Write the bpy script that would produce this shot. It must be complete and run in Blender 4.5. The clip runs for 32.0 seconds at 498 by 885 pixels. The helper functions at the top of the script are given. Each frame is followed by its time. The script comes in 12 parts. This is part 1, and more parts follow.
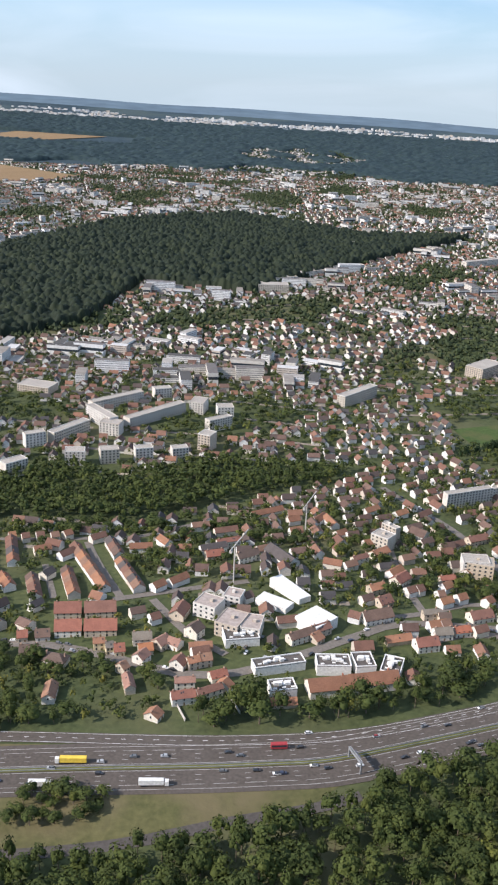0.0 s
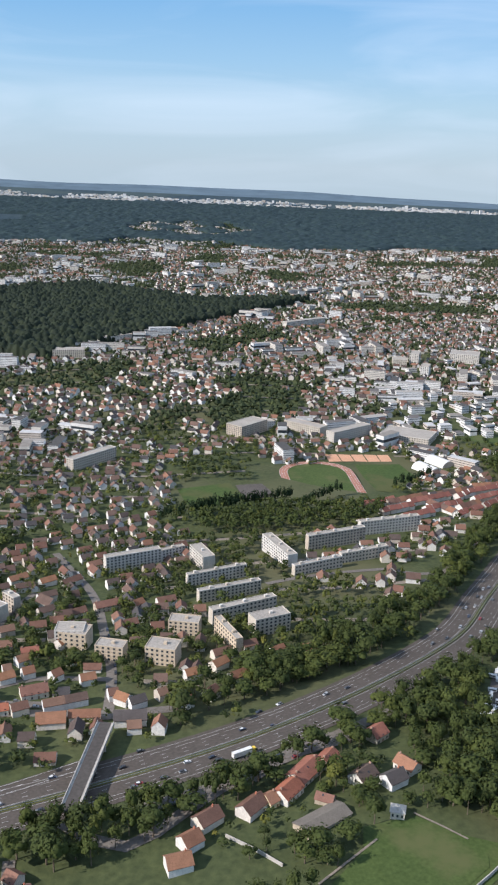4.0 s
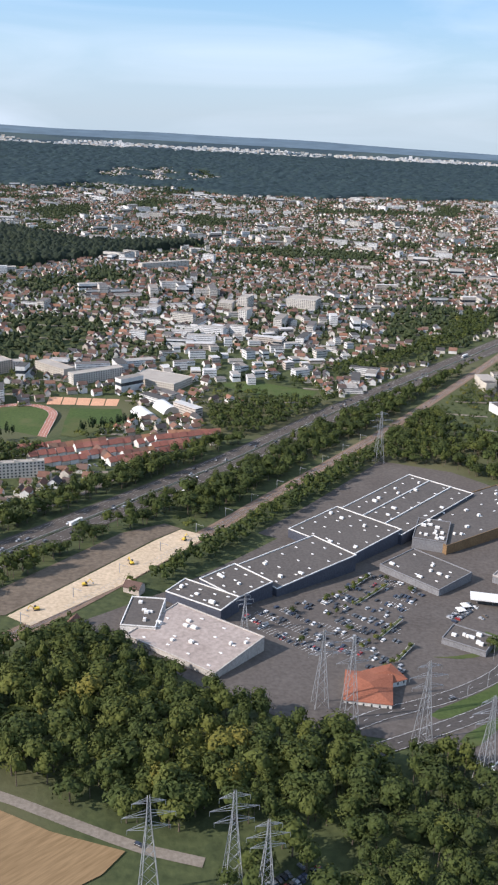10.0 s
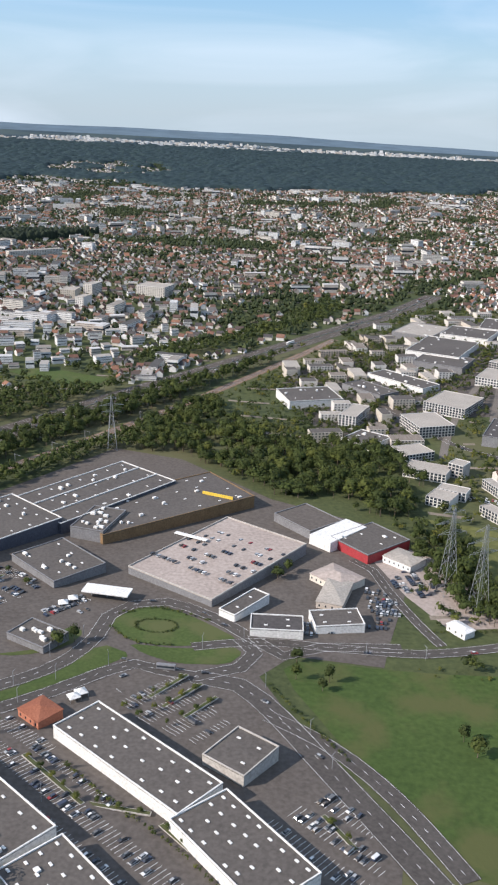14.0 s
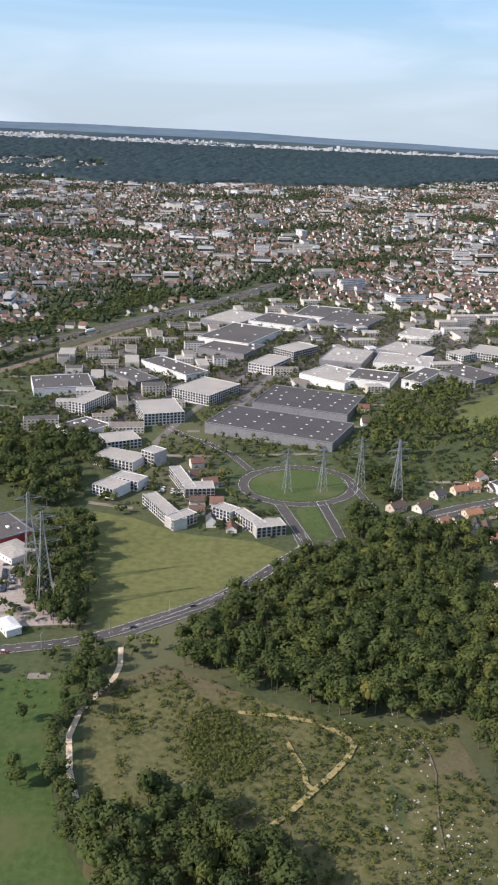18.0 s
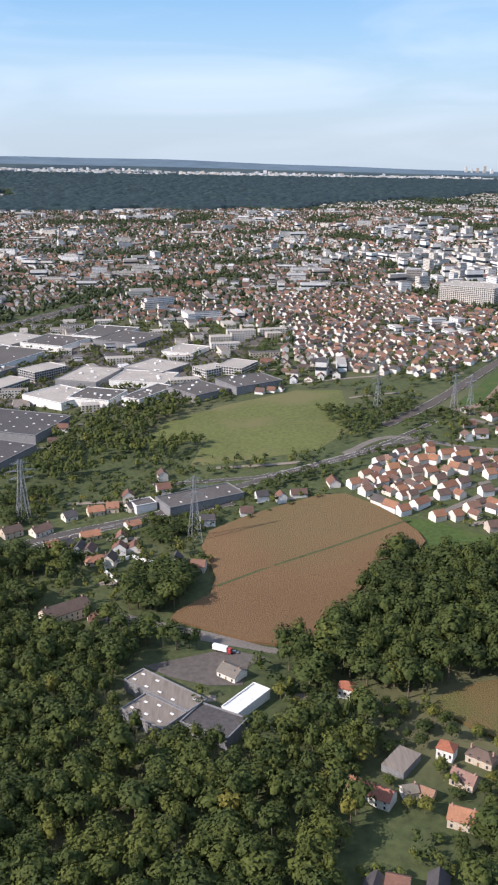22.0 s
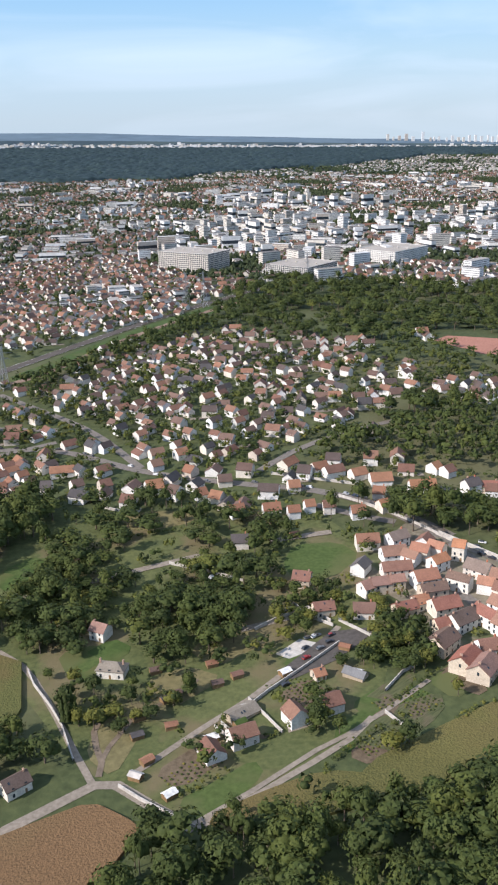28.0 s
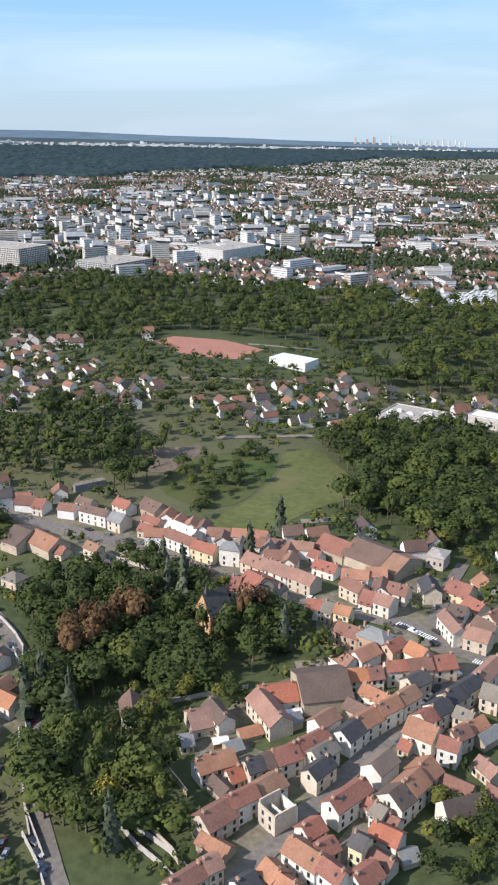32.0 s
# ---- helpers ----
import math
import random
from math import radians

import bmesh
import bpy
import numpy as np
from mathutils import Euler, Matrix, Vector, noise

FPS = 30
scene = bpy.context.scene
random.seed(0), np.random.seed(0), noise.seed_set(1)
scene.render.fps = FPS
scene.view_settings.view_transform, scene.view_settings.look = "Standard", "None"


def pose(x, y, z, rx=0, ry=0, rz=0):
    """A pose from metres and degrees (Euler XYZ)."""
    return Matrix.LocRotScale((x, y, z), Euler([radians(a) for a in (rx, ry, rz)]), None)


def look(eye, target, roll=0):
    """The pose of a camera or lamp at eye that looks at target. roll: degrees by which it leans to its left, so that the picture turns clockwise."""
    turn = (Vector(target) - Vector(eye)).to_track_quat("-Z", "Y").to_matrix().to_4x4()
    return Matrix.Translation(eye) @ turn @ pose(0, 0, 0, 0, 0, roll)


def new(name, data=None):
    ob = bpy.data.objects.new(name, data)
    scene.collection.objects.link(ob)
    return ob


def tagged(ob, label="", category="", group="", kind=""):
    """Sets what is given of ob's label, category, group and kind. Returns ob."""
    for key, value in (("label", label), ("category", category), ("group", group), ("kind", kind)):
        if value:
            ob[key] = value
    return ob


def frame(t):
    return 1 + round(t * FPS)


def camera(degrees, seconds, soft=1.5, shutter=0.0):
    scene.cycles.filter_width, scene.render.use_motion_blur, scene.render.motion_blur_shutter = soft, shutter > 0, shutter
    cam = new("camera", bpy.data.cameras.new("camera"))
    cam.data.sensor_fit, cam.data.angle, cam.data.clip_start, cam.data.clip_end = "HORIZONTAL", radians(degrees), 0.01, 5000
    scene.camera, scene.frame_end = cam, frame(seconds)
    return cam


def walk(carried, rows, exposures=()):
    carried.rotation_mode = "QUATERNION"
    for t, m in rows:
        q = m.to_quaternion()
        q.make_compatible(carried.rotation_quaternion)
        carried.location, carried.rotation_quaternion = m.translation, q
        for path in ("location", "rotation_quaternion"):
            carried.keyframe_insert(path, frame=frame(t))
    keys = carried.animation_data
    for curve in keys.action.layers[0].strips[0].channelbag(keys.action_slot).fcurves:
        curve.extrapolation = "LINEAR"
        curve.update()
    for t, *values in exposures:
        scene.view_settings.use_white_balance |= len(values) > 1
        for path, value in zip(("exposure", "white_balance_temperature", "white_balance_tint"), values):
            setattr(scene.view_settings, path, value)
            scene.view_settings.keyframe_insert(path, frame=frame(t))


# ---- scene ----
cam = camera(29.9, 32.0, soft=2.2)
K = 1220.0 / 2200.0               # the scale at which the place stands
METRES, EYE, TILT, LEAN, TURN = 2200.0 * K, 366.0 * K, -21.0, -2.5, 0.0
ROWS = [
    (0.0, 0.0, 0.0, 0.0, 0.0, 0.0, -0.0),
    (0.5, 0.015, 0.0028, -0.0009, -0.02, 0.02, 0.08),
    (1.0, 0.0302, 0.0058, -0.0017, 0.16, 1.2, -0.71),
    (1.5, 0.0455, 0.0085, -0.0025, -0.68, 4.12, -1.1),
    (2.0, 0.0608, 0.0112, -0.0034, -4.32, 5.64, 0.75),
    (2.5, 0.0758, 0.0132, -0.0042, -4.77, 6.32, 1.64),
    (3.0, 0.091, 0.0155, -0.0051, -4.72, 5.87, 2.67),
    (3.5, 0.1061, 0.0179, -0.0058, -3.94, 4.8, 2.62),
    (5.5, 0.167, 0.0288, -0.0094, -1.62, 3.84, 2.0),
    (6.0, 0.1822, 0.0313, -0.0103, -1.54, 3.3, 1.8),
    (6.5, 0.1977, 0.0347, -0.0112, -1.26, 2.59, 1.62),
    (7.0, 0.213, 0.0375, -0.0122, -0.83, 2.06, 1.08),
    (7.5, 0.2285, 0.0404, -0.0129, -0.45, 1.92, 0.59),
    (8.0, 0.2437, 0.0431, -0.0137, -0.39, 1.88, 0.18),
    (8.5, 0.2592, 0.0458, -0.0145, -0.37, 1.78, 0.23),
    (9.0, 0.2746, 0.0483, -0.0153, -0.43, 1.75, 0.36),
    (9.5, 0.2901, 0.0509, -0.0162, -0.45, 1.75, 0.74),
    (10.0, 0.3056, 0.0536, -0.0168, -0.49, 1.72, 0.91),
    (10.5, 0.321, 0.0563, -0.0177, -0.49, 1.72, 0.95),
    (11.0, 0.3366, 0.0594, -0.0186, -0.28, 1.75, 1.0),
    (11.5, 0.3519, 0.0619, -0.0195, -0.17, 1.72, 0.97),
    (12.0, 0.3674, 0.0647, -0.0204, -0.11, 1.73, 0.98),
    (12.5, 0.3829, 0.0676, -0.021, -0.08, 1.66, 1.0),
    (13.0, 0.3984, 0.0699, -0.022, -0.14, 1.66, 0.93),
    (13.5, 0.4138, 0.0725, -0.0228, -0.19, 1.62, 0.92),
    (14.0, 0.4293, 0.0751, -0.0237, -0.2, 1.63, 0.91),
    (14.5, 0.4448, 0.0776, -0.0246, -0.27, 1.6, 0.9),
    (16.5, 0.5069, 0.0891, -0.0283, -0.38, 1.68, 1.48),
    (17.0, 0.5224, 0.0915, -0.0292, -0.44, 1.67, 1.49),
    (17.5, 0.5378, 0.0943, -0.03, -0.51, 1.66, 1.32),
    (18.0, 0.5533, 0.0968, -0.0307, -0.57, 1.59, 1.25),
    (18.5, 0.5688, 0.0993, -0.0316, -0.61, 1.6, 1.25),
    (19.0, 0.5843, 0.1019, -0.0324, -0.63, 1.6, 1.4),
    (19.5, 0.5997, 0.1043, -0.0333, -0.7, 1.59, 1.46),
    (20.0, 0.6151, 0.1067, -0.0341, -1.11, 1.58, 1.66),
    (20.5, 0.6306, 0.1088, -0.0349, -1.56, 2.15, 2.27),
    (21.0, 0.6461, 0.1114, -0.0359, -1.92, 2.96, 3.12),
    (21.5, 0.6615, 0.1133, -0.0367, -2.05, 3.16, 3.35),
    (22.0, 0.6768, 0.1156, -0.0378, -2.12, 3.14, 3.51),
    (22.5, 0.6923, 0.1177, -0.0387, -2.18, 3.11, 3.71),
    (23.0, 0.7075, 0.1196, -0.0398, -2.27, 3.04, 3.42),
    (23.5, 0.723, 0.1218, -0.0406, -2.31, 2.62, 3.21),
    (24.0, 0.7385, 0.1239, -0.0416, -2.34, 2.56, 3.29),
    (24.5, 0.7538, 0.1258, -0.0424, -2.39, 2.2, 3.49),
    (26.5, 0.8171, 0.1345, -0.0463, -2.42, 1.44, 4.49),
    (27.0, 0.8325, 0.1369, -0.0474, -3.11, 1.52, 5.11),
    (27.5, 0.8479, 0.139, -0.0483, -3.42, 1.55, 5.22),
    (28.0, 0.8632, 0.1414, -0.0493, -3.5, 1.58, 5.2),
    (28.5, 0.8785, 0.1436, -0.0503, -3.54, 1.6, 5.13),
    (29.0, 0.8938, 0.1457, -0.0512, -3.63, 1.64, 5.11),
    (29.5, 0.9092, 0.1478, -0.0522, -3.54, 1.93, 4.96),
    (30.0, 0.9243, 0.1498, -0.0532, -3.6, 2.19, 4.87),
    (30.5, 0.9397, 0.1516, -0.0542, -3.64, 2.19, 4.93),
    (31.0, 0.955, 0.1536, -0.0552, -3.7, 2.15, 4.91),
    (31.5, 0.9703, 0.1556, -0.0562, -3.82, 1.94, 4.82),
    (32.0, 0.9856, 0.1574, -0.0572, -3.91, 1.69, 4.21),
]
walk(cam, [(t, pose(0, 0, EYE, TILT, LEAN, TURN) @ pose(METRES * x, METRES * y, METRES * z, 90 + pitch, roll, yaw)) for t, x, y, z, yaw, pitch, roll in ROWS],
     [(0.0, 0.29, 6200, 15), (1.5, 0.21, 6150, 14), (2.5, 0.10, 6050, 13), (4.0, 0.11, 6050, 13), (6.0, 0.23, 6100, 16), (9.0, 0.26, 6150, 15), (11.0, 0.24, 6100, 16), (14.0, 0.18, 6250, 14), (17.0, 0.21, 6250, 16), (20.0, 0.29, 6200, 18), (23.0, 0.29, 6200, 18), (25.0, 0.30, 6150, 16), (28.0, 0.29, 6100, 15), (32.0, 0.28, 6000, 13)])

# ---- world and sun ----
SUN_ELEV, SUN_AZ = 34.0, 250.0     # compass: clockwise from +y
world = bpy.data.worlds.new("sky")
scene.world = world
world.use_nodes = True
wn = world.node_tree
wn.nodes.clear()
w_out = wn.nodes.new("ShaderNodeOutputWorld")
w_bg = wn.nodes.new("ShaderNodeBackground")
w_sky = wn.nodes.new("ShaderNodeTexSky")
w_sky.sky_type = "NISHITA"
w_sky.sun_disc = False
w_sky.sun_elevation = radians(SUN_ELEV)
w_sky.sun_rotation = radians(SUN_AZ)
w_sky.altitude = 100
w_sky.air_density, w_sky.dust_density, w_sky.ozone_density = 1.0, 0.0, 3.0
# thin streaks of high cloud
w_tc = wn.nodes.new("ShaderNodeTexCoord")
w_map = wn.nodes.new("ShaderNodeMapping")
w_map.inputs["Scale"].default_value = (1.4, 1.4, 9.0)
w_map.inputs["Rotation"].default_value = (0.12, 0.05, 0.0)
w_ns = wn.nodes.new("ShaderNodeTexNoise")
w_ns.inputs["Scale"].default_value = 2.2
w_ns.inputs["Detail"].default_value = 6
w_ns.inputs["Distortion"].default_value = 0.8
w_rmp = wn.nodes.new("ShaderNodeValToRGB")
w_rmp.color_ramp.elements[0].position, w_rmp.color_ramp.elements[0].color = 0.42, (0, 0, 0, 1)
w_rmp.color_ramp.elements[1].position, w_rmp.color_ramp.elements[1].color = 0.8, (0.4, 0.4, 0.4, 1)
w_mix = wn.nodes.new("ShaderNodeMix")
w_mix.data_type = "RGBA"
w_mix.inputs[7].default_value = (6.0, 6.7, 7.4, 1)
wn.links.new(w_tc.outputs["Generated"], w_map.inputs[0])
wn.links.new(w_map.outputs[0], w_ns.inputs["Vector"])
wn.links.new(w_ns.outputs["Fac"], w_rmp.inputs[0])
wn.links.new(w_rmp.outputs[0], w_mix.inputs[0])
# pale air towards the horizon, clear blue higher up
w_sep = wn.nodes.new("ShaderNodeSeparateXYZ")
wn.links.new(w_tc.outputs["Generated"], w_sep.inputs[0])
w_hor = wn.nodes.new("ShaderNodeValToRGB")
_stops = ((0.0, (3.15, 4.05, 4.65)), (0.03, (3.3, 4.3, 4.95)), (0.06, (3.15, 4.42, 5.2)), (0.10, (2.45, 4.05, 5.4)), (0.15, (1.7, 3.45, 5.3)), (0.2, (1.25, 2.9, 4.85)), (0.4, (2.8, 3.8, 5.3)), (1.0, (3.2, 4.0, 5.2)))
while len(w_hor.color_ramp.elements) < len(_stops):
    w_hor.color_ramp.elements.new(0.5)
for _e, (_p, _c) in zip(w_hor.color_ramp.elements, _stops):
    _e.position, _e.color = _p, (*_c, 1)
wn.links.new(w_sep.outputs["Z"], w_hor.inputs[0])
w_mix2 = wn.nodes.new("ShaderNodeMix")
w_mix2.data_type = "RGBA"
w_mix2.inputs[0].default_value = 0.9
wn.links.new(w_sky.outputs[0], w_mix2.inputs[6])
wn.links.new(w_hor.outputs[0], w_mix2.inputs[7])
wn.links.new(w_mix2.outputs[2], w_mix.inputs[6])
wn.links.new(w_mix.outputs[2], w_bg.inputs[0])
w_bg.inputs[1].default_value = 0.135
wn.links.new(w_bg.outputs[0], w_out.inputs[0])

sun_data = bpy.data.lights.new("sun", "SUN")
sun_data.energy, sun_data.angle, sun_data.color = 5.6, radians(0.53), (1.0, 0.905, 0.79)
sun = new("sun", sun_data)
_az, _el = radians(SUN_AZ), radians(SUN_ELEV)
TO_SUN = Vector((math.sin(_az) * math.cos(_el), math.cos(_az) * math.cos(_el), math.sin(_el)))
sun.matrix_world = look(TO_SUN * 900 + Vector((1000, 800, 0)), (1000, 800, 0))

# ---- materials ----


def mat(name, rough=0.85, metal=0.0, spec=0.3):
    m = bpy.data.materials.new(name)
    m.use_nodes = True
    b = m.node_tree.nodes["Principled BSDF"]
    b.inputs["Roughness"].default_value = rough
    b.inputs["Metallic"].default_value = metal
    b.inputs["Specular IOR Level"].default_value = spec
    return m, m.node_tree, b


def noise_fac(nt, scale, detail=5, src="pos", stretch=(1, 1, 1), turn=0.0):
    """A noise of that many cells a metre, over world or object place."""
    n = nt.nodes.new("ShaderNodeTexNoise")
    n.inputs["Scale"].default_value = scale
    n.inputs["Detail"].default_value = detail
    mp = nt.nodes.new("ShaderNodeMapping")
    mp.vector_type = "TEXTURE"
    mp.inputs["Scale"].default_value = tuple((K if src == "pos" else 1.0) / v for v in stretch)
    mp.inputs["Rotation"].default_value = (0, 0, radians(turn))
    g_ = nt.nodes.new("ShaderNodeNewGeometry" if src == "pos" else "ShaderNodeTexCoord")
    nt.links.new(g_.outputs["Position" if src == "pos" else "Object"], mp.inputs[0])
    nt.links.new(mp.outputs[0], n.inputs["Vector"])
    return n.outputs["Fac"]


def ramp(nt, fac, stops):
    r = nt.nodes.new("ShaderNodeValToRGB")
    e = r.color_ramp.elements
    while len(e) < len(stops):
        e.new(0.5)
    for k, (p, c) in zip(e, stops):
        k.position, k.color = p, (*c, 1)
    nt.links.new(fac, r.inputs[0])
    return r.outputs[0]


def blend(nt, a, b, fac, kind="MIX"):
    m = nt.nodes.new("ShaderNodeMix")
    m.data_type, m.blend_type = "RGBA", kind
    if isinstance(fac, (int, float)):
        m.inputs[0].default_value = fac
    else:
        nt.links.new(fac, m.inputs[0])
    for k, v in ((6, a), (7, b)):
        if isinstance(v, tuple):
            m.inputs[k].default_value = (*v, 1)
        else:
            nt.links.new(v, m.inputs[k])
    return m.outputs[2]


def bump(nt, b, fac, strength=0.4, dist=0.3):
    n = nt.nodes.new("ShaderNodeBump")
    n.inputs["Strength"].default_value = strength
    n.inputs["Distance"].default_value = dist
    nt.links.new(fac, n.inputs["Height"])
    nt.links.new(n.outputs[0], b.inputs["Normal"])


def surface(name, c1, c2, big=0.02, small=0.4, rough=0.9, spec=0.2, c3=None, third=0.006, bumpy=0.0, metal=0.0, stretch=(1, 1, 1), turn=0.0, src="pos"):
    """Colour that wanders between c1 and c2 at two scales, with an optional third colour in larger patches."""
    m, nt, b = mat(name, rough, metal, spec)
    f1 = noise_fac(nt, big, 4, src, stretch, turn)
    f2 = noise_fac(nt, small, 5, src, stretch, turn)
    ca = ramp(nt, f1, [(0.32, c1), (0.68, c2)])
    cb = ramp(nt, f2, [(0.3, tuple(v * 0.72 for v in c1)), (0.7, tuple(min(1, v * 1.25) for v in c2))])
    c = blend(nt, ca, cb, 0.5)
    if c3:
        f3 = noise_fac(nt, third, 5, src)
        c = blend(nt, c, c3, ramp(nt, f3, [(0.5, (0, 0, 0)), (0.62, (1, 1, 1))]))
    nt.links.new(c, b.inputs["Base Color"])
    if bumpy:
        bump(nt, b, f2, bumpy, 0.5)
    return m


def varied(name, stops, rough=0.8, spec=0.25, island=False, grain=1.2, metal=0.0, amount=0.35):
    """One colour for each thing (or each island of a joined mesh), with grain."""
    m, nt, b = mat(name, rough, metal, spec)
    if island:
        src = nt.nodes.new("ShaderNodeNewGeometry").outputs["Random Per Island"]
    else:
        src = nt.nodes.new("ShaderNodeObjectInfo").outputs["Random"]
    r = nt.nodes.new("ShaderNodeValToRGB")
    r.color_ramp.interpolation = "CONSTANT"
    e = r.color_ramp.elements
    while len(e) < len(stops):
        e.new(0.5)
    for k, (p, c) in zip(e, stops):
        k.position, k.color = p, (*c, 1)
    nt.links.new(src, r.inputs[0])
    f = noise_fac(nt, grain, 6)
    g_ = ramp(nt, f, [(0.25, (1 - amount,) * 3), (0.75, (1.0, 1.0, 1.0))])
    f2 = noise_fac(nt, grain * 0.12, 3)
    g2 = ramp(nt, f2, [(0.3, (1 - amount * 0.6,) * 3), (0.7, (1.0, 1.0, 1.0))])
    c = blend(nt, blend(nt, r.outputs[0], g_, 1.0, "MULTIPLY"), g2, 1.0, "MULTIPLY")
    nt.links.new(c, b.inputs["Base Color"])
    return m


def leafy(name, dark, mid, light, odd, flake=0.74, scale=0.9):
    """Foliage: a tint for each tree, and leaf light and dark at clump scale."""
    m, nt, b = mat(name, 0.75, 0, 0.15)
    a = nt.nodes.new("ShaderNodeAttribute")
    a.attribute_name = "tint"
    c = ramp(nt, a.outputs["Fac"], [(0.0, dark), (0.45, mid), (0.8, light), (1.0, odd)])
    f = noise_fac(nt, scale, 4)
    c = blend(nt, c, ramp(nt, f, [(0.3, (0.6, 0.63, 0.55)), (0.7, (1.0, 0.96, 0.88))]), 1.0, "MULTIPLY")
    isl = nt.nodes.new("ShaderNodeNewGeometry").outputs["Random Per Island"]
    c = blend(nt, c, ramp(nt, isl, [(0.0, (flake, flake, flake * 0.97)), (1.0, (1.0, 1.0, 1.0))]), 1.0, "MULTIPLY")
    c = blend(nt, c, (1.2, 1.17, 0.95), 1.0, "MULTIPLY")
    nt.links.new(c, b.inputs["Base Color"])
    return m


GROUND = surface("rough_grass", (0.040, 0.054, 0.022), (0.074, 0.086, 0.034), 0.01, 0.25, c3=(0.098, 0.096, 0.048), third=0.004, bumpy=0.5)
# distant land and the last ridge: haze put into the colour as blue
HAZY_LAND = surface("distant_land", (0.017, 0.034, 0.046), (0.038, 0.060, 0.070), 0.004, 0.03, c3=(0.048, 0.070, 0.070), third=0.0016, bumpy=0.6)
HAZY_RIDGE = surface("farthest_wooded_ridge", (0.085, 0.125, 0.160), (0.105, 0.150, 0.185), 0.001, 0.006)
MEADOW = surface("meadow_grass", (0.038, 0.066, 0.016), (0.060, 0.090, 0.023), 0.012, 0.3, c3=(0.078, 0.086, 0.030), third=0.022, bumpy=0.3)
HAYFIELD = surface("hay_field_grass", (0.078, 0.090, 0.028), (0.112, 0.122, 0.040), 0.012, 0.3, c3=(0.125, 0.118, 0.05), third=0.016, bumpy=0.3)
LAWN = surface("mown_grass", (0.044, 0.070, 0.018), (0.068, 0.094, 0.027), 0.02, 0.5, c3=(0.086, 0.096, 0.036), third=0.03)
BANK = surface("dry_bank_grass", (0.066, 0.072, 0.026), (0.108, 0.100, 0.042), 0.02, 0.25, c3=(0.125, 0.105, 0.055), third=0.016, bumpy=0.5)
PASTURE = surface("dry_pasture", (0.092, 0.100, 0.032), (0.132, 0.132, 0.045), 0.012, 0.2, bumpy=0.3)
STUBBLE = surface("straw_stubble", (0.185, 0.118, 0.054), (0.26, 0.175, 0.092), 0.02, 0.9, stretch=(0.06, 1, 1), turn=47)
PLOUGHED = surface("bare_ploughed_soil", (0.105, 0.064, 0.032), (0.145, 0.092, 0.048), 0.02, 0.9, bumpy=0.5, stretch=(0.06, 1, 1), turn=47)
DRY_GRASS = surface("dry_yellow_grass", (0.22, 0.175, 0.07), (0.31, 0.25, 0.11), 0.08, 0.6, bumpy=0.5)
VINES = surface("browning_vine_rows", (0.066, 0.070, 0.022), (0.122, 0.108, 0.036), 0.015, 1.1, c3=(0.12, 0.092, 0.036), third=0.014, bumpy=0.8)
MAIZE = surface("ripe_maize_crop", (0.118, 0.070, 0.034), (0.175, 0.106, 0.052), 0.008, 1.1, c3=(0.135, 0.095, 0.044), third=0.006, bumpy=0.8)
EARTH = surface("bare_earth", (0.11, 0.085, 0.062), (0.17, 0.135, 0.10), 0.03, 0.3, bumpy=0.6)
MAIZE_GREEN = surface("green_maize_crop", (0.058, 0.070, 0.021), (0.104, 0.100, 0.032), 0.012, 1.1, c3=(0.118, 0.084, 0.034), third=0.014, bumpy=0.8)
ASPHALT = surface("asphalt", (0.062, 0.055, 0.050), (0.086, 0.077, 0.070), 0.03, 0.5, rough=0.9)
MOTORWAY = surface("motorway_asphalt", (0.071, 0.060, 0.051), (0.093, 0.079, 0.068), 0.03, 0.6, rough=0.85)
CARPARK = surface("worn_car_park_asphalt", (0.084, 0.072, 0.063), (0.116, 0.101, 0.089), 0.03, 0.4)
CONCRETE = surface("pale_concrete", (0.34, 0.32, 0.29), (0.46, 0.43, 0.39), 0.05, 0.6)
LANE = surface("worn_lane_surface", (0.17, 0.145, 0.115), (0.24, 0.205, 0.165), 0.05, 0.6)
SAND = surface("bare_sandy_ground", (0.46, 0.355, 0.235), (0.57, 0.45, 0.315), 0.02, 0.4, bumpy=0.3)
BALLAST = surface("rail_ballast", (0.16, 0.110, 0.078), (0.24, 0.17, 0.125), 0.05, 1.0)
CINDER = surface("red_running_track", (0.29, 0.135, 0.095), (0.36, 0.175, 0.125), 0.05, 0.6)
CLAY = surface("orange_clay_court", (0.50, 0.27, 0.16), (0.58, 0.33, 0.21), 0.05, 0.6)
WHITE = surface("white_paint", (0.70, 0.70, 0.68), (0.82, 0.82, 0.80), 0.2, 1.0, rough=0.7)
ROOF_GREY = surface("grey_roofing_felt", (0.080, 0.071, 0.064), (0.108, 0.096, 0.086), 0.03, 0.5, rough=0.8)
ROOF_DARK = surface("dark_roofing_felt", (0.06, 0.055, 0.055), (0.085, 0.078, 0.075), 0.03, 0.5)
ROOF_PARK = surface("roof_parking_deck", (0.29, 0.24, 0.21), (0.37, 0.315, 0.28), 0.03, 0.4)
ROOF_SHEET = surface("weathered_fibre_cement_roof", (0.155, 0.130, 0.108), (0.215, 0.185, 0.155), 0.05, 0.7, stretch=(1, 0.1, 1))
ROOF_GRAVEL = surface("gravel_flat_roof", (0.27, 0.245, 0.215), (0.38, 0.345, 0.30), 0.05, 0.7)
METAL_WHITE = surface("white_sheet_metal", (0.58, 0.57, 0.54), (0.72, 0.71, 0.68), 0.1, 0.8, rough=0.5)
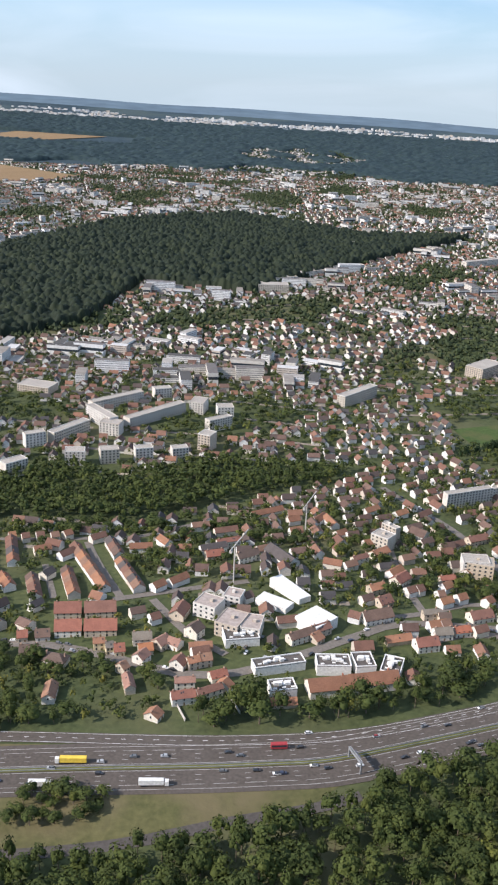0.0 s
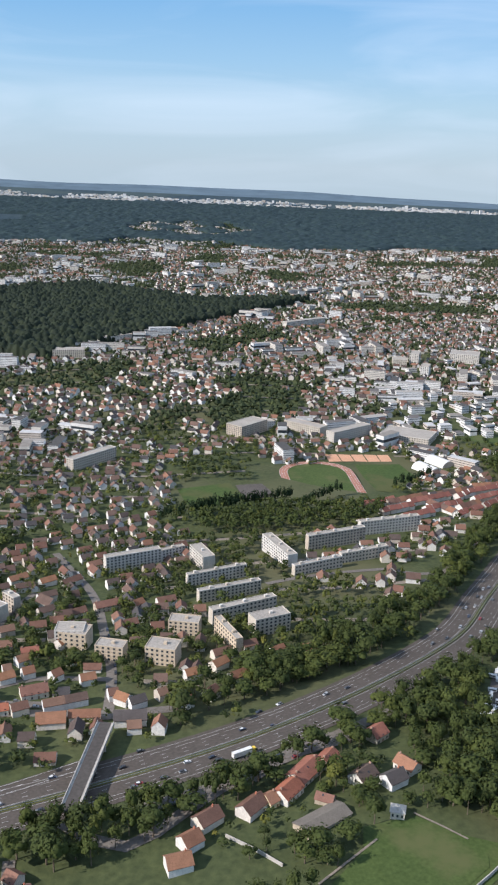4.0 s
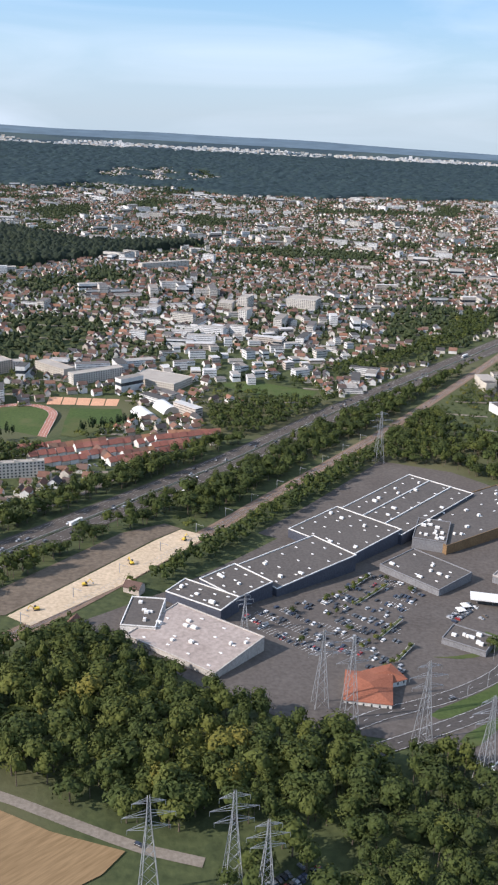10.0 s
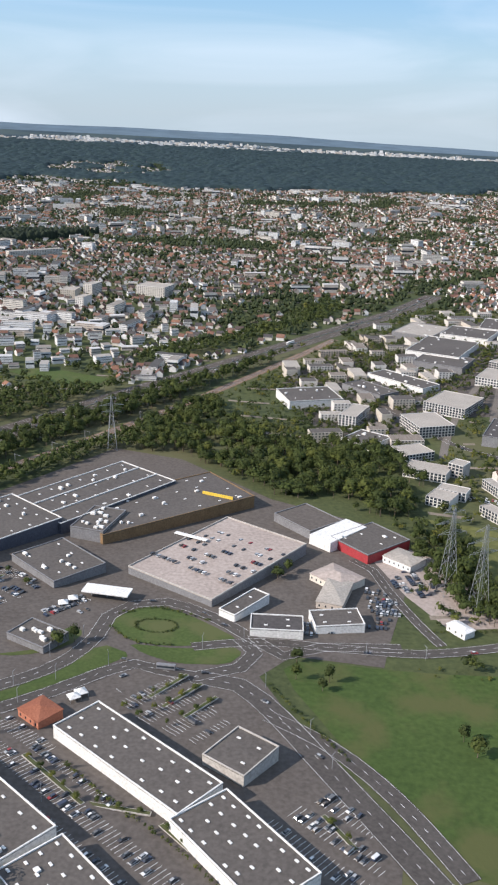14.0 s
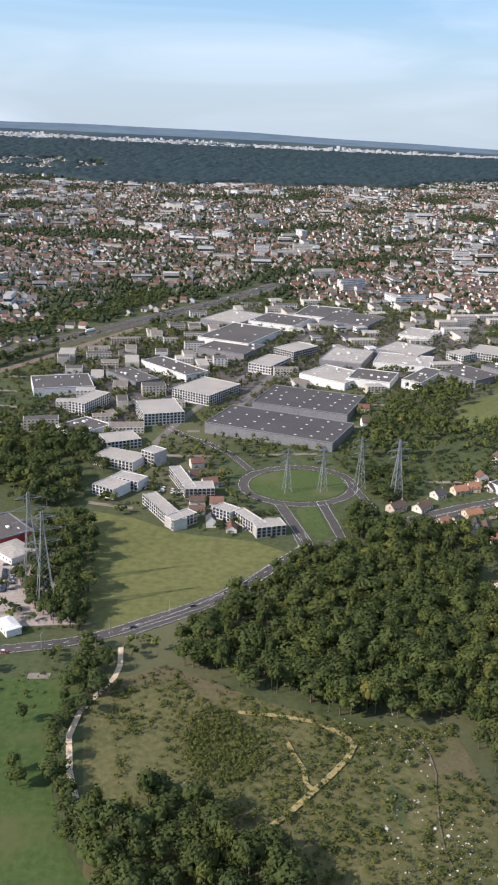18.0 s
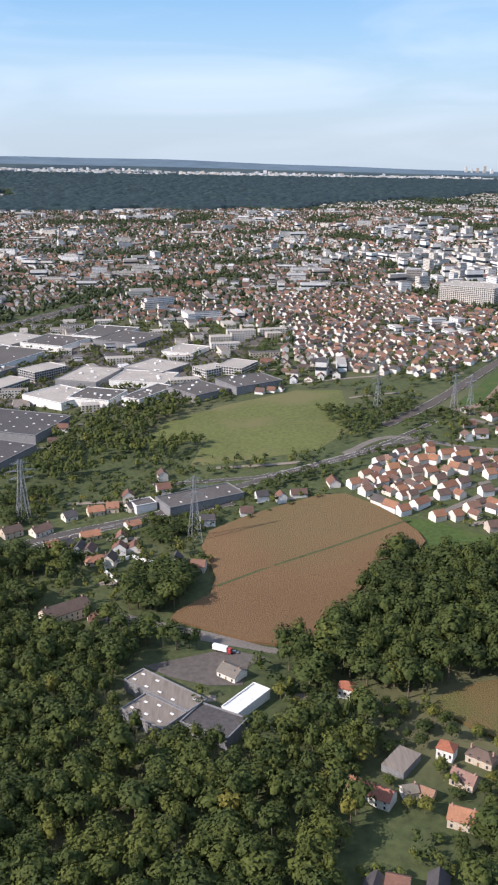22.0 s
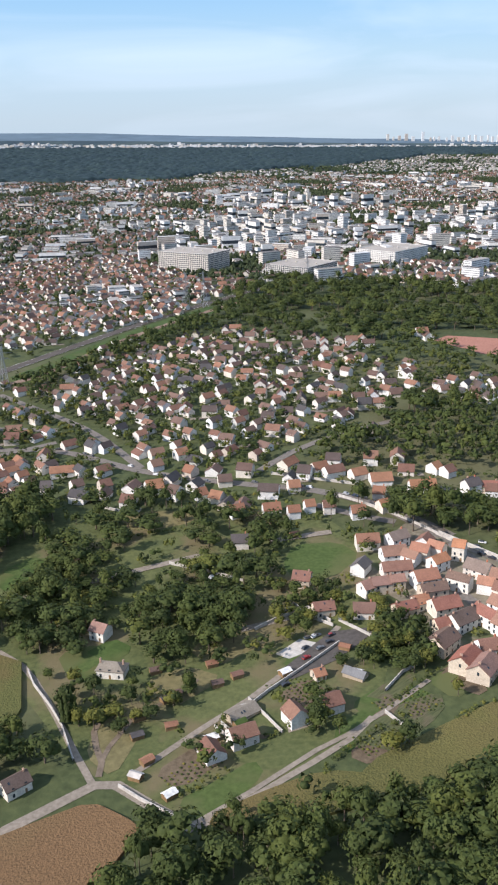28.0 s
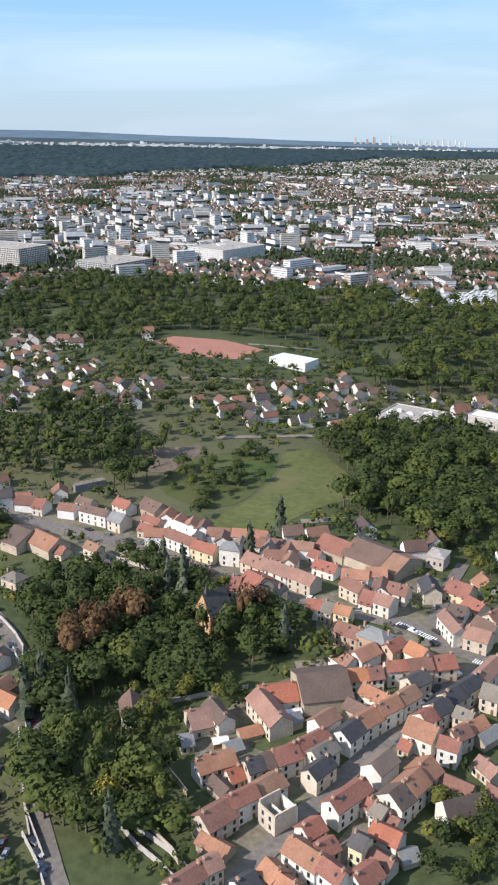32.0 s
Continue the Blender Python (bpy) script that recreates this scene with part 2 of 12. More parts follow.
CLADDING_BLUE = surface("dark_blue_cladding", (0.055, 0.060, 0.078), (0.085, 0.092, 0.115), 0.1, 0.8, rough=0.5)
CLADDING_GREY = surface("grey_cladding", (0.16, 0.16, 0.165), (0.22, 0.22, 0.225), 0.1, 0.8, rough=0.5)
CLADDING_WOOD = surface("brown_timber_cladding", (0.16, 0.10, 0.05), (0.24, 0.155, 0.08), 0.1, 0.8, rough=0.6)
YELLOW = surface("yellow_panel", (0.62, 0.42, 0.05), (0.70, 0.50, 0.08), 0.2, 1.0, rough=0.5)
RED = surface("red_panel", (0.28, 0.035, 0.04), (0.34, 0.05, 0.055), 0.2, 1.0, rough=0.5)
TERRACOTTA = surface("orange_clay_tiles", (0.22, 0.078, 0.045), (0.28, 0.11, 0.066), 0.1, 1.2)
CHIMNEY_BRICK = surface("sooty_chimney_brick", (0.30, 0.19, 0.14), (0.40, 0.27, 0.20), 0.1, 1.2)
BRICK_OCHRE = surface("ochre_brick", (0.42, 0.25, 0.13), (0.53, 0.33, 0.18), 0.1, 1.2)
BRICK_RED = surface("red_brick", (0.34, 0.13, 0.08), (0.44, 0.18, 0.11), 0.1, 1.2)
STEEL = surface("galvanised_steel", (0.26, 0.27, 0.28), (0.36, 0.37, 0.38), 0.2, 1.0, rough=0.5, metal=0.3)
GLASS = mat("dark_window_glass", 0.12, 0.0, 0.6)[0]
GLASS.node_tree.nodes["Principled BSDF"].inputs["Base Color"].default_value = (0.03, 0.04, 0.05, 1)
TYRE = mat("black_rubber", 0.8)[0]
TYRE.node_tree.nodes["Principled BSDF"].inputs["Base Color"].default_value = (0.02, 0.02, 0.02, 1)
WATER = mat("still_muddy_water", 0.15, 0.0, 0.5)[0]
WATER.node_tree.nodes["Principled BSDF"].inputs["Base Color"].default_value = (0.05, 0.055, 0.03, 1)
BARK = surface("bark", (0.09, 0.07, 0.05), (0.15, 0.12, 0.09), 0.5, 3.0)
WALL_STOPS = [(0.0, (0.84, 0.82, 0.77)), (0.3, (0.78, 0.72, 0.62)), (0.5, (0.87, 0.86, 0.84)), (0.76, (0.80, 0.74, 0.67)), (0.92, (0.62, 0.54, 0.46))]
ROOF_STOPS = [(0.0, (0.205, 0.108, 0.078)), (0.2, (0.145, 0.092, 0.074)), (0.4, (0.25, 0.138, 0.096)), (0.52, (0.11, 0.082, 0.072)), (0.66, (0.19, 0.122, 0.096)), (0.8, (0.085, 0.078, 0.078)), (0.93, (0.30, 0.155, 0.10))]
VILLAGE_STOPS = [(0.0, (0.36, 0.175, 0.115)), (0.16, (0.27, 0.145, 0.105)), (0.32, (0.42, 0.215, 0.140)), (0.50, (0.21, 0.125, 0.096)), (0.64, (0.32, 0.185, 0.130)), (0.78, (0.25, 0.19, 0.155)), (0.86, (0.16, 0.14, 0.13)), (0.92, (0.46, 0.215, 0.115))]
VILLAGE_TILES = varied("old_clay_tiles", VILLAGE_STOPS, 0.85, grain=1.6)
RENDER = varied("house_render", WALL_STOPS, 0.85)
TOWN_STOPS = [(0.0, (0.28, 0.138, 0.085)), (0.2, (0.20, 0.110, 0.080)), (0.4, (0.33, 0.168, 0.100)), (0.55, (0.15, 0.100, 0.080)), (0.68, (0.25, 0.150, 0.105)), (0.82, (0.11, 0.095, 0.090)), (0.92, (0.36, 0.180, 0.100))]
TILES = varied("clay_roof_tiles", TOWN_STOPS, 0.85, grain=1.6)
TOWN_FAR = varied("town_roof_tiles", TOWN_STOPS, 0.85, island=True, grain=1.6)
RENDER_FAR = varied("far_house_render", WALL_STOPS, 0.85, island=True)
TILES_FAR = varied("far_roof_tiles", ROOF_STOPS, 0.85, island=True, grain=1.6)
BLOCK_WALL = varied("pale_block_facade", [(0.0, (0.72, 0.67, 0.60)), (0.4, (0.64, 0.58, 0.49)), (0.7, (0.76, 0.73, 0.68)), (0.9, (0.58, 0.50, 0.41))], 0.8)
ROOF_MIX = varied("mixed_flat_roofs", [(0.0, (0.10, 0.095, 0.09)), (0.3, (0.30, 0.27, 0.235)), (0.5, (0.17, 0.155, 0.145)), (0.72, (0.42, 0.39, 0.35)), (0.88, (0.62, 0.61, 0.59))], 0.85, island=True)
BEIGE_BLOCK = surface("beige_block_facade", (0.42, 0.34, 0.25), (0.54, 0.45, 0.34), 0.1, 0.8)
BLOCK_FAR = varied("far_block_facade", [(0.0, (0.80, 0.79, 0.76)), (0.4, (0.72, 0.68, 0.61)), (0.65, (0.84, 0.84, 0.83)), (0.9, (0.60, 0.53, 0.46))], 0.8, island=True)
CAR_STOPS = [(0.0, (0.66, 0.66, 0.65)), (0.13, (0.035, 0.035, 0.04)), (0.46, (0.12, 0.125, 0.13)), (0.64, (0.34, 0.35, 0.36)), (0.78, (0.035, 0.045, 0.075)), (0.90, (0.26, 0.03, 0.03)), (0.94, (0.12, 0.10, 0.08))]
CAR_PAINT = varied("car_paint", CAR_STOPS, 0.3, 0.6, amount=0.08)
CAR_FAR = varied("far_car_paint", CAR_STOPS, 0.35, 0.5, island=True, amount=0.08)
LEAF = leafy("broad_leaves", (0.032, 0.046, 0.019), (0.054, 0.074, 0.026), (0.100, 0.114, 0.034), (0.16, 0.142, 0.04))
LEAF_COPPER = leafy("copper_leaves", (0.085, 0.048, 0.034), (0.125, 0.07, 0.046), (0.15, 0.088, 0.054), (0.16, 0.10, 0.06))
LEAF_BLUE = leafy("blue_grey_needles", (0.055, 0.068, 0.056), (0.075, 0.092, 0.078), (0.095, 0.112, 0.095), (0.10, 0.12, 0.10))
CONIFER = leafy("conifer_needles", (0.018, 0.034, 0.018), (0.026, 0.046, 0.022), (0.04, 0.06, 0.03), (0.05, 0.065, 0.035))
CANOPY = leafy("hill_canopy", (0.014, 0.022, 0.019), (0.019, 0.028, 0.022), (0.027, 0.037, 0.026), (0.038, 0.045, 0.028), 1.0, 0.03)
# ridge trees carry the blue of distant haze in their base colours
CANOPY_HAZY = leafy("far_ridge_canopy", (0.018, 0.034, 0.054), (0.024, 0.043, 0.064), (0.031, 0.052, 0.069), (0.040, 0.059, 0.067), 1.0, 0.05)
# far trees: greens a little bluer than LEAF, a touch of haze in the colour
LEAF_HAZY = leafy("far_woodland", (0.030, 0.044, 0.027), (0.041, 0.058, 0.033), (0.058, 0.074, 0.037), (0.08, 0.085, 0.04))

# ---- terrain and helpers ----
HILLS = ((0, 500, 17.5), (500, 500, 22.6), (1000, 500, 0.3), (1500, 500, -8.1), (2050, 500, -4.0),
         (0, 1150, -8.7), (500, 1150, -16.5), (1000, 1150, -14.4), (1500, 1150, 5.2), (2050, 1150, 18.3),
         (0, 1900, 10.8), (500, 1900, 14.3), (1000, 1900, -7.7), (1500, 1900, 1.9), (2050, 1900, 5.9))

# local rises and dips of the ground, each about 130 wide
BUMPS = ((-150, 730, -4.4), (0, 480, 5.7), (50, 830, -6.6), (150, 330, -4.4), (150, 580, 1.5), (200, 830, -5.8), (400, 330, 9.7), (450, 430, 7.9), (500, 1080, -2.6), (600, 630, 2.2), (600, 830, 2.6), (750, 680, -6.4), (850, 380, 4.5), (900, 730, -2.8), (1000, 980, 1.4), (1100, 480, -4.5), (1150, 730, -3.8), (1300, 480, 6.2), (1350, 380, 5.2), (1400, 880, -2.9), (1500, 530, -3.9), (1550, 730, -5.7), (1550, 1080, 2.9), (1750, 480, -1.6), (1750, 880, -2.4), (1900, 580, -2.9), (2050, 380, 9.6), (2050, 830, 8.4), (2200, 1080, 8.2), (2250, 530, 14.1), (2350, 430, 7.5), (2350, 730, 7.3))


def land(x, y):
    """The height of the ground; the far hills rise to the skyline."""
    z = 0.0 * x
    for a, b, h in HILLS:
        z = z + h * np.exp(-((x - a) ** 2 + (y - b) ** 2) / (2 * 420.0 ** 2))
    for a, b, h in BUMPS:
        z = z + h * np.exp(-((x - a) ** 2 + (y - b) ** 2) / (2 * 130.0 ** 2))
    k = np.clip((y - 4300) / 3000.0, 0, 1)
    q = np.clip((y - 7450) / 1100.0, 0, 1)
    xx = np.clip(x, -3000, 4900)
    return z + k ** 1.3 * (92 - 0.022 * xx) + q * q * (3 - 2 * q) * (68 - 0.002 * xx - 0.014 * np.clip(xx - 2000, 0, 9000))


def lift(x, y, up=0.0):
    return float(land(x, y)) + up


CELL, GX, GY = 4.0, -1200.0, 60.0
taken = np.zeros((1150, 1150), dtype=bool)      # cells that something already covers


def inside(poly, X, Y):
    c = np.zeros(X.shape, dtype=bool)
    n = len(poly)
    for i in range(n):
        (x0, y0), (x1, y1) = poly[i - 1], poly[i]
        if y0 == y1:
            continue
        c ^= ((Y < y0) != (Y < y1)) & (X < (x1 - x0) * (Y - y0) / (y1 - y0) + x0)
    return c


NO_HOUSE = np.zeros((1150, 1150), dtype=bool)   # open country and yards, kept free of houses


def claim(poly, grow=0.0, mask=None):
    """Mark the cells under a polygon as taken."""
    xs, ys = [p[0] for p in poly], [p[1] for p in poly]
    i0, i1 = int((min(xs) - GX) / CELL) - 1, int((max(xs) - GX) / CELL) + 2
    j0, j1 = int((min(ys) - GY) / CELL) - 1, int((max(ys) - GY) / CELL) + 2
    i0, j0, i1, j1 = max(i0, 0), max(j0, 0), min(i1, 1150), min(j1, 1150)
    if i1 <= i0 or j1 <= j0:
        return
    X, Y = np.meshgrid(GX + CELL * (np.arange(i0, i1) + 0.5), GY + CELL * (np.arange(j0, j1) + 0.5), indexing="ij")
    (taken if mask is None else mask)[i0:i1, j0:j1] |= inside(poly, X, Y)


def is_free(x, y, r=0.0):
    for dx, dy in ((0, 0), (r, 0), (-r, 0), (0, r), (0, -r)) if r else ((0, 0),):
        i, j = int((x + dx - GX) / CELL), int((y + dy - GY) / CELL)
        if not (0 <= i < 1150 and 0 <= j < 1150) or taken[i, j]:
            return False
    return True


def mesh_of(name, verts, faces, mats, mat_ids=None, tint=None, smooth=False):
    """A mesh from arrays; faces is an n x k array or a list of tuples."""
    me = bpy.data.meshes.new(name)
    if isinstance(faces, np.ndarray):
        v = np.ascontiguousarray(verts, dtype=np.float32)
        f = np.ascontiguousarray(faces, dtype=np.int32)
        me.vertices.add(len(v))
        me.vertices.foreach_set("co", v.ravel())
        me.loops.add(f.size)
        me.loops.foreach_set("vertex_index", f.ravel())
        me.polygons.add(len(f))
        me.polygons.foreach_set("loop_start", np.arange(0, f.size, f.shape[1], dtype=np.int32))
        me.update(calc_edges=True)
    else:
        me.from_pydata([tuple(p) for p in verts], [], [tuple(p) for p in faces])
    for m in mats:
        me.materials.append(m)
    if mat_ids is not None:
        me.polygons.foreach_set("material_index", np.asarray(mat_ids, dtype=np.int32))
    if tint is not None:
        a = me.attributes.new("tint", "FLOAT", "POINT")
        a.data.foreach_set("value", np.ascontiguousarray(tint, dtype=np.float32))
    me.polygons.foreach_set("use_smooth", np.full(len(me.polygons), smooth, dtype=bool))
    me.validate()
    me.update()
    return me


def bm_mesh(name, bm, material):
    me = bpy.data.meshes.new(name)
    bm.to_mesh(me)
    bm.free()
    for m in material if isinstance(material, (list, tuple)) else [material]:
        me.materials.append(m)
    return me


def part(name, me, parent, label="", at=None):
    """Link a mesh as one part of a thing."""
    ob = new(name, me)
    ob.parent = parent
    if at is not None:
        ob.matrix_local = at
    if label:
        tagged(ob, label)
    return ob


def thing(name, label, category, m, group="", kind=""):
    e = new(name)
    e.empty_display_size = 1
    e.matrix_world = m
    return tagged(e, label, category, group, kind)


def box_bm(bm, x0, x1, y0, y1, z0, z1):
    m = Matrix.LocRotScale(((x0 + x1) / 2, (y0 + y1) / 2, (z0 + z1) / 2), None, (x1 - x0, y1 - y0, z1 - z0))
    return bmesh.ops.create_cube(bm, size=1, matrix=m)["verts"]


def box_mesh(name, dims, material, bevel=0.0):
    bm = bmesh.new()
    for d in dims if isinstance(dims[0], (tuple, list)) else [dims]:
        box_bm(bm, *d)
    if bevel:
        bmesh.ops.bevel(bm, geom=bm.edges[:], offset=bevel, segments=1, affect="EDGES")
    return bm_mesh(name, bm, material)


def drape(name, poly, material, up=0.15, step=40.0, label="", category="", mark=True, kind="structure", crop=0.0):
    """A patch of ground cover laid over the land; crop: how high it stands."""
    if crop or category in ("meadow", "lawn", "garden plot"):      # corners worn round
        poly = [(a[0] * u + b[0] * (1 - u), a[1] * u + b[1] * (1 - u)) for a, b in zip(poly, poly[1:] + poly[:1]) for u in (0.8, 0.2)]
    bm = bmesh.new()
    vs = [bm.verts.new((x, y, 0)) for x, y in poly]
    bm.faces.new(vs)
    xs, ys = [p[0] for p in poly], [p[1] for p in poly]
    for axis, lo, hi in ((0, min(xs), max(xs)), (1, min(ys), max(ys))):
        k = math.floor(lo / step) + 1
        while k * step < hi:
            co, no = [0, 0, 0], [0, 0, 0]
            co[axis], no[axis] = k * step, 1
            bmesh.ops.bisect_plane(bm, geom=bm.verts[:] + bm.edges[:] + bm.faces[:], plane_co=co, plane_no=no, dist=0.001)
            k += 1
    bmesh.ops.triangulate(bm, faces=[f for f in bm.faces if len(f.verts) > 4])
    for v in bm.verts:
        v.co.z = lift(v.co.x, v.co.y, up + crop)
    bmesh.ops.recalc_face_normals(bm, faces=bm.faces[:])
    if bm.faces and sum(f.normal.z for f in bm.faces) < 0:
        bmesh.ops.reverse_faces(bm, faces=bm.faces[:])
    if crop:
        rim = [e for e in bm.edges if e.is_boundary]
        r = bmesh.ops.extrude_edge_only(bm, edges=rim)
        for v in r["geom"]:
            if isinstance(v, bmesh.types.BMVert):
                v.co.z -= crop + up + 0.3
    ob = new(name, bm_mesh(name, bm, material))
    if mark:
        claim(poly)
    return tagged(ob, label, category, kind=kind)


def smooth_line(pts, step=15.0):
    """A curve through the points (Catmull-Rom), as points about step apart."""
    p = [np.array(q, float) for q in pts]
    p = [2 * p[0] - p[1]] + p + [2 * p[-1] - p[-2]]
    out = []
    for i in range(1, len(p) - 2):
        a, b, c, d = p[i - 1:i + 3]
        n = max(1, int(np.hypot(*(c - b)) / step))
        for k in range(n):
            u = k / n
            out.append(0.5 * (2 * b + (c - a) * u + (2 * a - 5 * b + 4 * c - d) * u * u + (3 * b - a - 3 * c + d) * u ** 3))
    out.append(p[-2])
    return np.array(out)


def normals_of(c):
    t = np.gradient(c, axis=0)
    t /= np.linalg.norm(t, axis=1)[:, None]
    return np.c_[-t[:, 1], t[:, 0]]


def ribbon_mesh(name, c, left, right, material, up, thick=0.0):
    """A strip along the line c between two offsets to its left."""
    n = normals_of(c)
    a, b = c + n * left, c + n * right
    za, zb = land(a[:, 0], a[:, 1]) + up, land(b[:, 0], b[:, 1]) + up
    k = len(c)
    v = np.r_[np.c_[a, za], np.c_[b, zb]]
    i = np.arange(k - 1)
    f = np.c_[i, i + k, i + k + 1, i + 1]
    if left < right:
        f = f[:, ::-1]
    if thick:
        v = np.r_[v, v - [0, 0, thick]]
        f = np.r_[f, np.c_[i, i + 1, i + 1 + 2 * k, i + 2 * k], np.c_[i + k, i + 3 * k, i + 3 * k + 1, i + k + 1]]
    return mesh_of(name, v, f, [material])


def dashes_mesh(name, c, offset, material, up, length=3.0, gap=9.0, width=0.3):
    """Painted dashes along a line."""
    seg = np.r_[0, np.cumsum(np.hypot(*np.diff(c, axis=0).T))]
    n = normals_of(c)
    s = np.arange(0, seg[-1] - length, length + gap)
    cx = [np.interp(q, seg, c[:, 0] + n[:, 0] * offset) for q in (s, s + length)]
    cy = [np.interp(q, seg, c[:, 1] + n[:, 1] * offset) for q in (s, s + length)]
    nx, ny = np.interp(s, seg, n[:, 0]) * width / 2, np.interp(s, seg, n[:, 1]) * width / 2
    P = [np.c_[cx[0] + nx, cy[0] + ny], np.c_[cx[0] - nx, cy[0] - ny], np.c_[cx[1] - nx, cy[1] - ny], np.c_[cx[1] + nx, cy[1] + ny]]
    v = np.concatenate([np.c_[p, land(p[:, 0], p[:, 1]) + up] for p in P])
    k = len(s)
    i = np.arange(k)
    return mesh_of(name, v, np.c_[i, i + k, i + 2 * k, i + 3 * k], [material])


def road(name, pts, width, material=None, label="", up=0.22, edge=0.0, centre=False, mark=True, category="road"):
    """A road along a line, with painted lines as parts."""
    c = smooth_line(pts)
    ob = new(name, ribbon_mesh(name, c, width / 2, -width / 2, material or ASPHALT, up))
    tagged(ob, label or "narrow grey asphalt street between houses", category, kind="structure")
    if edge:
        for s in (-1, 1):
            part("edge_line", ribbon_mesh("edge_line", c, s * (width / 2 - edge) + 0.08, s * (width / 2 - edge) - 0.08, WHITE, up + 0.05), ob)
    if centre:
        part("centre_line", dashes_mesh("centre_line", c, 0, WHITE, up + 0.05, 3, 6, 0.22), ob)
    if mark:
        n = normals_of(c)
        w = width / 2 + 1.5
        for i in range(len(c) - 1):
            claim([tuple(c[i] + n[i] * w), tuple(c[i] - n[i] * w), tuple(c[i + 1] - n[i + 1] * w), tuple(c[i + 1] + n[i + 1] * w)])
    return ob

# ---- trees ----
_ico = bmesh.new()
bmesh.ops.create_icosphere(_ico, subdivisions=1, radius=1)
ICO_V = np.array([v.co[:] for v in _ico.verts])
ICO_F = np.array([[v.index for v in f.verts] for f in _ico.faces])
_ico.free()
TOP_F = np.array([f for f in ICO_F if ICO_V[f].mean(0)[2] > -0.35])      # the faces that are seen from above
OCT_V = np.array([(1, 0, 0), (0, 1, 0), (-1, 0, 0), (0, -1, 0), (0, 0, 1), (0, 0, -1)], float)
OCT_F = np.array([(0, 1, 4), (1, 2, 4), (2, 3, 4), (3, 0, 4), (1, 0, 5), (2, 1, 5), (3, 2, 5), (0, 3, 5)])


def crown(seed, lobes, cards, tall=1.0, kind="broad", full=False):
    """A crown about 1 in radius round the origin: uneven lobes and loose clumps of leaves. Vertices, triangles."""
    r = np.random.RandomState(seed)
    V, F, k = [], [], 0
    if kind == "conifer":
        for i in range(lobes):
            z = -1 + 1.9 * i / lobes
            rad = 0.62 * (1 - i / lobes) + 0.10
            n = 7
            a = np.arange(n) * 2 * np.pi / n + r.rand() * 3
            ring = np.c_[np.cos(a) * rad * r.uniform(0.7, 1.25, n), np.sin(a) * rad * r.uniform(0.7, 1.25, n), z + r.uniform(-0.08, 0.05, n)]
            V.append(np.r_[ring, [[0, 0, z + 0.55]]])
            F.append(np.c_[np.arange(n), (np.arange(n) + 1) % n, np.full(n, n)] + k)
            k += n + 1
    else:
        for i in range(lobes):
            d = r.normal(size=3)
            d /= np.linalg.norm(d)
            d[2] = abs(d[2]) - 0.35
            c = d * r.uniform(0.34, 0.70) * (1, 1, tall) if lobes > 1 else np.zeros(3)
            s = r.uniform(0.30, 0.50) if lobes > 1 else 1.0
            v = ICO_V * r.uniform(0.72, 1.22, (len(ICO_V), 1)) * s * (1, 1, 0.9 * tall ** 0.5) + c
            if lobes == 1:
                v = OCT_V * r.uniform(0.75, 1.25, (6, 1))
            V.append(v)
            F.append((OCT_F if lobes == 1 else ICO_F if full else TOP_F) + k)
            k += len(v)
    for i in range(cards):
        d = r.normal(size=3)
        d /= np.linalg.norm(d)
        d[2] = d[2] if d[2] > -0.5 else -d[2]
        if kind == "conifer":
            h = r.uniform(-1, 0.8)
            q = 0.66 * (1 - (h + 1) / 2) + 0.1
            c = np.array([d[0], d[1], 0]) / (np.hypot(d[0], d[1]) + 1e-6) * q
            c[2] = h
        else:
            c = d * r.uniform(0.72, 1.10) * (1, 1, tall)
        u = np.cross(d, r.normal(size=3))
        u /= np.linalg.norm(u) + 1e-9
        w = np.cross(d, u) * 0.8 + d * r.uniform(-0.5, 0.5)
        s = r.uniform(0.06, 0.17) if cards > 60 else r.uniform(0.12, 0.30)
        if full:
            V.append(np.array([c + u * s, c + w * s * 0.8, c - u * s, c - w * s * 0.9]))
            F.append(np.array([[0, 1, 2], [0, 2, 3]]) + k)
            k += 4
        else:
            V.append(np.array([c + u * s * 1.15, c + w * s * 1.1 - u * s * 0.5, c - w * s * 1.1 - u * s * 0.6]))
            F.append(np.array([[0, 1, 2]]) + k)
            k += 3
    return np.concatenate(V), np.concatenate(F)


CROWNS = {
    "near": [crown(s, 8, 150) for s in range(11)],
    "mid": [crown(20 + s, 3, 26) for s in range(7)],
    "far": [crown(40 + s, 1, 4) for s in range(5)],
    "bush": [crown(60 + s, 3, 24) for s in range(4)],
    "single": [crown(90 + s, 12, 170, full=True) for s in range(7)],
    "poplar": [crown(70 + s, 6, 40, 1.0) for s in range(4)],
    "conifer": [crown(80 + s, 7, 40, kind="conifer") for s in range(3)],
}


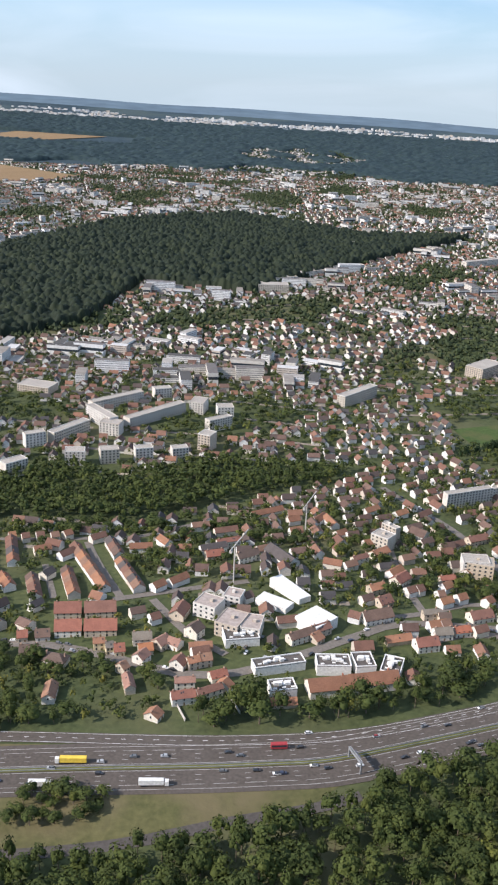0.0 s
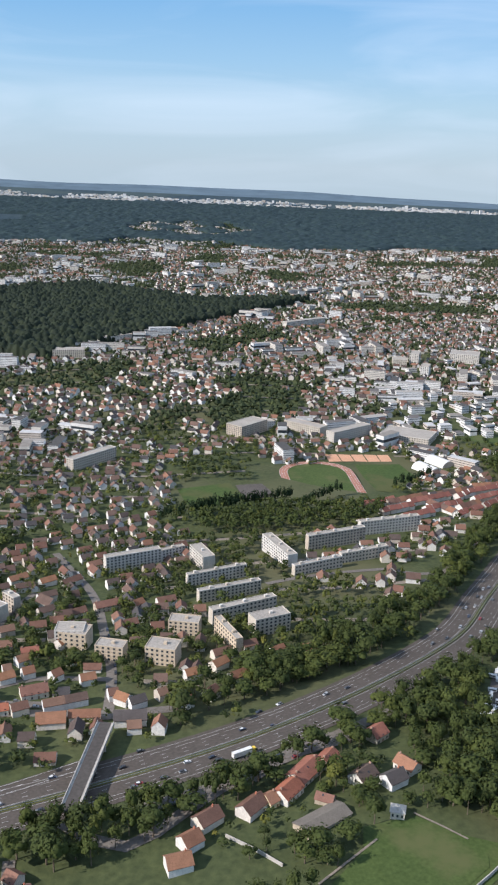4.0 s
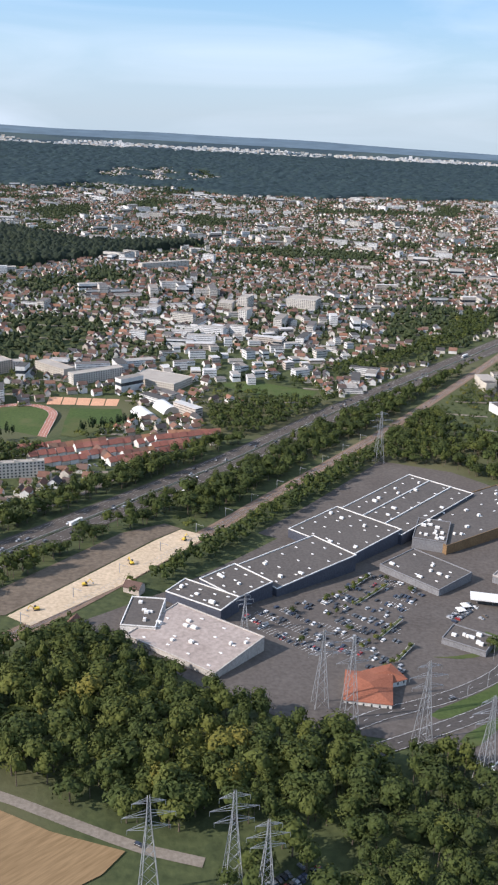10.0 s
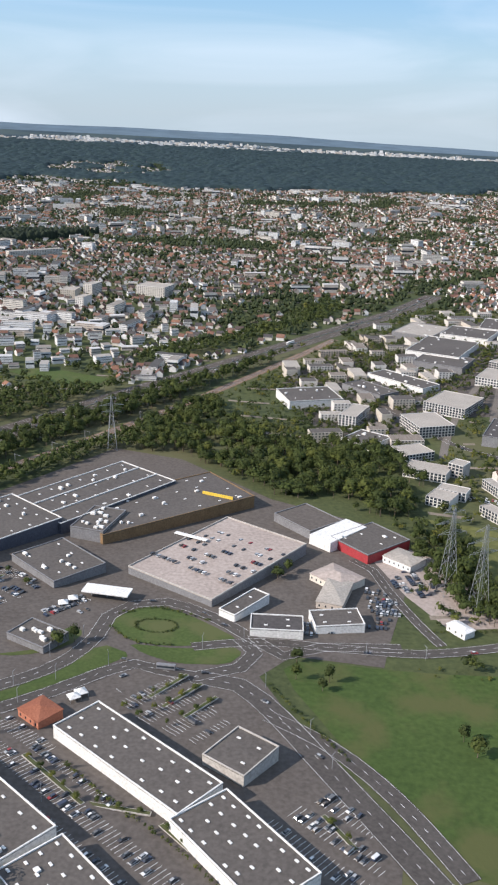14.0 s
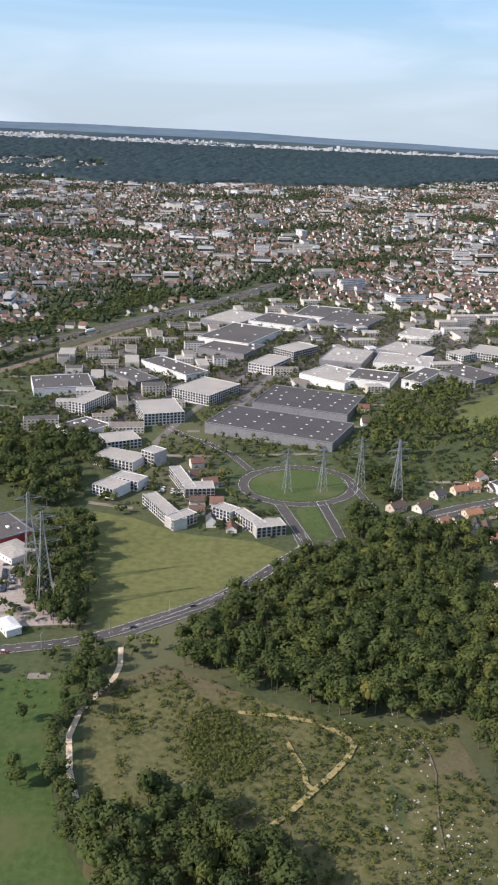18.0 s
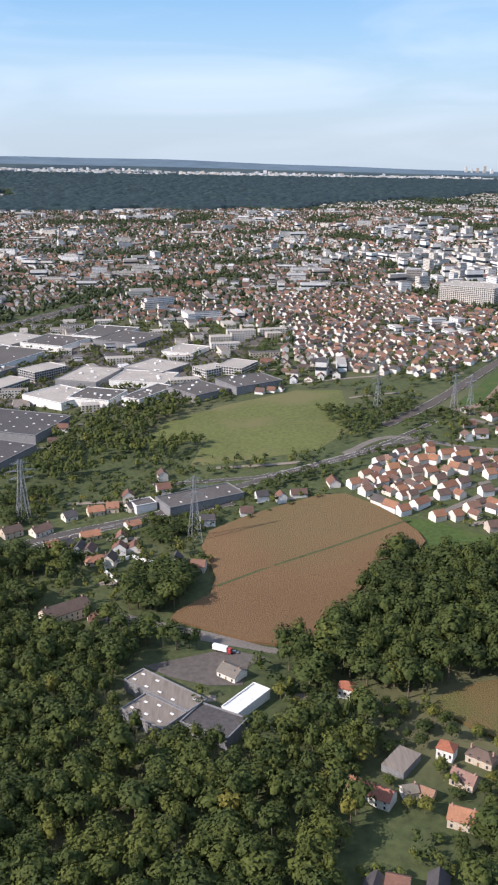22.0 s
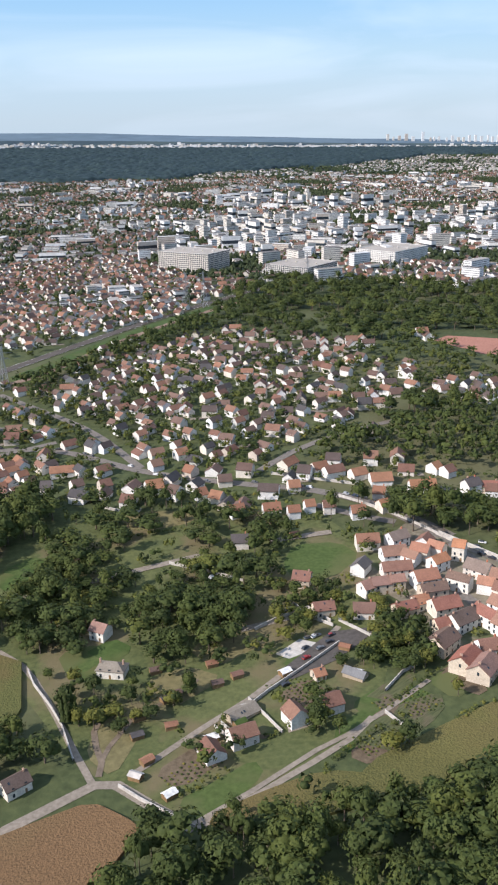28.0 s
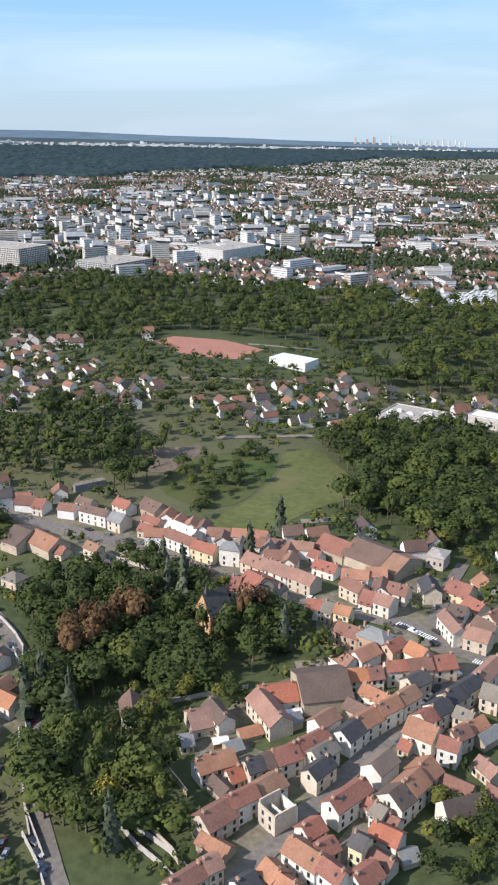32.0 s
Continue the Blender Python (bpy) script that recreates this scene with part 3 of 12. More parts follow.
def plant(name, spots, tier, material, label, category="trees", trunks=True):
    """Many trees as one joined object. spots: rows of x, y, crown radius, height, tint."""
    if not len(spots):
        return None
    S = np.array(spots, float)
    z0 = land(S[:, 0], S[:, 1])
    r = np.random.RandomState(len(S))
    pick, turn = r.randint(0, len(CROWNS[tier]), len(S)), r.uniform(0, 6.28, len(S))
    VV, FF, TT, k = [], [], [], 0
    for i, (cv, cf) in enumerate(CROWNS[tier]):
        s = S[pick == i]
        if not len(s):
            continue
        a, zz = turn[pick == i], z0[pick == i]
        low = 0.12 if tier in ("bush", "poplar", "conifer", "far") else 0.28
        half = s[:, 3] * (1 - low) / 2
        x = cv[None, :, 0] * np.cos(a)[:, None] - cv[None, :, 1] * np.sin(a)[:, None]
        y = cv[None, :, 0] * np.sin(a)[:, None] + cv[None, :, 1] * np.cos(a)[:, None]
        v = np.stack([s[:, 0, None] + x * s[:, 2, None], s[:, 1, None] + y * s[:, 2, None],
                      (zz + s[:, 3] - half)[:, None] + cv[None, :, 2] * half[:, None]], -1).reshape(-1, 3)
        f = (cf[None] + (np.arange(len(s)) * len(cv))[:, None, None]).reshape(-1, 3) + k
        VV.append(v)
        FF.append(f)
        TT.append(np.repeat(s[:, 4], len(cv)))
        k += len(v)
    if trunks and tier in ("near", "bush"):
        n = len(S)
        q = np.array([(1, 0), (0, 1), (-1, 0), (0, -1)]) * 0.05
        b = np.stack([S[:, 0, None] + q[None, :, 0] * S[:, 2, None] * 1.3, S[:, 1, None] + q[None, :, 1] * S[:, 2, None] * 1.3, np.repeat(z0[:, None] - 0.3, 4, 1)], -1)
        t = np.stack([S[:, 0, None] + q[None, :, 0] * S[:, 2, None] * 0.6, S[:, 1, None] + q[None, :, 1] * S[:, 2, None] * 0.6, np.repeat((z0 + S[:, 3] * 0.55)[:, None], 4, 1)], -1)
        v = np.concatenate([b, t], 1).reshape(-1, 3)
        one = np.array([[i, (i + 1) % 4, 4 + (i + 1) % 4] for i in range(4)] + [[i, 4 + (i + 1) % 4, 4 + i] for i in range(4)])
        f = (one[None] + (np.arange(n) * 8)[:, None, None]).reshape(-1, 3) + k
        VV.append(v)
        FF.append(f)
        TT.append(np.zeros(len(v)))
    F = np.concatenate(FF)
    ids = np.zeros(len(F), dtype=np.int32)
    if trunks and tier in ("near", "bush"):
        ids[-8 * len(S):] = 1
    ob = new(name, mesh_of(name, np.concatenate(VV), F, [material, BARK], ids, np.concatenate(TT), smooth=tier != "far"))
    return tagged(ob, label, category, kind="stuff")


def scatter(poly, gap, seed, jitter=0.45, free=True, r=2.0):
    """Places about gap apart inside a polygon, not on taken ground."""
    rnd = np.random.RandomState(seed)
    xs, ys = [p[0] for p in poly], [p[1] for p in poly]
    X, Y = np.meshgrid(np.arange(min(xs), max(xs) + gap, gap), np.arange(min(ys), max(ys) + gap, gap * 0.87))
    X = X + (np.arange(X.shape[0]) % 2)[:, None] * gap / 2
    X, Y = X + rnd.uniform(-jitter, jitter, X.shape) * gap, Y + rnd.uniform(-jitter, jitter, Y.shape) * gap
    ok = inside(poly, X, Y)
    return [(x, y) for x, y in zip(X[ok], Y[ok]) if not free or is_free(x, y, r)]


def wood(poly, gap, seed, tier="near", size=(3.2, 5.6), high=(9, 16), material=None, label="dense green broadleaved wood in summer leaf", tints=(0.0, 0.75), thin=0.0, mark=True, category="woodland", name="wood", free=True):
    rnd = np.random.RandomState(seed + 500)
    spots = []
    if tier == "near":          # full-grown crowns
        gap, size, high = gap * 1.18, (size[0] * 1.15, size[1] * 1.28), (high[0] * 0.95, high[1] * 1.25)
    for x, y in scatter(poly, gap, seed, free=free, r=3.6 if tier == "near" else 2.0):
        n1 = noise.noise(Vector((x / 60, y / 60, seed)))
        if thin and n1 + rnd.uniform(-0.3, 0.3) < thin - 0.5:
            continue
        k = 0.5 + 0.5 * noise.noise(Vector((x / 35, y / 35, 7 + seed)))
        rad = size[0] * 0.85 + (size[1] * 1.25 - size[0] * 0.85) * rnd.rand() ** 1.3
        tint = tints[0] + (tints[1] - tints[0]) * np.clip(0.55 * k + 0.45 * rnd.rand(), 0, 1)
        if rnd.rand() < 0.035:
            tint = min(0.95, tint + 0.3)
        spots.append((x, y, rad, rnd.uniform(*high) * (0.85 + 0.3 * k), tint))
    if mark:
        claim(poly)
    return plant(name, spots, tier, material or LEAF, label, category)


def tree_roof(name, poly, cell, step, high, material, label, seed, tints=(0.0, 0.8), gaps=None):
    """The closed roof of a far wood: one dome for each crown over a fine grid, falling to the ground at the rim."""
    rnd = np.random.RandomState(seed)
    xs, ys = [p[0] for p in poly], [p[1] for p in poly]
    x0, y0 = min(xs) - 2 * cell, min(ys) - 2 * cell
    nx, ny = int((max(xs) - x0) / cell) + 3, int((max(ys) - y0) / cell) + 3
    sx = (np.arange(nx)[:, None] + rnd.uniform(0.1, 0.9, (nx, ny))) * cell + x0
    sy = (np.arange(ny)[None] + rnd.uniform(0.1, 0.9, (nx, ny))) * cell + y0
    top, rad, tint = rnd.uniform(*high, (nx, ny)), cell * rnd.uniform(0.55, 1.0, (nx, ny)), tints[0] + (tints[1] - tints[0]) * rnd.rand(nx, ny) ** 1.4
    gx, gy = np.arange(min(xs), max(xs) + step, step), np.arange(min(ys), max(ys) + step, step)
    X, Y = np.meshgrid(gx, gy, indexing="ij")
    Y = Y + (np.arange(len(gx)) % 2)[:, None] * step / 2
    h, tt = np.zeros(X.shape), np.zeros(X.shape)
    ci, cj = ((X - x0) / cell).astype(int), ((Y - y0) / cell).astype(int)
    for di in (-1, 0, 1):
        for dj in (-1, 0, 1):
            i, j = np.clip(ci + di, 0, nx - 1), np.clip(cj + dj, 0, ny - 1)
            d2 = ((X - sx[i, j]) ** 2 + (Y - sy[i, j]) ** 2) / rad[i, j] ** 2
            v = top[i, j] * np.clip(1.04 - 0.62 * d2, 0.0, 1)
            better = v > h
            h, tt = np.where(better, v, h), np.where(better, tint[i, j], tt)
    keep = inside(poly, X, Y)
    if gaps is not None:
        keep &= gaps(X, Y)
    z = np.where(keep, land(X, Y) + np.maximum(h, 0.35 * high[0]), land(X, Y) - 2.0)
    n, m = X.shape
    a, b = np.meshgrid(np.arange(n - 1), np.arange(m - 1), indexing="ij")
    k = (a * m + b).ravel()
    f = np.c_[k, k + m, k + m + 1, k + 1]
    f = f[keep.ravel()[f].any(1)]
    used = np.unique(f)
    back = np.zeros(n * m, dtype=np.int64)
    back[used] = np.arange(len(used))
    ob = new(name, mesh_of(name, np.c_[X.ravel(), Y.ravel(), z.ravel()][used], back[f], [material], None, tt.ravel()[used], smooth=True))
    return tagged(ob, label, "woodland", kind="stuff")


# ---- houses ----
def gable(L, W, H, R):
    """Wall shell with gables; ridge along x."""
    x, y = L / 2, W / 2
    v = [(-x, -y, -1.5), (x, -y, -1.5), (x, y, -1.5), (-x, y, -1.5), (-x, -y, H), (x, -y, H), (x, y, H), (-x, y, H), (-x, 0, H + R - 0.05), (x, 0, H + R - 0.05)]
    f = [(0, 1, 5, 4), (2, 3, 7, 6), (1, 2, 6, 9, 5), (3, 0, 4, 8, 7)]
    return v, f


def roof_slabs(L, W, H, R, over=0.45, thick=0.28):
    x, y = L / 2 + over, W / 2
    s = R / y
    yo, zo = y + over, H - over * s
    v = []
    for xx in (-x, x):
        v += [(xx, -yo, zo), (xx, 0, H + R), (xx, yo, zo), (xx, -yo, zo + thick), (xx, 0, H + R + thick), (xx, yo, zo + thick)]
    f = [(3, 9, 10, 4), (4, 10, 11, 5), (0, 1, 7, 6), (1, 2, 8, 7), (0, 6, 9, 3), (2, 5, 11, 8), (0, 3, 4, 1), (1, 4, 5, 2), (6, 7, 10, 9), (7, 8, 11, 10)]
    return v, f


def hip_roof(L, W, H, R, over=0.45):
    x, y = L / 2 + over, W / 2 + over
    d = max(0.05, x - y)
    z = H - 0.1
    v = [(-x, -y, z), (x, -y, z), (x, y, z), (-x, y, z), (-d, 0, H + R), (d, 0, H + R), (-x, -y, z - 0.25), (x, -y, z - 0.25), (x, y, z - 0.25), (-x, y, z - 0.25)]
    f = [(0, 1, 5, 4), (1, 2, 5), (2, 3, 4, 5), (3, 0, 4), (6, 7, 1, 0), (7, 8, 2, 1), (8, 9, 3, 2), (9, 6, 0, 3), (9, 8, 7, 6)]
    return v, f


WINDOW_ME = bm_mesh("window", (lambda b: (box_bm(b, -0.5, 0.5, -0.04, 0.04, -0.8, 0.8), b)[1])(bmesh.new()), GLASS)
ROOF_LIGHT_ME = box_mesh("roof_light", (-0.36, 0.36, -0.55, 0.55, -0.05, 0.1), GLASS)
DOOR_ME = box_mesh("door", (-0.5, 0.5, -0.05, 0.05, -1.05, 1.05), CLADDING_WOOD)


def house(L, W, H, R, m, label, hip=False, wall=None, roof=None, group="houses", windows=True, name="house", chimney=True, dormers=0):
    """A house with its ridge along its local x."""
    h = thing(name, label, "house", m, group)
    v, f = gable(L, W, H, 0.06 if hip else R)
    part("wall", mesh_of("wall", v, f, [wall or RENDER]), h)
    v, f = hip_roof(L, W, H, R) if hip else roof_slabs(L, W, H, R)
    rf = part("roof", mesh_of("roof", v, f, [roof or TILES]), h)
    if chimney:
        part("chimney", box_mesh("chimney", [(L * 0.28, L * 0.28 + 0.7, 0.3, 1.2, H + R * 0.5, H + R + 1.0), (L * 0.28 + 0.12, L * 0.28 + 0.58, 0.42, 1.08, H + R + 1.0, H + R + 1.3)], BRICK_RED), rf)
    for i in range(dormers):
        x = (i + 0.5) / dormers * L * 0.8 - L * 0.4
        part("dormer", box_mesh("dormer", [(x - 0.7, x + 0.7, -W * 0.36, -W * 0.1, H + 0.3, H + 1.9)], wall or RENDER), rf)
    if windows:
        n = max(2, int(L / 3.6))
        for fl in range(1 if H < 4 else 2):
            for i in range(n):
                x = (i + 0.5) / n * L - L / 2
                z = 1.5 + 2.7 * fl
                if fl == 0 and i == n // 2:
                    part("door", DOOR_ME, h, at=Matrix.Translation((x, -W / 2 - 0.02, 1.05)))
                else:
                    part("window", WINDOW_ME, h, at=Matrix.Translation((x, -W / 2 - 0.02, z)))
        part("window", WINDOW_ME, h, at=Matrix.Translation((-L / 2 - 0.02, 0, H - 0.6)) @ pose(0, 0, 0, 0, 0, 90))
    return h


def far_houses(name, rows, label, wall=None, roof=None):
    """Many small houses as one joined object. rows: x, y, length, width, wall height, roof height, angle."""
    if not len(rows):
        return None
    S = np.array(rows, float)
    z = land(S[:, 0], S[:, 1])
    V, F, ids, k = [], [], [], 0
    wv = np.array([(-1, -1, 0), (1, -1, 0), (1, 1, 0), (-1, 1, 0), (-1, -1, 1), (1, -1, 1), (1, 1, 1), (-1, 1, 1), (-1, 0, 2), (1, 0, 2)], float)
    wf = np.array([(0, 1, 5), (0, 5, 4), (2, 3, 7), (2, 7, 6), (1, 2, 6), (1, 6, 5), (5, 6, 9), (3, 0, 4), (3, 4, 7), (7, 4, 8)])
    rv = np.array([(-1.05, -1.12, 0.93), (1.05, -1.12, 0.93), (1.05, 0, 2.04), (-1.05, 0, 2.04), (1.05, 1.12, 0.93), (-1.05, 1.12, 0.93), (-1.05, -1.12, 0.86), (1.05, -1.12, 0.86), (1.05, 1.12, 0.86), (-1.05, 1.12, 0.86)])
    rf = np.array([(0, 1, 2), (0, 2, 3), (3, 2, 4), (3, 4, 5), (6, 7, 1), (6, 1, 0), (4, 8, 9), (4, 9, 5)])
    c, s = np.cos(np.radians(S[:, 6])), np.sin(np.radians(S[:, 6]))
    for tv, tf, mi in ((wv, wf, 0), (rv, rf, 1)):
        lx, ly = tv[None, :, 0] * S[:, 2, None] / 2, tv[None, :, 1] * S[:, 3, None] / 2
        h = np.where(tv[None, :, 2] <= 1, tv[None, :, 2] * S[:, 4, None], S[:, 4, None] + (tv[None, :, 2] - 1) * S[:, 5, None])
        h = np.where(tv[None, :, 2] == 0, -1.0, h)
        v = np.stack([S[:, 0, None] + lx * c[:, None] - ly * s[:, None], S[:, 1, None] + lx * s[:, None] + ly * c[:, None], z[:, None] + h], -1).reshape(-1, 3)
        f = (tf[None] + (np.arange(len(S)) * len(tv))[:, None, None]).reshape(-1, 3) + k
        V.append(v)
        F.append(f)
        ids.append(np.full(len(f), mi))
        k += len(v)
    ob = new(name, mesh_of(name, np.concatenate(V), np.concatenate(F), [wall or RENDER_FAR, roof or TILES_FAR], np.concatenate(ids)))
    return tagged(ob, label, "houses", kind="stuff")


def far_blocks(name, rows, label, roof=None, wall=None):
    """Many flat-roofed blocks as one joined object, with sunk window bands. rows: x, y, length, width, height, angle."""
    V, F, ids, k = [], [], [], 0
    if not rows:
        return None
    for x, y, L, W, H, a in rows:
        c, s = math.cos(radians(a)), math.sin(radians(a))
        z = lift(x, y)
        n = 0 if y > 4300 else max(1, int(H / 3.0)) if (int(x) + int(y)) % 3 else 1
        lv = [(1.0, -1.0)]
        for i in range(n):
            lv += [(1.0, (i + 0.46) * H / n), (0.0, (i + 0.46) * H / n), (0.0, (i + 0.70) * H / n), (1.0, (i + 0.70) * H / n)]
        lv.append((1.0, H))
        for j, (on, h) in enumerate(lv):
            d = 0.0 if on else 0.35
            for p, q in ((-1, -1), (1, -1), (1, 1), (-1, 1)):
                lx, ly = p * (L / 2 - d), q * (W / 2 - d)
                V.append((x + lx * c - ly * s, y + lx * s + ly * c, z + h))
            if j:
                b = k + 4 * j
                for e in range(4):
                    F.append((b - 4 + e, b - 4 + (e + 1) % 4, b + (e + 1) % 4, b + e))
                    ids.append(1 if (not on and not lv[j - 1][0]) else 0)
        b = k + 4 * (len(lv) - 1)
        F.append((b, b + 1, b + 2, b + 3))
        ids.append(2)
        k += 4 * len(lv)
    ob = new(name, mesh_of(name, np.array(V), np.array(F), [wall or BLOCK_FAR, GLASS, roof or ROOF_GRAVEL], ids))
    return tagged(ob, label, "buildings", kind="stuff")


def corners(x, y, L, W, a, grow=0.0):
    c, s = math.cos(radians(a)), math.sin(radians(a))
    return [(x + c * p * (L / 2 + grow) - s * q * (W / 2 + grow), y + s * p * (L / 2 + grow) + c * q * (W / 2 + grow)) for p, q in ((-1, -1), (1, -1), (1, 1), (-1, 1))]


def block(x, y, L, W, a, H, label, name="apartment_block", floors=None, wall=None, roof=None, category="building", group="", penthouse=True, parapet=0.6, base=None, wide=1.6):
    """A flat-roofed building: walls, storeys of windows, roof, parapet, roof boxes."""
    n = floors or max(1, int(round(H / 2.9)))
    e = thing(name, label, category, pose(x, y, lift(x, y) if base is None else base, 0, 0, a), group)
    part("wall", box_mesh("wall", (-L / 2, L / 2, -W / 2, W / 2, -3, H), wall or BLOCK_WALL), e)
    part("roof", box_mesh("roof", (-L / 2 + 0.5, L / 2 - 0.5, -W / 2 + 0.5, W / 2 - 0.5, H, H + 0.12), roof or ROOF_GRAVEL), e)
    if parapet:
        part("parapet", box_mesh("parapet", [(*d, H + 0.003, H + parapet) for d in ((-L / 2, L / 2, -W / 2, -W / 2 + 0.4), (-L / 2, L / 2, W / 2 - 0.4, W / 2), (-L / 2, -L / 2 + 0.4, -W / 2 + 0.4, W / 2 - 0.4), (L / 2 - 0.4, L / 2, -W / 2 + 0.4, W / 2 - 0.4))], wall or BLOCK_WALL), e)
    k = max(2, int(L / 3.4))
    for s in ((-1, 1) if parapet else (-1,)):
        bm = bmesh.new()
        for fl in range(n):
            z = (fl + 0.35) * H / n
            for i in range(k):
                xx = (i + 0.5) / k * L - L / 2
                box_bm(bm, xx - wide / 2, xx + wide / 2, s * W / 2 - 0.05, s * W / 2 + 0.06, z, z + 0.25 + wide * 0.75)
        tagged(part("glazing", bm_mesh("glazing", bm, GLASS), e, "rows of small dark windows"), kind="stuff")
        if W > 30:
            bm, kw = bmesh.new(), int(W / 3.4)
            for fl in range(n):
                z = (fl + 0.35) * H / n
                for i in range(kw):
                    yy = (i + 0.5) / kw * W - W / 2
                    box_bm(bm, s * L / 2 - 0.05, s * L / 2 + 0.06, yy - wide / 2, yy + wide / 2, z, z + 0.25 + wide * 0.75)
            tagged(part("glazing", bm_mesh("glazing", bm, GLASS), e, "rows of small dark windows"), kind="stuff")
    if penthouse:
        r = random.Random(int(x * 7 + y))
        for i in range(max(1, int(L / 16))):
            xx = -L / 2 + (i + 0.5) * L / max(1, int(L / 16)) + r.uniform(-2, 2)
            part("roof_box", box_mesh("roof_box", (xx - 1.1, xx + 1.1, -1.0, 1.2, H + 0.12, H + 1.9), wall or BLOCK_WALL), e)
    claim(corners(x, y, L, W, a, 2))
    return e


def shed(x, y, L, W, a, H, label, roof=None, wall=None, name="retail_shed", lights=0, ribs=0, category="building", edge=None, vents=0, parapet=0.7):
    """A large low flat roof: walls, roof deck, upstands, skylights and vents as parts."""
    e = thing(name, label, category, pose(x, y, lift(x, y), 0, 0, a))
    bm = bmesh.new()
    box_bm(bm, -L / 2, L / 2, -W / 2, W / 2, -4, H - 0.4)
    part("wall", bm_mesh("wall", bm, wall or CLADDING_GREY), e)
    part("roof", box_mesh("roof", (-L / 2 + 0.02, L / 2 - 0.02, -W / 2 + 0.02, W / 2 - 0.02, H - 0.4, H), roof or ROOF_GREY), e)
    if parapet:
        part("parapet", box_mesh("parapet", [(*d, H + 0.003, H + parapet) for d in ((-L / 2 - 0.1, L / 2 + 0.1, -W / 2 - 0.1, -W / 2 + 0.5), (-L / 2 - 0.1, L / 2 + 0.1, W / 2 - 0.5, W / 2 + 0.1), (-L / 2 - 0.1, -L / 2 + 0.5, -W / 2 + 0.5, W / 2 - 0.5), (L / 2 - 0.5, L / 2 + 0.1, -W / 2 + 0.5, W / 2 - 0.5))], edge or wall or CLADDING_GREY), e)
    r = random.Random(int(x + y * 3))
    if lights:
        me = box_mesh("skylight", [(-1.15, 1.15, -0.6, 0.6, 0.02, 0.4)], METAL_WHITE, 0.08)
        nx = max(1, int(round((lights * L / max(W, 1)) ** 0.5)))
        ny = max(1, int(round(lights / nx)))
        for i in range(nx):
            for j in range(ny):
                if r.random() < 0.88:
                    part("skylight", me, e, at=Matrix.Translation(((i + 0.5 + r.uniform(-0.12, 0.12)) * L / nx - L / 2, (j + 0.5 + r.uniform(-0.12, 0.12)) * W / ny - W / 2, H)))
    for i in range(vents):
        w = r.uniform(0.8, 2.2)
        px, py = r.uniform(-L / 2 + 4, L / 2 - 4), r.uniform(-W / 2 + 4, W / 2 - 4)
        part("vent", box_mesh("vent", (px - w, px + w, py - 1.1, py + 1.1, H + 0.01, H + r.uniform(1.0, 2.2)), METAL_WHITE, 0.1), e)
    for i in range(ribs):
        px = (i + 1) / (ribs + 1) * L - L / 2
        part("firewall", box_mesh("firewall", (px - 0.4, px + 0.4, -W / 2 + 0.6, W / 2 - 0.6, H + 0.02, H + 0.9), METAL_WHITE), e)
    claim(corners(x, y, L, W, a, 2))
    return e

# ---- the ground ----
_gx = np.r_[np.arange(-4200, -800, 120.0), np.arange(-800, 3200, 30.0), np.arange(3200, 6600, 120.0)]
_gy = np.r_[np.arange(-1500, 0, 150.0), np.arange(0, 3000, 30.0), np.arange(3000, 8581, 60.0)]
_X, _Y = np.meshgrid(_gx, _gy, indexing="ij")
_n, _m = _X.shape
_i, _j = np.meshgrid(np.arange(_n - 1), np.arange(_m - 1), indexing="ij")
_a = (_i * _m + _j).ravel()
_f = np.c_[_a, _a + _m, _a + _m + 1, _a + 1]
# beyond y 4290, and again beyond 7900, the ground takes haze-blue colours
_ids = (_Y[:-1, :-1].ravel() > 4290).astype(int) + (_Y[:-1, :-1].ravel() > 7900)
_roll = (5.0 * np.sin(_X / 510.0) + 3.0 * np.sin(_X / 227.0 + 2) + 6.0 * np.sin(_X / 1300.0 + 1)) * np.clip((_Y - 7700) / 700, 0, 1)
ground = new("ground", mesh_of("ground", np.c_[_X.ravel(), _Y.ravel(), (land(_X, _Y) + _roll).ravel()], _f, [GROUND, HAZY_LAND, HAZY_RIDGE], _ids, smooth=True))
tagged(ground, "broad gently rolling grassy land rising to wooded hills coloured with blue haze", "ground", kind="structure")

# ---- motorway and railway ----
ROAD_PAINT = surface("worn_road_paint", (0.34, 0.33, 0.31), (0.5, 0.49, 0.47), 0.2, 1.0)
MEDIAN = [(-260.6, 388.5), (-116.1, 395.9), (14.5, 402.7), (95.8, 419.8), (308.9, 503.1), (451.6, 620), (526.1, 734.4), (661.5, 957.8), (812.8, 1192.2), (1001.4, 1422.1), (1201, 1654.4), (1223.1, 1684.1), (1312.5, 1824.7)]
_c = smooth_line(MEDIAN)
motorway = tagged(new("motorway", ribbon_mesh("motorway", _c, 19.5, -19.5, MOTORWAY, 0.25)), "grey asphalt motorway with two carriageways and white lane lines", "motorway", kind="structure")
part("central_reservation", ribbon_mesh("central_reservation", _c, 1.6, -1.6, PASTURE, 0.45), motorway, "strip of grass and shrubs between the carriageways")
for _o in (0.9, -0.9):
    part("crash_barrier", ribbon_mesh("crash_barrier", _c, _o + 0.08, _o - 0.08, STEEL, 1.1, 0.5), motorway)
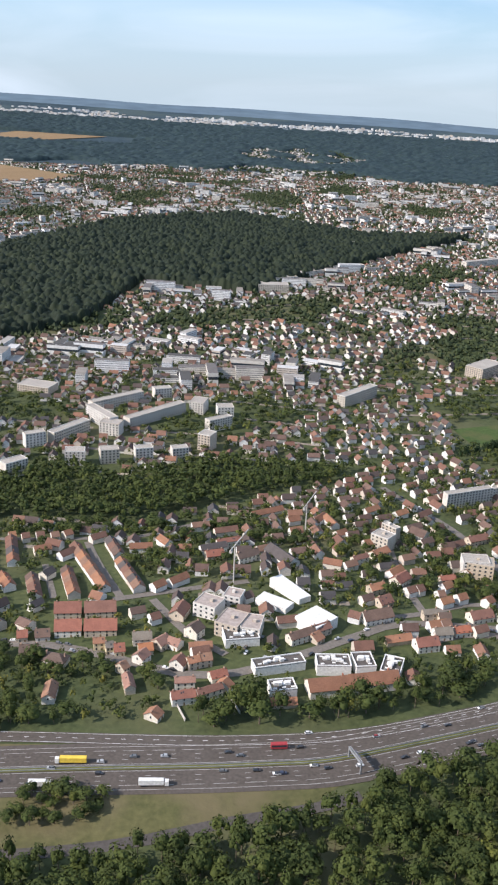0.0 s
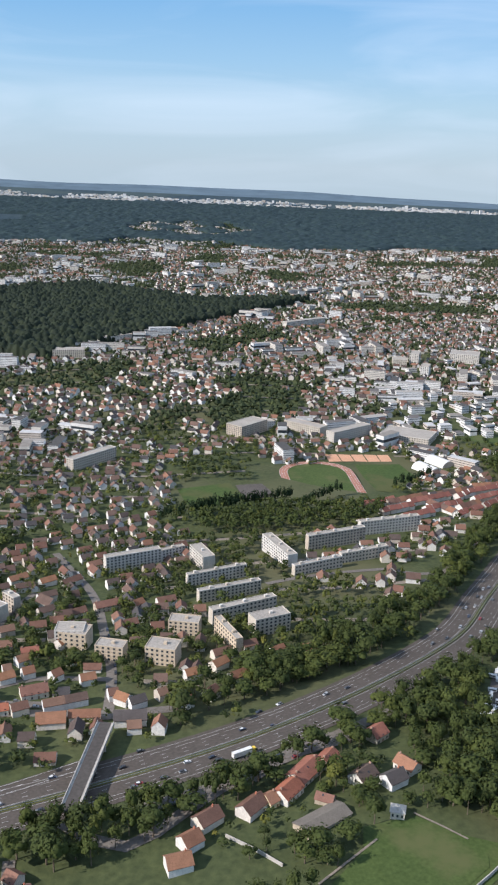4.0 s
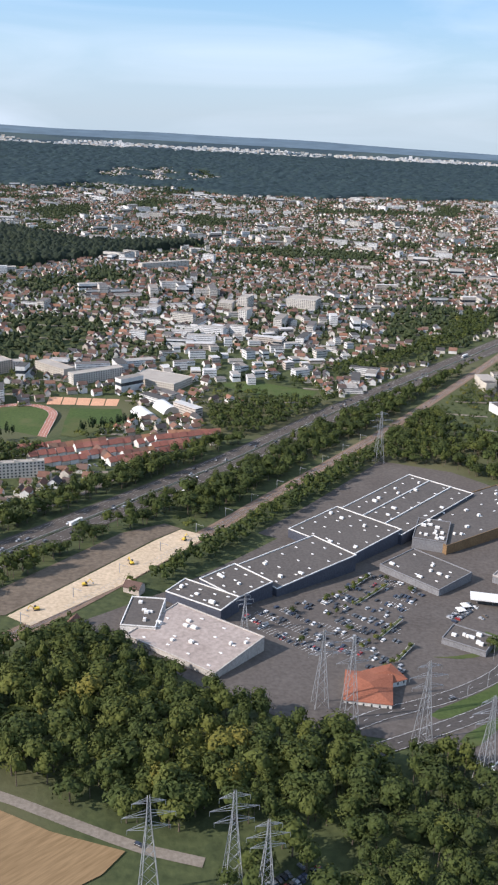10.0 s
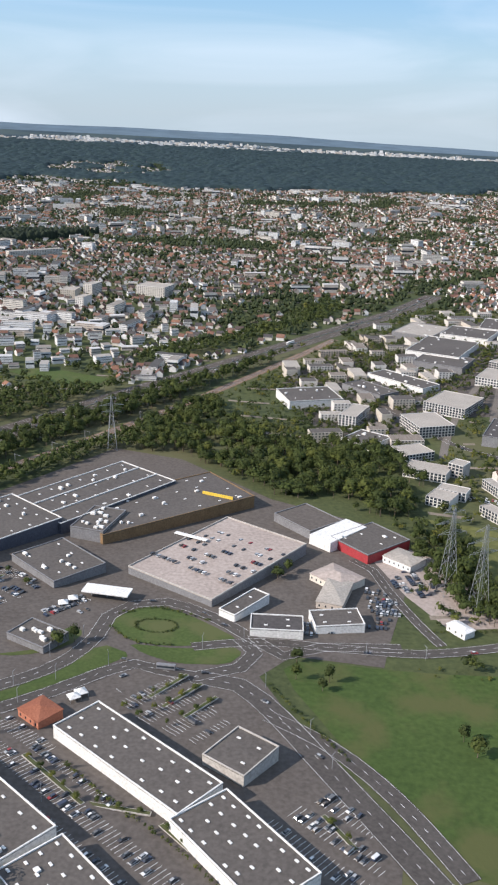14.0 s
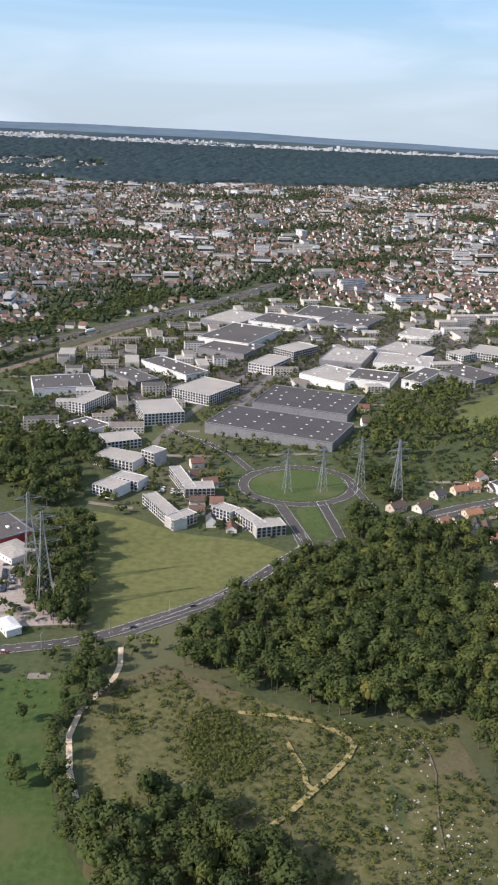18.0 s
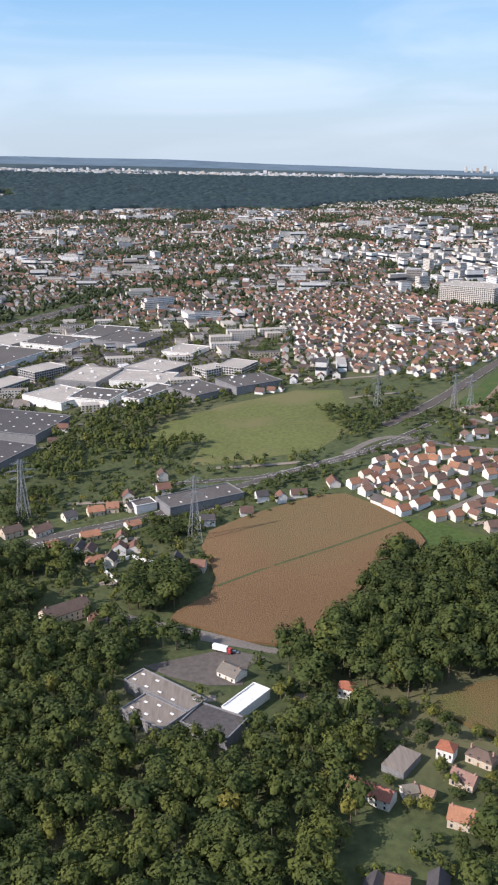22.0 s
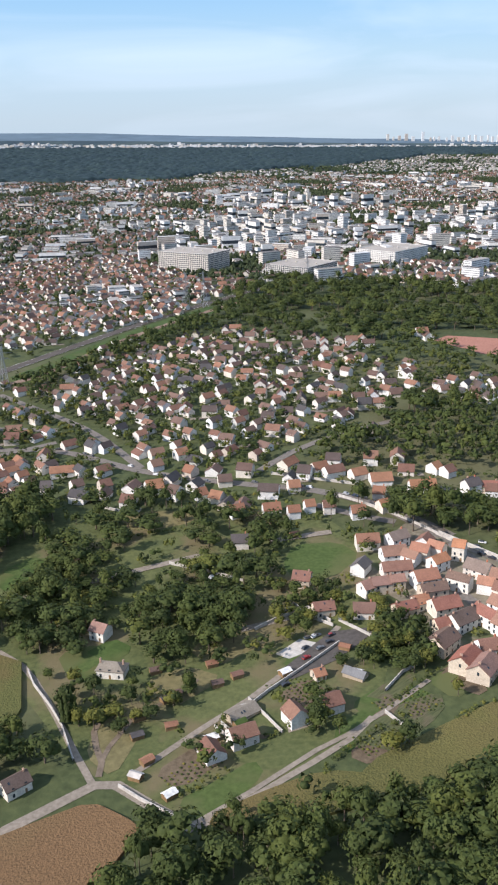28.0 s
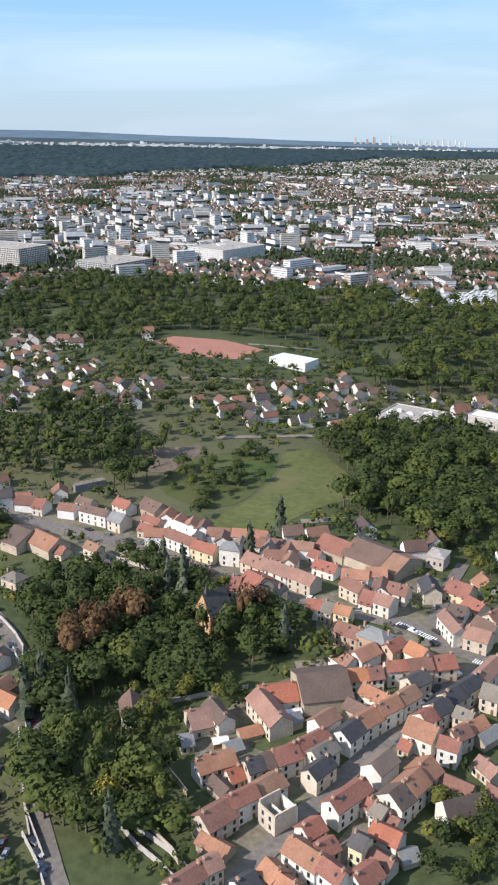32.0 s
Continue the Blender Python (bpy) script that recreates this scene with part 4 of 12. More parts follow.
for _s in (1, -1):
    for _o in (2.6, 16.2):
        part("edge_line", ribbon_mesh("edge_line", _c, _s * _o + 0.11, _s * _o - 0.11, ROAD_PAINT, 0.32), motorway)
    for _o in (6.2, 9.7, 13.0):
        part("lane_line", dashes_mesh("lane_line", _c, _s * _o, ROAD_PAINT, 0.32, 3.0 if _o < 13 else 12.0, 10.0 if _o < 13 else 4.0, 0.2), motorway)
_nn = normals_of(_c)
for _k in range(len(_c) - 1):
    claim([tuple(_c[_k] + _nn[_k] * 21.5), tuple(_c[_k] - _nn[_k] * 21.5), tuple(_c[_k + 1] - _nn[_k + 1] * 21.5), tuple(_c[_k + 1] + _nn[_k + 1] * 21.5)])
slip = road("slip_road", [(-217.7, 425.7), (-122.9, 423.4), (-44.6, 420.6), (14.5, 421.7), (77.9, 430.5), (161.9, 458.2), (215.9, 484.4)], 9, MOTORWAY, "slip road joining the motorway beside a grass strip", 0.28, edge=0.8, centre=True)
drape("verge_grass", [(-120.6, 414), (-74.2, 411.6), (-28.3, 410.9), (2.2, 414), (-4.1, 417), (-74.9, 416.2), (-121.4, 417.3)], BANK, 0.12, label="dry grass strip between slip road and motorway", category="verge", mark=True)
drape("motorway_embankment", [(-194.5, 370.4), (-54.8, 380.8), (17.5, 389.1), (68.4, 398.8), (74.5, 400), (49.1, 377.9), (17.3, 361.7), (-23.7, 353.3), (-63.4, 345.5), (-103.1, 343.4), (-181.1, 338)], BANK, 0.12, label="sloping yellow-green grass bank beside the motorway", category="verge")
road("service_lane", [(-153.5, 334.8), (-102.2, 339.7), (-68.3, 343.4), (-34.3, 350.2), (3.4, 361.9), (48.8, 373.4), (72.7, 382.9)], 7, ASPHALT, "narrow asphalt service lane below the grass bank")
RAIL = [(541, 570.7), (582.8, 641.7), (624.7, 719.5), (667.8, 796.6), (721.7, 892.4), (796.9, 1017.2), (871.2, 1135.6), (965.8, 1285.5), (1061.7, 1433.7), (1096.8, 1489.6)]
_r = smooth_line(RAIL)
railway = tagged(new("railway", ribbon_mesh("railway", _r, 6.5, -6.5, BALLAST, 0.3)), "double railway track on brown ballast", "railway", kind="structure")
for _o in (1.2, 2.64, -1.2, -2.64):
    part("rail", ribbon_mesh("rail", _r, _o + 0.08, _o - 0.08, STEEL, 0.5, 0.15), railway)
_nn = normals_of(_r)
for _k in range(len(_r) - 1):
    claim([tuple(_r[_k] + _nn[_k] * 13), tuple(_r[_k] - _nn[_k] * 13), tuple(_r[_k + 1] - _nn[_k + 1] * 13), tuple(_r[_k + 1] + _nn[_k + 1] * 13)])

# ---- fields and open ground ----
drape("stubble_field", [(441.8, 394.4), (459.4, 419.7), (500.1, 464.8), (522.2, 450.3), (565.6, 434.9), (604, 418.5), (636.7, 410.8), (628.7, 396.8), (587.9, 363.1), (509.2, 335.1), (440.8, 330.3), (428.1, 366.4), (438.2, 390.2)], STUBBLE, 0.6, label="harvested straw-coloured stubble field", category="field")
drape("ploughed_field", [(522.2, 450.4), (566.7, 432.8), (535.9, 397.4), (506, 362.8), (489.4, 342.6), (437.6, 344.7), (453.5, 367.3), (476.2, 397.1)], PLOUGHED, 0.8, label="bare brown ploughed strip within the stubble", category="field")
drape("playing_field", [(327.1, 370.6), (360.7, 406.6), (382.9, 421.1), (404.1, 404.8), (426.6, 395.5), (421.3, 385.1), (404.2, 370.8)], LAWN, 0.14, label="green mown playing field with trees round it", category="field")
drape("sand_strip", [(541, 610.6), (557.5, 599.2), (608.3, 676.6), (661.5, 776.5), (639.6, 785.9), (620.8, 758), (569.1, 662.9)], SAND, 0.5, label="pale bare sand platform beside the railway", category="building site")
drape("earth_slope", [(510.8, 605.2), (539.4, 612), (568.2, 664.5), (619.9, 760.2), (639.6, 788.4), (625.6, 796.6), (593.4, 768.7), (518.6, 636.3)], EARTH, 0.3, label="bare brown earth slope above the sand platform", category="building site")
drape("sand_yard", [(469.1, 503), (488.2, 482.8), (501.2, 484.1), (532.7, 537.7), (527, 557.1), (514.8, 555.7), (485.7, 529.9)], SAND, 0.3, label="pale sandy construction yard", category="building site")
drape("dealer_yard", [(447.8, 516.5), (464.7, 503.3), (485.8, 530.5), (502, 565), (500.2, 595.9), (477.5, 584.7)], CARPARK, 0.25, label="asphalt yard packed with parked vehicles", category="car park")
road("farm_lane", [(508, 470), (499.5, 468.2), (535.1, 452.4), (584.5, 435.9), (615.7, 423.7), (645.5, 412.9), (669.8, 408)], 6, LANE, "pale narrow lane between the fields and the wood")

drape("retail_ground", [(583.6, 608.7), (636.2, 669), (717.7, 784.4), (702.1, 792.1), (757.8, 879.9), (833.8, 1002.4), (901.1, 972.7), (983, 876), (1083.9, 812.7), (1087.5, 761.9), (1048.1, 634.8), (1041.8, 610.9), (987.6, 619.1), (967.4, 594.1), (987.4, 544.5), (1016.7, 495.9), (1029.2, 465.5), (1019, 418.7), (917.1, 404), (858, 431.3), (811.2, 474.3), (795.6, 503.5), (770.7, 505.6), (720.9, 512.2), (662, 546.5), (616.3, 588.6)], CARPARK, 0.12, label="worn grey asphalt car parks of a retail area", category="car park")
drape("meadow", [(978.6, 600.7), (993.4, 615.9), (1041.8, 608.4), (1098.3, 605.3), (1142.2, 606.2), (1151.9, 583.7), (1140.6, 558), (1147.1, 517.8), (1155.6, 490.7), (1167.5, 463.5), (1191.4, 442), (1056.2, 430.6), (1019.6, 505.7)], MEADOW, 0.12, label="rough green meadow with bare patches and a pond", category="meadow")
drape("pasture", [(1111.6, 841.5), (1153.7, 826.6), (1186.9, 801.5), (1244.6, 787.4), (1268.1, 768.5), (1241.7, 723.6), (1190.8, 678), (1154, 654.1), (1133.9, 686.3), (1131.1, 761.5)], PASTURE, 0.14, label="yellow-green pasture crossed by pylon shadows", category="field")
drape("scrub_clearing", [(1150, 592.1), (1190.3, 619.5), (1248.2, 580.4), (1293.2, 558.4), (1336.8, 562.2), (1342.3, 515.5), (1343.1, 451.4), (1173, 443)], surface("dry_scrub", (0.062, 0.070, 0.024), (0.118, 0.106, 0.044), 0.025, 0.3, c3=(0.112, 0.088, 0.050), third=0.012, bumpy=0.7), 0.14, label="open scrubby grassland clearing in the wood", category="scrub")
road("footpath", [(1205.8, 516.4), (1212.9, 504.5), (1223.4, 488.4), (1234.1, 483.5), (1243.7, 487.1), (1254, 497.7), (1263.7, 509.7), (1273.9, 522.5), (1281.9, 534), (1285.9, 543.4), (1283.7, 549.6), (1276.7, 556.8), (1267.1, 563.4), (1251.8, 568.4), (1231.1, 571.7)], 3.0, DRY_GRASS, "trodden path of dry yellow grass through scrub", 0.7, category="path", mark=False)
road("footpath", [(1253.8, 547.9), (1256.8, 536.2), (1260.7, 525.1), (1260.9, 515), (1264.3, 509.7)], 2.4, DRY_GRASS, "trodden path of dry yellow grass through scrub", 0.7, category="path", mark=False)
road("footpath", [(1316.9, 548.5), (1320.7, 536.8), (1320.6, 522.4), (1318, 510.8), (1315, 489.6), (1313.8, 473.6), (1315, 463.2)], 0.6, EARTH, "narrow trodden earth path through scrub", 0.7, category="path", mark=False)
road("footpath", [(1164.8, 638.6), (1166.6, 618.2), (1165, 606.2), (1151.4, 573.1), (1149.4, 553.2), (1154.2, 526), (1158.5, 511.6), (1161.6, 503.7)], 3.0, SAND, "pale gravel footpath beside a tree-lined stream", 0.3, category="path")
drape("green_field", [(1440.9, 1027.7), (1461.7, 1090.5), (1522.5, 1136.3), (1600.5, 1177.5), (1648.5, 1169.5), (1640.7, 1043), (1599.8, 987.7), (1526.6, 970.8), (1486.6, 967.7), (1501.9, 1031.7)], HAYFIELD, 0.14, label="wide green hay field beside woodland", category="field")
drape("maize_field", [(1472.2, 715.2), (1507.6, 751), (1493, 830.6), (1533.8, 863.8), (1603.1, 897.7), (1635, 860.5), (1655, 806.4), (1642.6, 785.2), (1619.5, 781.8), (1590.5, 732.2), (1559.2, 681.4), (1530.7, 679.8), (1490, 705)], MAIZE, 0.1, label="brown ripe maize field with a track across it", category="field", crop=1.6)
road("field_track", [(1504.6, 753.5), (1543.4, 778.9), (1581.6, 799.1), (1631, 827.6), (1648.5, 837.4)], 2.2, GROUND, "grassy track across the maize", 1.85, category="path", mark=False)
drape("green_corner", [(1640.2, 783.7), (1655.4, 808.9), (1640.3, 848), (1667.5, 834.6), (1698.4, 804.5), (1701.6, 786.6), (1668.2, 768.4)], MEADOW, 0.14, label="green grass corner beside the new houses", category="field")
drape("maize_field", [(1606.9, 615.5), (1650, 635.1), (1683.6, 620.2), (1708.7, 595), (1728.7, 587.1), (1780.6, 627.6), (1828.2, 649.3), (1836, 590.5), (1782.5, 478.7), (1746.2, 486.8), (1694.9, 528.6), (1663.6, 553.2), (1629, 589.2)], MAIZE_GREEN, 0.1, label="maize field turning from green to brown", category="field", crop=1.7)
drape("orchard_grass", [(1702.4, 613.5), (1726.4, 649.7), (1753.6, 652.1), (1765.4, 630.1), (1748.2, 607.1), (1721.3, 589.9)], LAWN, 0.14, label="fenced green paddock beside the maize", category="meadow")
road("farm_lane", [(1638.8, 574.1), (1656.3, 559.3), (1679.6, 541.4), (1709.1, 516.5), (1739.3, 492.7), (1758.8, 480.6)], 4.5, LANE, "pale farm lane along the maize field")
drape("maize_field", [(1826.8, 522.5), (1849, 532.3), (1868.7, 540), (1882.6, 528.8), (1887.7, 522.3), (1872.4, 497.5), (1832.9, 489.8)], MAIZE, 0.1, label="brown maize field by the lane junction", category="field", crop=1.5)
road("farm_lane", [(1782.4, 489.3), (1796.3, 500.1), (1813.1, 515.6), (1825.7, 528), (1837.2, 530.4), (1852.2, 539.7), (1869.1, 550.1), (1877.7, 548.8), (1891.7, 534.6), (1906.5, 520.4)], 5.0, LANE, "pale farm lane between garden plots")
road("farm_lane", [(1868.6, 550.1), (1859.3, 572.3), (1850, 595.8), (1830.3, 636.3), (1805.5, 659.2)], 3.0, LANE, "pale rutted farm track beside gardens")
road("footpath", [(1906.6, 520.4), (1933.5, 536.1), (1970, 559), (1981.7, 571.2)], 3.0, LANE, "gravel path beside garden plots", category="path")
drape("vine_field", [(1970.9, 541.6), (2006.3, 558.3), (2038.8, 572), (2026, 536.3), (1992.3, 524.2), (1969.2, 522.9)], VINES, 0.1, label="narrow field of browning crop rows", category="field", crop=1.3)
drape("garden_meadow", [(1960.8, 704.8), (1969.7, 724.5), (1994.9, 722.3), (2004.2, 704.5), (1985.2, 684.9), (1964.8, 689.3)], LAWN, 0.14, label="small green village meadow", category="meadow")
drape("garden_meadow", [(1968.8, 577.8), (2000.8, 591), (2013.8, 575.8), (1971.9, 546.3), (1962.7, 556.8)], LAWN, 0.14, label="green allotment lawns beside the village", category="meadow")
drape("garden_meadow", [(1904, 535.4), (1923.9, 547.5), (1927, 534.3), (1907.7, 521.6)], LAWN, 0.14, label="green garden lawn with a low hedge", category="meadow")
drape("park_meadow", [(2190.1, 729.7), (2219.5, 756.7), (2243, 800), (2248.6, 838.2), (2271.4, 842.8), (2286, 786.2), (2283.8, 759.1), (2255.7, 744.8), (2227.7, 717.4), (2203.5, 706.8)], HAYFIELD, 0.14, label="green park meadow behind the main street", category="meadow")
drape("bare_field", [(2152.3, 809.2), (2172.7, 817), (2195, 855.8), (2198.7, 840), (2176, 804.9)], EARTH, 0.2, label="narrow bare brown field beside the park", category="field")
drape("orchard_meadow", [(2172.6, 798.9), (2198.5, 837), (2246, 836), (2240, 800), (2216, 756), (2193.9, 747.7), (2169.3, 778)], MEADOW, 0.14, label="green orchard grass with rows of bushes", category="meadow", mark=False)
drape("red_pitch", [(2163.9, 1132.9), (2183.7, 1152.4), (2230.9, 1134), (2264.2, 1096.8), (2235.5, 1059.7), (2192.1, 1072.5)], CINDER, 0.2, label="red cinder sports pitch at the wood edge", category="sports pitch")
drape("wheat_field", [(-1400, 3900), (-1250, 3400), (-772, 3530), (-656, 3814), (-1049, 4146)], STUBBLE, 1.2, label="far straw-coloured stubble field", category="field")
drape("wheat_field", [(-1526, 5329), (-1158, 5328), (-815, 5725), (-1353, 5778)], STUBBLE, 4.0, label="far straw-coloured stubble field on a hillside", category="field", mark=False)

road("farm_track", [(1870.4, 554.5), (1871.2, 562.9), (1868.4, 572.7), (1866.8, 582.6), (1868.4, 588.3)], 2.6, EARTH, "worn earth track across dry garden grass", 0.35, category="path", mark=False)
road("farm_track", [(1870.9, 563.5), (1873.6, 571.8), (1878.5, 580.7), (1883, 589.6), (1898.5, 599.4), (1911.2, 611.5)], 2.2, EARTH, "worn earth track across dry garden grass", 0.35, category="path", mark=False)

# plots and lawns beside the village lane
PLOT = surface("vegetable_beds", (0.050, 0.062, 0.026), (0.098, 0.100, 0.046), 0.05, 1.4, c3=(0.105, 0.085, 0.055), third=0.09, bumpy=0.6, stretch=(0.12, 1, 1), turn=35)
drape("garden_lawn", [(1900.2, 536.1), (1906.7, 524.0), (1918.3, 529.2), (1934.5, 544.9), (1931.0, 554.5), (1915.0, 544.4)], LAWN, 0.2, label="wide mown lawn of a walled garden", category="meadow")
drape("lane_yard", [(1947.9, 610.8), (1975.5, 637.1), (1994.5, 636.9), (1994.8, 632.0), (1975.5, 614.7), (1950.6, 602.5)], ASPHALT, 0.36, label="dark asphalt yard at the end of the lane", category="yard")
drape("gravel_plot", [(1944.7, 621.1), (1960.2, 634.5), (1971.8, 626.9), (1964.0, 620.8), (1952.6, 617.7), (1947.1, 615.3)], CONCRETE, 0.2, label="pale gravel plot inside a garden wall", category="yard")
drape("garden_lawn", [(1950.1, 618.2), (1962.5, 623.3), (1962.8, 616.5), (1952.8, 609.8)], LAWN, 0.22, label="small green lawn beside pale gravel", category="meadow")
drape("vegetable_plot", [(1973.7, 578.7), (1994.2, 594.6), (2007.6, 598.0), (1998.8, 583.2), (1981.7, 571.2)], PLOT, 0.2, label="allotment with rows of vegetable beds", category="garden plot")
drape("vegetable_plot", [(1969.9, 558.9), (1992.4, 576.6), (2013.1, 582.1), (2011.6, 568.5), (1980.3, 544.6), (1974.3, 547.5)], PLOT, 0.2, label="allotment with rows of vegetable beds", category="garden plot")
drape("garden_lawn", [(1805.1, 731.6), (1822.3, 744.3), (1831.6, 732.5), (1820.5, 710.1), (1809.0, 706.4)], MEADOW, 0.2, label="open green meadow between orchard trees", category="meadow")
drape("garden_lawn", [(1851.3, 635.1), (1871.5, 652.6), (1882.7, 641.1), (1867.6, 625.7), (1858.0, 616.6)], MEADOW, 0.2, label="rough green lawn beside a white house", category="meadow")
road("footpath", [(1906.7, 523.2), (1929.4, 536.9), (1955.6, 554.8), (1970.6, 562.4), (1989.7, 575.3), (2010.7, 590.9)], 2.4, LANE, "narrow pale path between allotments", 0.34, category="path")

# ---- retail area ----
shed(834.5, 856.7, 67.7, 123.9, -41.0, 11, "large retail hall with a grey felt roof and rows of skylights", lights=34, ribs=2, wall=CLADDING_BLUE, edge=METAL_WHITE, vents=10)
shed(773, 790.2, 65.7, 65.9, -42.7, 10.4, "retail hall with a grey roof and white upstands", lights=22, wall=CLADDING_BLUE, edge=METAL_WHITE, vents=5)
shed(728.5, 721.2, 44.9, 84.3, -47.9, 9.9, "retail hall with a grey roof and white upstands", lights=14, wall=CLADDING_BLUE, edge=METAL_WHITE, vents=3)
shed(683.7, 677.3, 37.8, 34.6, -45.3, 9.5, "retail hall with a grey roof and white upstands", lights=10, wall=CLADDING_BLUE, edge=METAL_WHITE, vents=3)
shed(661.2, 650.5, 44.6, 22.5, -33.0, 9, "retail hall with a grey roof and roof-top plant", lights=8, wall=CLADDING_BLUE, edge=METAL_WHITE, vents=3)
shed(658.5, 594.9, 68.3, 50.3, -35.9, 6, "low delivery building with a pale roof and square roof lights", lights=14, roof=ROOF_PARK, wall=CONCRETE, vents=8)
shed(891.5, 841.4, 142.1, 65.9, 35.9, 9.6, "long shop building with a brown timber fascia", lights=26, wall=CLADDING_WOOD, edge=CLADDING_WOOD, vents=14)
shed(846.5, 800, 27.2, 42.6, -17.3, 10, "glazed mall entrance block with roof-top plant", wall=CLADDING_GREY, vents=12)
shed(828, 731, 54.2, 42.7, -46.6, 6.5, "low parade of shops with a dark roof", lights=6, wall=CLADDING_GREY, vents=6)
_deck = shed(941.9, 746.4, 75.5, 111.9, -37.6, 7.5, "store with car parking on its pale roof deck", roof=ROOF_PARK, wall=CLADDING_GREY, edge=CONCRETE, parapet=1.0)
shed(1056, 784, 39.9, 45.8, -51.5, 8, "store with a bright red fascia and dark roof", lights=6, wall=RED, edge=CLADDING_GREY, vents=2)
shed(959.3, 677.1, 13.0, 36.6, -39.1, 6, "small store with a white and green gable front", lights=2, wall=METAL_WHITE)
shed(979.4, 650.1, 33.1, 18.6, -2.9, 6, "vehicle showroom with a dark flat roof", lights=3, wall=METAL_WHITE, roof=ROOF_DARK)
shed(1018.1, 660.3, 32.0, 20.4, 7.9, 6, "vehicle showroom with a grey flat roof", lights=3, wall=METAL_WHITE)
shed(906.1, 502.7, 88.5, 28.5, -43, 8, "long retail building with a grey roof and white wall", lights=22, wall=METAL_WHITE, edge=METAL_WHITE, name="retail_row")
shed(957, 445.5, 62, 31.5, -51.5, 8, "long retail building with a grey roof and white wall", lights=30, wall=METAL_WHITE, edge=METAL_WHITE, name="retail_row")
shed(844.1, 462.4, 70.2, 29, -44, 7, "retail building with a grey roof and white rear wall", lights=14, wall=METAL_WHITE, name="retail_row", vents=5)
shed(884.5, 419.6, 39.0, 30.7, -47.8, 7, "retail building with a grey roof beside the car park", lights=18, wall=METAL_WHITE, name="retail_row", vents=3)
shed(956.5, 512.2, 25.2, 28.2, -37.7, 7, "small retail shed with a dark roof and loading side", lights=5, wall=CONCRETE, name="retail_shed")
shed(835.3, 623.9, 29.5, 21.4, -32.8, 5, "drive-through restaurant with roof-top plant", wall=CLADDING_GREY, vents=8, category="restaurant")

shed(624.7, 620.9, 22.2, 36.4, -5.9, 6.5, "low dark-roofed delivery building with white plant", roof=ROOF_GREY, wall=METAL_WHITE, vents=5)
shed(1011.2, 823.4, 42.7, 35.2, -51.0, 7, "upper parking deck with a grey surface beside the store", roof=CARPARK, wall=CLADDING_GREY)
shed(1032.9, 795.8, 21.0, 44.0, -45.6, 8.5, "white ribbed canopy between the stores", roof=METAL_WHITE, wall=METAL_WHITE, parapet=0)


def hip_house(x, y, L, W, a, H, label, wall=None, roof=None, name="restaurant", rise=3.0, category="building"):
    h = thing(name, label, category, pose(x, y, lift(x, y), 0, 0, a))
    v, f = gable(L, W, H, 0.06)
    part("wall", mesh_of("wall", v, f, [wall or RENDER]), h)
    v, f = hip_roof(L, W, H, rise)
    part("roof", mesh_of("roof", v, f, [roof or TILES]), h)
    k = max(3, int(L / 4))
    for s in (-1, 1):
        for i in range(k):
            part("window", WINDOW_ME, h, at=Matrix.Translation(((i + 0.5) / k * L - L / 2, s * (W / 2 + 0.02), H * 0.5)))
    claim(corners(x, y, L, W, a, 2))
    return h


hip_house(854.1, 540.1, 16.9, 15.3, -42.1, 5.5, "orange-roofed restaurant with brick walls beside the car park", BRICK_RED, TERRACOTTA, rise=1.8)
hip_house(759.4, 553.5, 27.0, 30.0, -8.8, 4.2, "terracotta-roofed restaurant with a low hipped roof", RENDER, TERRACOTTA, rise=3.2)
hip_house(767.5, 567.5, 28.0, 17.0, 24.5, 3.8, "front wing of a restaurant under dull red tiles", RENDER, TERRACOTTA, rise=2.6)
hip_house(1024.9, 723.1, 30.0, 24.5, -47.4, 6, "workshop with a brown pitched roof", RENDER, ROOF_PARK, "workshop")
hip_house(1020.8, 698.1, 17.8, 35.0, -18.3, 6, "beige workshop with a shallow pitched roof", RENDER, ROOF_GRAVEL, "workshop", 2.0)
hip_house(1078.1, 757.7, 24.9, 19.6, -44.7, 6, "white workshop with a shallow roof", RENDER, ROOF_GRAVEL, "workshop", 1.5)
hip_house(1097.3, 656.5, 15.8, 9.1, -55.3, 5, "small white depot shed", METAL_WHITE, METAL_WHITE, "depot_shed", 1.5)

canopy = thing("petrol_station", "white canopy of a petrol station on slim columns", "petrol station", pose(868.1, 687.3, lift(868.1, 687.3), 0, 0, -12))
part("canopy_roof", box_mesh("canopy_roof", (-16, 16, -6, 6, 5.0, 5.9), METAL_WHITE, 0.1), canopy)
for _x in (-11, 0, 11):
    part("column", box_mesh("column", (_x - 0.25, _x + 0.25, -0.25, 0.25, -0.6, 5.0), STEEL), canopy)
sign = thing("fascia_sign", "yellow angled sign board on the mall roof", "sign", pose(937.6, 853.8, lift(937.6, 853.8, 9.6), 0, 0, -25))
part("board", box_mesh("board", (-14, 14, -0.4, 0.4, 0.0, 3.0), YELLOW), sign)
part("stand", box_mesh("stand", [(-12, -11.6, 0.4, 2.0, 0, 2.4), (11.6, 12, 0.4, 2.0, 0, 2.4)], STEEL), sign)
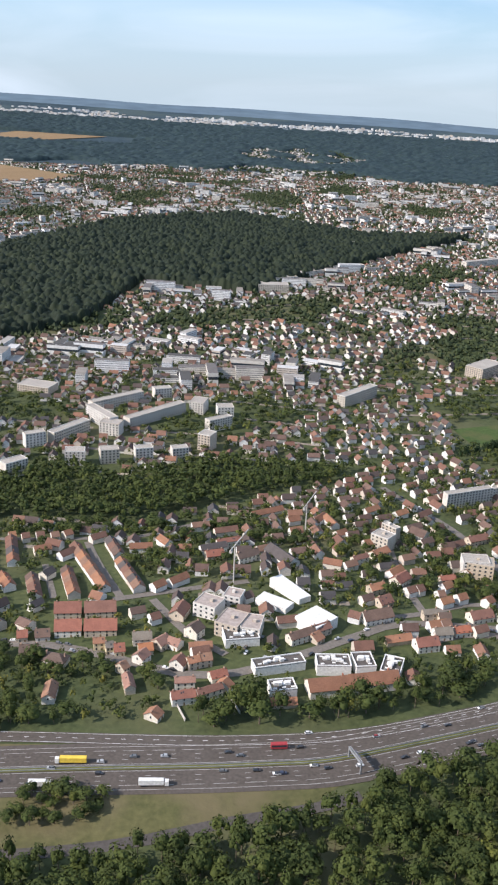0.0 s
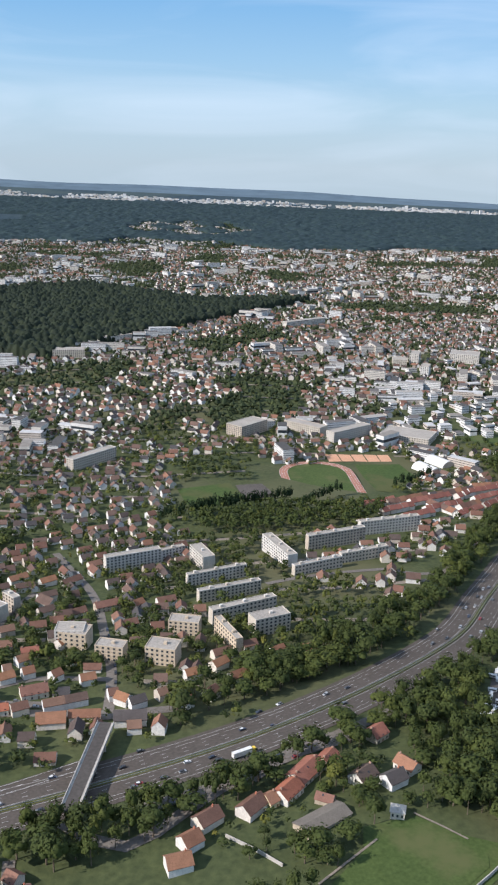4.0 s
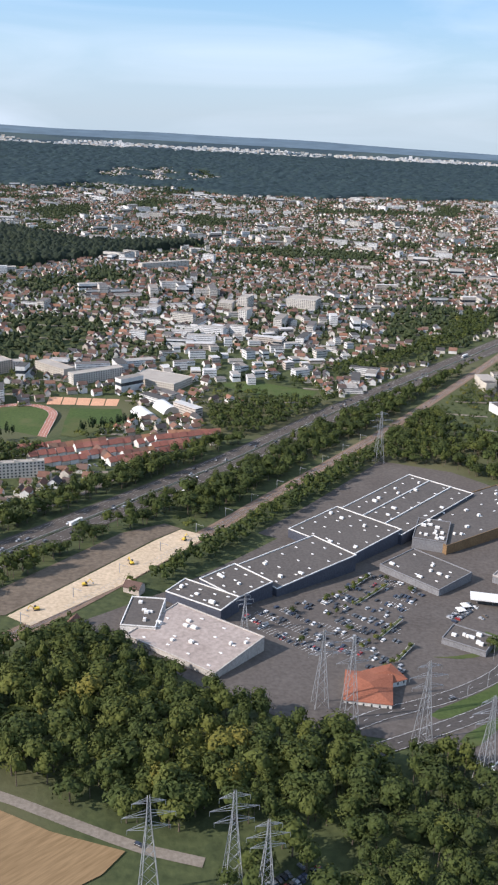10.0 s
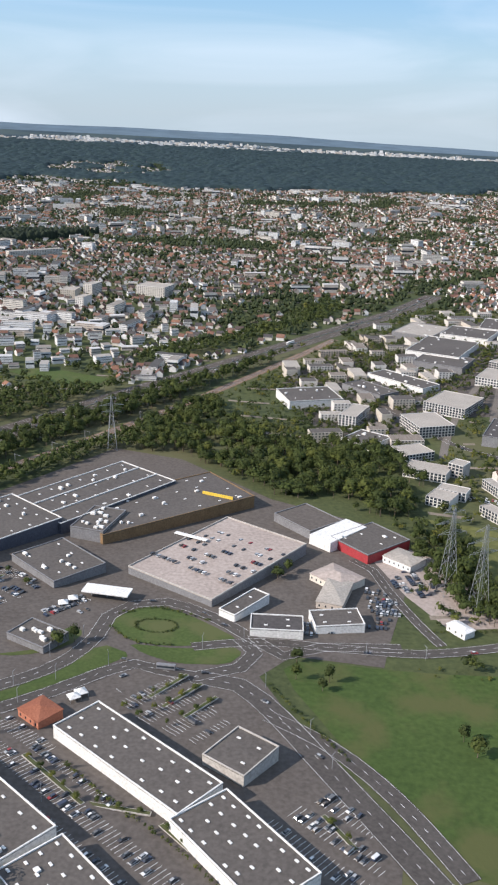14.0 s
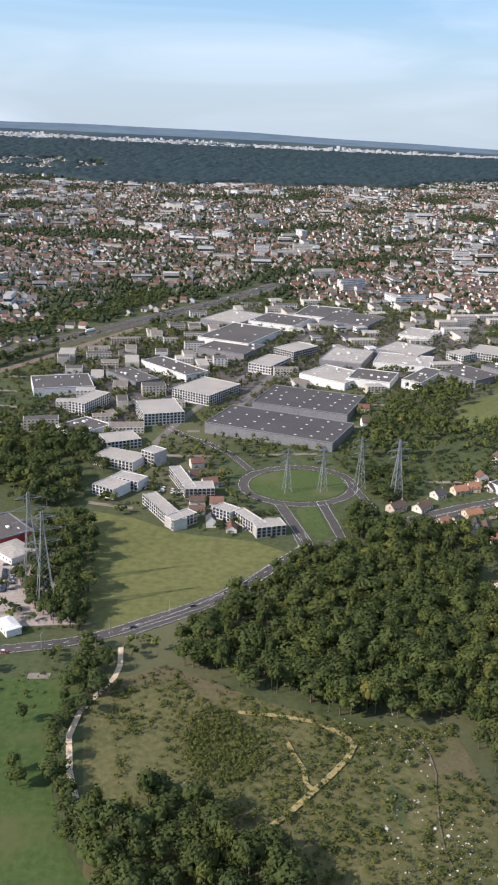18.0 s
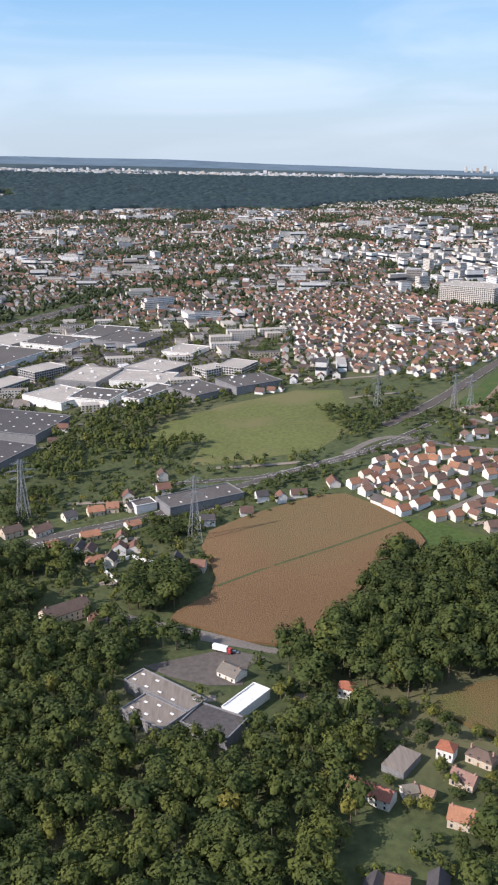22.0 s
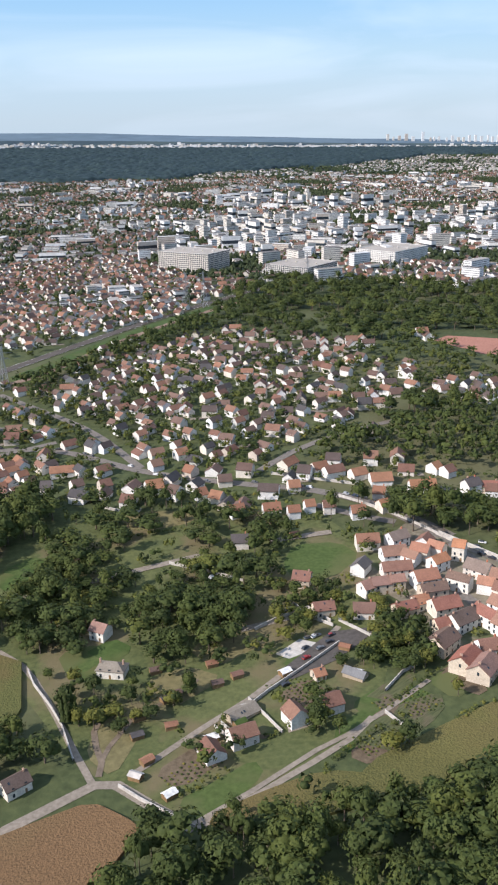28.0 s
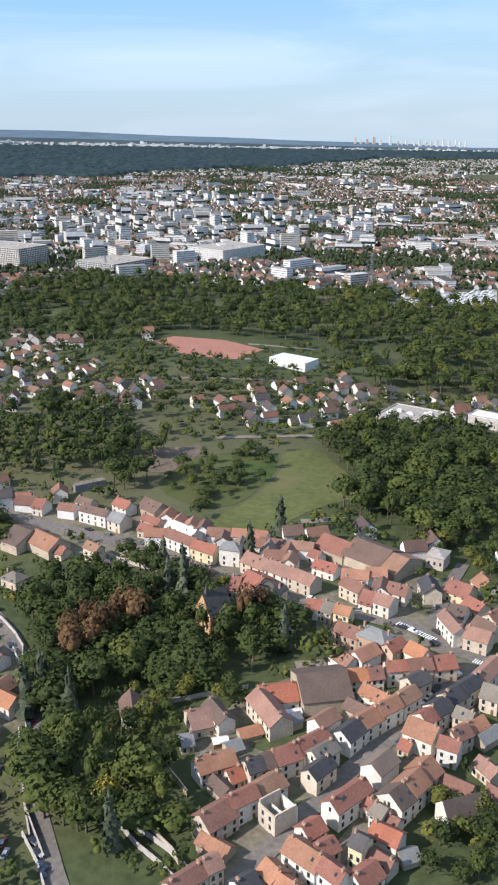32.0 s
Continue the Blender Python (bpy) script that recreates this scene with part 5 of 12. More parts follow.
for _lab, (_x, _y), _a in (("pale roof canopy over a car ramp", (919.5, 773.9), 152),):
    _e = thing("ramp_canopy", _lab, "canopy", pose(_x, _y, lift(_x, _y, 7.5), 0, 0, _a))
    part("shell", box_mesh("shell", (-14, 14, -2.2, 2.2, 1.8, 2.3), METAL_WHITE, 0.2), _e)
    part("post", box_mesh("post", [(-12, -11.7, -2, -1.7, 0, 1.8), (11.7, 12, -2, -1.7, 0, 1.8), (-12, -11.7, 1.7, 2, 0, 1.8), (11.7, 12, 1.7, 2, 0, 1.8)], STEEL), _e)

# lawns and roads of the interchange
drape("lawn", [(874.9, 650.1), (879.3, 664.9), (892.4, 674.4), (911.3, 676), (936.2, 655.8), (955.4, 637.1), (948.3, 629.9), (912.9, 623.6), (888.6, 628.5)], LAWN, 0.3, label="green grass island inside the looping road", category="lawn")
drape("lawn", [(888.6, 625.5), (919.7, 621.4), (952.3, 627.5), (958.3, 619.6), (949.2, 605.2), (918.8, 603.4), (898.8, 613.7)], LAWN, 0.3, label="green grass island inside the looping road", category="lawn")
drape("lawn", [(789.8, 534.3), (830.4, 564.3), (857.1, 590.2), (872.6, 623.9), (893.2, 611.7), (879.7, 597.9), (854.7, 573.1), (820.5, 544.5), (796.8, 527.6)], LAWN, 0.3, label="long grass verge between roads", category="lawn")
drape("lawn", [(804.4, 603.2), (829.3, 602.7), (855, 617.6), (861, 637.7), (850, 645.8), (843.3, 614.9), (819.1, 605)], LAWN, 0.3, label="grass verge with shrubs beside the restaurant", category="lawn")
for _p, _w in (([(745.6, 517.5), (764.4, 531.2), (801.4, 551.4), (835, 576.6), (855.9, 600.9), (868.9, 632.4), (872.8, 660.2), (885.6, 678), (908.5, 684.2), (937.7, 666.1), (964, 638), (982.3, 618.6), (1005.6, 631.1), (1056.1, 634.1)], 11),
               ([(752.6, 493.5), (785.3, 514.1), (821.2, 537.8), (854.7, 565.8), (879.3, 590), (895.8, 601), (912.2, 594.7), (931.6, 590.3), (956.2, 602.6), (965.2, 620.3), (956.8, 637.3)], 11),
               ([(930.1, 590.2), (955.7, 583.5), (976.8, 554), (994.4, 520.5), (1010, 491.1), (1023.9, 465.1), (1039, 435.6)], 15),
               ([(927.6, 624.8), (969.5, 634.6), (1022.3, 630.6), (1068, 628.3), (1106.7, 636.3), (1143.5, 647.1), (1175.7, 668.4), (1206.8, 690.9), (1232.7, 715.1), (1263.2, 754.5), (1280.4, 778.1), (1277.2, 802.7)], 10),
               ([(1081.9, 638.7), (1071.5, 669.1), (1059.3, 714.7), (1053.3, 744.3), (1040.6, 761.9)], 8),
               ([(970.9, 554.3), (998.7, 533.2), (1021, 505.9), (1036.9, 477.7), (1053, 441.5)], 11)):
    road("access_road", _p, _w, ASPHALT, "asphalt access road with painted lines in the retail area", 0.34, edge=0.5, centre=True)


OFFICE = varied("office_frames", [(0.0, (0.70, 0.67, 0.62)), (0.4, (0.80, 0.78, 0.74)), (0.8, (0.52, 0.49, 0.46))], 0.7)

# ---- industry and offices beyond the retail area ----
for _b in ((1274.1, 1028.9, 129.4, 64.7, -24.7, 9), (1308.2, 1103.5, 100.5, 71.3, -21.4, 9)):
    shed(*_b, "wide warehouse with a dark flat roof and loading doors", roof=ROOF_DARK, wall=CLADDING_GREY, edge=CLADDING_GREY, lights=34, name="warehouse")
for _b in ((1037.6, 1185.2, 53.1, 65.0, -75.3, 9), (1113.2, 1215.7, 63.1, 31.8, -51.8, 8), (1159.1, 1253.8, 88.2, 32.9, -49.0, 8),
           (1227.9, 1339.9, 66.8, 59.2, -29.3, 9), (1240.3, 1409.1, 75.1, 104.7, -28.0, 10), (1230.3, 1520.8, 61.2, 84.0, -30.8, 8), (1298.4, 1499.0, 70.7, 67.4, -28.3, 8),
           (1345.3, 1200.5, 61.1, 54.5, -39.6, 8), (1387.3, 1189.1, 48.0, 46.1, -21.6, 8), (1446.3, 1312.8, 57.2, 56.1, -35.5, 7), (1433.7, 1258, 66.1, 53.2, -17.0, 7),
           (1442.5, 1183.7, 23.4, 66.8, -33.5, 8), (1494.8, 1185.3, 51.1, 45.6, -51.1, 8), (1368.5, 1280.7, 51.5, 72.5, -20.3, 9), (1364.6, 1549.5, 68.2, 81.2, -21.2, 7),
           (1401.8, 1497.9, 72.8, 74.9, -29.2, 7), (1480.1, 1402.2, 42.6, 52.6, -28.7, 6), (1551, 1205.8, 44.0, 60.1, -59.9, 8), (1085.2, 1031.9, 36.1, 38.5, -39.4, 6)):
    shed(*_b, "low industrial building with a pale wall and grey roof", wall=METAL_WHITE if int(_b[0]) % 3 else CLADDING_GREY, roof=ROOF_GREY if int(_b[1]) % 2 else ROOF_GRAVEL, lights=6, name="factory", vents=3)
for _b in ((1130.5, 941.9, 40.0, 25.5, -25.5, 8), (1130.6, 876.1, 21.7, 21.8, -33.5, 8), (1143.7, 891.5, 26.1, 15.2, -28.8, 8), (1176.2, 831.8, 57.5, 11.6, -61.8, 8), (1189.8, 816.1, 22.4, 11.5, 43.4, 8),
           (1187.2, 892.5, 49.5, 10.0, -71.6, 8), (1201.4, 874.3, 24.1, 16.4, 6.7, 8), (1223.8, 830.2, 17.1, 12.6, -38.8, 8), (1241.3, 813.8, 31.7, 9.9, -58.0, 8), (1254.9, 801.9, 22.8, 14.4, 16.3, 8),
           (1159.7, 942.9, 14.8, 16.2, -37.6, 13), (1124.7, 988.9, 27.1, 32.3, -66.3, 9),
           (1154.9, 1075.3, 47.1, 40.7, -74.4, 12), (1200.4, 1152.4, 48.8, 59.4, -34.6, 11), (1080.7, 1102.7, 19.2, 47.5, -25.6, 14), (1273.5, 1262.5, 30.1, 52.4, -29.9, 10),
           (1308.3, 1317.5, 32.1, 48.3, -43.5, 12), (1510, 1277.1, 26.3, 33.2, -53.0, 9), (1541.7, 1285.6, 34.3, 44.2, -29.5, 9)):
    block(*_b, "modern office block with pale frames round dark windows", "office_block", group="office park", penthouse=False, wall=OFFICE, wide=2.6)

# ---- roundabout ----
_rc = (1283.3, 895.6)
_ring = [(_rc[0] + 46 * math.cos(_t), _rc[1] + 40 * math.sin(_t)) for _t in np.linspace(0, 2 * math.pi, 25)[:-1]]
drape("roundabout_island", [(_rc[0] + 40 * math.cos(_t), _rc[1] + 34 * math.sin(_t)) for _t in np.linspace(0, 2 * math.pi, 33)[:-1]], LAWN, 0.3, label="round green island of a large roundabout", category="lawn")
road("roundabout", _ring + [_ring[0], _ring[1]], 9, ASPHALT, "ring road of a large roundabout", 0.3, edge=0.5)
drape("lawn", [(1276.1, 853.1), (1295.1, 853.3), (1301.3, 794.9), (1287.1, 794.7)], LAWN, 0.25, label="grass strip between the roundabout arms", category="lawn")
for _p, _w in (([(1266, 856.2), (1275.9, 814.2), (1282.7, 785.1), (1273.5, 762), (1255.2, 744.3), (1235.4, 715.3), (1201.4, 681.2), (1163.9, 653.5)], 9), ([(1299.1, 862.2), (1305.2, 819.8), (1308.9, 790.4), (1284.8, 777.7)], 8),
               ([(1325, 902.9), (1329.2, 891.1), (1351.3, 815.7), (1386.8, 831.4), (1424.6, 852.1), (1473.4, 872.3), (1522.8, 886.4)], 7), ([(1244, 928), (1226.3, 969.1), (1203.1, 999.3), (1172.8, 1032.2), (1121.3, 1149.7)], 7),
               ([(1361.4, 826.2), (1401.5, 848.6), (1462.2, 874.4), (1519.9, 914.5), (1593, 952.9), (1649.6, 982), (1710.1, 1011.9)], 9), ([(1455.6, 931), (1522.3, 934), (1561.6, 940.8), (1651.3, 988.8), (1722.4, 1050.9)], 6)):
    road("road", _p, _w, ASPHALT, "grey asphalt road through the valley", 0.3, edge=0.4)

# ---- sports ground ----
_o = Vector((433, 1080.3))
_d = Vector((429.4, 1006.6)) - Vector((426, 1160.7))
_ta = math.atan2(_d.y, _d.x)
track = thing("running_track", "red running track round a green football pitch", "running track", pose(_o.x, _o.y, lift(_o.x, _o.y), 0, 0, math.degrees(_ta)), kind="structure")


def stadium_ring(r0, r1, half, z, material, name):
    n, pts = 24, []
    for i in range(2 * n + 2):
        k = i if i <= n else i - 1
        a = -math.pi / 2 + math.pi * (i if i <= n else i - 1) / n
        cx = half if i <= n else -half
        pts.append((cx, a))
    v = [(cx + r * math.cos(a), r * math.sin(a), z) for r in (r0, r1) for cx, a in pts]
    m = len(pts)
    if r0 <= 0:
        return mesh_of(name, [p for p in v[m:]], [tuple(range(m))], [material])
    return mesh_of(name, v, [(i, (i + 1) % m, m + (i + 1) % m, m + i) for i in range(m)], [material])


part("lanes", stadium_ring(36.5, 46.5, 42.2, 0.5, CINDER, "lanes"), track)
part("infield", stadium_ring(0, 36.5, 42.2, 0.46, LAWN, "infield"), track, "green grass infield")
for _r in (36.7, 40.0, 43.2, 46.3):
    part("lane_line", stadium_ring(_r, _r + 0.2, 42.2, 0.54, WHITE, "lane_line"), track)
claim([(_o.x + p, _o.y + q) for p, q in ((-75, -75), (75, -75), (75, 75), (-75, 75))])
drape("pitch", [(486.9, 1165.5), (546.5, 1170.9), (555.9, 1115.3), (510.2, 1052.1), (494.5, 1057.4), (488.8, 1114.2)], MEADOW, 0.4, label="green grass training pitch beside the track", category="sports pitch")
drape("pitch", [(261, 1048.2), (321.6, 1075.6), (336.7, 1019.2), (275.7, 970.8)], MEADOW, 0.4, label="green grass pitch behind a row of poplars", category="sports pitch")
drape("hard_court", [(328.4, 1067.6), (360.4, 1075.8), (375.1, 1022.8), (337.3, 1009)], CARPARK, 0.4, label="grey hard court beside the stadium", category="sports court")
for _k in range(5):
    _a, _b = 443 + 24 * _k, 465 + 24 * _k
    drape("tennis_court", [[[(454.2, 1207.3), (470.4, 1209.2), (472.5, 1178.2), (455.9, 1176.3)]], [[(471.8, 1209.3), (487.8, 1208.6), (489.6, 1180), (473.7, 1178.3)]], [[(489.2, 1208.8), (505.5, 1210.5), (506.5, 1179.3), (490.8, 1180.1)]], [[(507, 1210.5), (523, 1209.7), (524, 1180.9), (508, 1179.4)]], [[(524.4, 1209.8), (540.1, 1211.2), (539.8, 1182.3), (525.2, 1181)]]][_k][0], CLAY, 0.4, label="orange clay tennis court in a row of courts", category="tennis court")
for _q in ((576.1, 1144.7), (600.5, 1174.6)):
    _h = thing("sports_hall", "white barrel-vaulted sports hall", "hall", pose(*_q, lift(*_q), 0, 0, 118))
    _n = 12
    _v = [(x, 11 * math.cos(math.pi * i / _n), 9 * math.sin(math.pi * i / _n) - 0.6) for x in (-17, 17) for i in range(_n + 1)]
    part("vault", mesh_of("vault", _v, [(i, i + 1, _n + 2 + i, _n + 1 + i) for i in range(_n)], [METAL_WHITE]), _h)
    part("end_wall", mesh_of("end_wall", _v[:_n + 1], [tuple(range(_n + 1))], [RENDER]), _h)
    part("end_wall", mesh_of("end_wall", _v[_n + 1:], [tuple(range(_n, -1, -1))], [RENDER]), _h)
    claim(corners(*_q, 34, 24, 118))
# dark poplar rows
_pop = []
for _a, _b, _n in (([(275.1, 952.5), (387.8, 1009)], 0, 34), ([(390.5, 972.1), (446.1, 1036.8)], 0, 14), ([(514.6, 1059.2), (570.4, 1109.2)], 0, 12), ([(243.2, 935.9), (326.4, 990)], 0, 14)):
    for _i in range(_n):
        _t = _i / (_n - 1)
        _pop.append((_a[0][0] + (_a[1][0] - _a[0][0]) * _t + random.uniform(-2, 2), _a[0][1] + (_a[1][1] - _a[0][1]) * _t + random.uniform(-3, 3), random.uniform(2.6, 3.6), random.uniform(15, 20), random.uniform(0, 0.3)))
plant("poplar_row", _pop, "poplar", CONIFER, "rows of tall dark poplars beside the sports ground")
wood([(275.8, 949.1), (386.8, 996.5), (443.6, 975.9), (482.7, 1022.6), (489.8, 958.3), (441.6, 925.2), (380.2, 904.6), (336.4, 904.7), (288.1, 897.1)], 8, 51, tier="mid", label="dark trees between sports ground and apartment blocks")

# ---- apartment blocks ----
for _b in ((413.2, 857.8, 62.4, 6.2, 21.1, 15), (474, 900.8, 66.2, 7.1, 15.6, 15), (385.7, 787.1, 49.5, 5.4, 24.4, 10), (432.5, 817, 49.7, 5.7, 21.2, 10),
           (355.6, 824, 53.7, 9.7, -69.2, 14), (284.9, 811.9, 31.4, 11.6, -68.1, 14), (247.5, 825.2, 47.7, 5.7, 29.3, 11), (296.4, 768.1, 55.0, 5.2, 22.8, 11),
           (305.2, 727.4, 54.9, 5.8, 21.8, 11), (313.6, 682.4, 55.4, 7.2, 25.0, 13), (300, 632.6, 37.2, 5.4, -67.7, 13), (331.2, 654.6, 28.6, 12.9, 22.2, 14),
           (192.3, 634.5, 20.3, 15.8, -13.1, 13), (219, 613, 20.0, 11.4, -14.8, 11), (254.5, 606.1, 21.2, 15.7, -15.9, 13), (269.3, 655.5, 22.6, 12.3, -11.5, 11),
           (134.8, 708.2, 15.6, 6.2, -47.8, 14)):
    block(*_b, "long pale apartment block with rows of small windows", group="apartment blocks", wall=BEIGE_BLOCK if 10.5 < _b[5] < 13.5 and _b[2] < 40 else None)
for _b in ((-212, 832.9, 24.5, 12.5, 45.2, 16), (-210.3, 917.6, 22.3, 10.2, 31.3, 15), (-159.8, 872.5, 19.8, 13.9, 5.8, 15), (-126.9, 882.5, 19.1, 13.1, 16.7, 15), (-93.2, 892.5, 18.5, 11.1, 17.9, 15),
           (-56.6, 899.4, 17.1, 11.2, 19.5, 15), (-29.4, 939.3, 14.6, 16.6, -24.3, 18), (-19, 1004, 31.6, 10.0, 37.8, 14), (-93.2, 1025.2, 88.2, 11.6, 48.0, 12), (-151.1, 996.9, 54.2, 10.7, -51.7, 16),
           (-179.8, 949.6, 55.2, 10.7, 56.3, 13), (-144.1, 1068.2, 73.5, 10.9, 42.2, 12), (-93.1, 1113.4, 22.1, 13.0, 23.2, 12), (-44.5, 1064.2, 17.4, 24.4, -13.3, 14), (-12.9, 1051.8, 19.5, 16.2, 10.0, 13),
           (-136.5, 968, 22.7, 16.0, -12.7, 14), (-248.2, 1112.6, 42.9, 26.1, -17.2, 9), (155.4, 1140.8, 12.3, 71.5, -41.4, 15), (59.6, 1721.5, 56.6, 26.7, 5.6, 14), (81.2, 1790.2, 56.1, 17.6, 29.8, 12),
           (134.5, 1851.7, 71.3, 16.3, 41.6, 12), (211.9, 1928.0, 85.5, 16.9, 21.1, 12), (223.1, 806.8, 51.6, 7.8, 23.0, 16), (188.7, 636.6, 20.3, 13.9, -3.4, 14),
           (356.9, 1299.7, 28.1, 55.8, -44.4, 16), (368.9, 1310.2, 59.6, 15.5, 28.6, 12), (441.7, 1313.9, 62.3, 19.1, -42.1, 12), (500.2, 1290.1, 15.6, 74.7, -53.4, 14), (585.4, 1288.7, 70.0, 45.8, -29.1, 9), (532.6, 2077.0, 15.8, 115.2, -54.3, 14),
           (702.1, 1740.8, 16.8, 34.7, -20.6, 20), (700.2, 1653.4, 14.9, 26.5, -22.4, 18), (806.8, 1770.8, 54.3, 40.9, -20.1, 16), (667.4, 1719.0, 25.4, 28.6, -9.1, 13)):
    block(*_b, "pale apartment block among trees", group="apartment blocks", penthouse=False)
# small white city blocks further out
_rc2 = np.random.RandomState(5)
_city = []
for _poly, _n, _hh in (([(563.2, 1429), (711.4, 1574.5), (902.9, 1632.7), (824.8, 1364), (660.3, 1297.8), (587.2, 1345.6)], 30, (7, 12)), ([(555.2, 1290.4), (615.2, 1412), (790.8, 1504.5), (810.6, 1386.9), (706.5, 1290.2), (615.7, 1251.8)], 18, (8, 13)), ([(628.5, 1673), (667.6, 1809.8), (881.1, 1878.7), (971.2, 1866.9), (902.9, 1632.7), (711.4, 1574.5)], 20, (8, 14)),
                       ([(1851, 1922.5), (1948.1, 2222.4), (2106.3, 2712), (2266.1, 2512.5), (2506.8, 2593.6), (2769.7, 2675.5), (2474.1, 1830.5), (2264.9, 1709.4), (2082.4, 1686.7), (1953.8, 1740.1)], 120, (12, 30)), ([(1966.1, 2925.4), (2251, 3347.9), (2579, 3012.3), (2508.8, 2721.1), (2180.4, 2857.1)], 40, (14, 34)),
                       ([(1503.8, 2475.3), (1763.3, 2399.7), (1902.7, 2313.4), (2044.1, 2830), (1680.8, 2980.1)], 40, (8, 16)), ([(-156.7, 2741.3), (-143.2, 2952.8), (159.3, 3063.1), (176.4, 2723.8), (-18.1, 2722.2)], 40, (6, 12)), ([(157.5, 1975.1), (649.1, 2389.4), (843.2, 3160.9), (441, 2754.2)], 50, (8, 15)),
                       ([(1831.7, 1815.3), (1940.3, 1956.4), (2161.8, 2034.9), (2344.2, 2608), (2078.7, 2615.3), (1926.7, 2245.8)], 60, (12, 30)), ([(1316.9, 1381.4), (1324.7, 1598.4), (1410, 1578.1), (1432, 1188.4), (1359.1, 1162.9)], 14, (7, 9)), ([(1726.7, 1454.2), (1809.6, 1575.8), (1930, 1461.2), (1893.5, 1383.7), (1779.4, 1403.1)], 16, (10, 13))):
    for _x, _y in scatter(_poly, max(14.0, (abs(sum(_poly[i - 1][0] * _poly[i][1] - _poly[i][0] * _poly[i - 1][1] for i in range(len(_poly)))) / 2 / _n) ** 0.5), 77, 0.35, r=7):
        _L, _W, _H, _an = (_rc2.uniform(10, 24) if _hh[1] < 17 else _rc2.uniform(14, 36)), _rc2.uniform(9, 14), _rc2.uniform(*_hh) * _rc2.choice([0.55, 0.8, 1.0]), _rc2.choice([15, 105]) + _rc2.uniform(-12, 12)
        _city.append((_x, _y, _L, _W, _H, _an))
        claim(corners(_x, _y, _L, _W, _an, 3))
far_blocks("town_blocks", _city, "white and beige apartment and office blocks of the town centre", roof=ROOF_MIX)

# ---- houses placed one by one ----
PLAIN_HOUSES = []
VILLAGE_LABELS = ("cream rendered village house with a weathered orange tile roof", "pale village house with a red-brown tiled gable roof", "old stone-coloured village house under worn clay tiles")


def ridge_house(x, y, L, ang, h, W, windows=False, roof=None, hip=False, label=None, wall=None, group="village houses", name="house", near=True):
    """A house given by its ridge: centre, length, direction, ridge height, width."""
    R = min(W * 0.36, h * 0.48)
    claim(corners(x, y, L, W, ang, 1))
    if (not near or y > 780) and roof is None and not windows or y > 860 and name == "house" and roof is None:
        PLAIN_HOUSES.append((x, y, L, W, h - R, R, ang))
        return None
    if windows and roof is None:
        roof = VILLAGE_TILES
    return house(L, W, h - R, R, pose(x, y, lift(x, y), 0, 0, ang), label or VILLAGE_LABELS[int(x) % 3], hip=hip, windows=windows, roof=roof, wall=wall, group=group, chimney=L > 7, name=name)


VILLAGE_ROOFS = {
    "O": ("orange clay tile roof", varied("old_orange_tiles", [(0.0, (0.36, 0.185, 0.115)), (0.4, (0.42, 0.205, 0.12)), (0.75, (0.33, 0.19, 0.125))], 0.85, grain=1.6)),
    "R": ("red-brown tiled roof", varied("red_brown_tiles", [(0.0, (0.30, 0.135, 0.098)), (0.4, (0.35, 0.145, 0.10)), (0.7, (0.26, 0.135, 0.10))], 0.85, grain=1.6)),
    "P": ("faded pinkish tile roof", varied("faded_pink_tiles", [(0.0, (0.35, 0.20, 0.15)), (0.5, (0.31, 0.185, 0.145))], 0.85, grain=1.6)),
    "B": ("dark brown tiled roof", varied("dark_brown_tiles", [(0.0, (0.19, 0.125, 0.095)), (0.5, (0.155, 0.11, 0.088))], 0.85, grain=1.6)),
    "D": ("dark slate roof", varied("dark_slate", [(0.0, (0.105, 0.095, 0.092)), (0.5, (0.075, 0.072, 0.076))], 0.7, grain=1.6)),
    "G": ("grey metal sheet roof", varied("grey_roof_sheet", [(0.0, (0.20, 0.20, 0.20)), (0.5, (0.26, 0.26, 0.25))], 0.5, grain=1.6)),
    "T": ("taupe weathered roof", varied("taupe_tiles", [(0.0, (0.26, 0.225, 0.18)), (0.5, (0.21, 0.185, 0.155))], 0.85, grain=1.6)),
    "X": ("bright orange-red tiled roof", varied("new_orange_tiles", [(0.0, (0.46, 0.20, 0.10)), (0.5, (0.40, 0.15, 0.09))], 0.85, grain=1.6)),
    "W": ("pale metal roof", METAL_WHITE)}
VILLAGE_WALLS = {
    "C": ("cream rendered", varied("cream_render", [(0.0, (0.80, 0.74, 0.63)), (0.3, (0.70, 0.60, 0.47)), (0.55, (0.84, 0.80, 0.72)), (0.8, (0.62, 0.53, 0.42))], 0.88)),
    "Y": ("pale yellow rendered", varied("pale_yellow_render", [(0.0, (0.80, 0.70, 0.46)), (0.5, (0.78, 0.66, 0.44))], 0.88)),
    "S": ("old stone", varied("old_rubble_stone", [(0.0, (0.56, 0.47, 0.36)), (0.5, (0.47, 0.39, 0.29))], 0.92, grain=2.0)),
    "K": ("banded brick", varied("banded_brick", [(0.0, (0.62, 0.46, 0.34)), (0.5, (0.56, 0.40, 0.29))], 0.88, grain=2.0))}


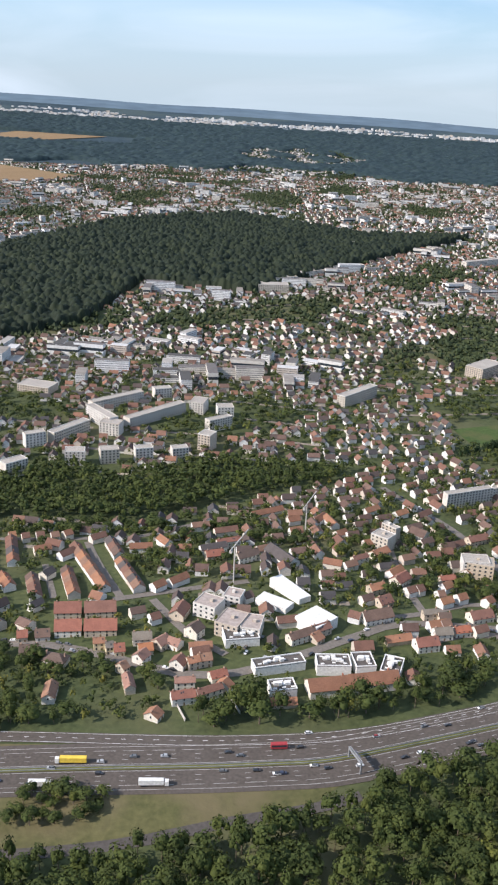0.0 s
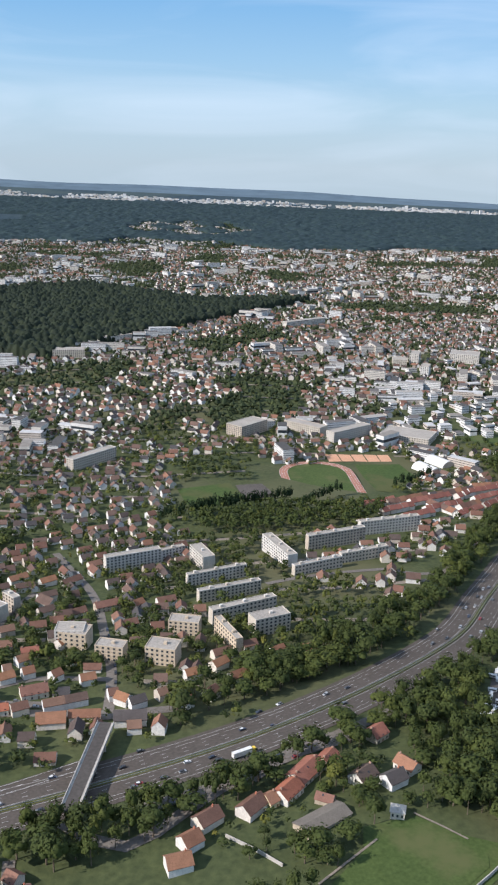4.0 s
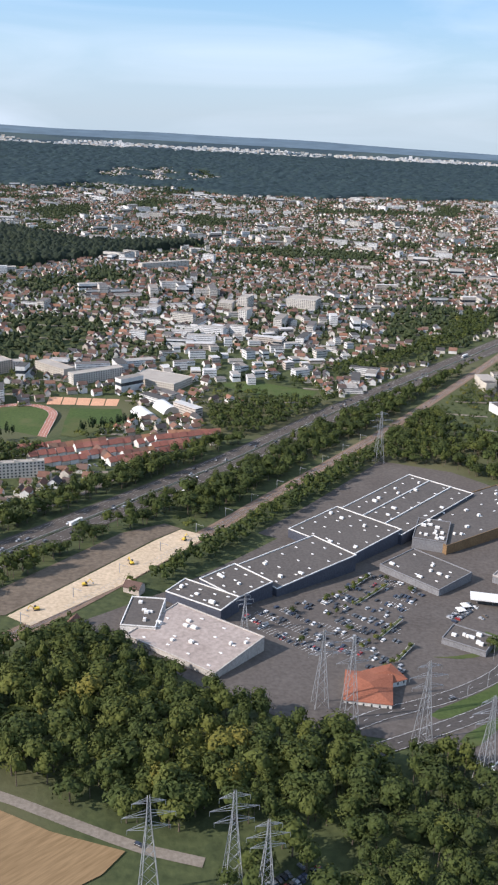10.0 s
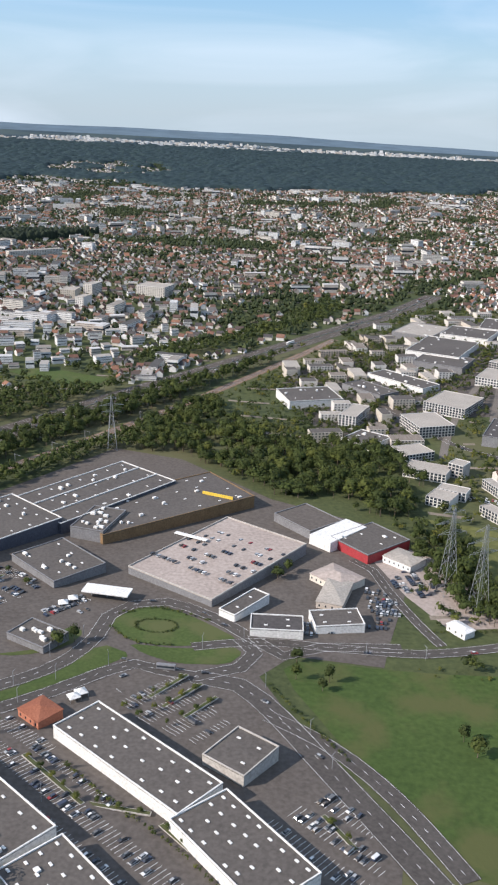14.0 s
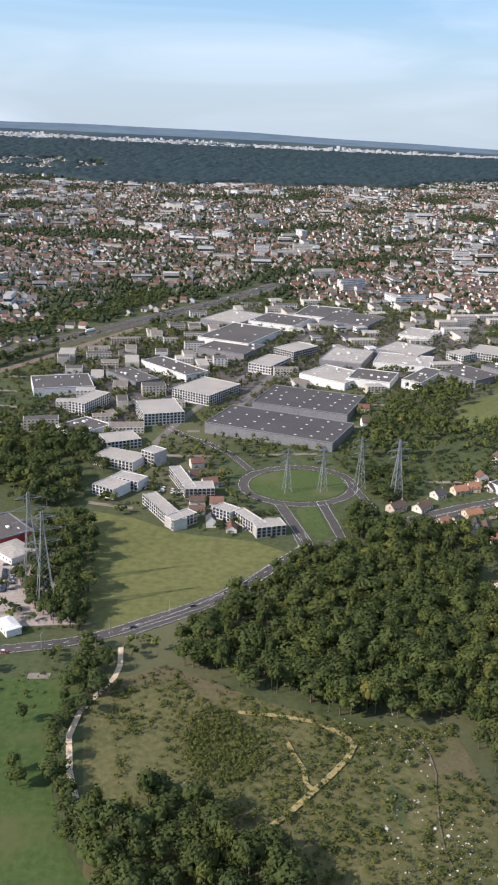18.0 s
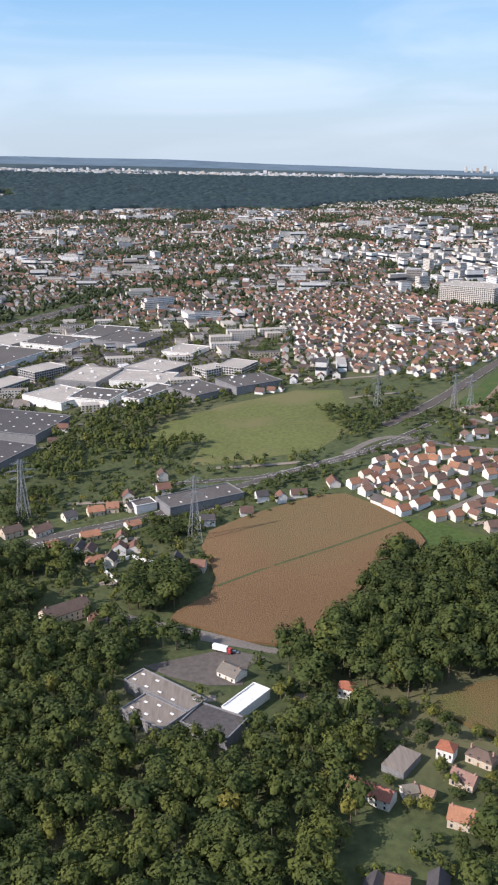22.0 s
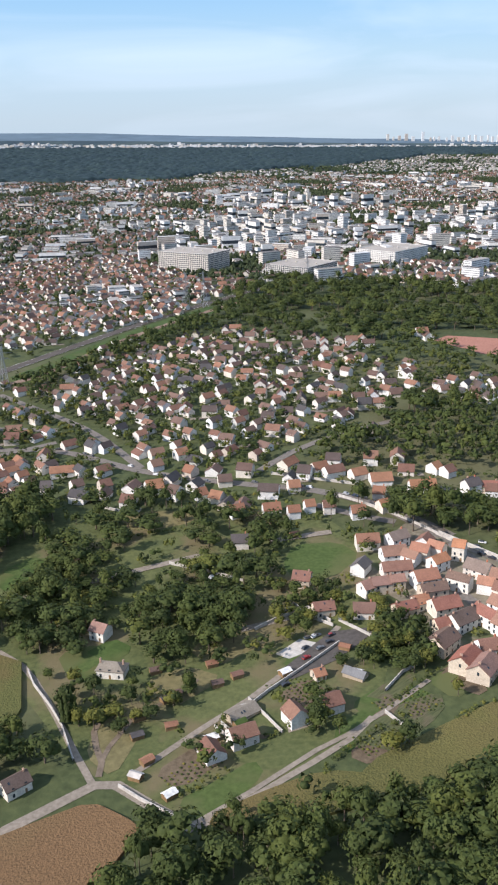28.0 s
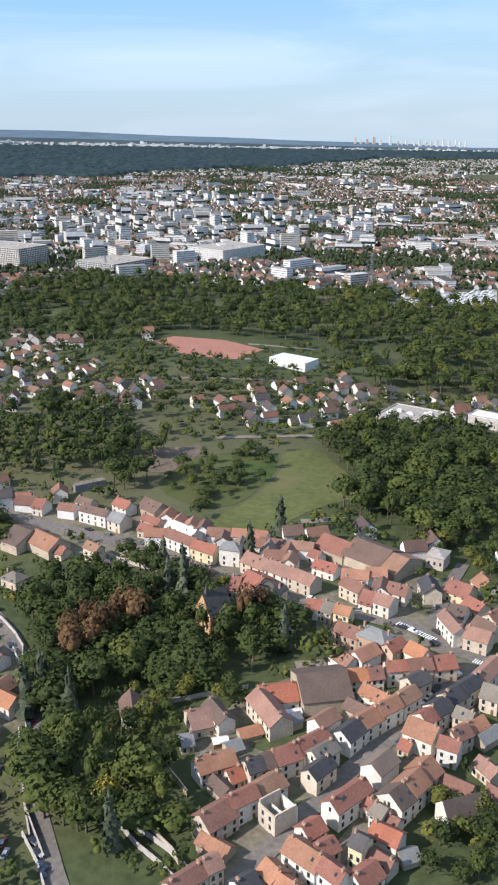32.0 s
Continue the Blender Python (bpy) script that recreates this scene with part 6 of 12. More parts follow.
def village_house(x, y, L, ang, h, W, roof, wall, hip=False, name="house", place="village"):
    """A village house given by its ridge, with chimneys at the gables and a few roof lights."""
    rl, rm = VILLAGE_ROOFS[roof]
    wl, wm = VILLAGE_WALLS[wall]
    R = min(W * 0.36, h * 0.48)
    claim(corners(x, y, L, W, ang, 1))
    home = name == "house"
    e = house(L, W, h - R, R, pose(x, y, lift(x, y), 0, 0, ang), wl + {"house": " " + place + " house under a ", "barn": " barn under a broad ", "outbuilding": " outbuilding under a "}[name] + rl, hip=hip, wall=wm, roof=rm, group={"house": place + " houses", "barn": "barns", "outbuilding": "outbuildings"}[name], windows=home, name=name, chimney=False)
    r = random.Random(int(x * 31 + y * 7))
    cover = [c for c in e.children if c.name.startswith("roof")][0]
    if home:
        for at in ([-0.42, 0.42] if L > 11 else [r.choice([-0.4, 0.4])]):
            c0 = L * at
            part("chimney", box_mesh("chimney", [(c0 - 0.35, c0 + 0.35, -0.55, 0.55, h - R * 0.4, h + 0.7), (c0 - 0.42, c0 + 0.42, -0.62, 0.62, h + 0.7, h + 0.85), (c0 - 0.15, c0 + 0.15, -0.4, -0.1, h + 0.85, h + 1.2), (c0 - 0.15, c0 + 0.15, 0.1, 0.4, h + 0.85, h + 1.2)], CHIMNEY_BRICK), cover)
    if not hip and r.random() < 0.4 and W > 6:
        tilt = math.degrees(math.atan2(R, W / 2))
        for i in range(r.choice([1, 1, 2])):
            c0 = r.uniform(-0.36, 0.36) * L
            k = r.uniform(0.3, 0.62)
            part("roof_light", ROOF_LIGHT_ME, cover, at=Matrix.Translation((c0, -W / 2 * k, h - R * k + 0.33)) @ pose(0, 0, 0, tilt, 0, 0))
    return e


def terrace(ends, n, W, h, near=True):
    (x0, y0), (x1, y1) = ends
    for i in range(n):
        t = (i + 0.5) / n
        L = math.hypot(x1 - x0, y1 - y0) / n - 0.05
        ridge_house(x0 + (x1 - x0) * t, y0 + (y1 - y0) * t, L, math.degrees(math.atan2(y1 - y0, x1 - x0)), h - 0.4 * (i % 2), W, group="terraced houses", label="small terraced house with an orange tiled roof", near=near)


# houses below the motorway wood
ridge_house(160.3, 386.4, 10.9, 3, 6, 13, True)
ridge_house(164.7, 368.8, 11.2, -24, 7, 9, True)
ridge_house(169.6, 355, 12.8, 25, 7, 9, True)
ridge_house(190.6, 395.9, 6.8, -34, 7, 8, True)
ridge_house(194.4, 384.5, 12.4, 34, 7, 8, True)
ridge_house(170.5, 394.5, 8.4, 32, 5, 7, True)
# the village below the end of the path
village_house(2085.4, 770.4, 7.2, 31, 9, 6.5, "D", "C")
village_house(2095.2, 764.4, 9.4, -7, 8.5, 6.5, "R", "C")
village_house(2106.2, 756.4, 6.5, -27, 8, 10.1, "R", "C")
village_house(2101.6, 720.0, 12.4, -40, 9, 22, "B", "S", name="barn")
village_house(2114.6, 711.0, 18.1, -47, 9, 13.4, "O", "S", name="outbuilding")
village_house(2120.9, 703.7, 9.4, -40, 6, 7.4, "R", "C")
village_house(2138.4, 697.2, 8.8, -44, 9, 6.5, "O", "C")
village_house(2145.9, 682.3, 10.1, -24, 7, 8.1, "D", "C", hip=True)
village_house(2165.6, 661.7, 11.5, -57, 7, 7.6, "O", "C")
village_house(2102.6, 678.2, 10.2, -40, 7, 8.0, "T", "C", hip=True)
village_house(2136.4, 739.6, 17.5, -34, 9, 6.5, "B", "C")
village_house(2149.4, 730.7, 8.9, -41, 9, 9.4, "G", "C")
village_house(2130.4, 754.6, 10.6, -40, 8, 6.5, "B", "C")
village_house(2151.3, 749.8, 11.3, -48, 8, 8.1, "R", "C")
village_house(2167.3, 745.6, 14.0, -51, 8.5, 11.1, "B", "S", name="barn")
village_house(2166.6, 730.4, 12.2, -43, 6, 5.8, "R", "C")
village_house(2164.1, 719.7, 7.8, -35, 7, 7.9, "R", "C")
village_house(2182.4, 709.4, 19.2, -49, 10, 8.1, "W", "C")
village_house(2181.0, 702.0, 18.8, -46, 9, 8.0, "R", "C")
village_house(2192.8, 688.2, 13.8, -40, 9, 8.1, "R", "Y")
village_house(2204.7, 682.2, 10.2, -22, 11.5, 7.6, "G", "C", hip=True)
village_house(2216.4, 669.8, 14.1, -47, 9, 9.9, "P", "C")
village_house(2225.8, 659.7, 13.5, -48, 9, 9.3, "P", "C")
village_house(2234.9, 649.7, 13.7, -48, 9, 8.6, "P", "C")
village_house(2189.6, 668.4, 13.5, -45, 7, 8.8, "B", "C", hip=True)
village_house(2213.5, 650.9, 10.6, -54, 9, 16.4, "R", "C")
village_house(2205.0, 651.8, 4.3, -26, 8, 12.0, "R", "C")
village_house(2219.1, 639.8, 10.8, -40, 9.5, 9.0, "D", "Y", hip=True)
village_house(2236.6, 624.4, 7.8, -20, 8, 8.0, "R", "C")
village_house(2242.0, 620.8, 5.2, -44, 8, 8.4, "T", "C")
village_house(2246.7, 616.3, 6.8, -34, 8.4, 6.5, "O", "Y")
village_house(2256.7, 683.8, 17.3, -49, 9, 15.4, "R", "S", name="barn")
village_house(2245.2, 677.6, 5.9, -48, 6, 6.8, "R", "C")
village_house(2247.4, 662.5, 11.5, -40, 7, 7.7, "R", "C")
village_house(2271.6, 672.8, 21.4, -49, 10, 22, "B", "S", name="barn")
village_house(2281.8, 660.4, 8.9, -50, 9, 22, "O", "S", name="barn")
village_house(2255.5, 638.1, 11.2, -55, 9, 7.9, "R", "C")
village_house(2260.6, 628.7, 6.1, -38, 8, 11.3, "R", "C")
village_house(2265.8, 622.7, 7.7, -44, 9, 8.1, "P", "C")
village_house(2274.2, 633.3, 9.0, -35, 8.5, 8.6, "R", "C")
village_house(2288.4, 634.8, 12.3, -93, 8.5, 8.1, "D", "C")
village_house(2301.6, 632.5, 10.8, -45, 8.5, 10.7, "R", "Y")
village_house(2315.1, 640.2, 8.2, -80, 7, 9.6, "O", "C")
village_house(2304.6, 620.6, 9.1, -62, 6, 8.1, "R", "C")
village_house(2295.1, 614.7, 6.7, -36, 7, 9.4, "B", "C")
village_house(2287.8, 599.7, 15.3, -81, 9, 6.5, "P", "C")
village_house(2295.6, 590.8, 9.6, -38, 9, 8.4, "P", "C")
village_house(2301.8, 599.0, 10.3, -57, 8, 7.6, "B", "C")
village_house(2308.8, 609.0, 9.1, 34, 7, 6.5, "R", "C")
village_house(2246.0, 599.2, 10.8, -42, 9, 8.0, "R", "K")
village_house(2254.9, 591.9, 12.9, -44, 11, 8.9, "G", "K", hip=True)
village_house(2260.1, 585.2, 8.6, 37, 9, 6.5, "R", "K")
village_house(2257.7, 570.7, 8.4, 4, 9, 6.6, "R", "C")
village_house(2266.1, 570.9, 8.9, 6, 9.4, 8.0, "R", "C")
village_house(2275.2, 572.7, 9.2, 7, 9, 9.2, "R", "C")
village_house(2184.6, 553.6, 8.8, 14, 7.5, 11.7, "P", "C")
village_house(2190.8, 553.2, 12.8, -66, 8, 6.5, "B", "C")
village_house(2179.2, 543.6, 4.3, 9, 5.5, 7.2, "G", "C")
village_house(2208.4, 551.6, 18.7, -70, 9, 8.8, "P", "C")
village_house(2212.8, 563.8, 12.5, 7, 7.5, 12.4, "X", "C")
village_house(2228.8, 565.2, 17.9, 5, 10, 21.6, "B", "S", name="barn")
village_house(2184.0, 526.2, 4.4, 23, 8, 7.7, "O", "C")
village_house(2190.1, 528.1, 8.2, 18, 8.4, 8.1, "O", "C")
village_house(2193.8, 523.2, 4.6, 27, 5.5, 7.2, "X", "C")
village_house(2200.6, 523.0, 6.2, 20, 8.5, 6.8, "D", "C")
village_house(2205.2, 525.0, 3.7, 22, 8.5, 7.9, "B", "C")
village_house(2210.7, 526.6, 8.2, 22, 9, 8.5, "R", "C")
village_house(2219.8, 531.7, 12.1, 31, 8.6, 7.6, "R", "C")
village_house(2194.8, 538.7, 5.3, 23, 4, 6.0, "G", "S", name="outbuilding")
village_house(2216.2, 549.0, 5.2, 22, 5, 5.5, "G", "S", name="outbuilding")
village_house(2201.0, 545.8, 7.6, 18, 3.5, 5.5, "O", "S", name="outbuilding")
village_house(2242.6, 569.0, 7.4, 1, 8, 8.1, "X", "C")
village_house(2249.0, 568.7, 5.0, 7, 8.4, 8.0, "R", "C")
village_house(2247.2, 556.4, 11.1, -49, 7, 6.8, "O", "C")
village_house(2239.5, 547.8, 10.4, -49, 7.5, 6.5, "B", "S", name="outbuilding")
village_house(2233.4, 535.2, 9.6, 42, 9, 8.0, "D", "C")
village_house(2240.6, 541.2, 9.1, 34, 9, 7.9, "O", "C")
village_house(2248.2, 545.7, 9.5, 32, 9.4, 6.9, "O", "C")
village_house(2256.2, 551.6, 9.6, 37, 9, 7.2, "O", "C")
village_house(2262.4, 560.7, 8.5, 31, 9.5, 7.6, "D", "C")
village_house(2222.8, 526.3, 9.3, 35, 8.5, 6.5, "T", "C")
village_house(2220.3, 518.2, 9.8, 41, 8.5, 6.5, "D", "C")
village_house(2290.6, 565.1, 17.3, 45, 9, 7.0, "P", "C")
village_house(2280.4, 556.0, 9.1, 37, 9.4, 6.8, "D", "C")
village_house(2273.2, 551.2, 8.3, 34, 9, 8.0, "D", "C")
village_house(2266.0, 544.2, 7.1, 32, 9.4, 8.2, "D", "C")
village_house(2260.8, 540.5, 6.6, 33, 8.5, 7.6, "R", "C")
village_house(2257.4, 532.0, 10.4, -41, 10, 9.7, "O", "C")
village_house(2251.3, 529.5, 3.7, -41, 5, 5.5, "R", "C")
village_house(2264.0, 524.0, 6.6, -34, 9, 6.5, "R", "C")
village_house(2268.9, 530.2, 6.9, 28, 8, 6.5, "R", "C")
village_house(2275.8, 535.5, 8.1, 30, 7, 6.5, "O", "C")
village_house(2274.2, 540.0, 6.2, -44, 8, 6.5, "T", "C")
village_house(2287.7, 551.7, 6.5, -37, 9, 9.2, "T", "C")
village_house(2279.6, 532.2, 9.7, 32, 5, 5.8, "G", "S", name="outbuilding")
village_house(2273.1, 517.1, 3.8, -62, 6, 6.3, "P", "C")
village_house(2275.0, 513.2, 4.1, -68, 6, 6.4, "P", "C")
village_house(2186.8, 503.0, 10.8, 36, 9, 9.3, "R", "C")
village_house(2195.1, 508.0, 9.3, 30, 9.4, 6.5, "R", "C")
village_house(2189.6, 518.4, 8.2, -58, 5, 5.5, "B", "S", name="outbuilding")
village_house(2203.8, 514.4, 9.5, 36, 8, 8.2, "O", "C")
village_house(2186.5, 494.8, 10.4, -41, 4.5, 5.5, "O", "S", name="outbuilding")
village_house(2177.4, 479.8, 11.1, 36, 8.5, 6.5, "R", "C")
village_house(2184.5, 484.1, 4.6, 29, 8.8, 6.5, "P", "C")
village_house(2201.6, 479.7, 6.1, -59, 8, 6.8, "O", "C")
village_house(2205.0, 474.2, 5.4, -47, 8, 6.5, "O", "C")
village_house(2193.5, 476.7, 6.1, 32, 8, 6.5, "D", "C")
village_house(2211.4, 484.0, 11.8, -48, 9, 8.1, "O", "C")
village_house(2217.8, 476.4, 7.8, -52, 9, 6.5, "R", "C")
village_house(2214.0, 494.0, 6.6, 34, 8, 6.9, "R", "C")
village_house(2216.7, 486.0, 6.4, 33, 8, 6.5, "R", "C")
village_house(2226.7, 504.5, 15.1, 37, 9, 7.1, "R", "C")
village_house(2232.7, 504.2, 4.3, -46, 6, 5.5, "R", "C")
village_house(2235.8, 498.9, 4.2, -50, 7, 6.5, "T", "C")
village_house(2241.2, 502.4, 7.3, 39, 10, 9.8, "B", "C")
village_house(2247.0, 507.3, 7.7, 42, 10, 9.1, "O", "C")
village_house(2252.7, 513.6, 6.7, 42, 9.4, 9.6, "O", "C")
village_house(2235.5, 489.6, 8.8, -39, 7.5, 6.9, "X", "C")
village_house(2239.1, 496.0, 3.5, -46, 5, 5.5, "R", "C")
village_house(2226.8, 485.0, 4.3, -42, 10, 6.5, "D", "Y")
village_house(2232.4, 481.4, 7.0, -48, 6, 5.5, "R", "C")
village_house(2226.0, 475.3, 8.2, 36, 8, 7.5, "R", "C")
village_house(2240.2, 484.2, 5.3, 16, 4, 5.5, "G", "S", name="outbuilding")
village_house(2261.9, 509.0, 10.5, -41, 5.5, 5.5, "R", "S", name="outbuilding")
village_house(2272.7, 504.8, 4.6, -53, 5, 5.5, "R", "C")
# big barns with brown roofs
for _b in ((2034.3, 791.9, 13.5, -0, 7, 12),):
    ridge_house(*_b, label="long stone barn under a broad brown tiled roof", group="barns", name="barn")
hip_house(2301.6, 667.7, 8.5, 10.5, -34.4, 6.5, "white house with a low hipped roof among trees", RENDER, ROOF_GRAVEL, "house", 1.5, "house")
ridge_house(1994, 648.3, 10.2, -10, 7, 9, True)
ridge_house(2029.5, 668.3, 12.3, 11, 9.5, 10, True)
ridge_house(2017.7, 681, 15.4, 3, 8.5, 9, True)
ridge_house(2020, 697.3, 13.2, 6, 8.5, 10, True)
ridge_house(2025.8, 712.8, 11.2, 24, 8.5, 9, True)
ridge_house(2040.6, 683.3, 9.9, 29, 8.5, 8, True)
ridge_house(2054.5, 691.6, 6.5, -29, 11, 8, True)
ridge_house(2058.9, 672.3, 12.9, -45, 8.5, 10, True)
ridge_house(2066.9, 661.3, 9.8, -37, 8.5, 9, True)
ridge_house(2041.8, 606, 9.8, 6, 7, 9, True)
ridge_house(2055.2, 615.2, 16.4, -58, 8.5, 8, True)
ridge_house(2058.9, 599.3, 17.8, -72, 8.5, 9, True)
ridge_house(2058.1, 636.5, 9.8, -52, 8.5, 9, True)
ridge_house(2064.4, 625.6, 13.7, -62, 8.5, 9, True)
ridge_house(2071.3, 618.9, 8.5, -40, 8.5, 9, True)
ridge_house(2071.7, 600, 14.8, -77, 9.5, 10, True)
ridge_house(2078.9, 592.8, 11.4, 14, 9.5, 11, True)
ridge_house(2083.8, 602.8, 5.4, 17, 8.5, 8, True)
ridge_house(2078.8, 575.8, 11.8, 22, 9.5, 11, True)
ridge_house(2089.7, 583.7, 7.5, -32, 8.5, 9, True)
ridge_house(2100.2, 589.7, 6.9, -40, 8.5, 8, True)
ridge_house(2090.1, 571.9, 7.7, -36, 8.5, 8, True)
ridge_house(2097.5, 571.5, 12.3, -55, 8.5, 8, True)
ridge_house(2105.1, 571.4, 7.5, -51, 8.5, 8, True)
ridge_house(2081.1, 561.4, 14.4, -75, 8.5, 9, True)
ridge_house(2079.5, 551.6, 6.5, 5, 8.5, 9, True)
ridge_house(2091.1, 563.4, 7.1, 11, 8.5, 9, True)
ridge_house(2096.6, 557.6, 5.3, -44, 8.5, 8, True)
ridge_house(2107.1, 559.8, 9.7, -48, 8.5, 10, True)
ridge_house(2058.3, 567.3, 11.1, 22, 7, 8, True)
ridge_house(2064.5, 556.9, 6.8, -51, 8.5, 8, True)
ridge_house(2050.5, 551.8, 5.2, -40, 6.5, 8, True)
ridge_house(2054.7, 541.1, 9.7, 1, 7, 9, True)
ridge_house(2062.7, 543.2, 6.2, 27, 8.5, 8, True)
ridge_house(2066.7, 498.6, 12.7, -88, 7, 8, True)
ridge_house(2075.1, 485.9, 17.9, 1, 8.5, 10, True)
ridge_house(2086.7, 534.2, 8.9, 14, 6.5, 9, True)
ridge_house(2110.7, 543.3, 6.9, 10, 8.5, 9, True)
ridge_house(2104.5, 543.4, 6.5, 21, 8.5, 8, True)
ridge_house(1806.3, 812.9, 7.6, 32, 7.5, 9, False)
ridge_house(1819.9, 833.9, 7.4, -3, 7.5, 9, False)
ridge_house(1828, 857.2, 16.3, 4, 7.5, 9, False)
ridge_house(1840.1, 831.2, 7.9, 26, 7.5, 9, False)
ridge_house(1858.8, 826.2, 8.0, 25, 7.5, 9, False)
ridge_house(1875.1, 798.4, 9.1, -20, 7.5, 10, False)
ridge_house(1891, 812.8, 10.9, 15, 9, 11, False)
ridge_house(1904.6, 800.8, 7.8, -36, 9, 10, False)
ridge_house(1920.1, 796, 7.7, 25, 7.5, 9, False)
ridge_house(1930.5, 788.7, 8.2, -33, 7.5, 9, False)
ridge_house(1936.7, 812, 8.9, 3, 7.5, 9, False)
ridge_house(1940.7, 766.9, 8.9, 18, 7.5, 9, False)
ridge_house(1892.5, 871, 10.2, 22, 7.5, 9, False)
ridge_house(1892.1, 850.2, 8.3, 27, 7.5, 9, False)
ridge_house(1909.6, 865.8, 8.9, 27, 7.5, 9, False)
ridge_house(1915.2, 833, 7.7, -40, 7.5, 9, False)
ridge_house(1939.9, 729.5, 9.6, -4, 7.5, 9, False)
ridge_house(1961.6, 764, 10.2, 5, 7.5, 9, False)
ridge_house(1974.2, 757.6, 7.0, 5, 7.5, 8, False)
ridge_house(1984.4, 762.8, 5.8, 8, 7.5, 8, False)
ridge_house(1995.6, 759.2, 6.9, -2, 7.5, 8, False)
ridge_house(2011.1, 749.5, 8.3, 3, 7.5, 9, False)
ridge_house(1978.9, 792.2, 7.4, 5, 7.5, 9, False)
ridge_house(1979.9, 827.3, 12.5, 45, 7.5, 9, False)
ridge_house(1998.9, 815.7, 10.3, 20, 7.5, 9, False)
ridge_house(2007.1, 808.5, 12.9, 19, 7.5, 9, False)
ridge_house(2021.5, 801, 10.2, 19, 7.5, 9, False)
ridge_house(2029, 771.2, 7.2, -22, 7.5, 9, False)
ridge_house(2027.2, 753.9, 5.6, 19, 7.5, 9, False)
ridge_house(2055.8, 772.5, 15.9, -1, 9, 10, False)
ridge_house(2071.5, 800.7, 7.1, 35, 7.5, 9, False)
ridge_house(2078.2, 794.6, 7.7, 31, 7.5, 9, False)
ridge_house(2083.9, 764.4, 9.6, 20, 11, 9, False)
ridge_house(2098, 761.7, 11.8, -16, 7.5, 9, False)
ridge_house(1618.8, 905.4, 9.8, 22, 8, 9, False, group="estate houses")
ridge_house(1625.6, 890.7, 8.8, 34, 8, 9, False, group="estate houses")
ridge_house(1633, 869, 12.2, -53, 8, 9, False, group="estate houses")
ridge_house(1640.1, 858.9, 12.5, -50, 8, 9, False, group="estate houses")
ridge_house(1635.5, 912.9, 10.2, 50, 8, 9, False, group="estate houses")
ridge_house(1641.8, 906.3, 7.8, 19, 8, 9, False, group="estate houses")
ridge_house(1655.5, 931.6, 9.8, 15, 8, 9, False, group="estate houses")
ridge_house(1662.8, 919.9, 9.3, 16, 8, 9, False, group="estate houses")
ridge_house(1672.2, 921.1, 9.4, 16, 8, 9, False, group="estate houses")
ridge_house(1683.1, 946.9, 9.8, 17, 8, 9, False, group="estate houses")
ridge_house(1693.4, 945.5, 8.4, -37, 8, 9, False, group="estate houses")
ridge_house(1694.3, 963.1, 8.1, -8, 8, 9, False, group="estate houses")
ridge_house(1707, 956.9, 12.2, 12, 8, 9, False, group="estate houses")
ridge_house(1717.8, 950.2, 13.9, 22, 8, 9, False, group="estate houses")
ridge_house(1728.4, 935.8, 13.7, 21, 8, 9, False, group="estate houses")
ridge_house(1706.6, 926.8, 9.0, -43, 8, 9, False, group="estate houses")
ridge_house(1713.7, 921, 8.9, -42, 8, 9, False, group="estate houses")
ridge_house(1721.9, 923.5, 9.2, 27, 8, 9, False, group="estate houses")
ridge_house(1730.5, 909.4, 8.7, 18, 8, 9, False, group="estate houses")
ridge_house(1752.6, 924.1, 8.4, 11, 8, 9, False, group="estate houses")
ridge_house(1683.9, 920.1, 10.4, 21, 8, 9, False, group="estate houses")
ridge_house(1687.5, 904.8, 10.8, 26, 8, 9, False, group="estate houses")
ridge_house(1662.1, 861.9, 15.0, 38, 8, 9, False, group="estate houses")
ridge_house(1682.8, 874.8, 10.5, 18, 8, 9, False, group="estate houses")
ridge_house(1690.4, 889.2, 13.9, 35, 8, 9, False, group="estate houses")
ridge_house(1703.8, 895.2, 11.5, 31, 8, 9, False, group="estate houses")
ridge_house(1717.6, 876.9, 10.1, 13, 8, 9, False, group="estate houses")
ridge_house(1646.9, 851.3, 9.7, 25, 8, 9, False, group="estate houses")
ridge_house(1670, 838.2, 10.0, 23, 8, 9, False, group="estate houses")
ridge_house(1683.3, 836.7, 7.8, 24, 8, 9, False, group="estate houses")
ridge_house(1698.8, 849, 10.7, 22, 8, 9, False, group="estate houses")
ridge_house(1704.1, 815, 9.3, 11, 8, 9, False, group="estate houses")
ridge_house(1713.9, 798.9, 8.3, 27, 8, 9, False, group="estate houses")
ridge_house(1722.2, 835.4, 12.4, 18, 8, 9, False, group="estate houses")
ridge_house(1736.8, 786.4, 9.3, 22, 8, 9, False, group="estate houses")
ridge_house(1738.4, 818.3, 8.1, 30, 8, 9, False, group="estate houses")
ridge_house(1773.3, 840.9, 8.8, 7, 8, 9, False, group="estate houses")
ridge_house(1734.4, 866.2, 10.5, -19, 8, 9, False, group="estate houses")
ridge_house(1763.6, 955.8, 9.0, 20, 8, 9, False, group="estate houses")
ridge_house(1782.6, 948.1, 12.4, 6, 8, 9, False, group="estate houses")
ridge_house(1649.4, 539.5, 8.1, -16, 8, 9, True, group="hamlet houses")
ridge_house(1656.8, 533.5, 7.2, -32, 8, 9, True, group="hamlet houses")
hip_house(1569.4, 627.3, 8.4, 6.5, -23.8, 6, "white villa with an orange hipped roof among trees", RENDER, TERRACOTTA, "house", 3.0, "house")
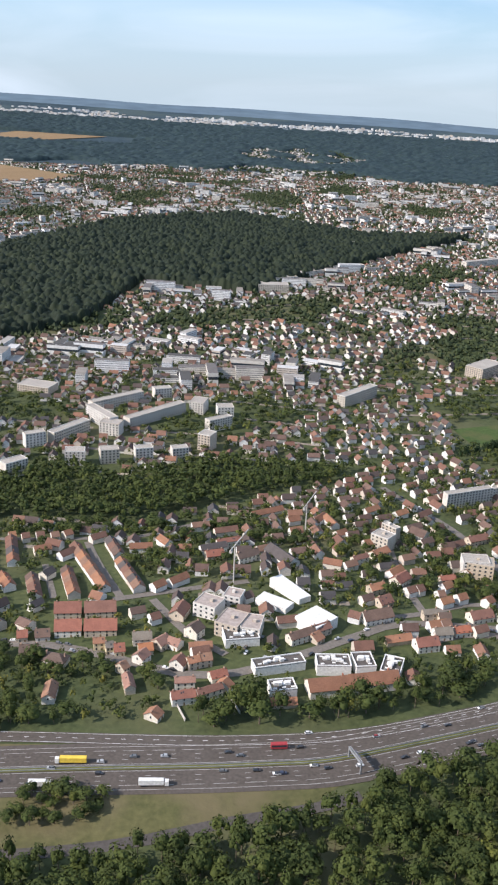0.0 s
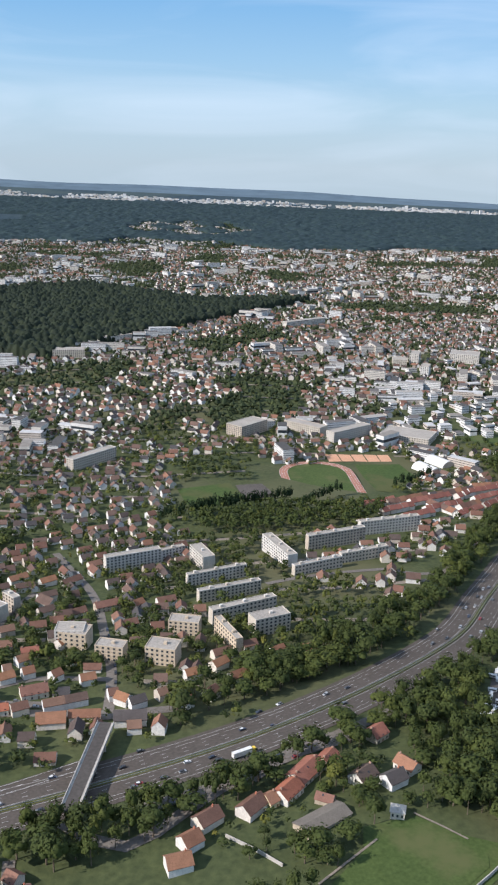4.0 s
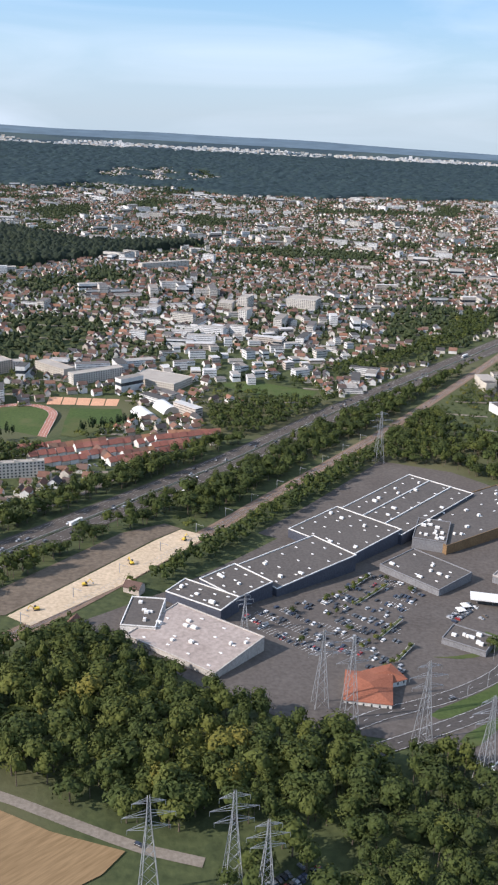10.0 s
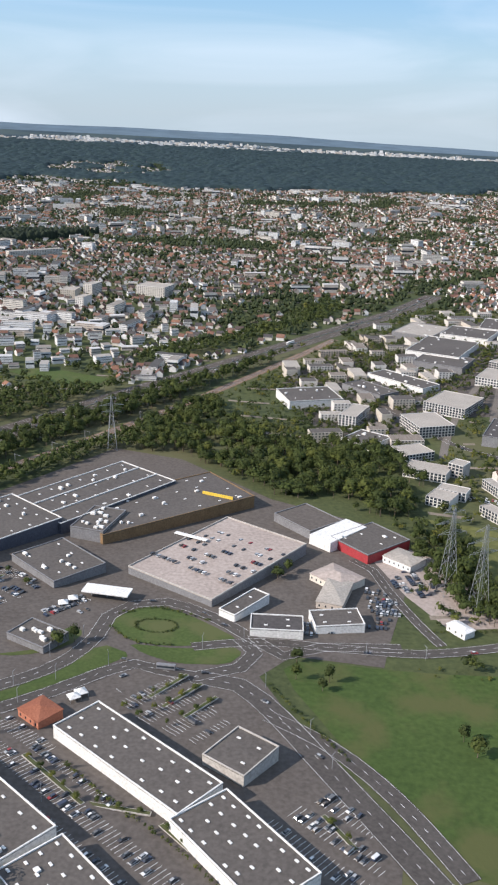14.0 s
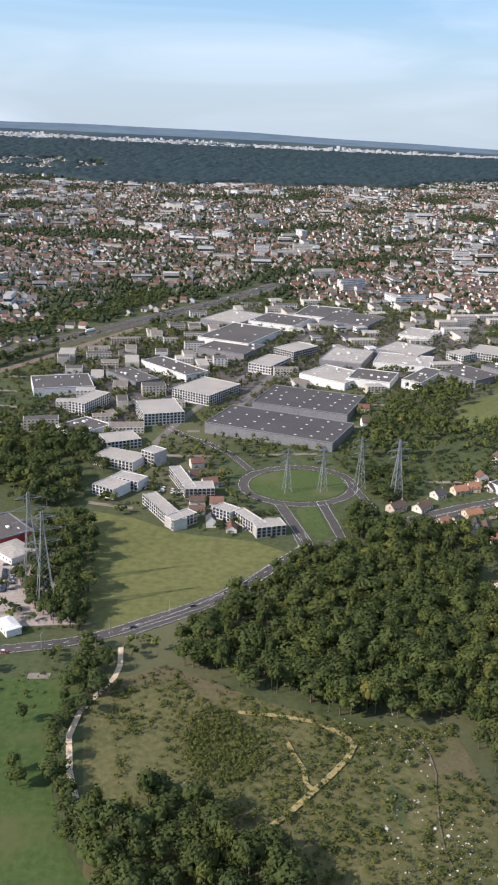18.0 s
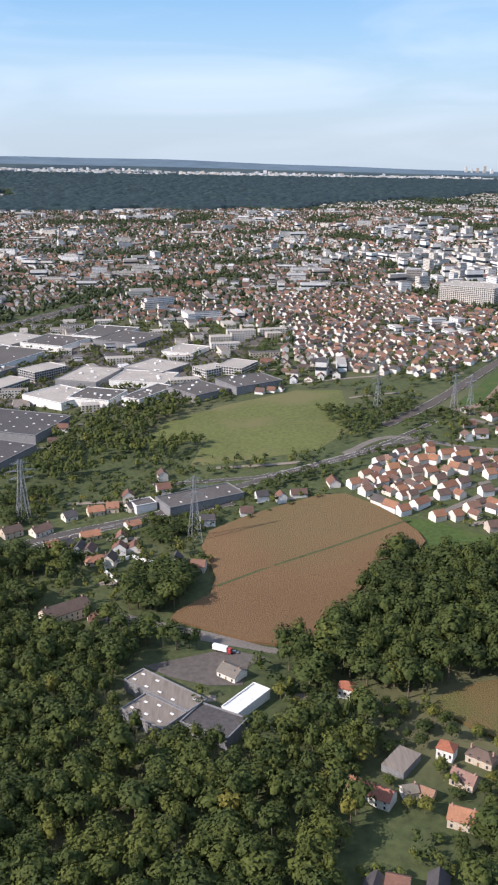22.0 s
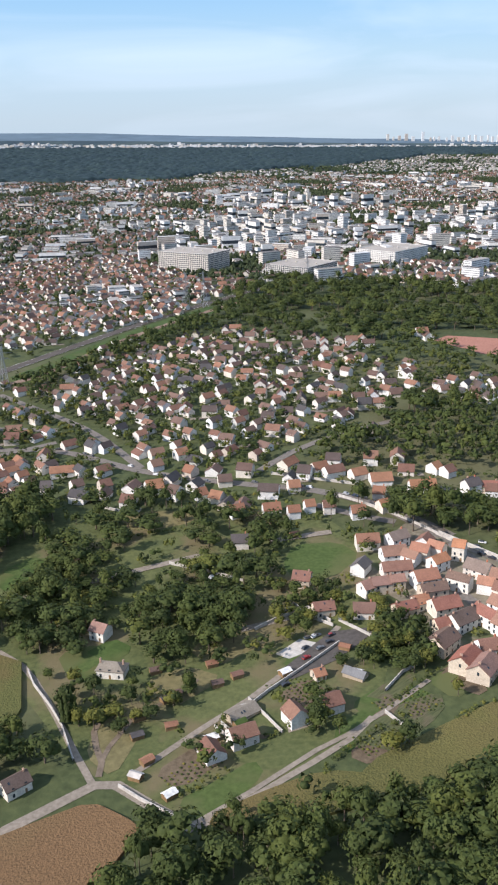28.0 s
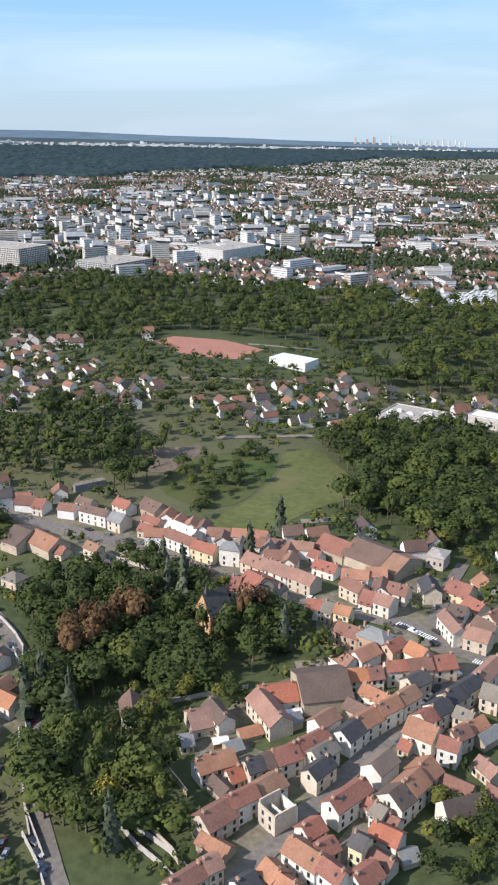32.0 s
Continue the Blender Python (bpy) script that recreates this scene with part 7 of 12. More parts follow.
hip_house(1608, 572.9, 8.1, 7.0, -32.9, 6, "white villa with an orange hipped roof beside the maize", RENDER, TERRACOTTA, "house", 3.0, "house")
shed(1475.2, 626.5, 45.5, 14.1, -42.6, 7, "long works shed with a weathered grey sheet roof", name="factory", lights=8, roof=ROOF_SHEET)
shed(1470.2, 607.7, 27.9, 17.7, -41.4, 6.4, "works shed with a weathered grey sheet roof", name="factory", lights=6, roof=ROOF_SHEET)
shed(1499.9, 599.1, 27.2, 19.2, -33.6, 6.5, "works shed with a dark blue-grey roof", name="factory", roof=ROOF_DARK)
shed(1516.7, 620.5, 10.5, 27.2, -40.2, 5, "small shed with a rough white roof", name="factory", roof=METAL_WHITE, wall=METAL_WHITE)
drape("works_yard", [(1462.5, 662.0), (1485.7, 670.4), (1508.2, 678.7), (1530.0, 668.2), (1520.0, 659.9), (1515.9, 640.2), (1497.9, 640.9), (1476.8, 650.0)], CARPARK, 0.3, label="grey gravel yard behind the works", category="yard")
shed(1585.6, 568, 11.4, 17.5, -40.0, 4, "old shed with a pale worn roof", name="barn", roof=ROOF_SHEET, parapet=0)
shed(1495.1, 892.4, 26.4, 64.6, -62.8, 6, "long workshop building beside the road", name="factory", lights=6)
shed(1451.1, 885, 13.2, 17.2, -63.0, 6, "white workshop beside the road", name="factory", wall=METAL_WHITE)
shed(2283.8, 1043.4, 37.1, 20.2, -42.4, 7, "long white sports hall beside the red pitch", name="sports_hall", roof=METAL_WHITE, wall=METAL_WHITE, parapet=0)
shed(2347.9, 892.9, 40.4, 33.2, -39.5, 8, "low modern school with a pale roof", name="school", roof=ROOF_GRAVEL, wall=CONCRETE, vents=8)
shed(2404.8, 890.3, 29.8, 15.0, -41.1, 8, "low modern school wing with a white roof", name="school", roof=METAL_WHITE, wall=CONCRETE)
shed(2129.7, 786.2, 19.1, 5.1, 27.1, 4, "long low shed with a grey roof by the park", name="barn", roof=ROOF_SHEET, parapet=0)

# the town beside the motorway
village_house(1968.5, 682.6, 9.0, -19, 8, 9.1, "R", "C")
village_house(1974.8, 653.5, 10.0, 6, 7, 7.9, "R", "C")
village_house(1998.6, 665.9, 6.0, 27, 8.5, 8.3, "P", "C")
village_house(2006.4, 667.8, 9.7, 7, 8.5, 7.7, "P", "C")
village_house(2014.8, 668.2, 7.5, 5, 8.5, 6.9, "P", "C")
village_house(2030.2, 656.0, 13.7, 10, 9, 7.9, "B", "C")
village_house(2045.5, 661.5, 12.0, -41, 9, 6.7, "B", "C")
village_house(2013.5, 645.3, 11.1, 18, 7, 8.2, "R", "C")
village_house(2022.4, 649.4, 6.9, 14, 7, 8.1, "O", "C")
village_house(2032.0, 642.1, 13.8, 13, 9, 10.5, "R", "C")
village_house(2036.8, 628.5, 14.8, 29, 9, 10.5, "B", "C")
village_house(2025.6, 626.0, 6.7, 17, 8, 8.0, "R", "C")
village_house(2022.8, 612.9, 14.1, 42, 9, 10.5, "B", "C")
village_house(2028.5, 596.3, 13.5, 49, 9, 10.5, "R", "C")
village_house(2034.2, 589.0, 14.3, 50, 9, 10.5, "P", "C")
village_house(2048.7, 628.0, 13.3, -59, 9, 8.0, "R", "C")
village_house(1872.8, 622.8, 12.9, -16, 7, 8.0, "T", "C", hip=True)
village_house(1865.8, 654.2, 8.2, -32, 8, 8.0, "P", "C")
village_house(1839.0, 552.1, 10.5, 37, 7, 7.8, "B", "C")
village_house(1928.6, 582.9, 13.6, 34, 4, 8.1, "T", "S", name="outbuilding")
village_house(1980.3, 600.4, 10.0, -40, 4, 5.5, "G", "S", name="outbuilding")
village_house(1964.2, 603.0, 5.0, 19, 5, 6.2, "O", "C")
village_house(321.8, 443.5, 14.8, 50, 8, 10.5, "X", "C", place="town")
village_house(312.2, 438.0, 5.9, 37, 7, 8.7, "O", "Y", place="town")
village_house(333.2, 460.6, 20.9, 50, 7, 12, "R", "C", place="town")
village_house(346.8, 470.4, 11.9, 54, 7, 10.5, "R", "C", place="town")
village_house(340.4, 436.8, 9.1, -27, 5, 6.6, "R", "S", name="outbuilding", place="town")
village_house(336.8, 421.3, 28.3, 34, 4, 12, "T", "S", name="outbuilding", place="town")
village_house(362.8, 452.6, 12.9, 42, 8, 10.5, "B", "C", place="town")
village_house(388.5, 461.6, 12.2, -51, 7, 9.2, "O", "C", place="town")
village_house(378.0, 494.5, 10.8, 40, 8, 10.5, "R", "C", place="town")
village_house(1412.2, 718.2, 28.9, 36, 11, 12, "B", "C", place="country")
village_house(1429.2, 713.6, 5.5, 14, 6, 10.5, "R", "C", place="country")
village_house(1510.6, 650.2, 12.7, -42, 6.5, 10.5, "T", "C", place="country")
village_house(1623.1, 567.5, 13.0, -42, 7, 7.7, "B", "C", hip=True, place="country")
village_house(1610.8, 552.8, 11.3, -41, 7, 7.5, "P", "C", place="country")
village_house(1567.6, 546.0, 20.2, -35, 8, 8.4, "R", "C", place="country")
village_house(1603.0, 527.8, 11.2, -26, 8, 9.6, "O", "C", place="country")
village_house(1584.4, 546.8, 6.6, 10, 6, 6, "T", "C", place="country")
village_house(1591.9, 545.7, 7.3, -35, 5, 6, "O", "S", name="outbuilding", place="country")
village_house(1357.0, 845.6, 14.3, 36, 8, 9.5, "B", "C", place="roadside")
village_house(1378.0, 847.9, 15.3, 44, 7, 9.5, "B", "C", place="roadside")
village_house(1395.6, 872.1, 9.8, 33, 7, 9.5, "D", "C", place="roadside")
village_house(1414.6, 880.0, 12.2, 20, 7, 9.5, "O", "C", place="roadside")
village_house(1427.4, 884.6, 9.5, 5, 7.5, 9.5, "O", "C", place="roadside")
village_house(1443.2, 885.8, 13.0, 41, 7, 9.5, "D", "C", place="roadside")
village_house(1415.0, 837.0, 14.1, 21, 6, 9.5, "O", "C", place="roadside")
village_house(1389.3, 821.9, 9.1, 33, 6, 9.5, "O", "C", place="roadside")
village_house(1399.4, 824.0, 7.8, 40, 6, 9.5, "D", "C", place="roadside")
village_house(1423.4, 796.3, 16.1, 19, 6, 9.5, "O", "C", hip=True, place="roadside")
village_house(1444.5, 854.2, 10.4, 28, 5, 9.5, "O", "C", place="roadside")
village_house(-109.4, 556.9, 17.8, 7, 10, 14, "R", "C", place="town")
village_house(-87.5, 557.9, 21.0, 9, 10, 14, "R", "C", place="town")
village_house(-104.8, 532.2, 17.2, 7, 10, 14, "R", "C", place="town")
village_house(-83.4, 532.7, 21.0, 6, 10, 14, "R", "C", place="town")
village_house(-124.4, 504.2, 11.6, 6, 8, 10.5, "B", "C", place="town")
village_house(-105.4, 493.7, 14.2, -14, 8, 9.8, "B", "C", hip=True, place="town")
village_house(-133.2, 523.4, 6.4, 12, 7, 8.5, "R", "C", place="town")
village_house(-120.4, 525.0, 9.3, 12, 7, 9.7, "B", "C", place="town")
village_house(-81.5, 511.8, 7.1, 11, 8, 6.4, "O", "Y", place="town")
village_house(-74.2, 506.8, 4.7, 16, 8, 6.8, "T", "Y", place="town")
village_house(-67.8, 506.4, 6.4, 12, 7, 9.2, "R", "Y", place="town")
village_house(-51.2, 506.6, 8.9, 14, 7, 8.6, "X", "C", place="town")
village_house(-52.6, 495.8, 8.4, 58, 8, 8.6, "P", "C", place="town")
village_house(-54.7, 519.0, 12.0, 10, 8, 9.2, "T", "C", place="town")
village_house(-41.6, 513.0, 9.2, 50, 8, 9.4, "P", "C", place="town")
village_house(-32.9, 512.6, 8.6, -28, 7, 8.0, "P", "C", place="town")
village_house(-28.8, 489.6, 7.6, 67, 8, 9.6, "R", "C", place="town")
village_house(-62.8, 483.5, 4.7, 50, 8, 7.9, "O", "C", place="town")
village_house(-57.2, 467.6, 13.8, -74, 7, 6.1, "P", "C", place="town")
village_house(-102.4, 459.4, 15.0, 92, 7, 7.6, "O", "C", place="town")
village_house(-39.5, 439.7, 6.9, 64, 6, 9.1, "O", "C", place="town")
village_house(-32.6, 553.5, 14.8, 74, 9, 10.5, "R", "C", place="town")
village_house(-21.2, 527.0, 9.1, 56, 10, 10.5, "B", "C", place="town")
village_house(-16.5, 510.0, 14.5, 10, 6, 8.2, "O", "S", name="outbuilding", place="town")
village_house(-20.1, 489.8, 7.6, 26, 8, 6.8, "O", "C", place="town")
village_house(-13.0, 493.6, 8.0, 15, 8, 8.1, "O", "C", place="town")
village_house(-4.3, 477.0, 10.4, 25, 7, 7.6, "R", "C", place="town")
village_house(0.3, 467.6, 5.3, 61, 7, 9.7, "O", "C", place="town")
village_house(-23.8, 468.2, 11.9, 9, 8, 6, "P", "C", place="town")
village_house(-24.0, 455.0, 13.9, 15, 8, 8.0, "R", "C", place="town")
village_house(-9.1, 459.2, 16.3, 30, 8, 6, "R", "C", place="town")
village_house(34.8, 453.8, 15.0, 7, 5, 7.3, "O", "S", name="outbuilding", place="town")
village_house(48.6, 524.0, 19.4, 32, 8, 8.1, "B", "C", place="town")
village_house(62.1, 533.2, 12.5, 32, 8, 8.1, "R", "C", place="town")
village_house(57.9, 524.2, 7.4, 46, 6, 10.5, "O", "C", place="town")
village_house(-1.5, 679.4, 19.8, 23, 9, 6.1, "R", "C", place="town")
village_house(13.4, 651.9, 18.8, 34, 9, 8.9, "B", "C", place="town")
village_house(-12.1, 652.4, 13.9, 18, 9, 9.3, "R", "C", place="town")
village_house(101.9, 553.8, 21.6, 22, 9, 12, "B", "C", place="town")
village_house(112.3, 525.5, 18.1, 18, 6, 7.9, "O", "S", name="outbuilding", place="town")
village_house(129.7, 519.0, 15.1, 15, 9, 10.5, "R", "C", place="town")
village_house(110.0, 576.8, 10.8, 34, 8, 10.5, "R", "C", place="town")
village_house(139.6, 558.5, 10.5, 13, 8, 6, "T", "C", place="town")
village_house(148.8, 554.3, 7.9, 4, 8, 6.8, "B", "C", place="town")
village_house(174.8, 560.0, 16.7, 19, 8, 10.5, "R", "C", place="town")
village_house(157.1, 538.4, 11.3, 15, 7, 7.9, "X", "C", place="town")
village_house(143.4, 533.8, 11.9, 11, 8, 8.9, "T", "C", place="town")
village_house(128.4, 615.6, 14.5, 46, 8, 10.5, "R", "C", place="town")
village_house(102.0, 651.7, 13.9, 31, 8, 6, "R", "C", place="town")
village_house(119.8, 667.0, 16.2, 38, 8, 9.4, "O", "C", place="town")
village_house(107.8, 597.6, 12.5, 28, 8, 8.6, "O", "C", place="town")
village_house(163.4, 616.0, 11.7, 15, 8, 6.2, "R", "C", place="town")
village_house(208.2, 706.5, 19.1, 25, 8, 9.0, "R", "C", place="town")
terrace([(-124.1, 667.3), (-88.9, 589.7)], 8, 9, 8)
terrace([(-97.9, 680.3), (-86, 649.3)], 3, 9, 8)
terrace([(-84.1, 638.2), (-64, 589.8)], 6, 9, 8)
terrace([(-122.3, 620.7), (-109.1, 578.9)], 5, 9, 8)
terrace([(-178.1, 679.1), (-165.5, 634)], 4, 9, 8)
terrace([(-146, 608.6), (-135.6, 575.6)], 4, 9, 8)
terrace([(-168.2, 610.1), (-157.7, 591.5)], 3, 9, 8)
ridge_house(-178.5, 685.1, 5.8, 24, 8, 7.8, near=False)
ridge_house(-167.3, 683.7, 6.3, 23, 8, 7.8, near=False)
ridge_house(-156, 686.8, 6.4, 23, 8, 7.8, near=False)
ridge_house(-144.1, 687.5, 6.4, 23, 8, 7.8, near=False)
ridge_house(-134.7, 691.9, 7.3, 40, 8, 7.8, near=False)
ridge_house(-108.8, 686.7, 13.5, 38, 8, 7.8, near=False)
ridge_house(-71.3, 667.2, 17.8, 10, 8, 7.8, near=False)
ridge_house(-53.4, 680.5, 13.4, -52, 8, 7.8, near=False)
ridge_house(-128.1, 652.2, 13.8, 49, 8, 7.8, near=False)
ridge_house(-135.5, 614.8, 10.7, 61, 8, 7.8, near=False)
ridge_house(-148.5, 659.7, 13.4, 25, 8, 7.8, near=False)
ridge_house(-61.5, 552.9, 10.4, 24, 8, 7.8, near=False)
ridge_house(-49, 544.7, 7.3, 33, 8, 7.8, near=False)
ridge_house(-51.1, 594.5, 10.5, 45, 8, 7.8, near=False)
ridge_house(-37.4, 604.6, 16.3, 44, 8, 7.8, near=False)
ridge_house(-16.1, 501.6, 11.2, 19, 8, 7.8, near=False)
ridge_house(27.1, 668.1, 12.8, 28, 8, 7.8, near=False)
ridge_house(41, 651.8, 30.5, -55, 10, 12, near=False)
ridge_house(77.6, 747, 17.0, 55, 8, 7.8, near=False)
ridge_house(80.1, 641.4, 14.2, -17, 8, 7.8, near=False)
ridge_house(43, 543.3, 20.0, 14, 8, 7.8, near=False)
ridge_house(87.2, 551.7, 8.1, -26, 8, 7.8, near=False)
ridge_house(13.2, 577.5, 7.5, 37, 8, 7.8, near=False)
ridge_house(-13.7, 669.3, 21.7, 24, 8, 7.8, near=False)
ridge_house(-4.3, 708.4, 19.9, 21, 8, 7.8, near=False)
ridge_house(-26.2, 718.9, 14.7, 18, 8, 7.8, near=False)
ridge_house(31.5, 759.6, 31.6, 30, 8, 7.8, near=False)
ridge_house(54.5, 741.7, 11.0, 25, 8, 7.8, near=False)
ridge_house(98.2, 578.1, 9.8, 29, 8, 7.8, near=False)
ridge_house(133.3, 594.9, 10.4, 29, 8, 7.8, near=False)
ridge_house(154.4, 578.3, 10.2, 29, 8, 7.8, near=False)
ridge_house(141.6, 543.6, 12.7, 17, 8, 7.8, near=False)
ridge_house(169.4, 538.5, 10.3, 25, 8, 7.8, near=False)
ridge_house(92.9, 638.9, 10.9, 32, 8, 7.8, near=False)
ridge_house(126, 627.7, 14.6, 46, 8, 7.8, near=False)
ridge_house(162.6, 695.7, 12.5, 33, 8, 7.8, near=False)
ridge_house(187.5, 690.9, 12.7, 32, 8, 7.8, near=False)
ridge_house(158.4, 731.1, 15.5, 30, 8, 7.8, near=False)
ridge_house(92.9, 710.3, 10.9, 38, 8, 7.8, near=False)
ridge_house(153.5, 769, 13.9, 36, 8, 7.8, near=False)
ridge_house(62.8, 468.5, 27.4, 13, 10, 13, False, group="workshops", label="long workshop under a brown mansard roof")
ridge_house(90.6, 475.3, 28.5, 13, 10, 13, False, group="workshops", label="long workshop under a brown mansard roof")
for _b in ((32.7, 570.1, 24.8, 11.6, -33.3, 5), (44.4, 591, 35.6, 10.3, -55.4, 6), (59.8, 542, 19.6, 21.5, -46.0, 8)):
    shed(*_b, "low hall with a bright white ridged roof", name="market_hall", roof=METAL_WHITE, wall=METAL_WHITE, parapet=0)
for _b in ((-12.8, 558.2, 16.7, 15.9, -26.0, 10), (3.2, 534.2, 16.4, 20.1, -23.7, 10), (16.6, 531.2, 13.2, 18.5, -10.5, 9), (4.2, 572.7, 12.4, 12.8, -16.8, 9)):
    block(*_b, "pale unfinished apartment block under construction", "building_shell", group="building site", penthouse=True, roof=ROOF_PARK)
block(125.6, 688.2, 16.0, 13.2, -39.9, 13, "plain white rendered building with a blank gable")
for _b in ((32.7, 489.6, 32.5, 9.9, 16.3, 6), (34.2, 464.9, 15.7, 11.0, 12.2, 6), (66.6, 490.4, 21.1, 12.6, 2.4, 7), (85.6, 492.5, 12.6, 15.5, 8.2, 7), (9.2, 521, 22.4, 14.8, 10.8, 6), (103.3, 489.6, 12.3, 18.2, -18.0, 6)):
    shed(*_b, "low grey workshop with roof-top plant", name="workshop", vents=6, lights=5, roof=ROOF_GREY, wall=METAL_WHITE)
ridge_house(190.4, 524.6, 17.0, 5, 9, 11, near=False)
ridge_house(209.8, 528.3, 18.5, 1, 8, 7.8, near=False)
ridge_house(236.9, 524, 19.0, 3, 9, 10, near=False)
ridge_house(189.2, 542.9, 12.8, 19, 8, 7.8, near=False)
ridge_house(202, 547.4, 14.2, 20, 8, 7.8, near=False)
ridge_house(224.5, 553.5, 6.5, 17, 8, 7.8, near=False)
ridge_house(231.3, 547.1, 9.5, -34, 8, 7.8, near=False)
ridge_house(239.8, 543.2, 10.6, 29, 8, 7.8, near=False)
ridge_house(185.6, 580.8, 7.5, 44, 8, 7.8, near=False)
ridge_house(167.1, 585.3, 8.0, 27, 8, 7.8, near=False)
ridge_house(160.3, 603.9, 9.1, 37, 8, 7.8, near=False)
ridge_house(139, 596.9, 6.4, 35, 8, 7.8, near=False)
ridge_house(152.9, 589.4, 5.8, 21, 8, 7.8, near=False)
ridge_house(140.3, 656.4, 10.7, 24, 8, 7.8, near=False)
ridge_house(115.8, 689.1, 12.9, 21, 8, 7.8, near=False)
ridge_house(232.5, 708.4, 8.9, 39, 8, 7.8, near=False)
ridge_house(254.3, 713, 15.0, 22, 8, 7.8, near=False)
ridge_house(228.6, 665.3, 11.7, 24, 8, 7.8, near=False)
ridge_house(160.8, 716.3, 14.9, -40, 9, 11, near=False)
ridge_house(173.5, 766.9, 18.5, 43, 8, 7.8, near=False)
ridge_house(127.6, 776.3, 16.3, 37, 8, 7.8, near=False)
ridge_house(83.5, 785.1, 9.4, 22, 8, 7.8, near=False)
ridge_house(87.7, 740.3, 19.3, -69, 8, 7.8, near=False)
ridge_house(183.3, 631.9, 9.1, 51, 8, 7.8, near=False)
ridge_house(206.8, 574.7, 9.9, 20, 8, 7.8, near=False)
ridge_house(147.1, 544.7, 7.3, 23, 8, 7.8, near=False)
ridge_house(239.7, 514.1, 8.5, 5, 8, 7.8, near=False)
ridge_house(332.6, 610.5, 10.5, 30, 8, 7.8, near=False)
ridge_house(350.2, 608.3, 13.4, 15, 8, 7.8, near=False)
ridge_house(291.9, 592, 12.2, 42, 8, 7.8, near=False)
ridge_house(273, 578.1, 8.8, 25, 8, 7.8, near=False)
ridge_house(303.4, 573.5, 13.1, 35, 8, 7.8, near=False)
ridge_house(313.9, 621.4, 10.7, 24, 8, 7.8, near=False)
ridge_house(294.5, 609.1, 14.1, 25, 8, 7.8, near=False)
ridge_house(254.6, 551.8, 6.6, 31, 8, 7.8, near=False)
ridge_house(270.2, 541.1, 6.2, 40, 8, 7.8, near=False)
ridge_house(285.6, 551.1, 8.9, 53, 8, 7.8, near=False)
ridge_house(354.3, 612.6, 12.0, 13, 8, 7.8, near=False)
ridge_house(280.2, 426.6, 13.3, 39, 8, 10, False, group="motorway houses")
ridge_house(302.6, 433.1, 14.1, 47, 8, 10, False, group="motorway houses")
ridge_house(271.6, 411.9, 9.9, 36, 8, 10, False, group="motorway houses")
ridge_house(266.1, 397.9, 11.9, 16, 8, 10, False, group="motorway houses")
ridge_house(378.2, 448.6, 11.7, 31, 8, 10, False, group="motorway houses")
hip_house(374.4, 421.9, 7.0, 6.2, -16.6, 4.5, "small pavilion with a grey pyramid roof", RENDER, CONCRETE, "pavilion", 2.0)
# red-tiled terraces beside the motorway
terrace([(461.1, 973), (480.6, 996)], 3, 10, 8, False)
terrace([(492.5, 997.1), (546.1, 1032.3)], 7, 10, 8, False)
terrace([(548.5, 1028), (608.2, 1058.9)], 7, 10, 8, False)
terrace([(609.7, 1068), (667, 1079.9)], 7, 10, 8, False)
terrace([(542, 1000.9), (561.2, 963.7)], 4, 10, 8, False)
terrace([(569.9, 981.3), (598.5, 1005)], 4, 10, 8, False)
terrace([(602.3, 992.3), (628.7, 1015.7)], 3, 10, 8, False)
far_houses("town_houses", PLAIN_HOUSES, "pale town houses with red-brown tiled roofs beside the motorway", roof=TOWN_FAR)

# ---- woods ----
wood([(-1.5, 350.5), (37.4, 369.9), (72.7, 382.2), (110.8, 400), (157.1, 415.6), (180.1, 390.4), (154.4, 308.2), (-115.7, 296.7), (-126.2, 331.7), (-62, 338.1), (-28.4, 346.3)], 8.0, 1, label="dense dark green wood below the motorway bank")
wood([(-168.8, 377.3), (-111.8, 378.7), (-83.9, 382.8), (-60.4, 380.3), (-64, 366.8), (-107.5, 361), (-162.2, 359)], 7.0, 2, tier="bush", size=(3, 4.5), high=(6, 10), label="thicket of bushes at the foot of the motorway", category="bushes", name="thicket")
wood([(-48.5, 428.1), (20.8, 434.7), (66, 439.4), (99.3, 446.3), (163.7, 465.4), (170.3, 491.7), (125.7, 483.3), (99.4, 470.2), (67.4, 454.8), (40.5, 447.2), (14.4, 454.8), (-30.1, 433.2)], 7.5, 3, label="belt of dark trees between houses and motorway")
wood([(-355.2, 816.3), (-227.6, 840.1), (-178.5, 870.6), (-116.6, 834.4), (-53.5, 876), (3.6, 910.9), (62.6, 896.4), (134.5, 906.1), (83.1, 851.4), (10.1, 801.5), (-40.9, 764.8), (-102.4, 730.5), (-152.9, 738.7), (-199.4, 727.5), (-311.4, 704.3)], 8.5, 4, tier="mid", size=(4, 6.5), label="broad belt of old trees between estate and terraces")
HILL_WOOD = [(-877.9, 2006.7), (-534.9, 2077.2), (-310.9, 2603.2), (-19.3, 2828.4), (309.3, 2465.4), (604, 2523.6), (256, 1999), (25, 1697.3), (-188.6, 1755.6), (-247.5, 1464.3), (-353.5, 1346.2), (-562.3, 1248)]
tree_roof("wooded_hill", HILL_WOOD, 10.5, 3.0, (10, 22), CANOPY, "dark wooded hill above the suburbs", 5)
claim(HILL_WOOD)
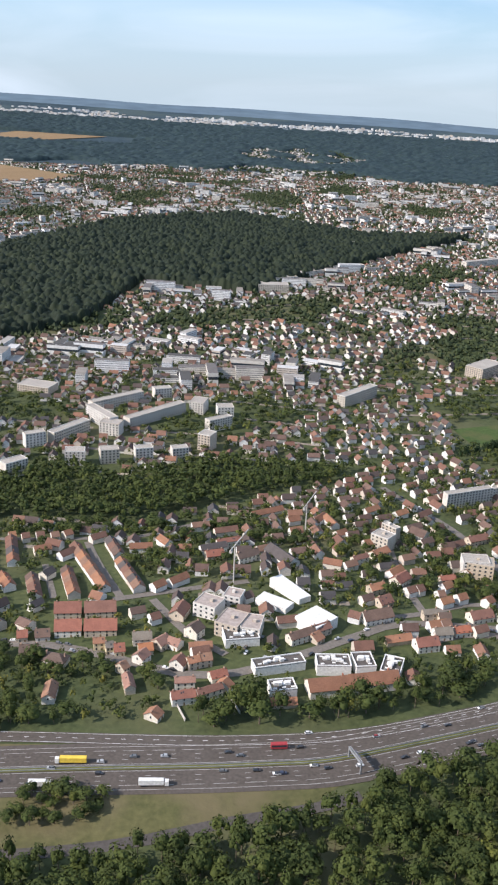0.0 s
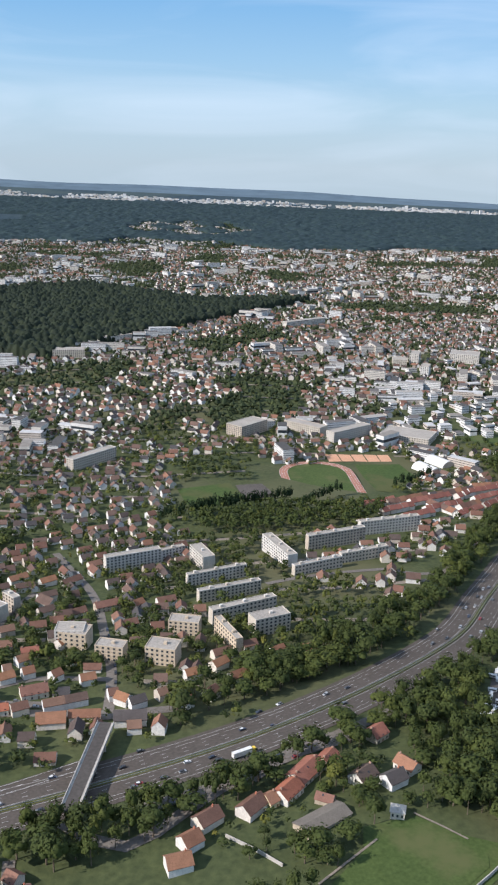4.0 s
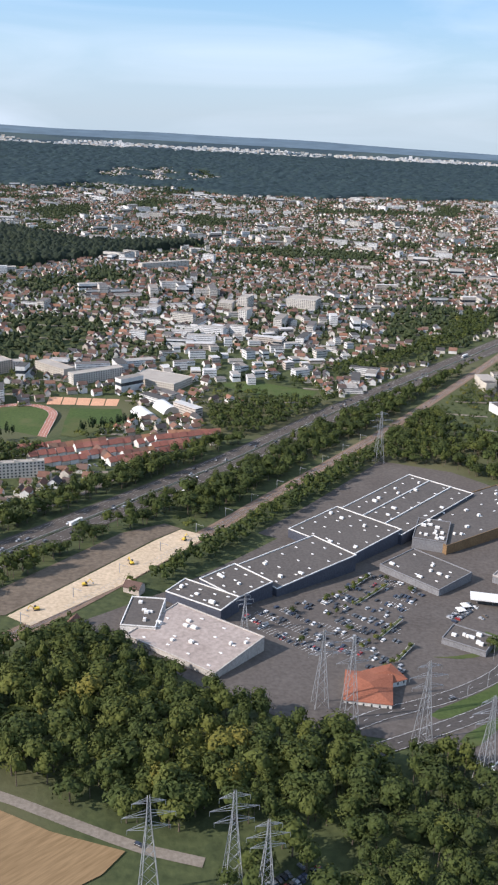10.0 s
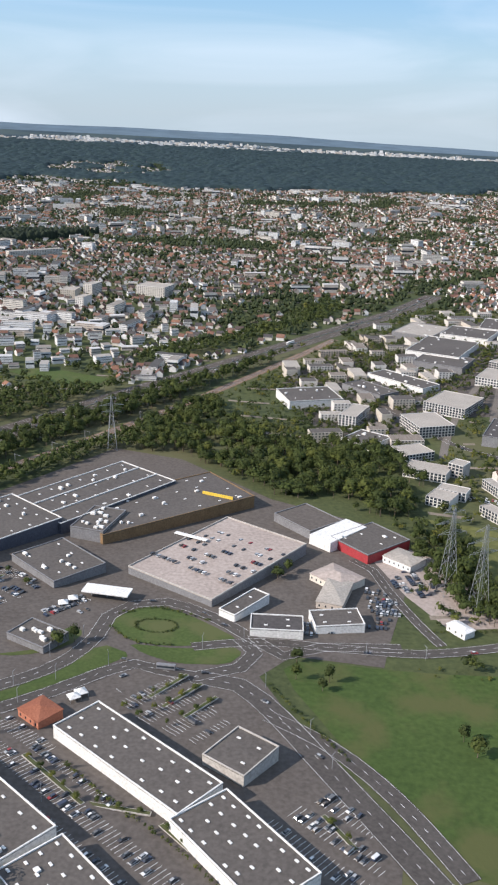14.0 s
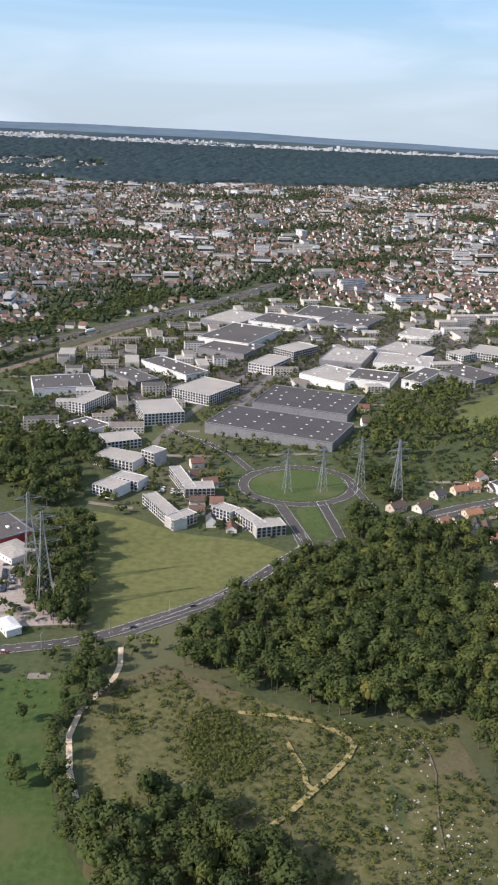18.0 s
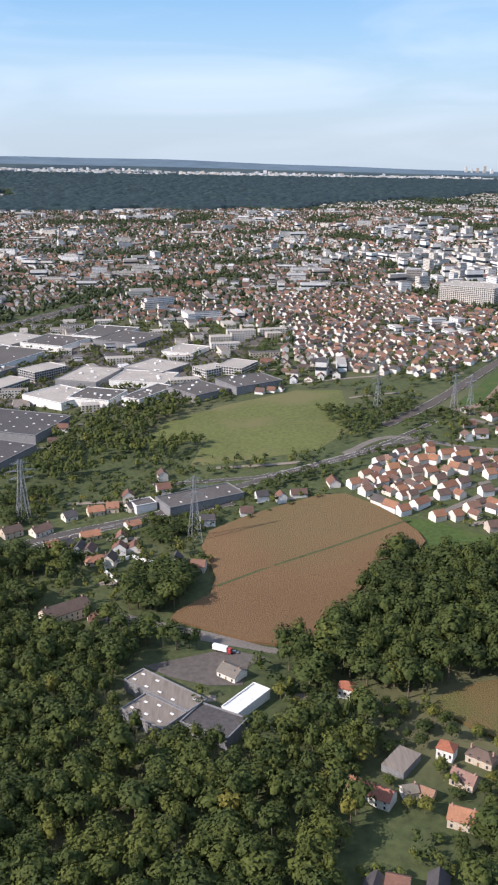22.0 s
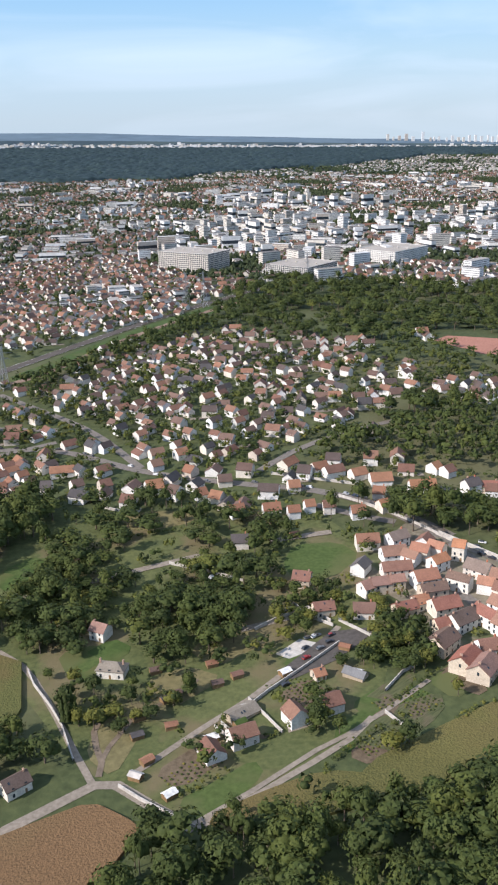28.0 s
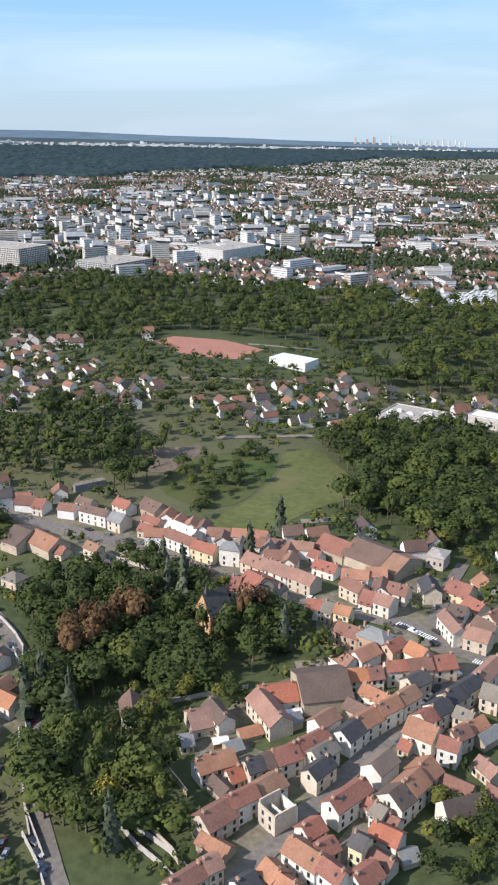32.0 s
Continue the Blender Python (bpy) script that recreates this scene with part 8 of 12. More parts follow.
wood([(261.3, 514), (283.3, 528.3), (344.4, 564.6), (388.7, 594.3), (435.2, 650), (508.2, 742.9), (605.9, 894.1), (732, 1076.3), (681.9, 1062.8), (587.8, 945.3), (546.2, 866.9), (493.6, 777.8), (446.4, 705.3), (395.2, 654.4), (339.5, 610.8), (302.8, 585.8), (276.4, 559.5), (252.8, 546.2)], 8, 6, tier="near", label="belt of dark trees along the motorway")
wood([(279.6, 469.7), (350.9, 510.7), (422, 574.4), (479.8, 647.2), (557.9, 759.4), (657.1, 896.8), (599.9, 756.3), (534.1, 657.3), (508.3, 598.4), (474.3, 595.4), (440.1, 514.1), (408.2, 488.9), (368.7, 487.1), (325.6, 473.5)], 8, 7, tier="near", label="belt of green trees and scrub below the motorway")
wood([(388.9, 460.5), (395.9, 487), (417.2, 508.4), (450.5, 523.4), (457.6, 501.8), (476.1, 490.7), (496.8, 480.4), (488.9, 462.4), (460.5, 422.8), (436, 395.2), (427.5, 394.8), (409.1, 420.5), (398.5, 437.1)], 7.5, 51, label="dense green copse with garden trees beside the stubble field")
wood([(70.3, 395.5), (105.2, 405.1), (141.2, 412.3), (173.3, 426), (205.8, 434.9), (223.6, 431.9), (219.8, 417), (188.5, 409.9), (154.3, 398.5), (142.3, 369.9), (128.2, 336.4), (67.2, 333.3), (51.9, 371.8)], 8, 52, label="dense trees below the motorway bank")
wood([(111.3, 443), (179.3, 446), (205.5, 439.2), (221.1, 431.8), (253, 446.9), (288.4, 460.1), (338.9, 486.9), (415.7, 530.2), (412, 502.8), (369.9, 479.2), (311.8, 453.3), (283.4, 429.9), (258.5, 416.5), (235.3, 407.9), (207.8, 396.6), (119.4, 397.5)], 8, 53, label="belt of trees below the motorway")
wood([(408.1, 491.9), (440, 512.2), (464.4, 500.8), (486.8, 481.5), (500.2, 471.5), (469.4, 440.8), (456, 419.3), (438.4, 395.1), (418.6, 402.9), (386.4, 436), (399.4, 469.6)], 8, 8, label="dense green copse beside the stubble field")
wood([(306.7, 416.9), (340.2, 399), (359, 408.6), (381.2, 423.1), (369.8, 436.6), (352.6, 420.8), (323.8, 407.7), (298.1, 389.2), (317.1, 368.4), (329.4, 376.5)], 8, 9, label="garden trees round the playing field", thin=0.3)
wood([(504.9, 474.5), (508.6, 509.4), (535, 551.9), (584.4, 598.4), (616.3, 579.8), (661, 535.8), (720.9, 513.4), (762.7, 507.1), (738.5, 421.6), (688.7, 430.5), (673.7, 435.2), (646.3, 417.2), (611.3, 427.9), (566.5, 443.4), (518.8, 461)], 7.5, 10, tints=(0.1, 0.9), label="dense wood with yellowing crowns beside the retail area")
wood([(756, 499.3), (796.9, 496.6), (810, 474.2), (844.5, 447), (858.2, 421.9), (864.1, 399.5), (784.7, 394.2)], 8, 11, label="dense green wood behind the retail sheds")
wood([(670.3, 408.1), (687.7, 423.7), (712.3, 419.1), (738.5, 421.6), (730.1, 391.3), (667.2, 382.9)], 9, 12, thin=0.3, label="trees beside a car lot")
wood([(668, 799.2), (708.9, 871.5), (797.9, 1023.1), (989.4, 1321.7), (1006.3, 1384.1), (862.3, 1228.9), (725.8, 1031.4), (647.6, 879.7), (633.5, 828.3)], 8, 13, tier="near", label="belt of dark trees between motorway and railway")
wood([(673.9, 861.4), (828.1, 1106.4), (926.2, 1253.3), (1064.4, 1456), (1069.1, 1495.7), (928.3, 1321.7), (823.6, 1187.9), (652.8, 942.4)], 8, 14, tier="mid", label="belt of trees between motorway and railway")
wood([(624.4, 685.4), (666.6, 771.8), (730.9, 879), (790.2, 979.1), (857.6, 1073.9), (856.2, 987.1), (776.9, 902.5), (723.7, 822.4), (659.1, 719.7), (632.3, 672.8)], 7, 15, tier="mid", label="scrubby trees between railway and retail roofs")
wood([(684.8, 818.8), (769.5, 934.9), (801.3, 988.4), (890.3, 996), (976.3, 902), (991.2, 857.6), (1047.8, 849.6), (1093.8, 841), (1128.4, 898.3), (1118.5, 1009.3), (1010.4, 1013.2), (968.5, 1064.2), (934.8, 1119.1), (925, 1211), (830.7, 1060.2)], 8, 16, tier="near", label="broad wood behind the retail roofs", tints=(0, 0.85), thin=0.15)
wood([(824.1, 1332.3), (900.8, 1392.6), (983.2, 1482.2), (1094.5, 1607.4), (1130.2, 1683.8), (1110.8, 1777), (1024.4, 1597.3), (914.5, 1453.7), (812.5, 1381.6)], 9, 17, tier="mid", label="belt of trees along the motorway")
wood([(1228.6, 746.7), (1304.7, 783.7), (1339.9, 769.9), (1392.1, 748.6), (1397.7, 690.4), (1472.3, 705.7), (1399.8, 454.4), (1346.2, 451.6), (1345.4, 515.7), (1340.2, 564.8), (1301.8, 561.8), (1248.8, 576.3), (1190, 619.5), (1204.4, 662.3)], 7.5, 18, tints=(0.05, 0.8), label="dense mixed green wood below the flight path")
wood([(1273.2, 754.3), (1343.6, 742.8), (1392.4, 703.9), (1439.9, 700), (1454.3, 654.6), (1456.6, 594.9), (1482.2, 597.5), (1521.5, 594.6), (1583.9, 611.3), (1539.7, 473.6), (1340.2, 472.6)], 7.5, 19, tints=(0.05, 0.9), label="dense mixed wood with yellowing crowns")
wood([(1145.8, 637.2), (1159.8, 637.3), (1159.8, 589.1), (1148.9, 553.2), (1157, 509.7), (1166.2, 497.9), (1178, 473), (1159.1, 473.4), (1146.7, 509.8), (1140.6, 558)], 6.5, 20, free=False, size=(2.5, 4.5), high=(6, 11), label="tree-lined stream beside the meadow")
wood([(1165.9, 494.2), (1198.5, 508.6), (1237.4, 477.9), (1257.7, 451.8), (1250.2, 429.6), (1186.7, 436.6), (1168.1, 466.7)], 7.5, 21, free=False, label="dark wood at the meadow corner")
wood([(1118.6, 820.1), (1135.2, 766.3), (1137.4, 678.8), (1153.8, 650.6), (1119.8, 656.9), (1089.3, 716.2), (1089.6, 788.3)], 7, 22, free=False, size=(3, 5), label="row of trees beside the pasture")
wood([(1371.4, 1048.2), (1426.8, 1165.9), (1478.1, 1176.8), (1508.7, 1112.9), (1498.8, 1012.3), (1464.9, 973.2), (1412.7, 963.6), (1370.9, 946), (1337.3, 967.4)], 8, 23, tier="mid", label="wood between warehouse and hay field", tints=(0.1, 0.9), thin=0.1)
wood([(1526.3, 707.2), (1583.5, 763.6), (1628.5, 788.7), (1684, 780.6), (1730.2, 764.2), (1776.4, 800), (1818.4, 815.2), (1835.4, 789.8), (1800.7, 738.7), (1762.5, 684.2), (1741.2, 669), (1683.5, 618.3), (1650, 636.7), (1609.5, 616.7), (1542.5, 637.9)], 7.5, 24, size=(4, 7), high=(12, 19), label="dense wood of tall rounded crowns")
wood([(1607.6, 529), (1640.5, 539.6), (1678.6, 520.5), (1706.5, 495.2), (1719.4, 473.9), (1594.5, 482.5), (1595.7, 508.9)], 7.5, 25, label="dark wood below the farm lane")
wood([(1883.4, 521.6), (1918.1, 524), (1948.9, 509.7), (1967, 520.5), (1992.2, 521.3), (2024.8, 530.1), (2000.2, 461.3), (1875.9, 483.2)], 7.5, 26, label="dark wood at the foot of the village fields")
wood([(1794.8, 798), (1827.3, 823.4), (1886.3, 799.1), (1935, 778.4), (1972.8, 747.4), (1960.8, 704.8), (1947.1, 663), (1925.8, 642.4), (1893.4, 625.5), (1858.4, 645.3), (1835.6, 635.5), (1815, 667.4)], 10, 27, size=(3, 5.5), high=(7, 13), thin=0.25, label="orchard trees and tall hedges among gardens", name="garden_trees", mark=False)
wood([(1989, 765.4), (2037.7, 766.5), (2089.4, 752.9), (2091.3, 719.3), (2055.9, 709.5), (2028.6, 728.4), (1992.1, 743.1)], 9, 28, size=(4, 6.5), high=(10, 16), label="tall trees above the village")
wood([(2009.5, 894.7), (2044.5, 862.6), (2095.8, 901.7), (2163.2, 920.3), (2113.7, 782.1), (2079.5, 814.8), (2040.1, 842), (2015.8, 837.1)], 9, 29, tier="mid", label="belt of trees behind the village")
wood([(1938.6, 1329.3), (2030.6, 1380.9), (2141.3, 1445.5), (2249.1, 1455.6), (2362, 1470.6), (2239.9, 1134), (2187.6, 1234), (2123.7, 1124.6), (2053.6, 1172.9), (1994.4, 1219.2)], 13, 30, tier="near", size=(4.2, 6.5), high=(9, 15), thin=0.22, label="broad green wood along the valley", name="valley_wood", material=LEAF)
wood([(1974.4, 1445), (2067, 1581.9), (2182.7, 1523.4), (2325.3, 1454.9), (2431.5, 1438.8), (2563.9, 1295.6), (2435.9, 942.2), (2381.3, 968.8), (2329.3, 979.8), (2320.7, 1153.4), (2269.1, 1132.5), (2223.4, 1169), (2157.9, 1171.5), (2099.7, 1154), (2008.9, 1229)], 14, 31, tier="near", size=(4.6, 7), high=(11, 16), tints=(0.0, 0.85), thin=0.22, label="broad green wood beyond the sports pitch")
wood([(2274, 859.6), (2317.5, 883.3), (2402, 848.6), (2340.7, 680.2), (2305.1, 695.1), (2275.6, 719.2), (2265, 743.9), (2287.5, 776.7)], 9, 32, tier="near", size=(4, 6.5), label="green park wood beside the meadow", thin=0.1)
wood([(2058.5, 916.9), (2103.8, 936.6), (2149.4, 908), (2154.9, 842), (2187.2, 840.5), (2159.8, 770.9), (2126.1, 798.4), (2092.8, 801.7), (2073.5, 820.9)], 9, 33, tier="near", label="trees round the park meadow", thin=0.1)
wood([(2113, 663.7), (2141.7, 697.5), (2174.8, 679.9), (2198.9, 636.6), (2227.1, 626.6), (2227.8, 598.2), (2212.7, 584.1), (2180.1, 574.8), (2153, 576.7), (2134, 560), (2121.6, 579.8)], 7.5, 34, size=(3.4, 5.6), high=(10, 14), tints=(0, 0.6), label="tall park trees with copper and dark crowns")
wood([(2122.8, 556), (2143.8, 561.3), (2153, 537.8), (2173.4, 523), (2179.8, 502.3), (2166.5, 499.9), (2142.9, 506.2), (2128.3, 515.9)], 7, 35, size=(3.5, 6), tints=(0.1, 0.95), label="garden trees behind the village street")

# ---- streets of the towns and the village ----
STREET = surface("worn_street_asphalt", (0.125, 0.110, 0.096), (0.175, 0.156, 0.136), 0.04, 0.6)
YARD = surface("gravel_yards_and_grass", (0.13, 0.114, 0.082), (0.19, 0.166, 0.122), 0.04, 0.5, c3=(0.07, 0.082, 0.034), third=0.05)
drape("village_ground", [(2088.4, 724.2), (2100.9, 762.3), (2160, 755.4), (2209.7, 712.7), (2264.6, 665.8), (2294.5, 656.9), (2318.8, 632.8), (2291.6, 555.7), (2259.1, 529.8), (2241.3, 502.9), (2224.5, 471.5), (2185.1, 476.6), (2179.8, 502.3), (2195.1, 524.7), (2179.3, 541.7), (2198.4, 567.7), (2230.2, 585.1), (2235.8, 620.1), (2199.5, 647), (2182.8, 678.4), (2133.8, 692.9)], YARD, 0.1, label="pale paved yards and lanes of the village", category="pavement", mark=False)
drape("village_ground", [(1993.7, 691.4), (2015.5, 715.3), (2036.7, 736.1), (2073.4, 692.2), (2102.4, 637.5), (2116.7, 605.7), (2122.1, 567.6), (2104.7, 546.9), (2076.1, 550), (2058.8, 541.1), (2051.7, 558.8), (2039.8, 594.3), (2023.5, 605.8), (2020.1, 645.8)], YARD, 0.1, label="pale paved yards and lanes of the village", category="pavement", mark=False)
for _p, _w in (([(2028.3, 758), (2052.4, 717.3), (2076.7, 683.1), (2095.6, 654.5), (2108, 631.4), (2118.3, 605.5), (2124.3, 578.8), (2128, 548.6), (2131.1, 522.7), (2139.4, 494.5), (2146, 475.2)], 7), ([(2060.5, 782.2), (2103, 744.7), (2131.3, 727.5), (2163.8, 703.2), (2201, 669.3), (2229.1, 640.8), (2255.5, 622.4), (2276, 607.8), (2285.3, 591.2), (2300, 579.8)], 9),
               ([(2299.3, 577.7), (2277.5, 565.8), (2260, 547.6), (2240.6, 532), (2226.8, 518.5), (2214.3, 506.4), (2200.7, 492.5), (2188.3, 478)], 7), ([(2285.9, 593.4), (2285, 614.3), (2297.3, 639.4), (2314.1, 668)], 6), ([(2043.8, 660.4), (2055.6, 629), (2068.1, 600), (2073, 579.1), (2075.2, 560.3), (2070, 532.6), (2058, 507.7), (2054.5, 484.8)], 6),
               ([(2054, 707.8), (2068.9, 670.7), (2082.2, 642.1), (2089.3, 616.7)], 5), ([(1750.6, 921.6), (1819, 904.6), (1881.9, 849.8), (1937.5, 815.1), (1992.6, 788.2), (2034.3, 752), (2057.7, 715.7)], 7), ([(1989.5, 769.1), (2013.3, 749.1), (2031, 738.2)], 6), ([(1956.8, 823.4), (1987.3, 854.7), (2023.4, 878.9), (2079.4, 904.5)], 6), ([(1755.2, 1051.7), (1836.5, 947.2), (1881.9, 854.8)], 6),
               ([(-169.2, 520), (-109.2, 514.2), (-52.3, 491.9), (-27, 481.7), (7.4, 484.3), (43, 502.7), (89.5, 533.1), (122.5, 550.6), (184.6, 547.4)], 8), ([(-81.7, 578.8), (-42.7, 591.7), (14.7, 611)], 7), ([(-53.6, 578.8), (-26.7, 531.5), (0.1, 504.2)], 6), ([(-189.1, 686.3), (-134.2, 690.3), (-74.8, 700.2), (-33.9, 730.2)], 6), ([(146, 748.5), (132, 690.2), (132.2, 609), (139, 555.9)], 6),
               ([(-117.1, 685.2), (-101, 640.1), (-76, 580.6)], 6), ([(-142.3, 638.9), (-124.2, 580.8)], 5), ([(129.2, 521.8), (157.7, 537.9), (219.5, 535.2), (261.6, 538.3)], 8), ([(104.2, 555.7), (144.7, 568.2), (172.6, 582.2), (220.9, 579.3)], 6), ([(222.8, 528.3), (221.1, 587.5), (210.6, 655.2), (192.9, 744.6), (149.3, 852.6)], 7), ([(208, 435.4), (240.9, 414.9), (286.3, 452.8), (337.9, 486.9), (394.2, 525.4)], 8),
               ([(303.9, 460.3), (328.8, 483.9), (354.2, 499.4)], 8), ([(455.6, 783.4), (493.6, 777.8), (543.5, 849.8), (578.2, 924.7)], 6), ([(338.1, 756.5), (383.7, 776.1), (456, 790.6)], 6), ([(1665.6, 841.6), (1724.3, 881.4), (1764.8, 901.2), (1817.2, 922.7)], 6), ([(1621.8, 975.9), (1670.4, 1011.9), (1734.8, 975.3), (1816.1, 949.2)], 7), ([(1651.1, 858.3), (1689.5, 884.2), (1728.5, 900.9)], 5),
               ([(1443.6, 721.7), (1465.4, 710.7), (1496.7, 696.1), (1526.7, 678.9)], 6), ([(1433.3, 717.9), (1467.3, 703.1), (1493.6, 692.1), (1537.5, 674)], 6), ([(1980.3, 640.9), (1966.7, 624.8), (1948.9, 608.4), (1932.3, 593), (1912.1, 577.6), (1884.7, 554.6)], 3), ([(1288, 1319.8), (1218.1, 1174.8), (1173.8, 1055.3), (1154.4, 987.6)], 8), ([(1233.2, 1103.5), (1290.5, 1281.7), (1335.8, 1427.3)], 8)):
    road("street", _p, _w, LANE if _w < 5 else STREET, "grey street winding between houses and gardens", 0.3)

# more houses along the village streets
_inf = []
_ir = random.Random(12)
for _poly, _ang, _sd in (([(1996.9, 685.4), (2024.5, 713.5), (2054, 707.8), (2081.8, 662.7), (2101, 628.1), (2115, 597.4), (2120, 568), (2106, 553.3), (2080.6, 552.3), (2065.4, 569.7), (2063.5, 601.1), (2045.9, 640.3), (2022.8, 640.6)], -38, 81), ([(2119.6, 760.1), (2175.4, 738.8), (2245.5, 680.9), (2277.5, 652.5), (2279.3, 619.8), (2236.6, 625.1), (2204.9, 651.5), (2169.4, 696), (2122.1, 732.1)], -16, 82), ([(2229.6, 581.2), (2302.2, 585.9), (2290.4, 552.4), (2255.4, 530.2), (2241.8, 505.3), (2222.6, 477.7), (2188.6, 482.3), (2193.9, 509.5), (2207.3, 536.8), (2232.3, 548.5)], 35, 83)):
    for _x, _y in scatter(_poly, 9.3, _sd, 0.25, True, 4.4):
        _w2 = _ir.uniform(7, 8.5)
        _inf.append((_x, _y, _ir.uniform(8, 12), _w2, _ir.uniform(4.5, 6), _w2 * 0.36, _ang + _ir.choice([0, 90]) + _ir.uniform(-8, 8)))
        claim(corners(_x, _y, 10, 8, _ang))
for _x, _y, _l, _w2, _h, _r2, _an in _inf:
    house(_l, _w2, _h, _r2, pose(_x, _y, lift(_x, _y), 0, 0, _an), "small village house under worn brown clay tiles", windows=False, chimney=False, roof=VILLAGE_TILES, group="village houses")

# small houses packed along the estate streets beside the maize
_est = []
for _x, _y in scatter([(1616, 920), (1660, 962), (1691.5, 985), (1784.6, 911.6), (1826, 822), (1765.5, 802), (1711, 797), (1655, 855)], 11.5, 84, 0.28, True, 5.0):
    _w2 = _ir.uniform(6.5, 8)
    _est.append((_x, _y, _ir.uniform(7.5, 10.5), _w2, _ir.uniform(3.2, 4.8), _w2 * 0.36, 32 + _ir.choice([0, 0, 90]) + _ir.uniform(-6, 6)))
    claim(corners(_x, _y, 9, 8, 32))
far_houses("estate_houses", _est, "small cream estate houses under pinkish clay tiles", roof=TOWN_FAR)

# ---- bridge and gantry over the motorway ----
_b0, _b1 = Vector((211.2, 435)), Vector((223.5, 512.4))
_bm, _bl = (_b0 + _b1) / 2, (_b1 - _b0).length
_bz = max(lift(_b0.x, _b0.y), lift(_b1.x, _b1.y)) + 1.0
bridge = thing("road_bridge", "concrete road bridge with parapets across the motorway", "bridge", pose(_bm.x, _bm.y, _bz, 0, 0, math.degrees(math.atan2((_b1 - _b0).y, (_b1 - _b0).x))), kind="structure")
part("deck", box_mesh("deck", (-_bl / 2, _bl / 2, -5, 5, 4.8, 5.9), CONCRETE), bridge)
part("carriageway", box_mesh("carriageway", (-_bl / 2, _bl / 2, -3.4, 3.4, 5.9, 5.96), ASPHALT), bridge)
for _s in (-1, 1):
    part("parapet", box_mesh("parapet", (-_bl / 2, _bl / 2, _s * 4.8 - 0.2, _s * 4.8 + 0.2, 5.9, 6.9), CONCRETE), bridge)
for _x in (-_bl * 0.28, 0, _bl * 0.28):
    part("pier", box_mesh("pier", (_x - 0.6, _x + 0.6, -4, 4, -6, 4.8), CONCRETE), bridge)
_g0 = Vector((73.8, 398.3))
_g1 = Vector((68.8, 410.9))
_gm = (_g0 + _g1) / 2
gantry = thing("sign_gantry", "steel sign gantry spanning one carriageway", "gantry", pose(_gm.x, _gm.y, lift(_gm.x, _gm.y), 0, 0, math.degrees(math.atan2((_g1 - _g0).y, (_g1 - _g0).x))), kind="structure")
_gl = (_g1 - _g0).length / 2
for _s in (-1, 1):
    part("post", box_mesh("post", (_s * _gl - 0.35, _s * _gl + 0.35, -0.35, 0.35, -1, 7.5), STEEL), gantry)
part("beam", box_mesh("beam", [(-_gl, _gl, -0.7, -0.4, 6.6, 7.8), (-_gl, _gl, 0.4, 0.7, 6.6, 7.8)], STEEL), gantry)
part("sign_panel", box_mesh("sign_panel", (-_gl * 0.6, _gl * 0.3, -0.95, -0.75, 6.2, 9.0), CLADDING_BLUE), gantry)


# ---- pylons ----
def strut(bm, a, b, w):
    a, b = Vector(a), Vector(b)
    d = b - a
    m = Matrix.Translation((a + b) / 2) @ d.to_track_quat("Z", "Y").to_matrix().to_4x4() @ Matrix.Diagonal((w, w, d.length, 1))
    bmesh.ops.create_cube(bm, size=1, matrix=m)


def pylon_parts(h):
    """Legs, bracing and cross arms of a lattice pylon h high."""
    base, waist = h * 0.085, h * 0.022
    out = []

    def half(z):
        return base + (waist - base) * min(1, z / (h * 0.72)) if z < h * 0.72 else waist * (1 - 0.6 * (z / h - 0.72) / 0.28)
    for sx, sy in ((-1, -1), (1, -1), (1, 1), (-1, 1)):
        bm = bmesh.new()
        strut(bm, (sx * base, sy * base, -1), (sx * waist, sy * waist, h * 0.72), 0.26)
        strut(bm, (sx * waist, sy * waist, h * 0.72), (sx * waist * 0.4, sy * waist * 0.4, h), 0.2)
        out.append(("leg", bm))
    bm = bmesh.new()
    z = 0.0
    while z < h * 0.95:
        z2 = z + max(2.2, half(z) * 2.0)
        a, b = half(z), half(min(z2, h))
        for i in range(4):
            p, q = [((-1, -1), (1, -1), (1, 1), (-1, 1))[(i + k) % 4] for k in (0, 1)]
            strut(bm, (p[0] * a, p[1] * a, z), (q[0] * b, q[1] * b, min(z2, h)), 0.11)
            strut(bm, (q[0] * a, q[1] * a, z), (p[0] * b, p[1] * b, min(z2, h)), 0.11)
        z = z2
    out.append(("bracing", bm))
    for zz, w in ((0.70, 0.17), (0.82, 0.21), (0.94, 0.13)):
        bm = bmesh.new()
        k = half(h * zz)
        for s in (-1, 1):
            for sy in (-1, 1):
                strut(bm, (s * k, sy * k, h * zz), (s * h * w, 0, h * zz), 0.14)
                strut(bm, (s * k, sy * k, h * zz + h * 0.035), (s * h * w, 0, h * zz), 0.12)
            strut(bm, (s * h * w, 0, h * zz), (s * h * w, 0, h * zz - 2.2), 0.14)
        out.append(("cross_arm", bm))
    return out


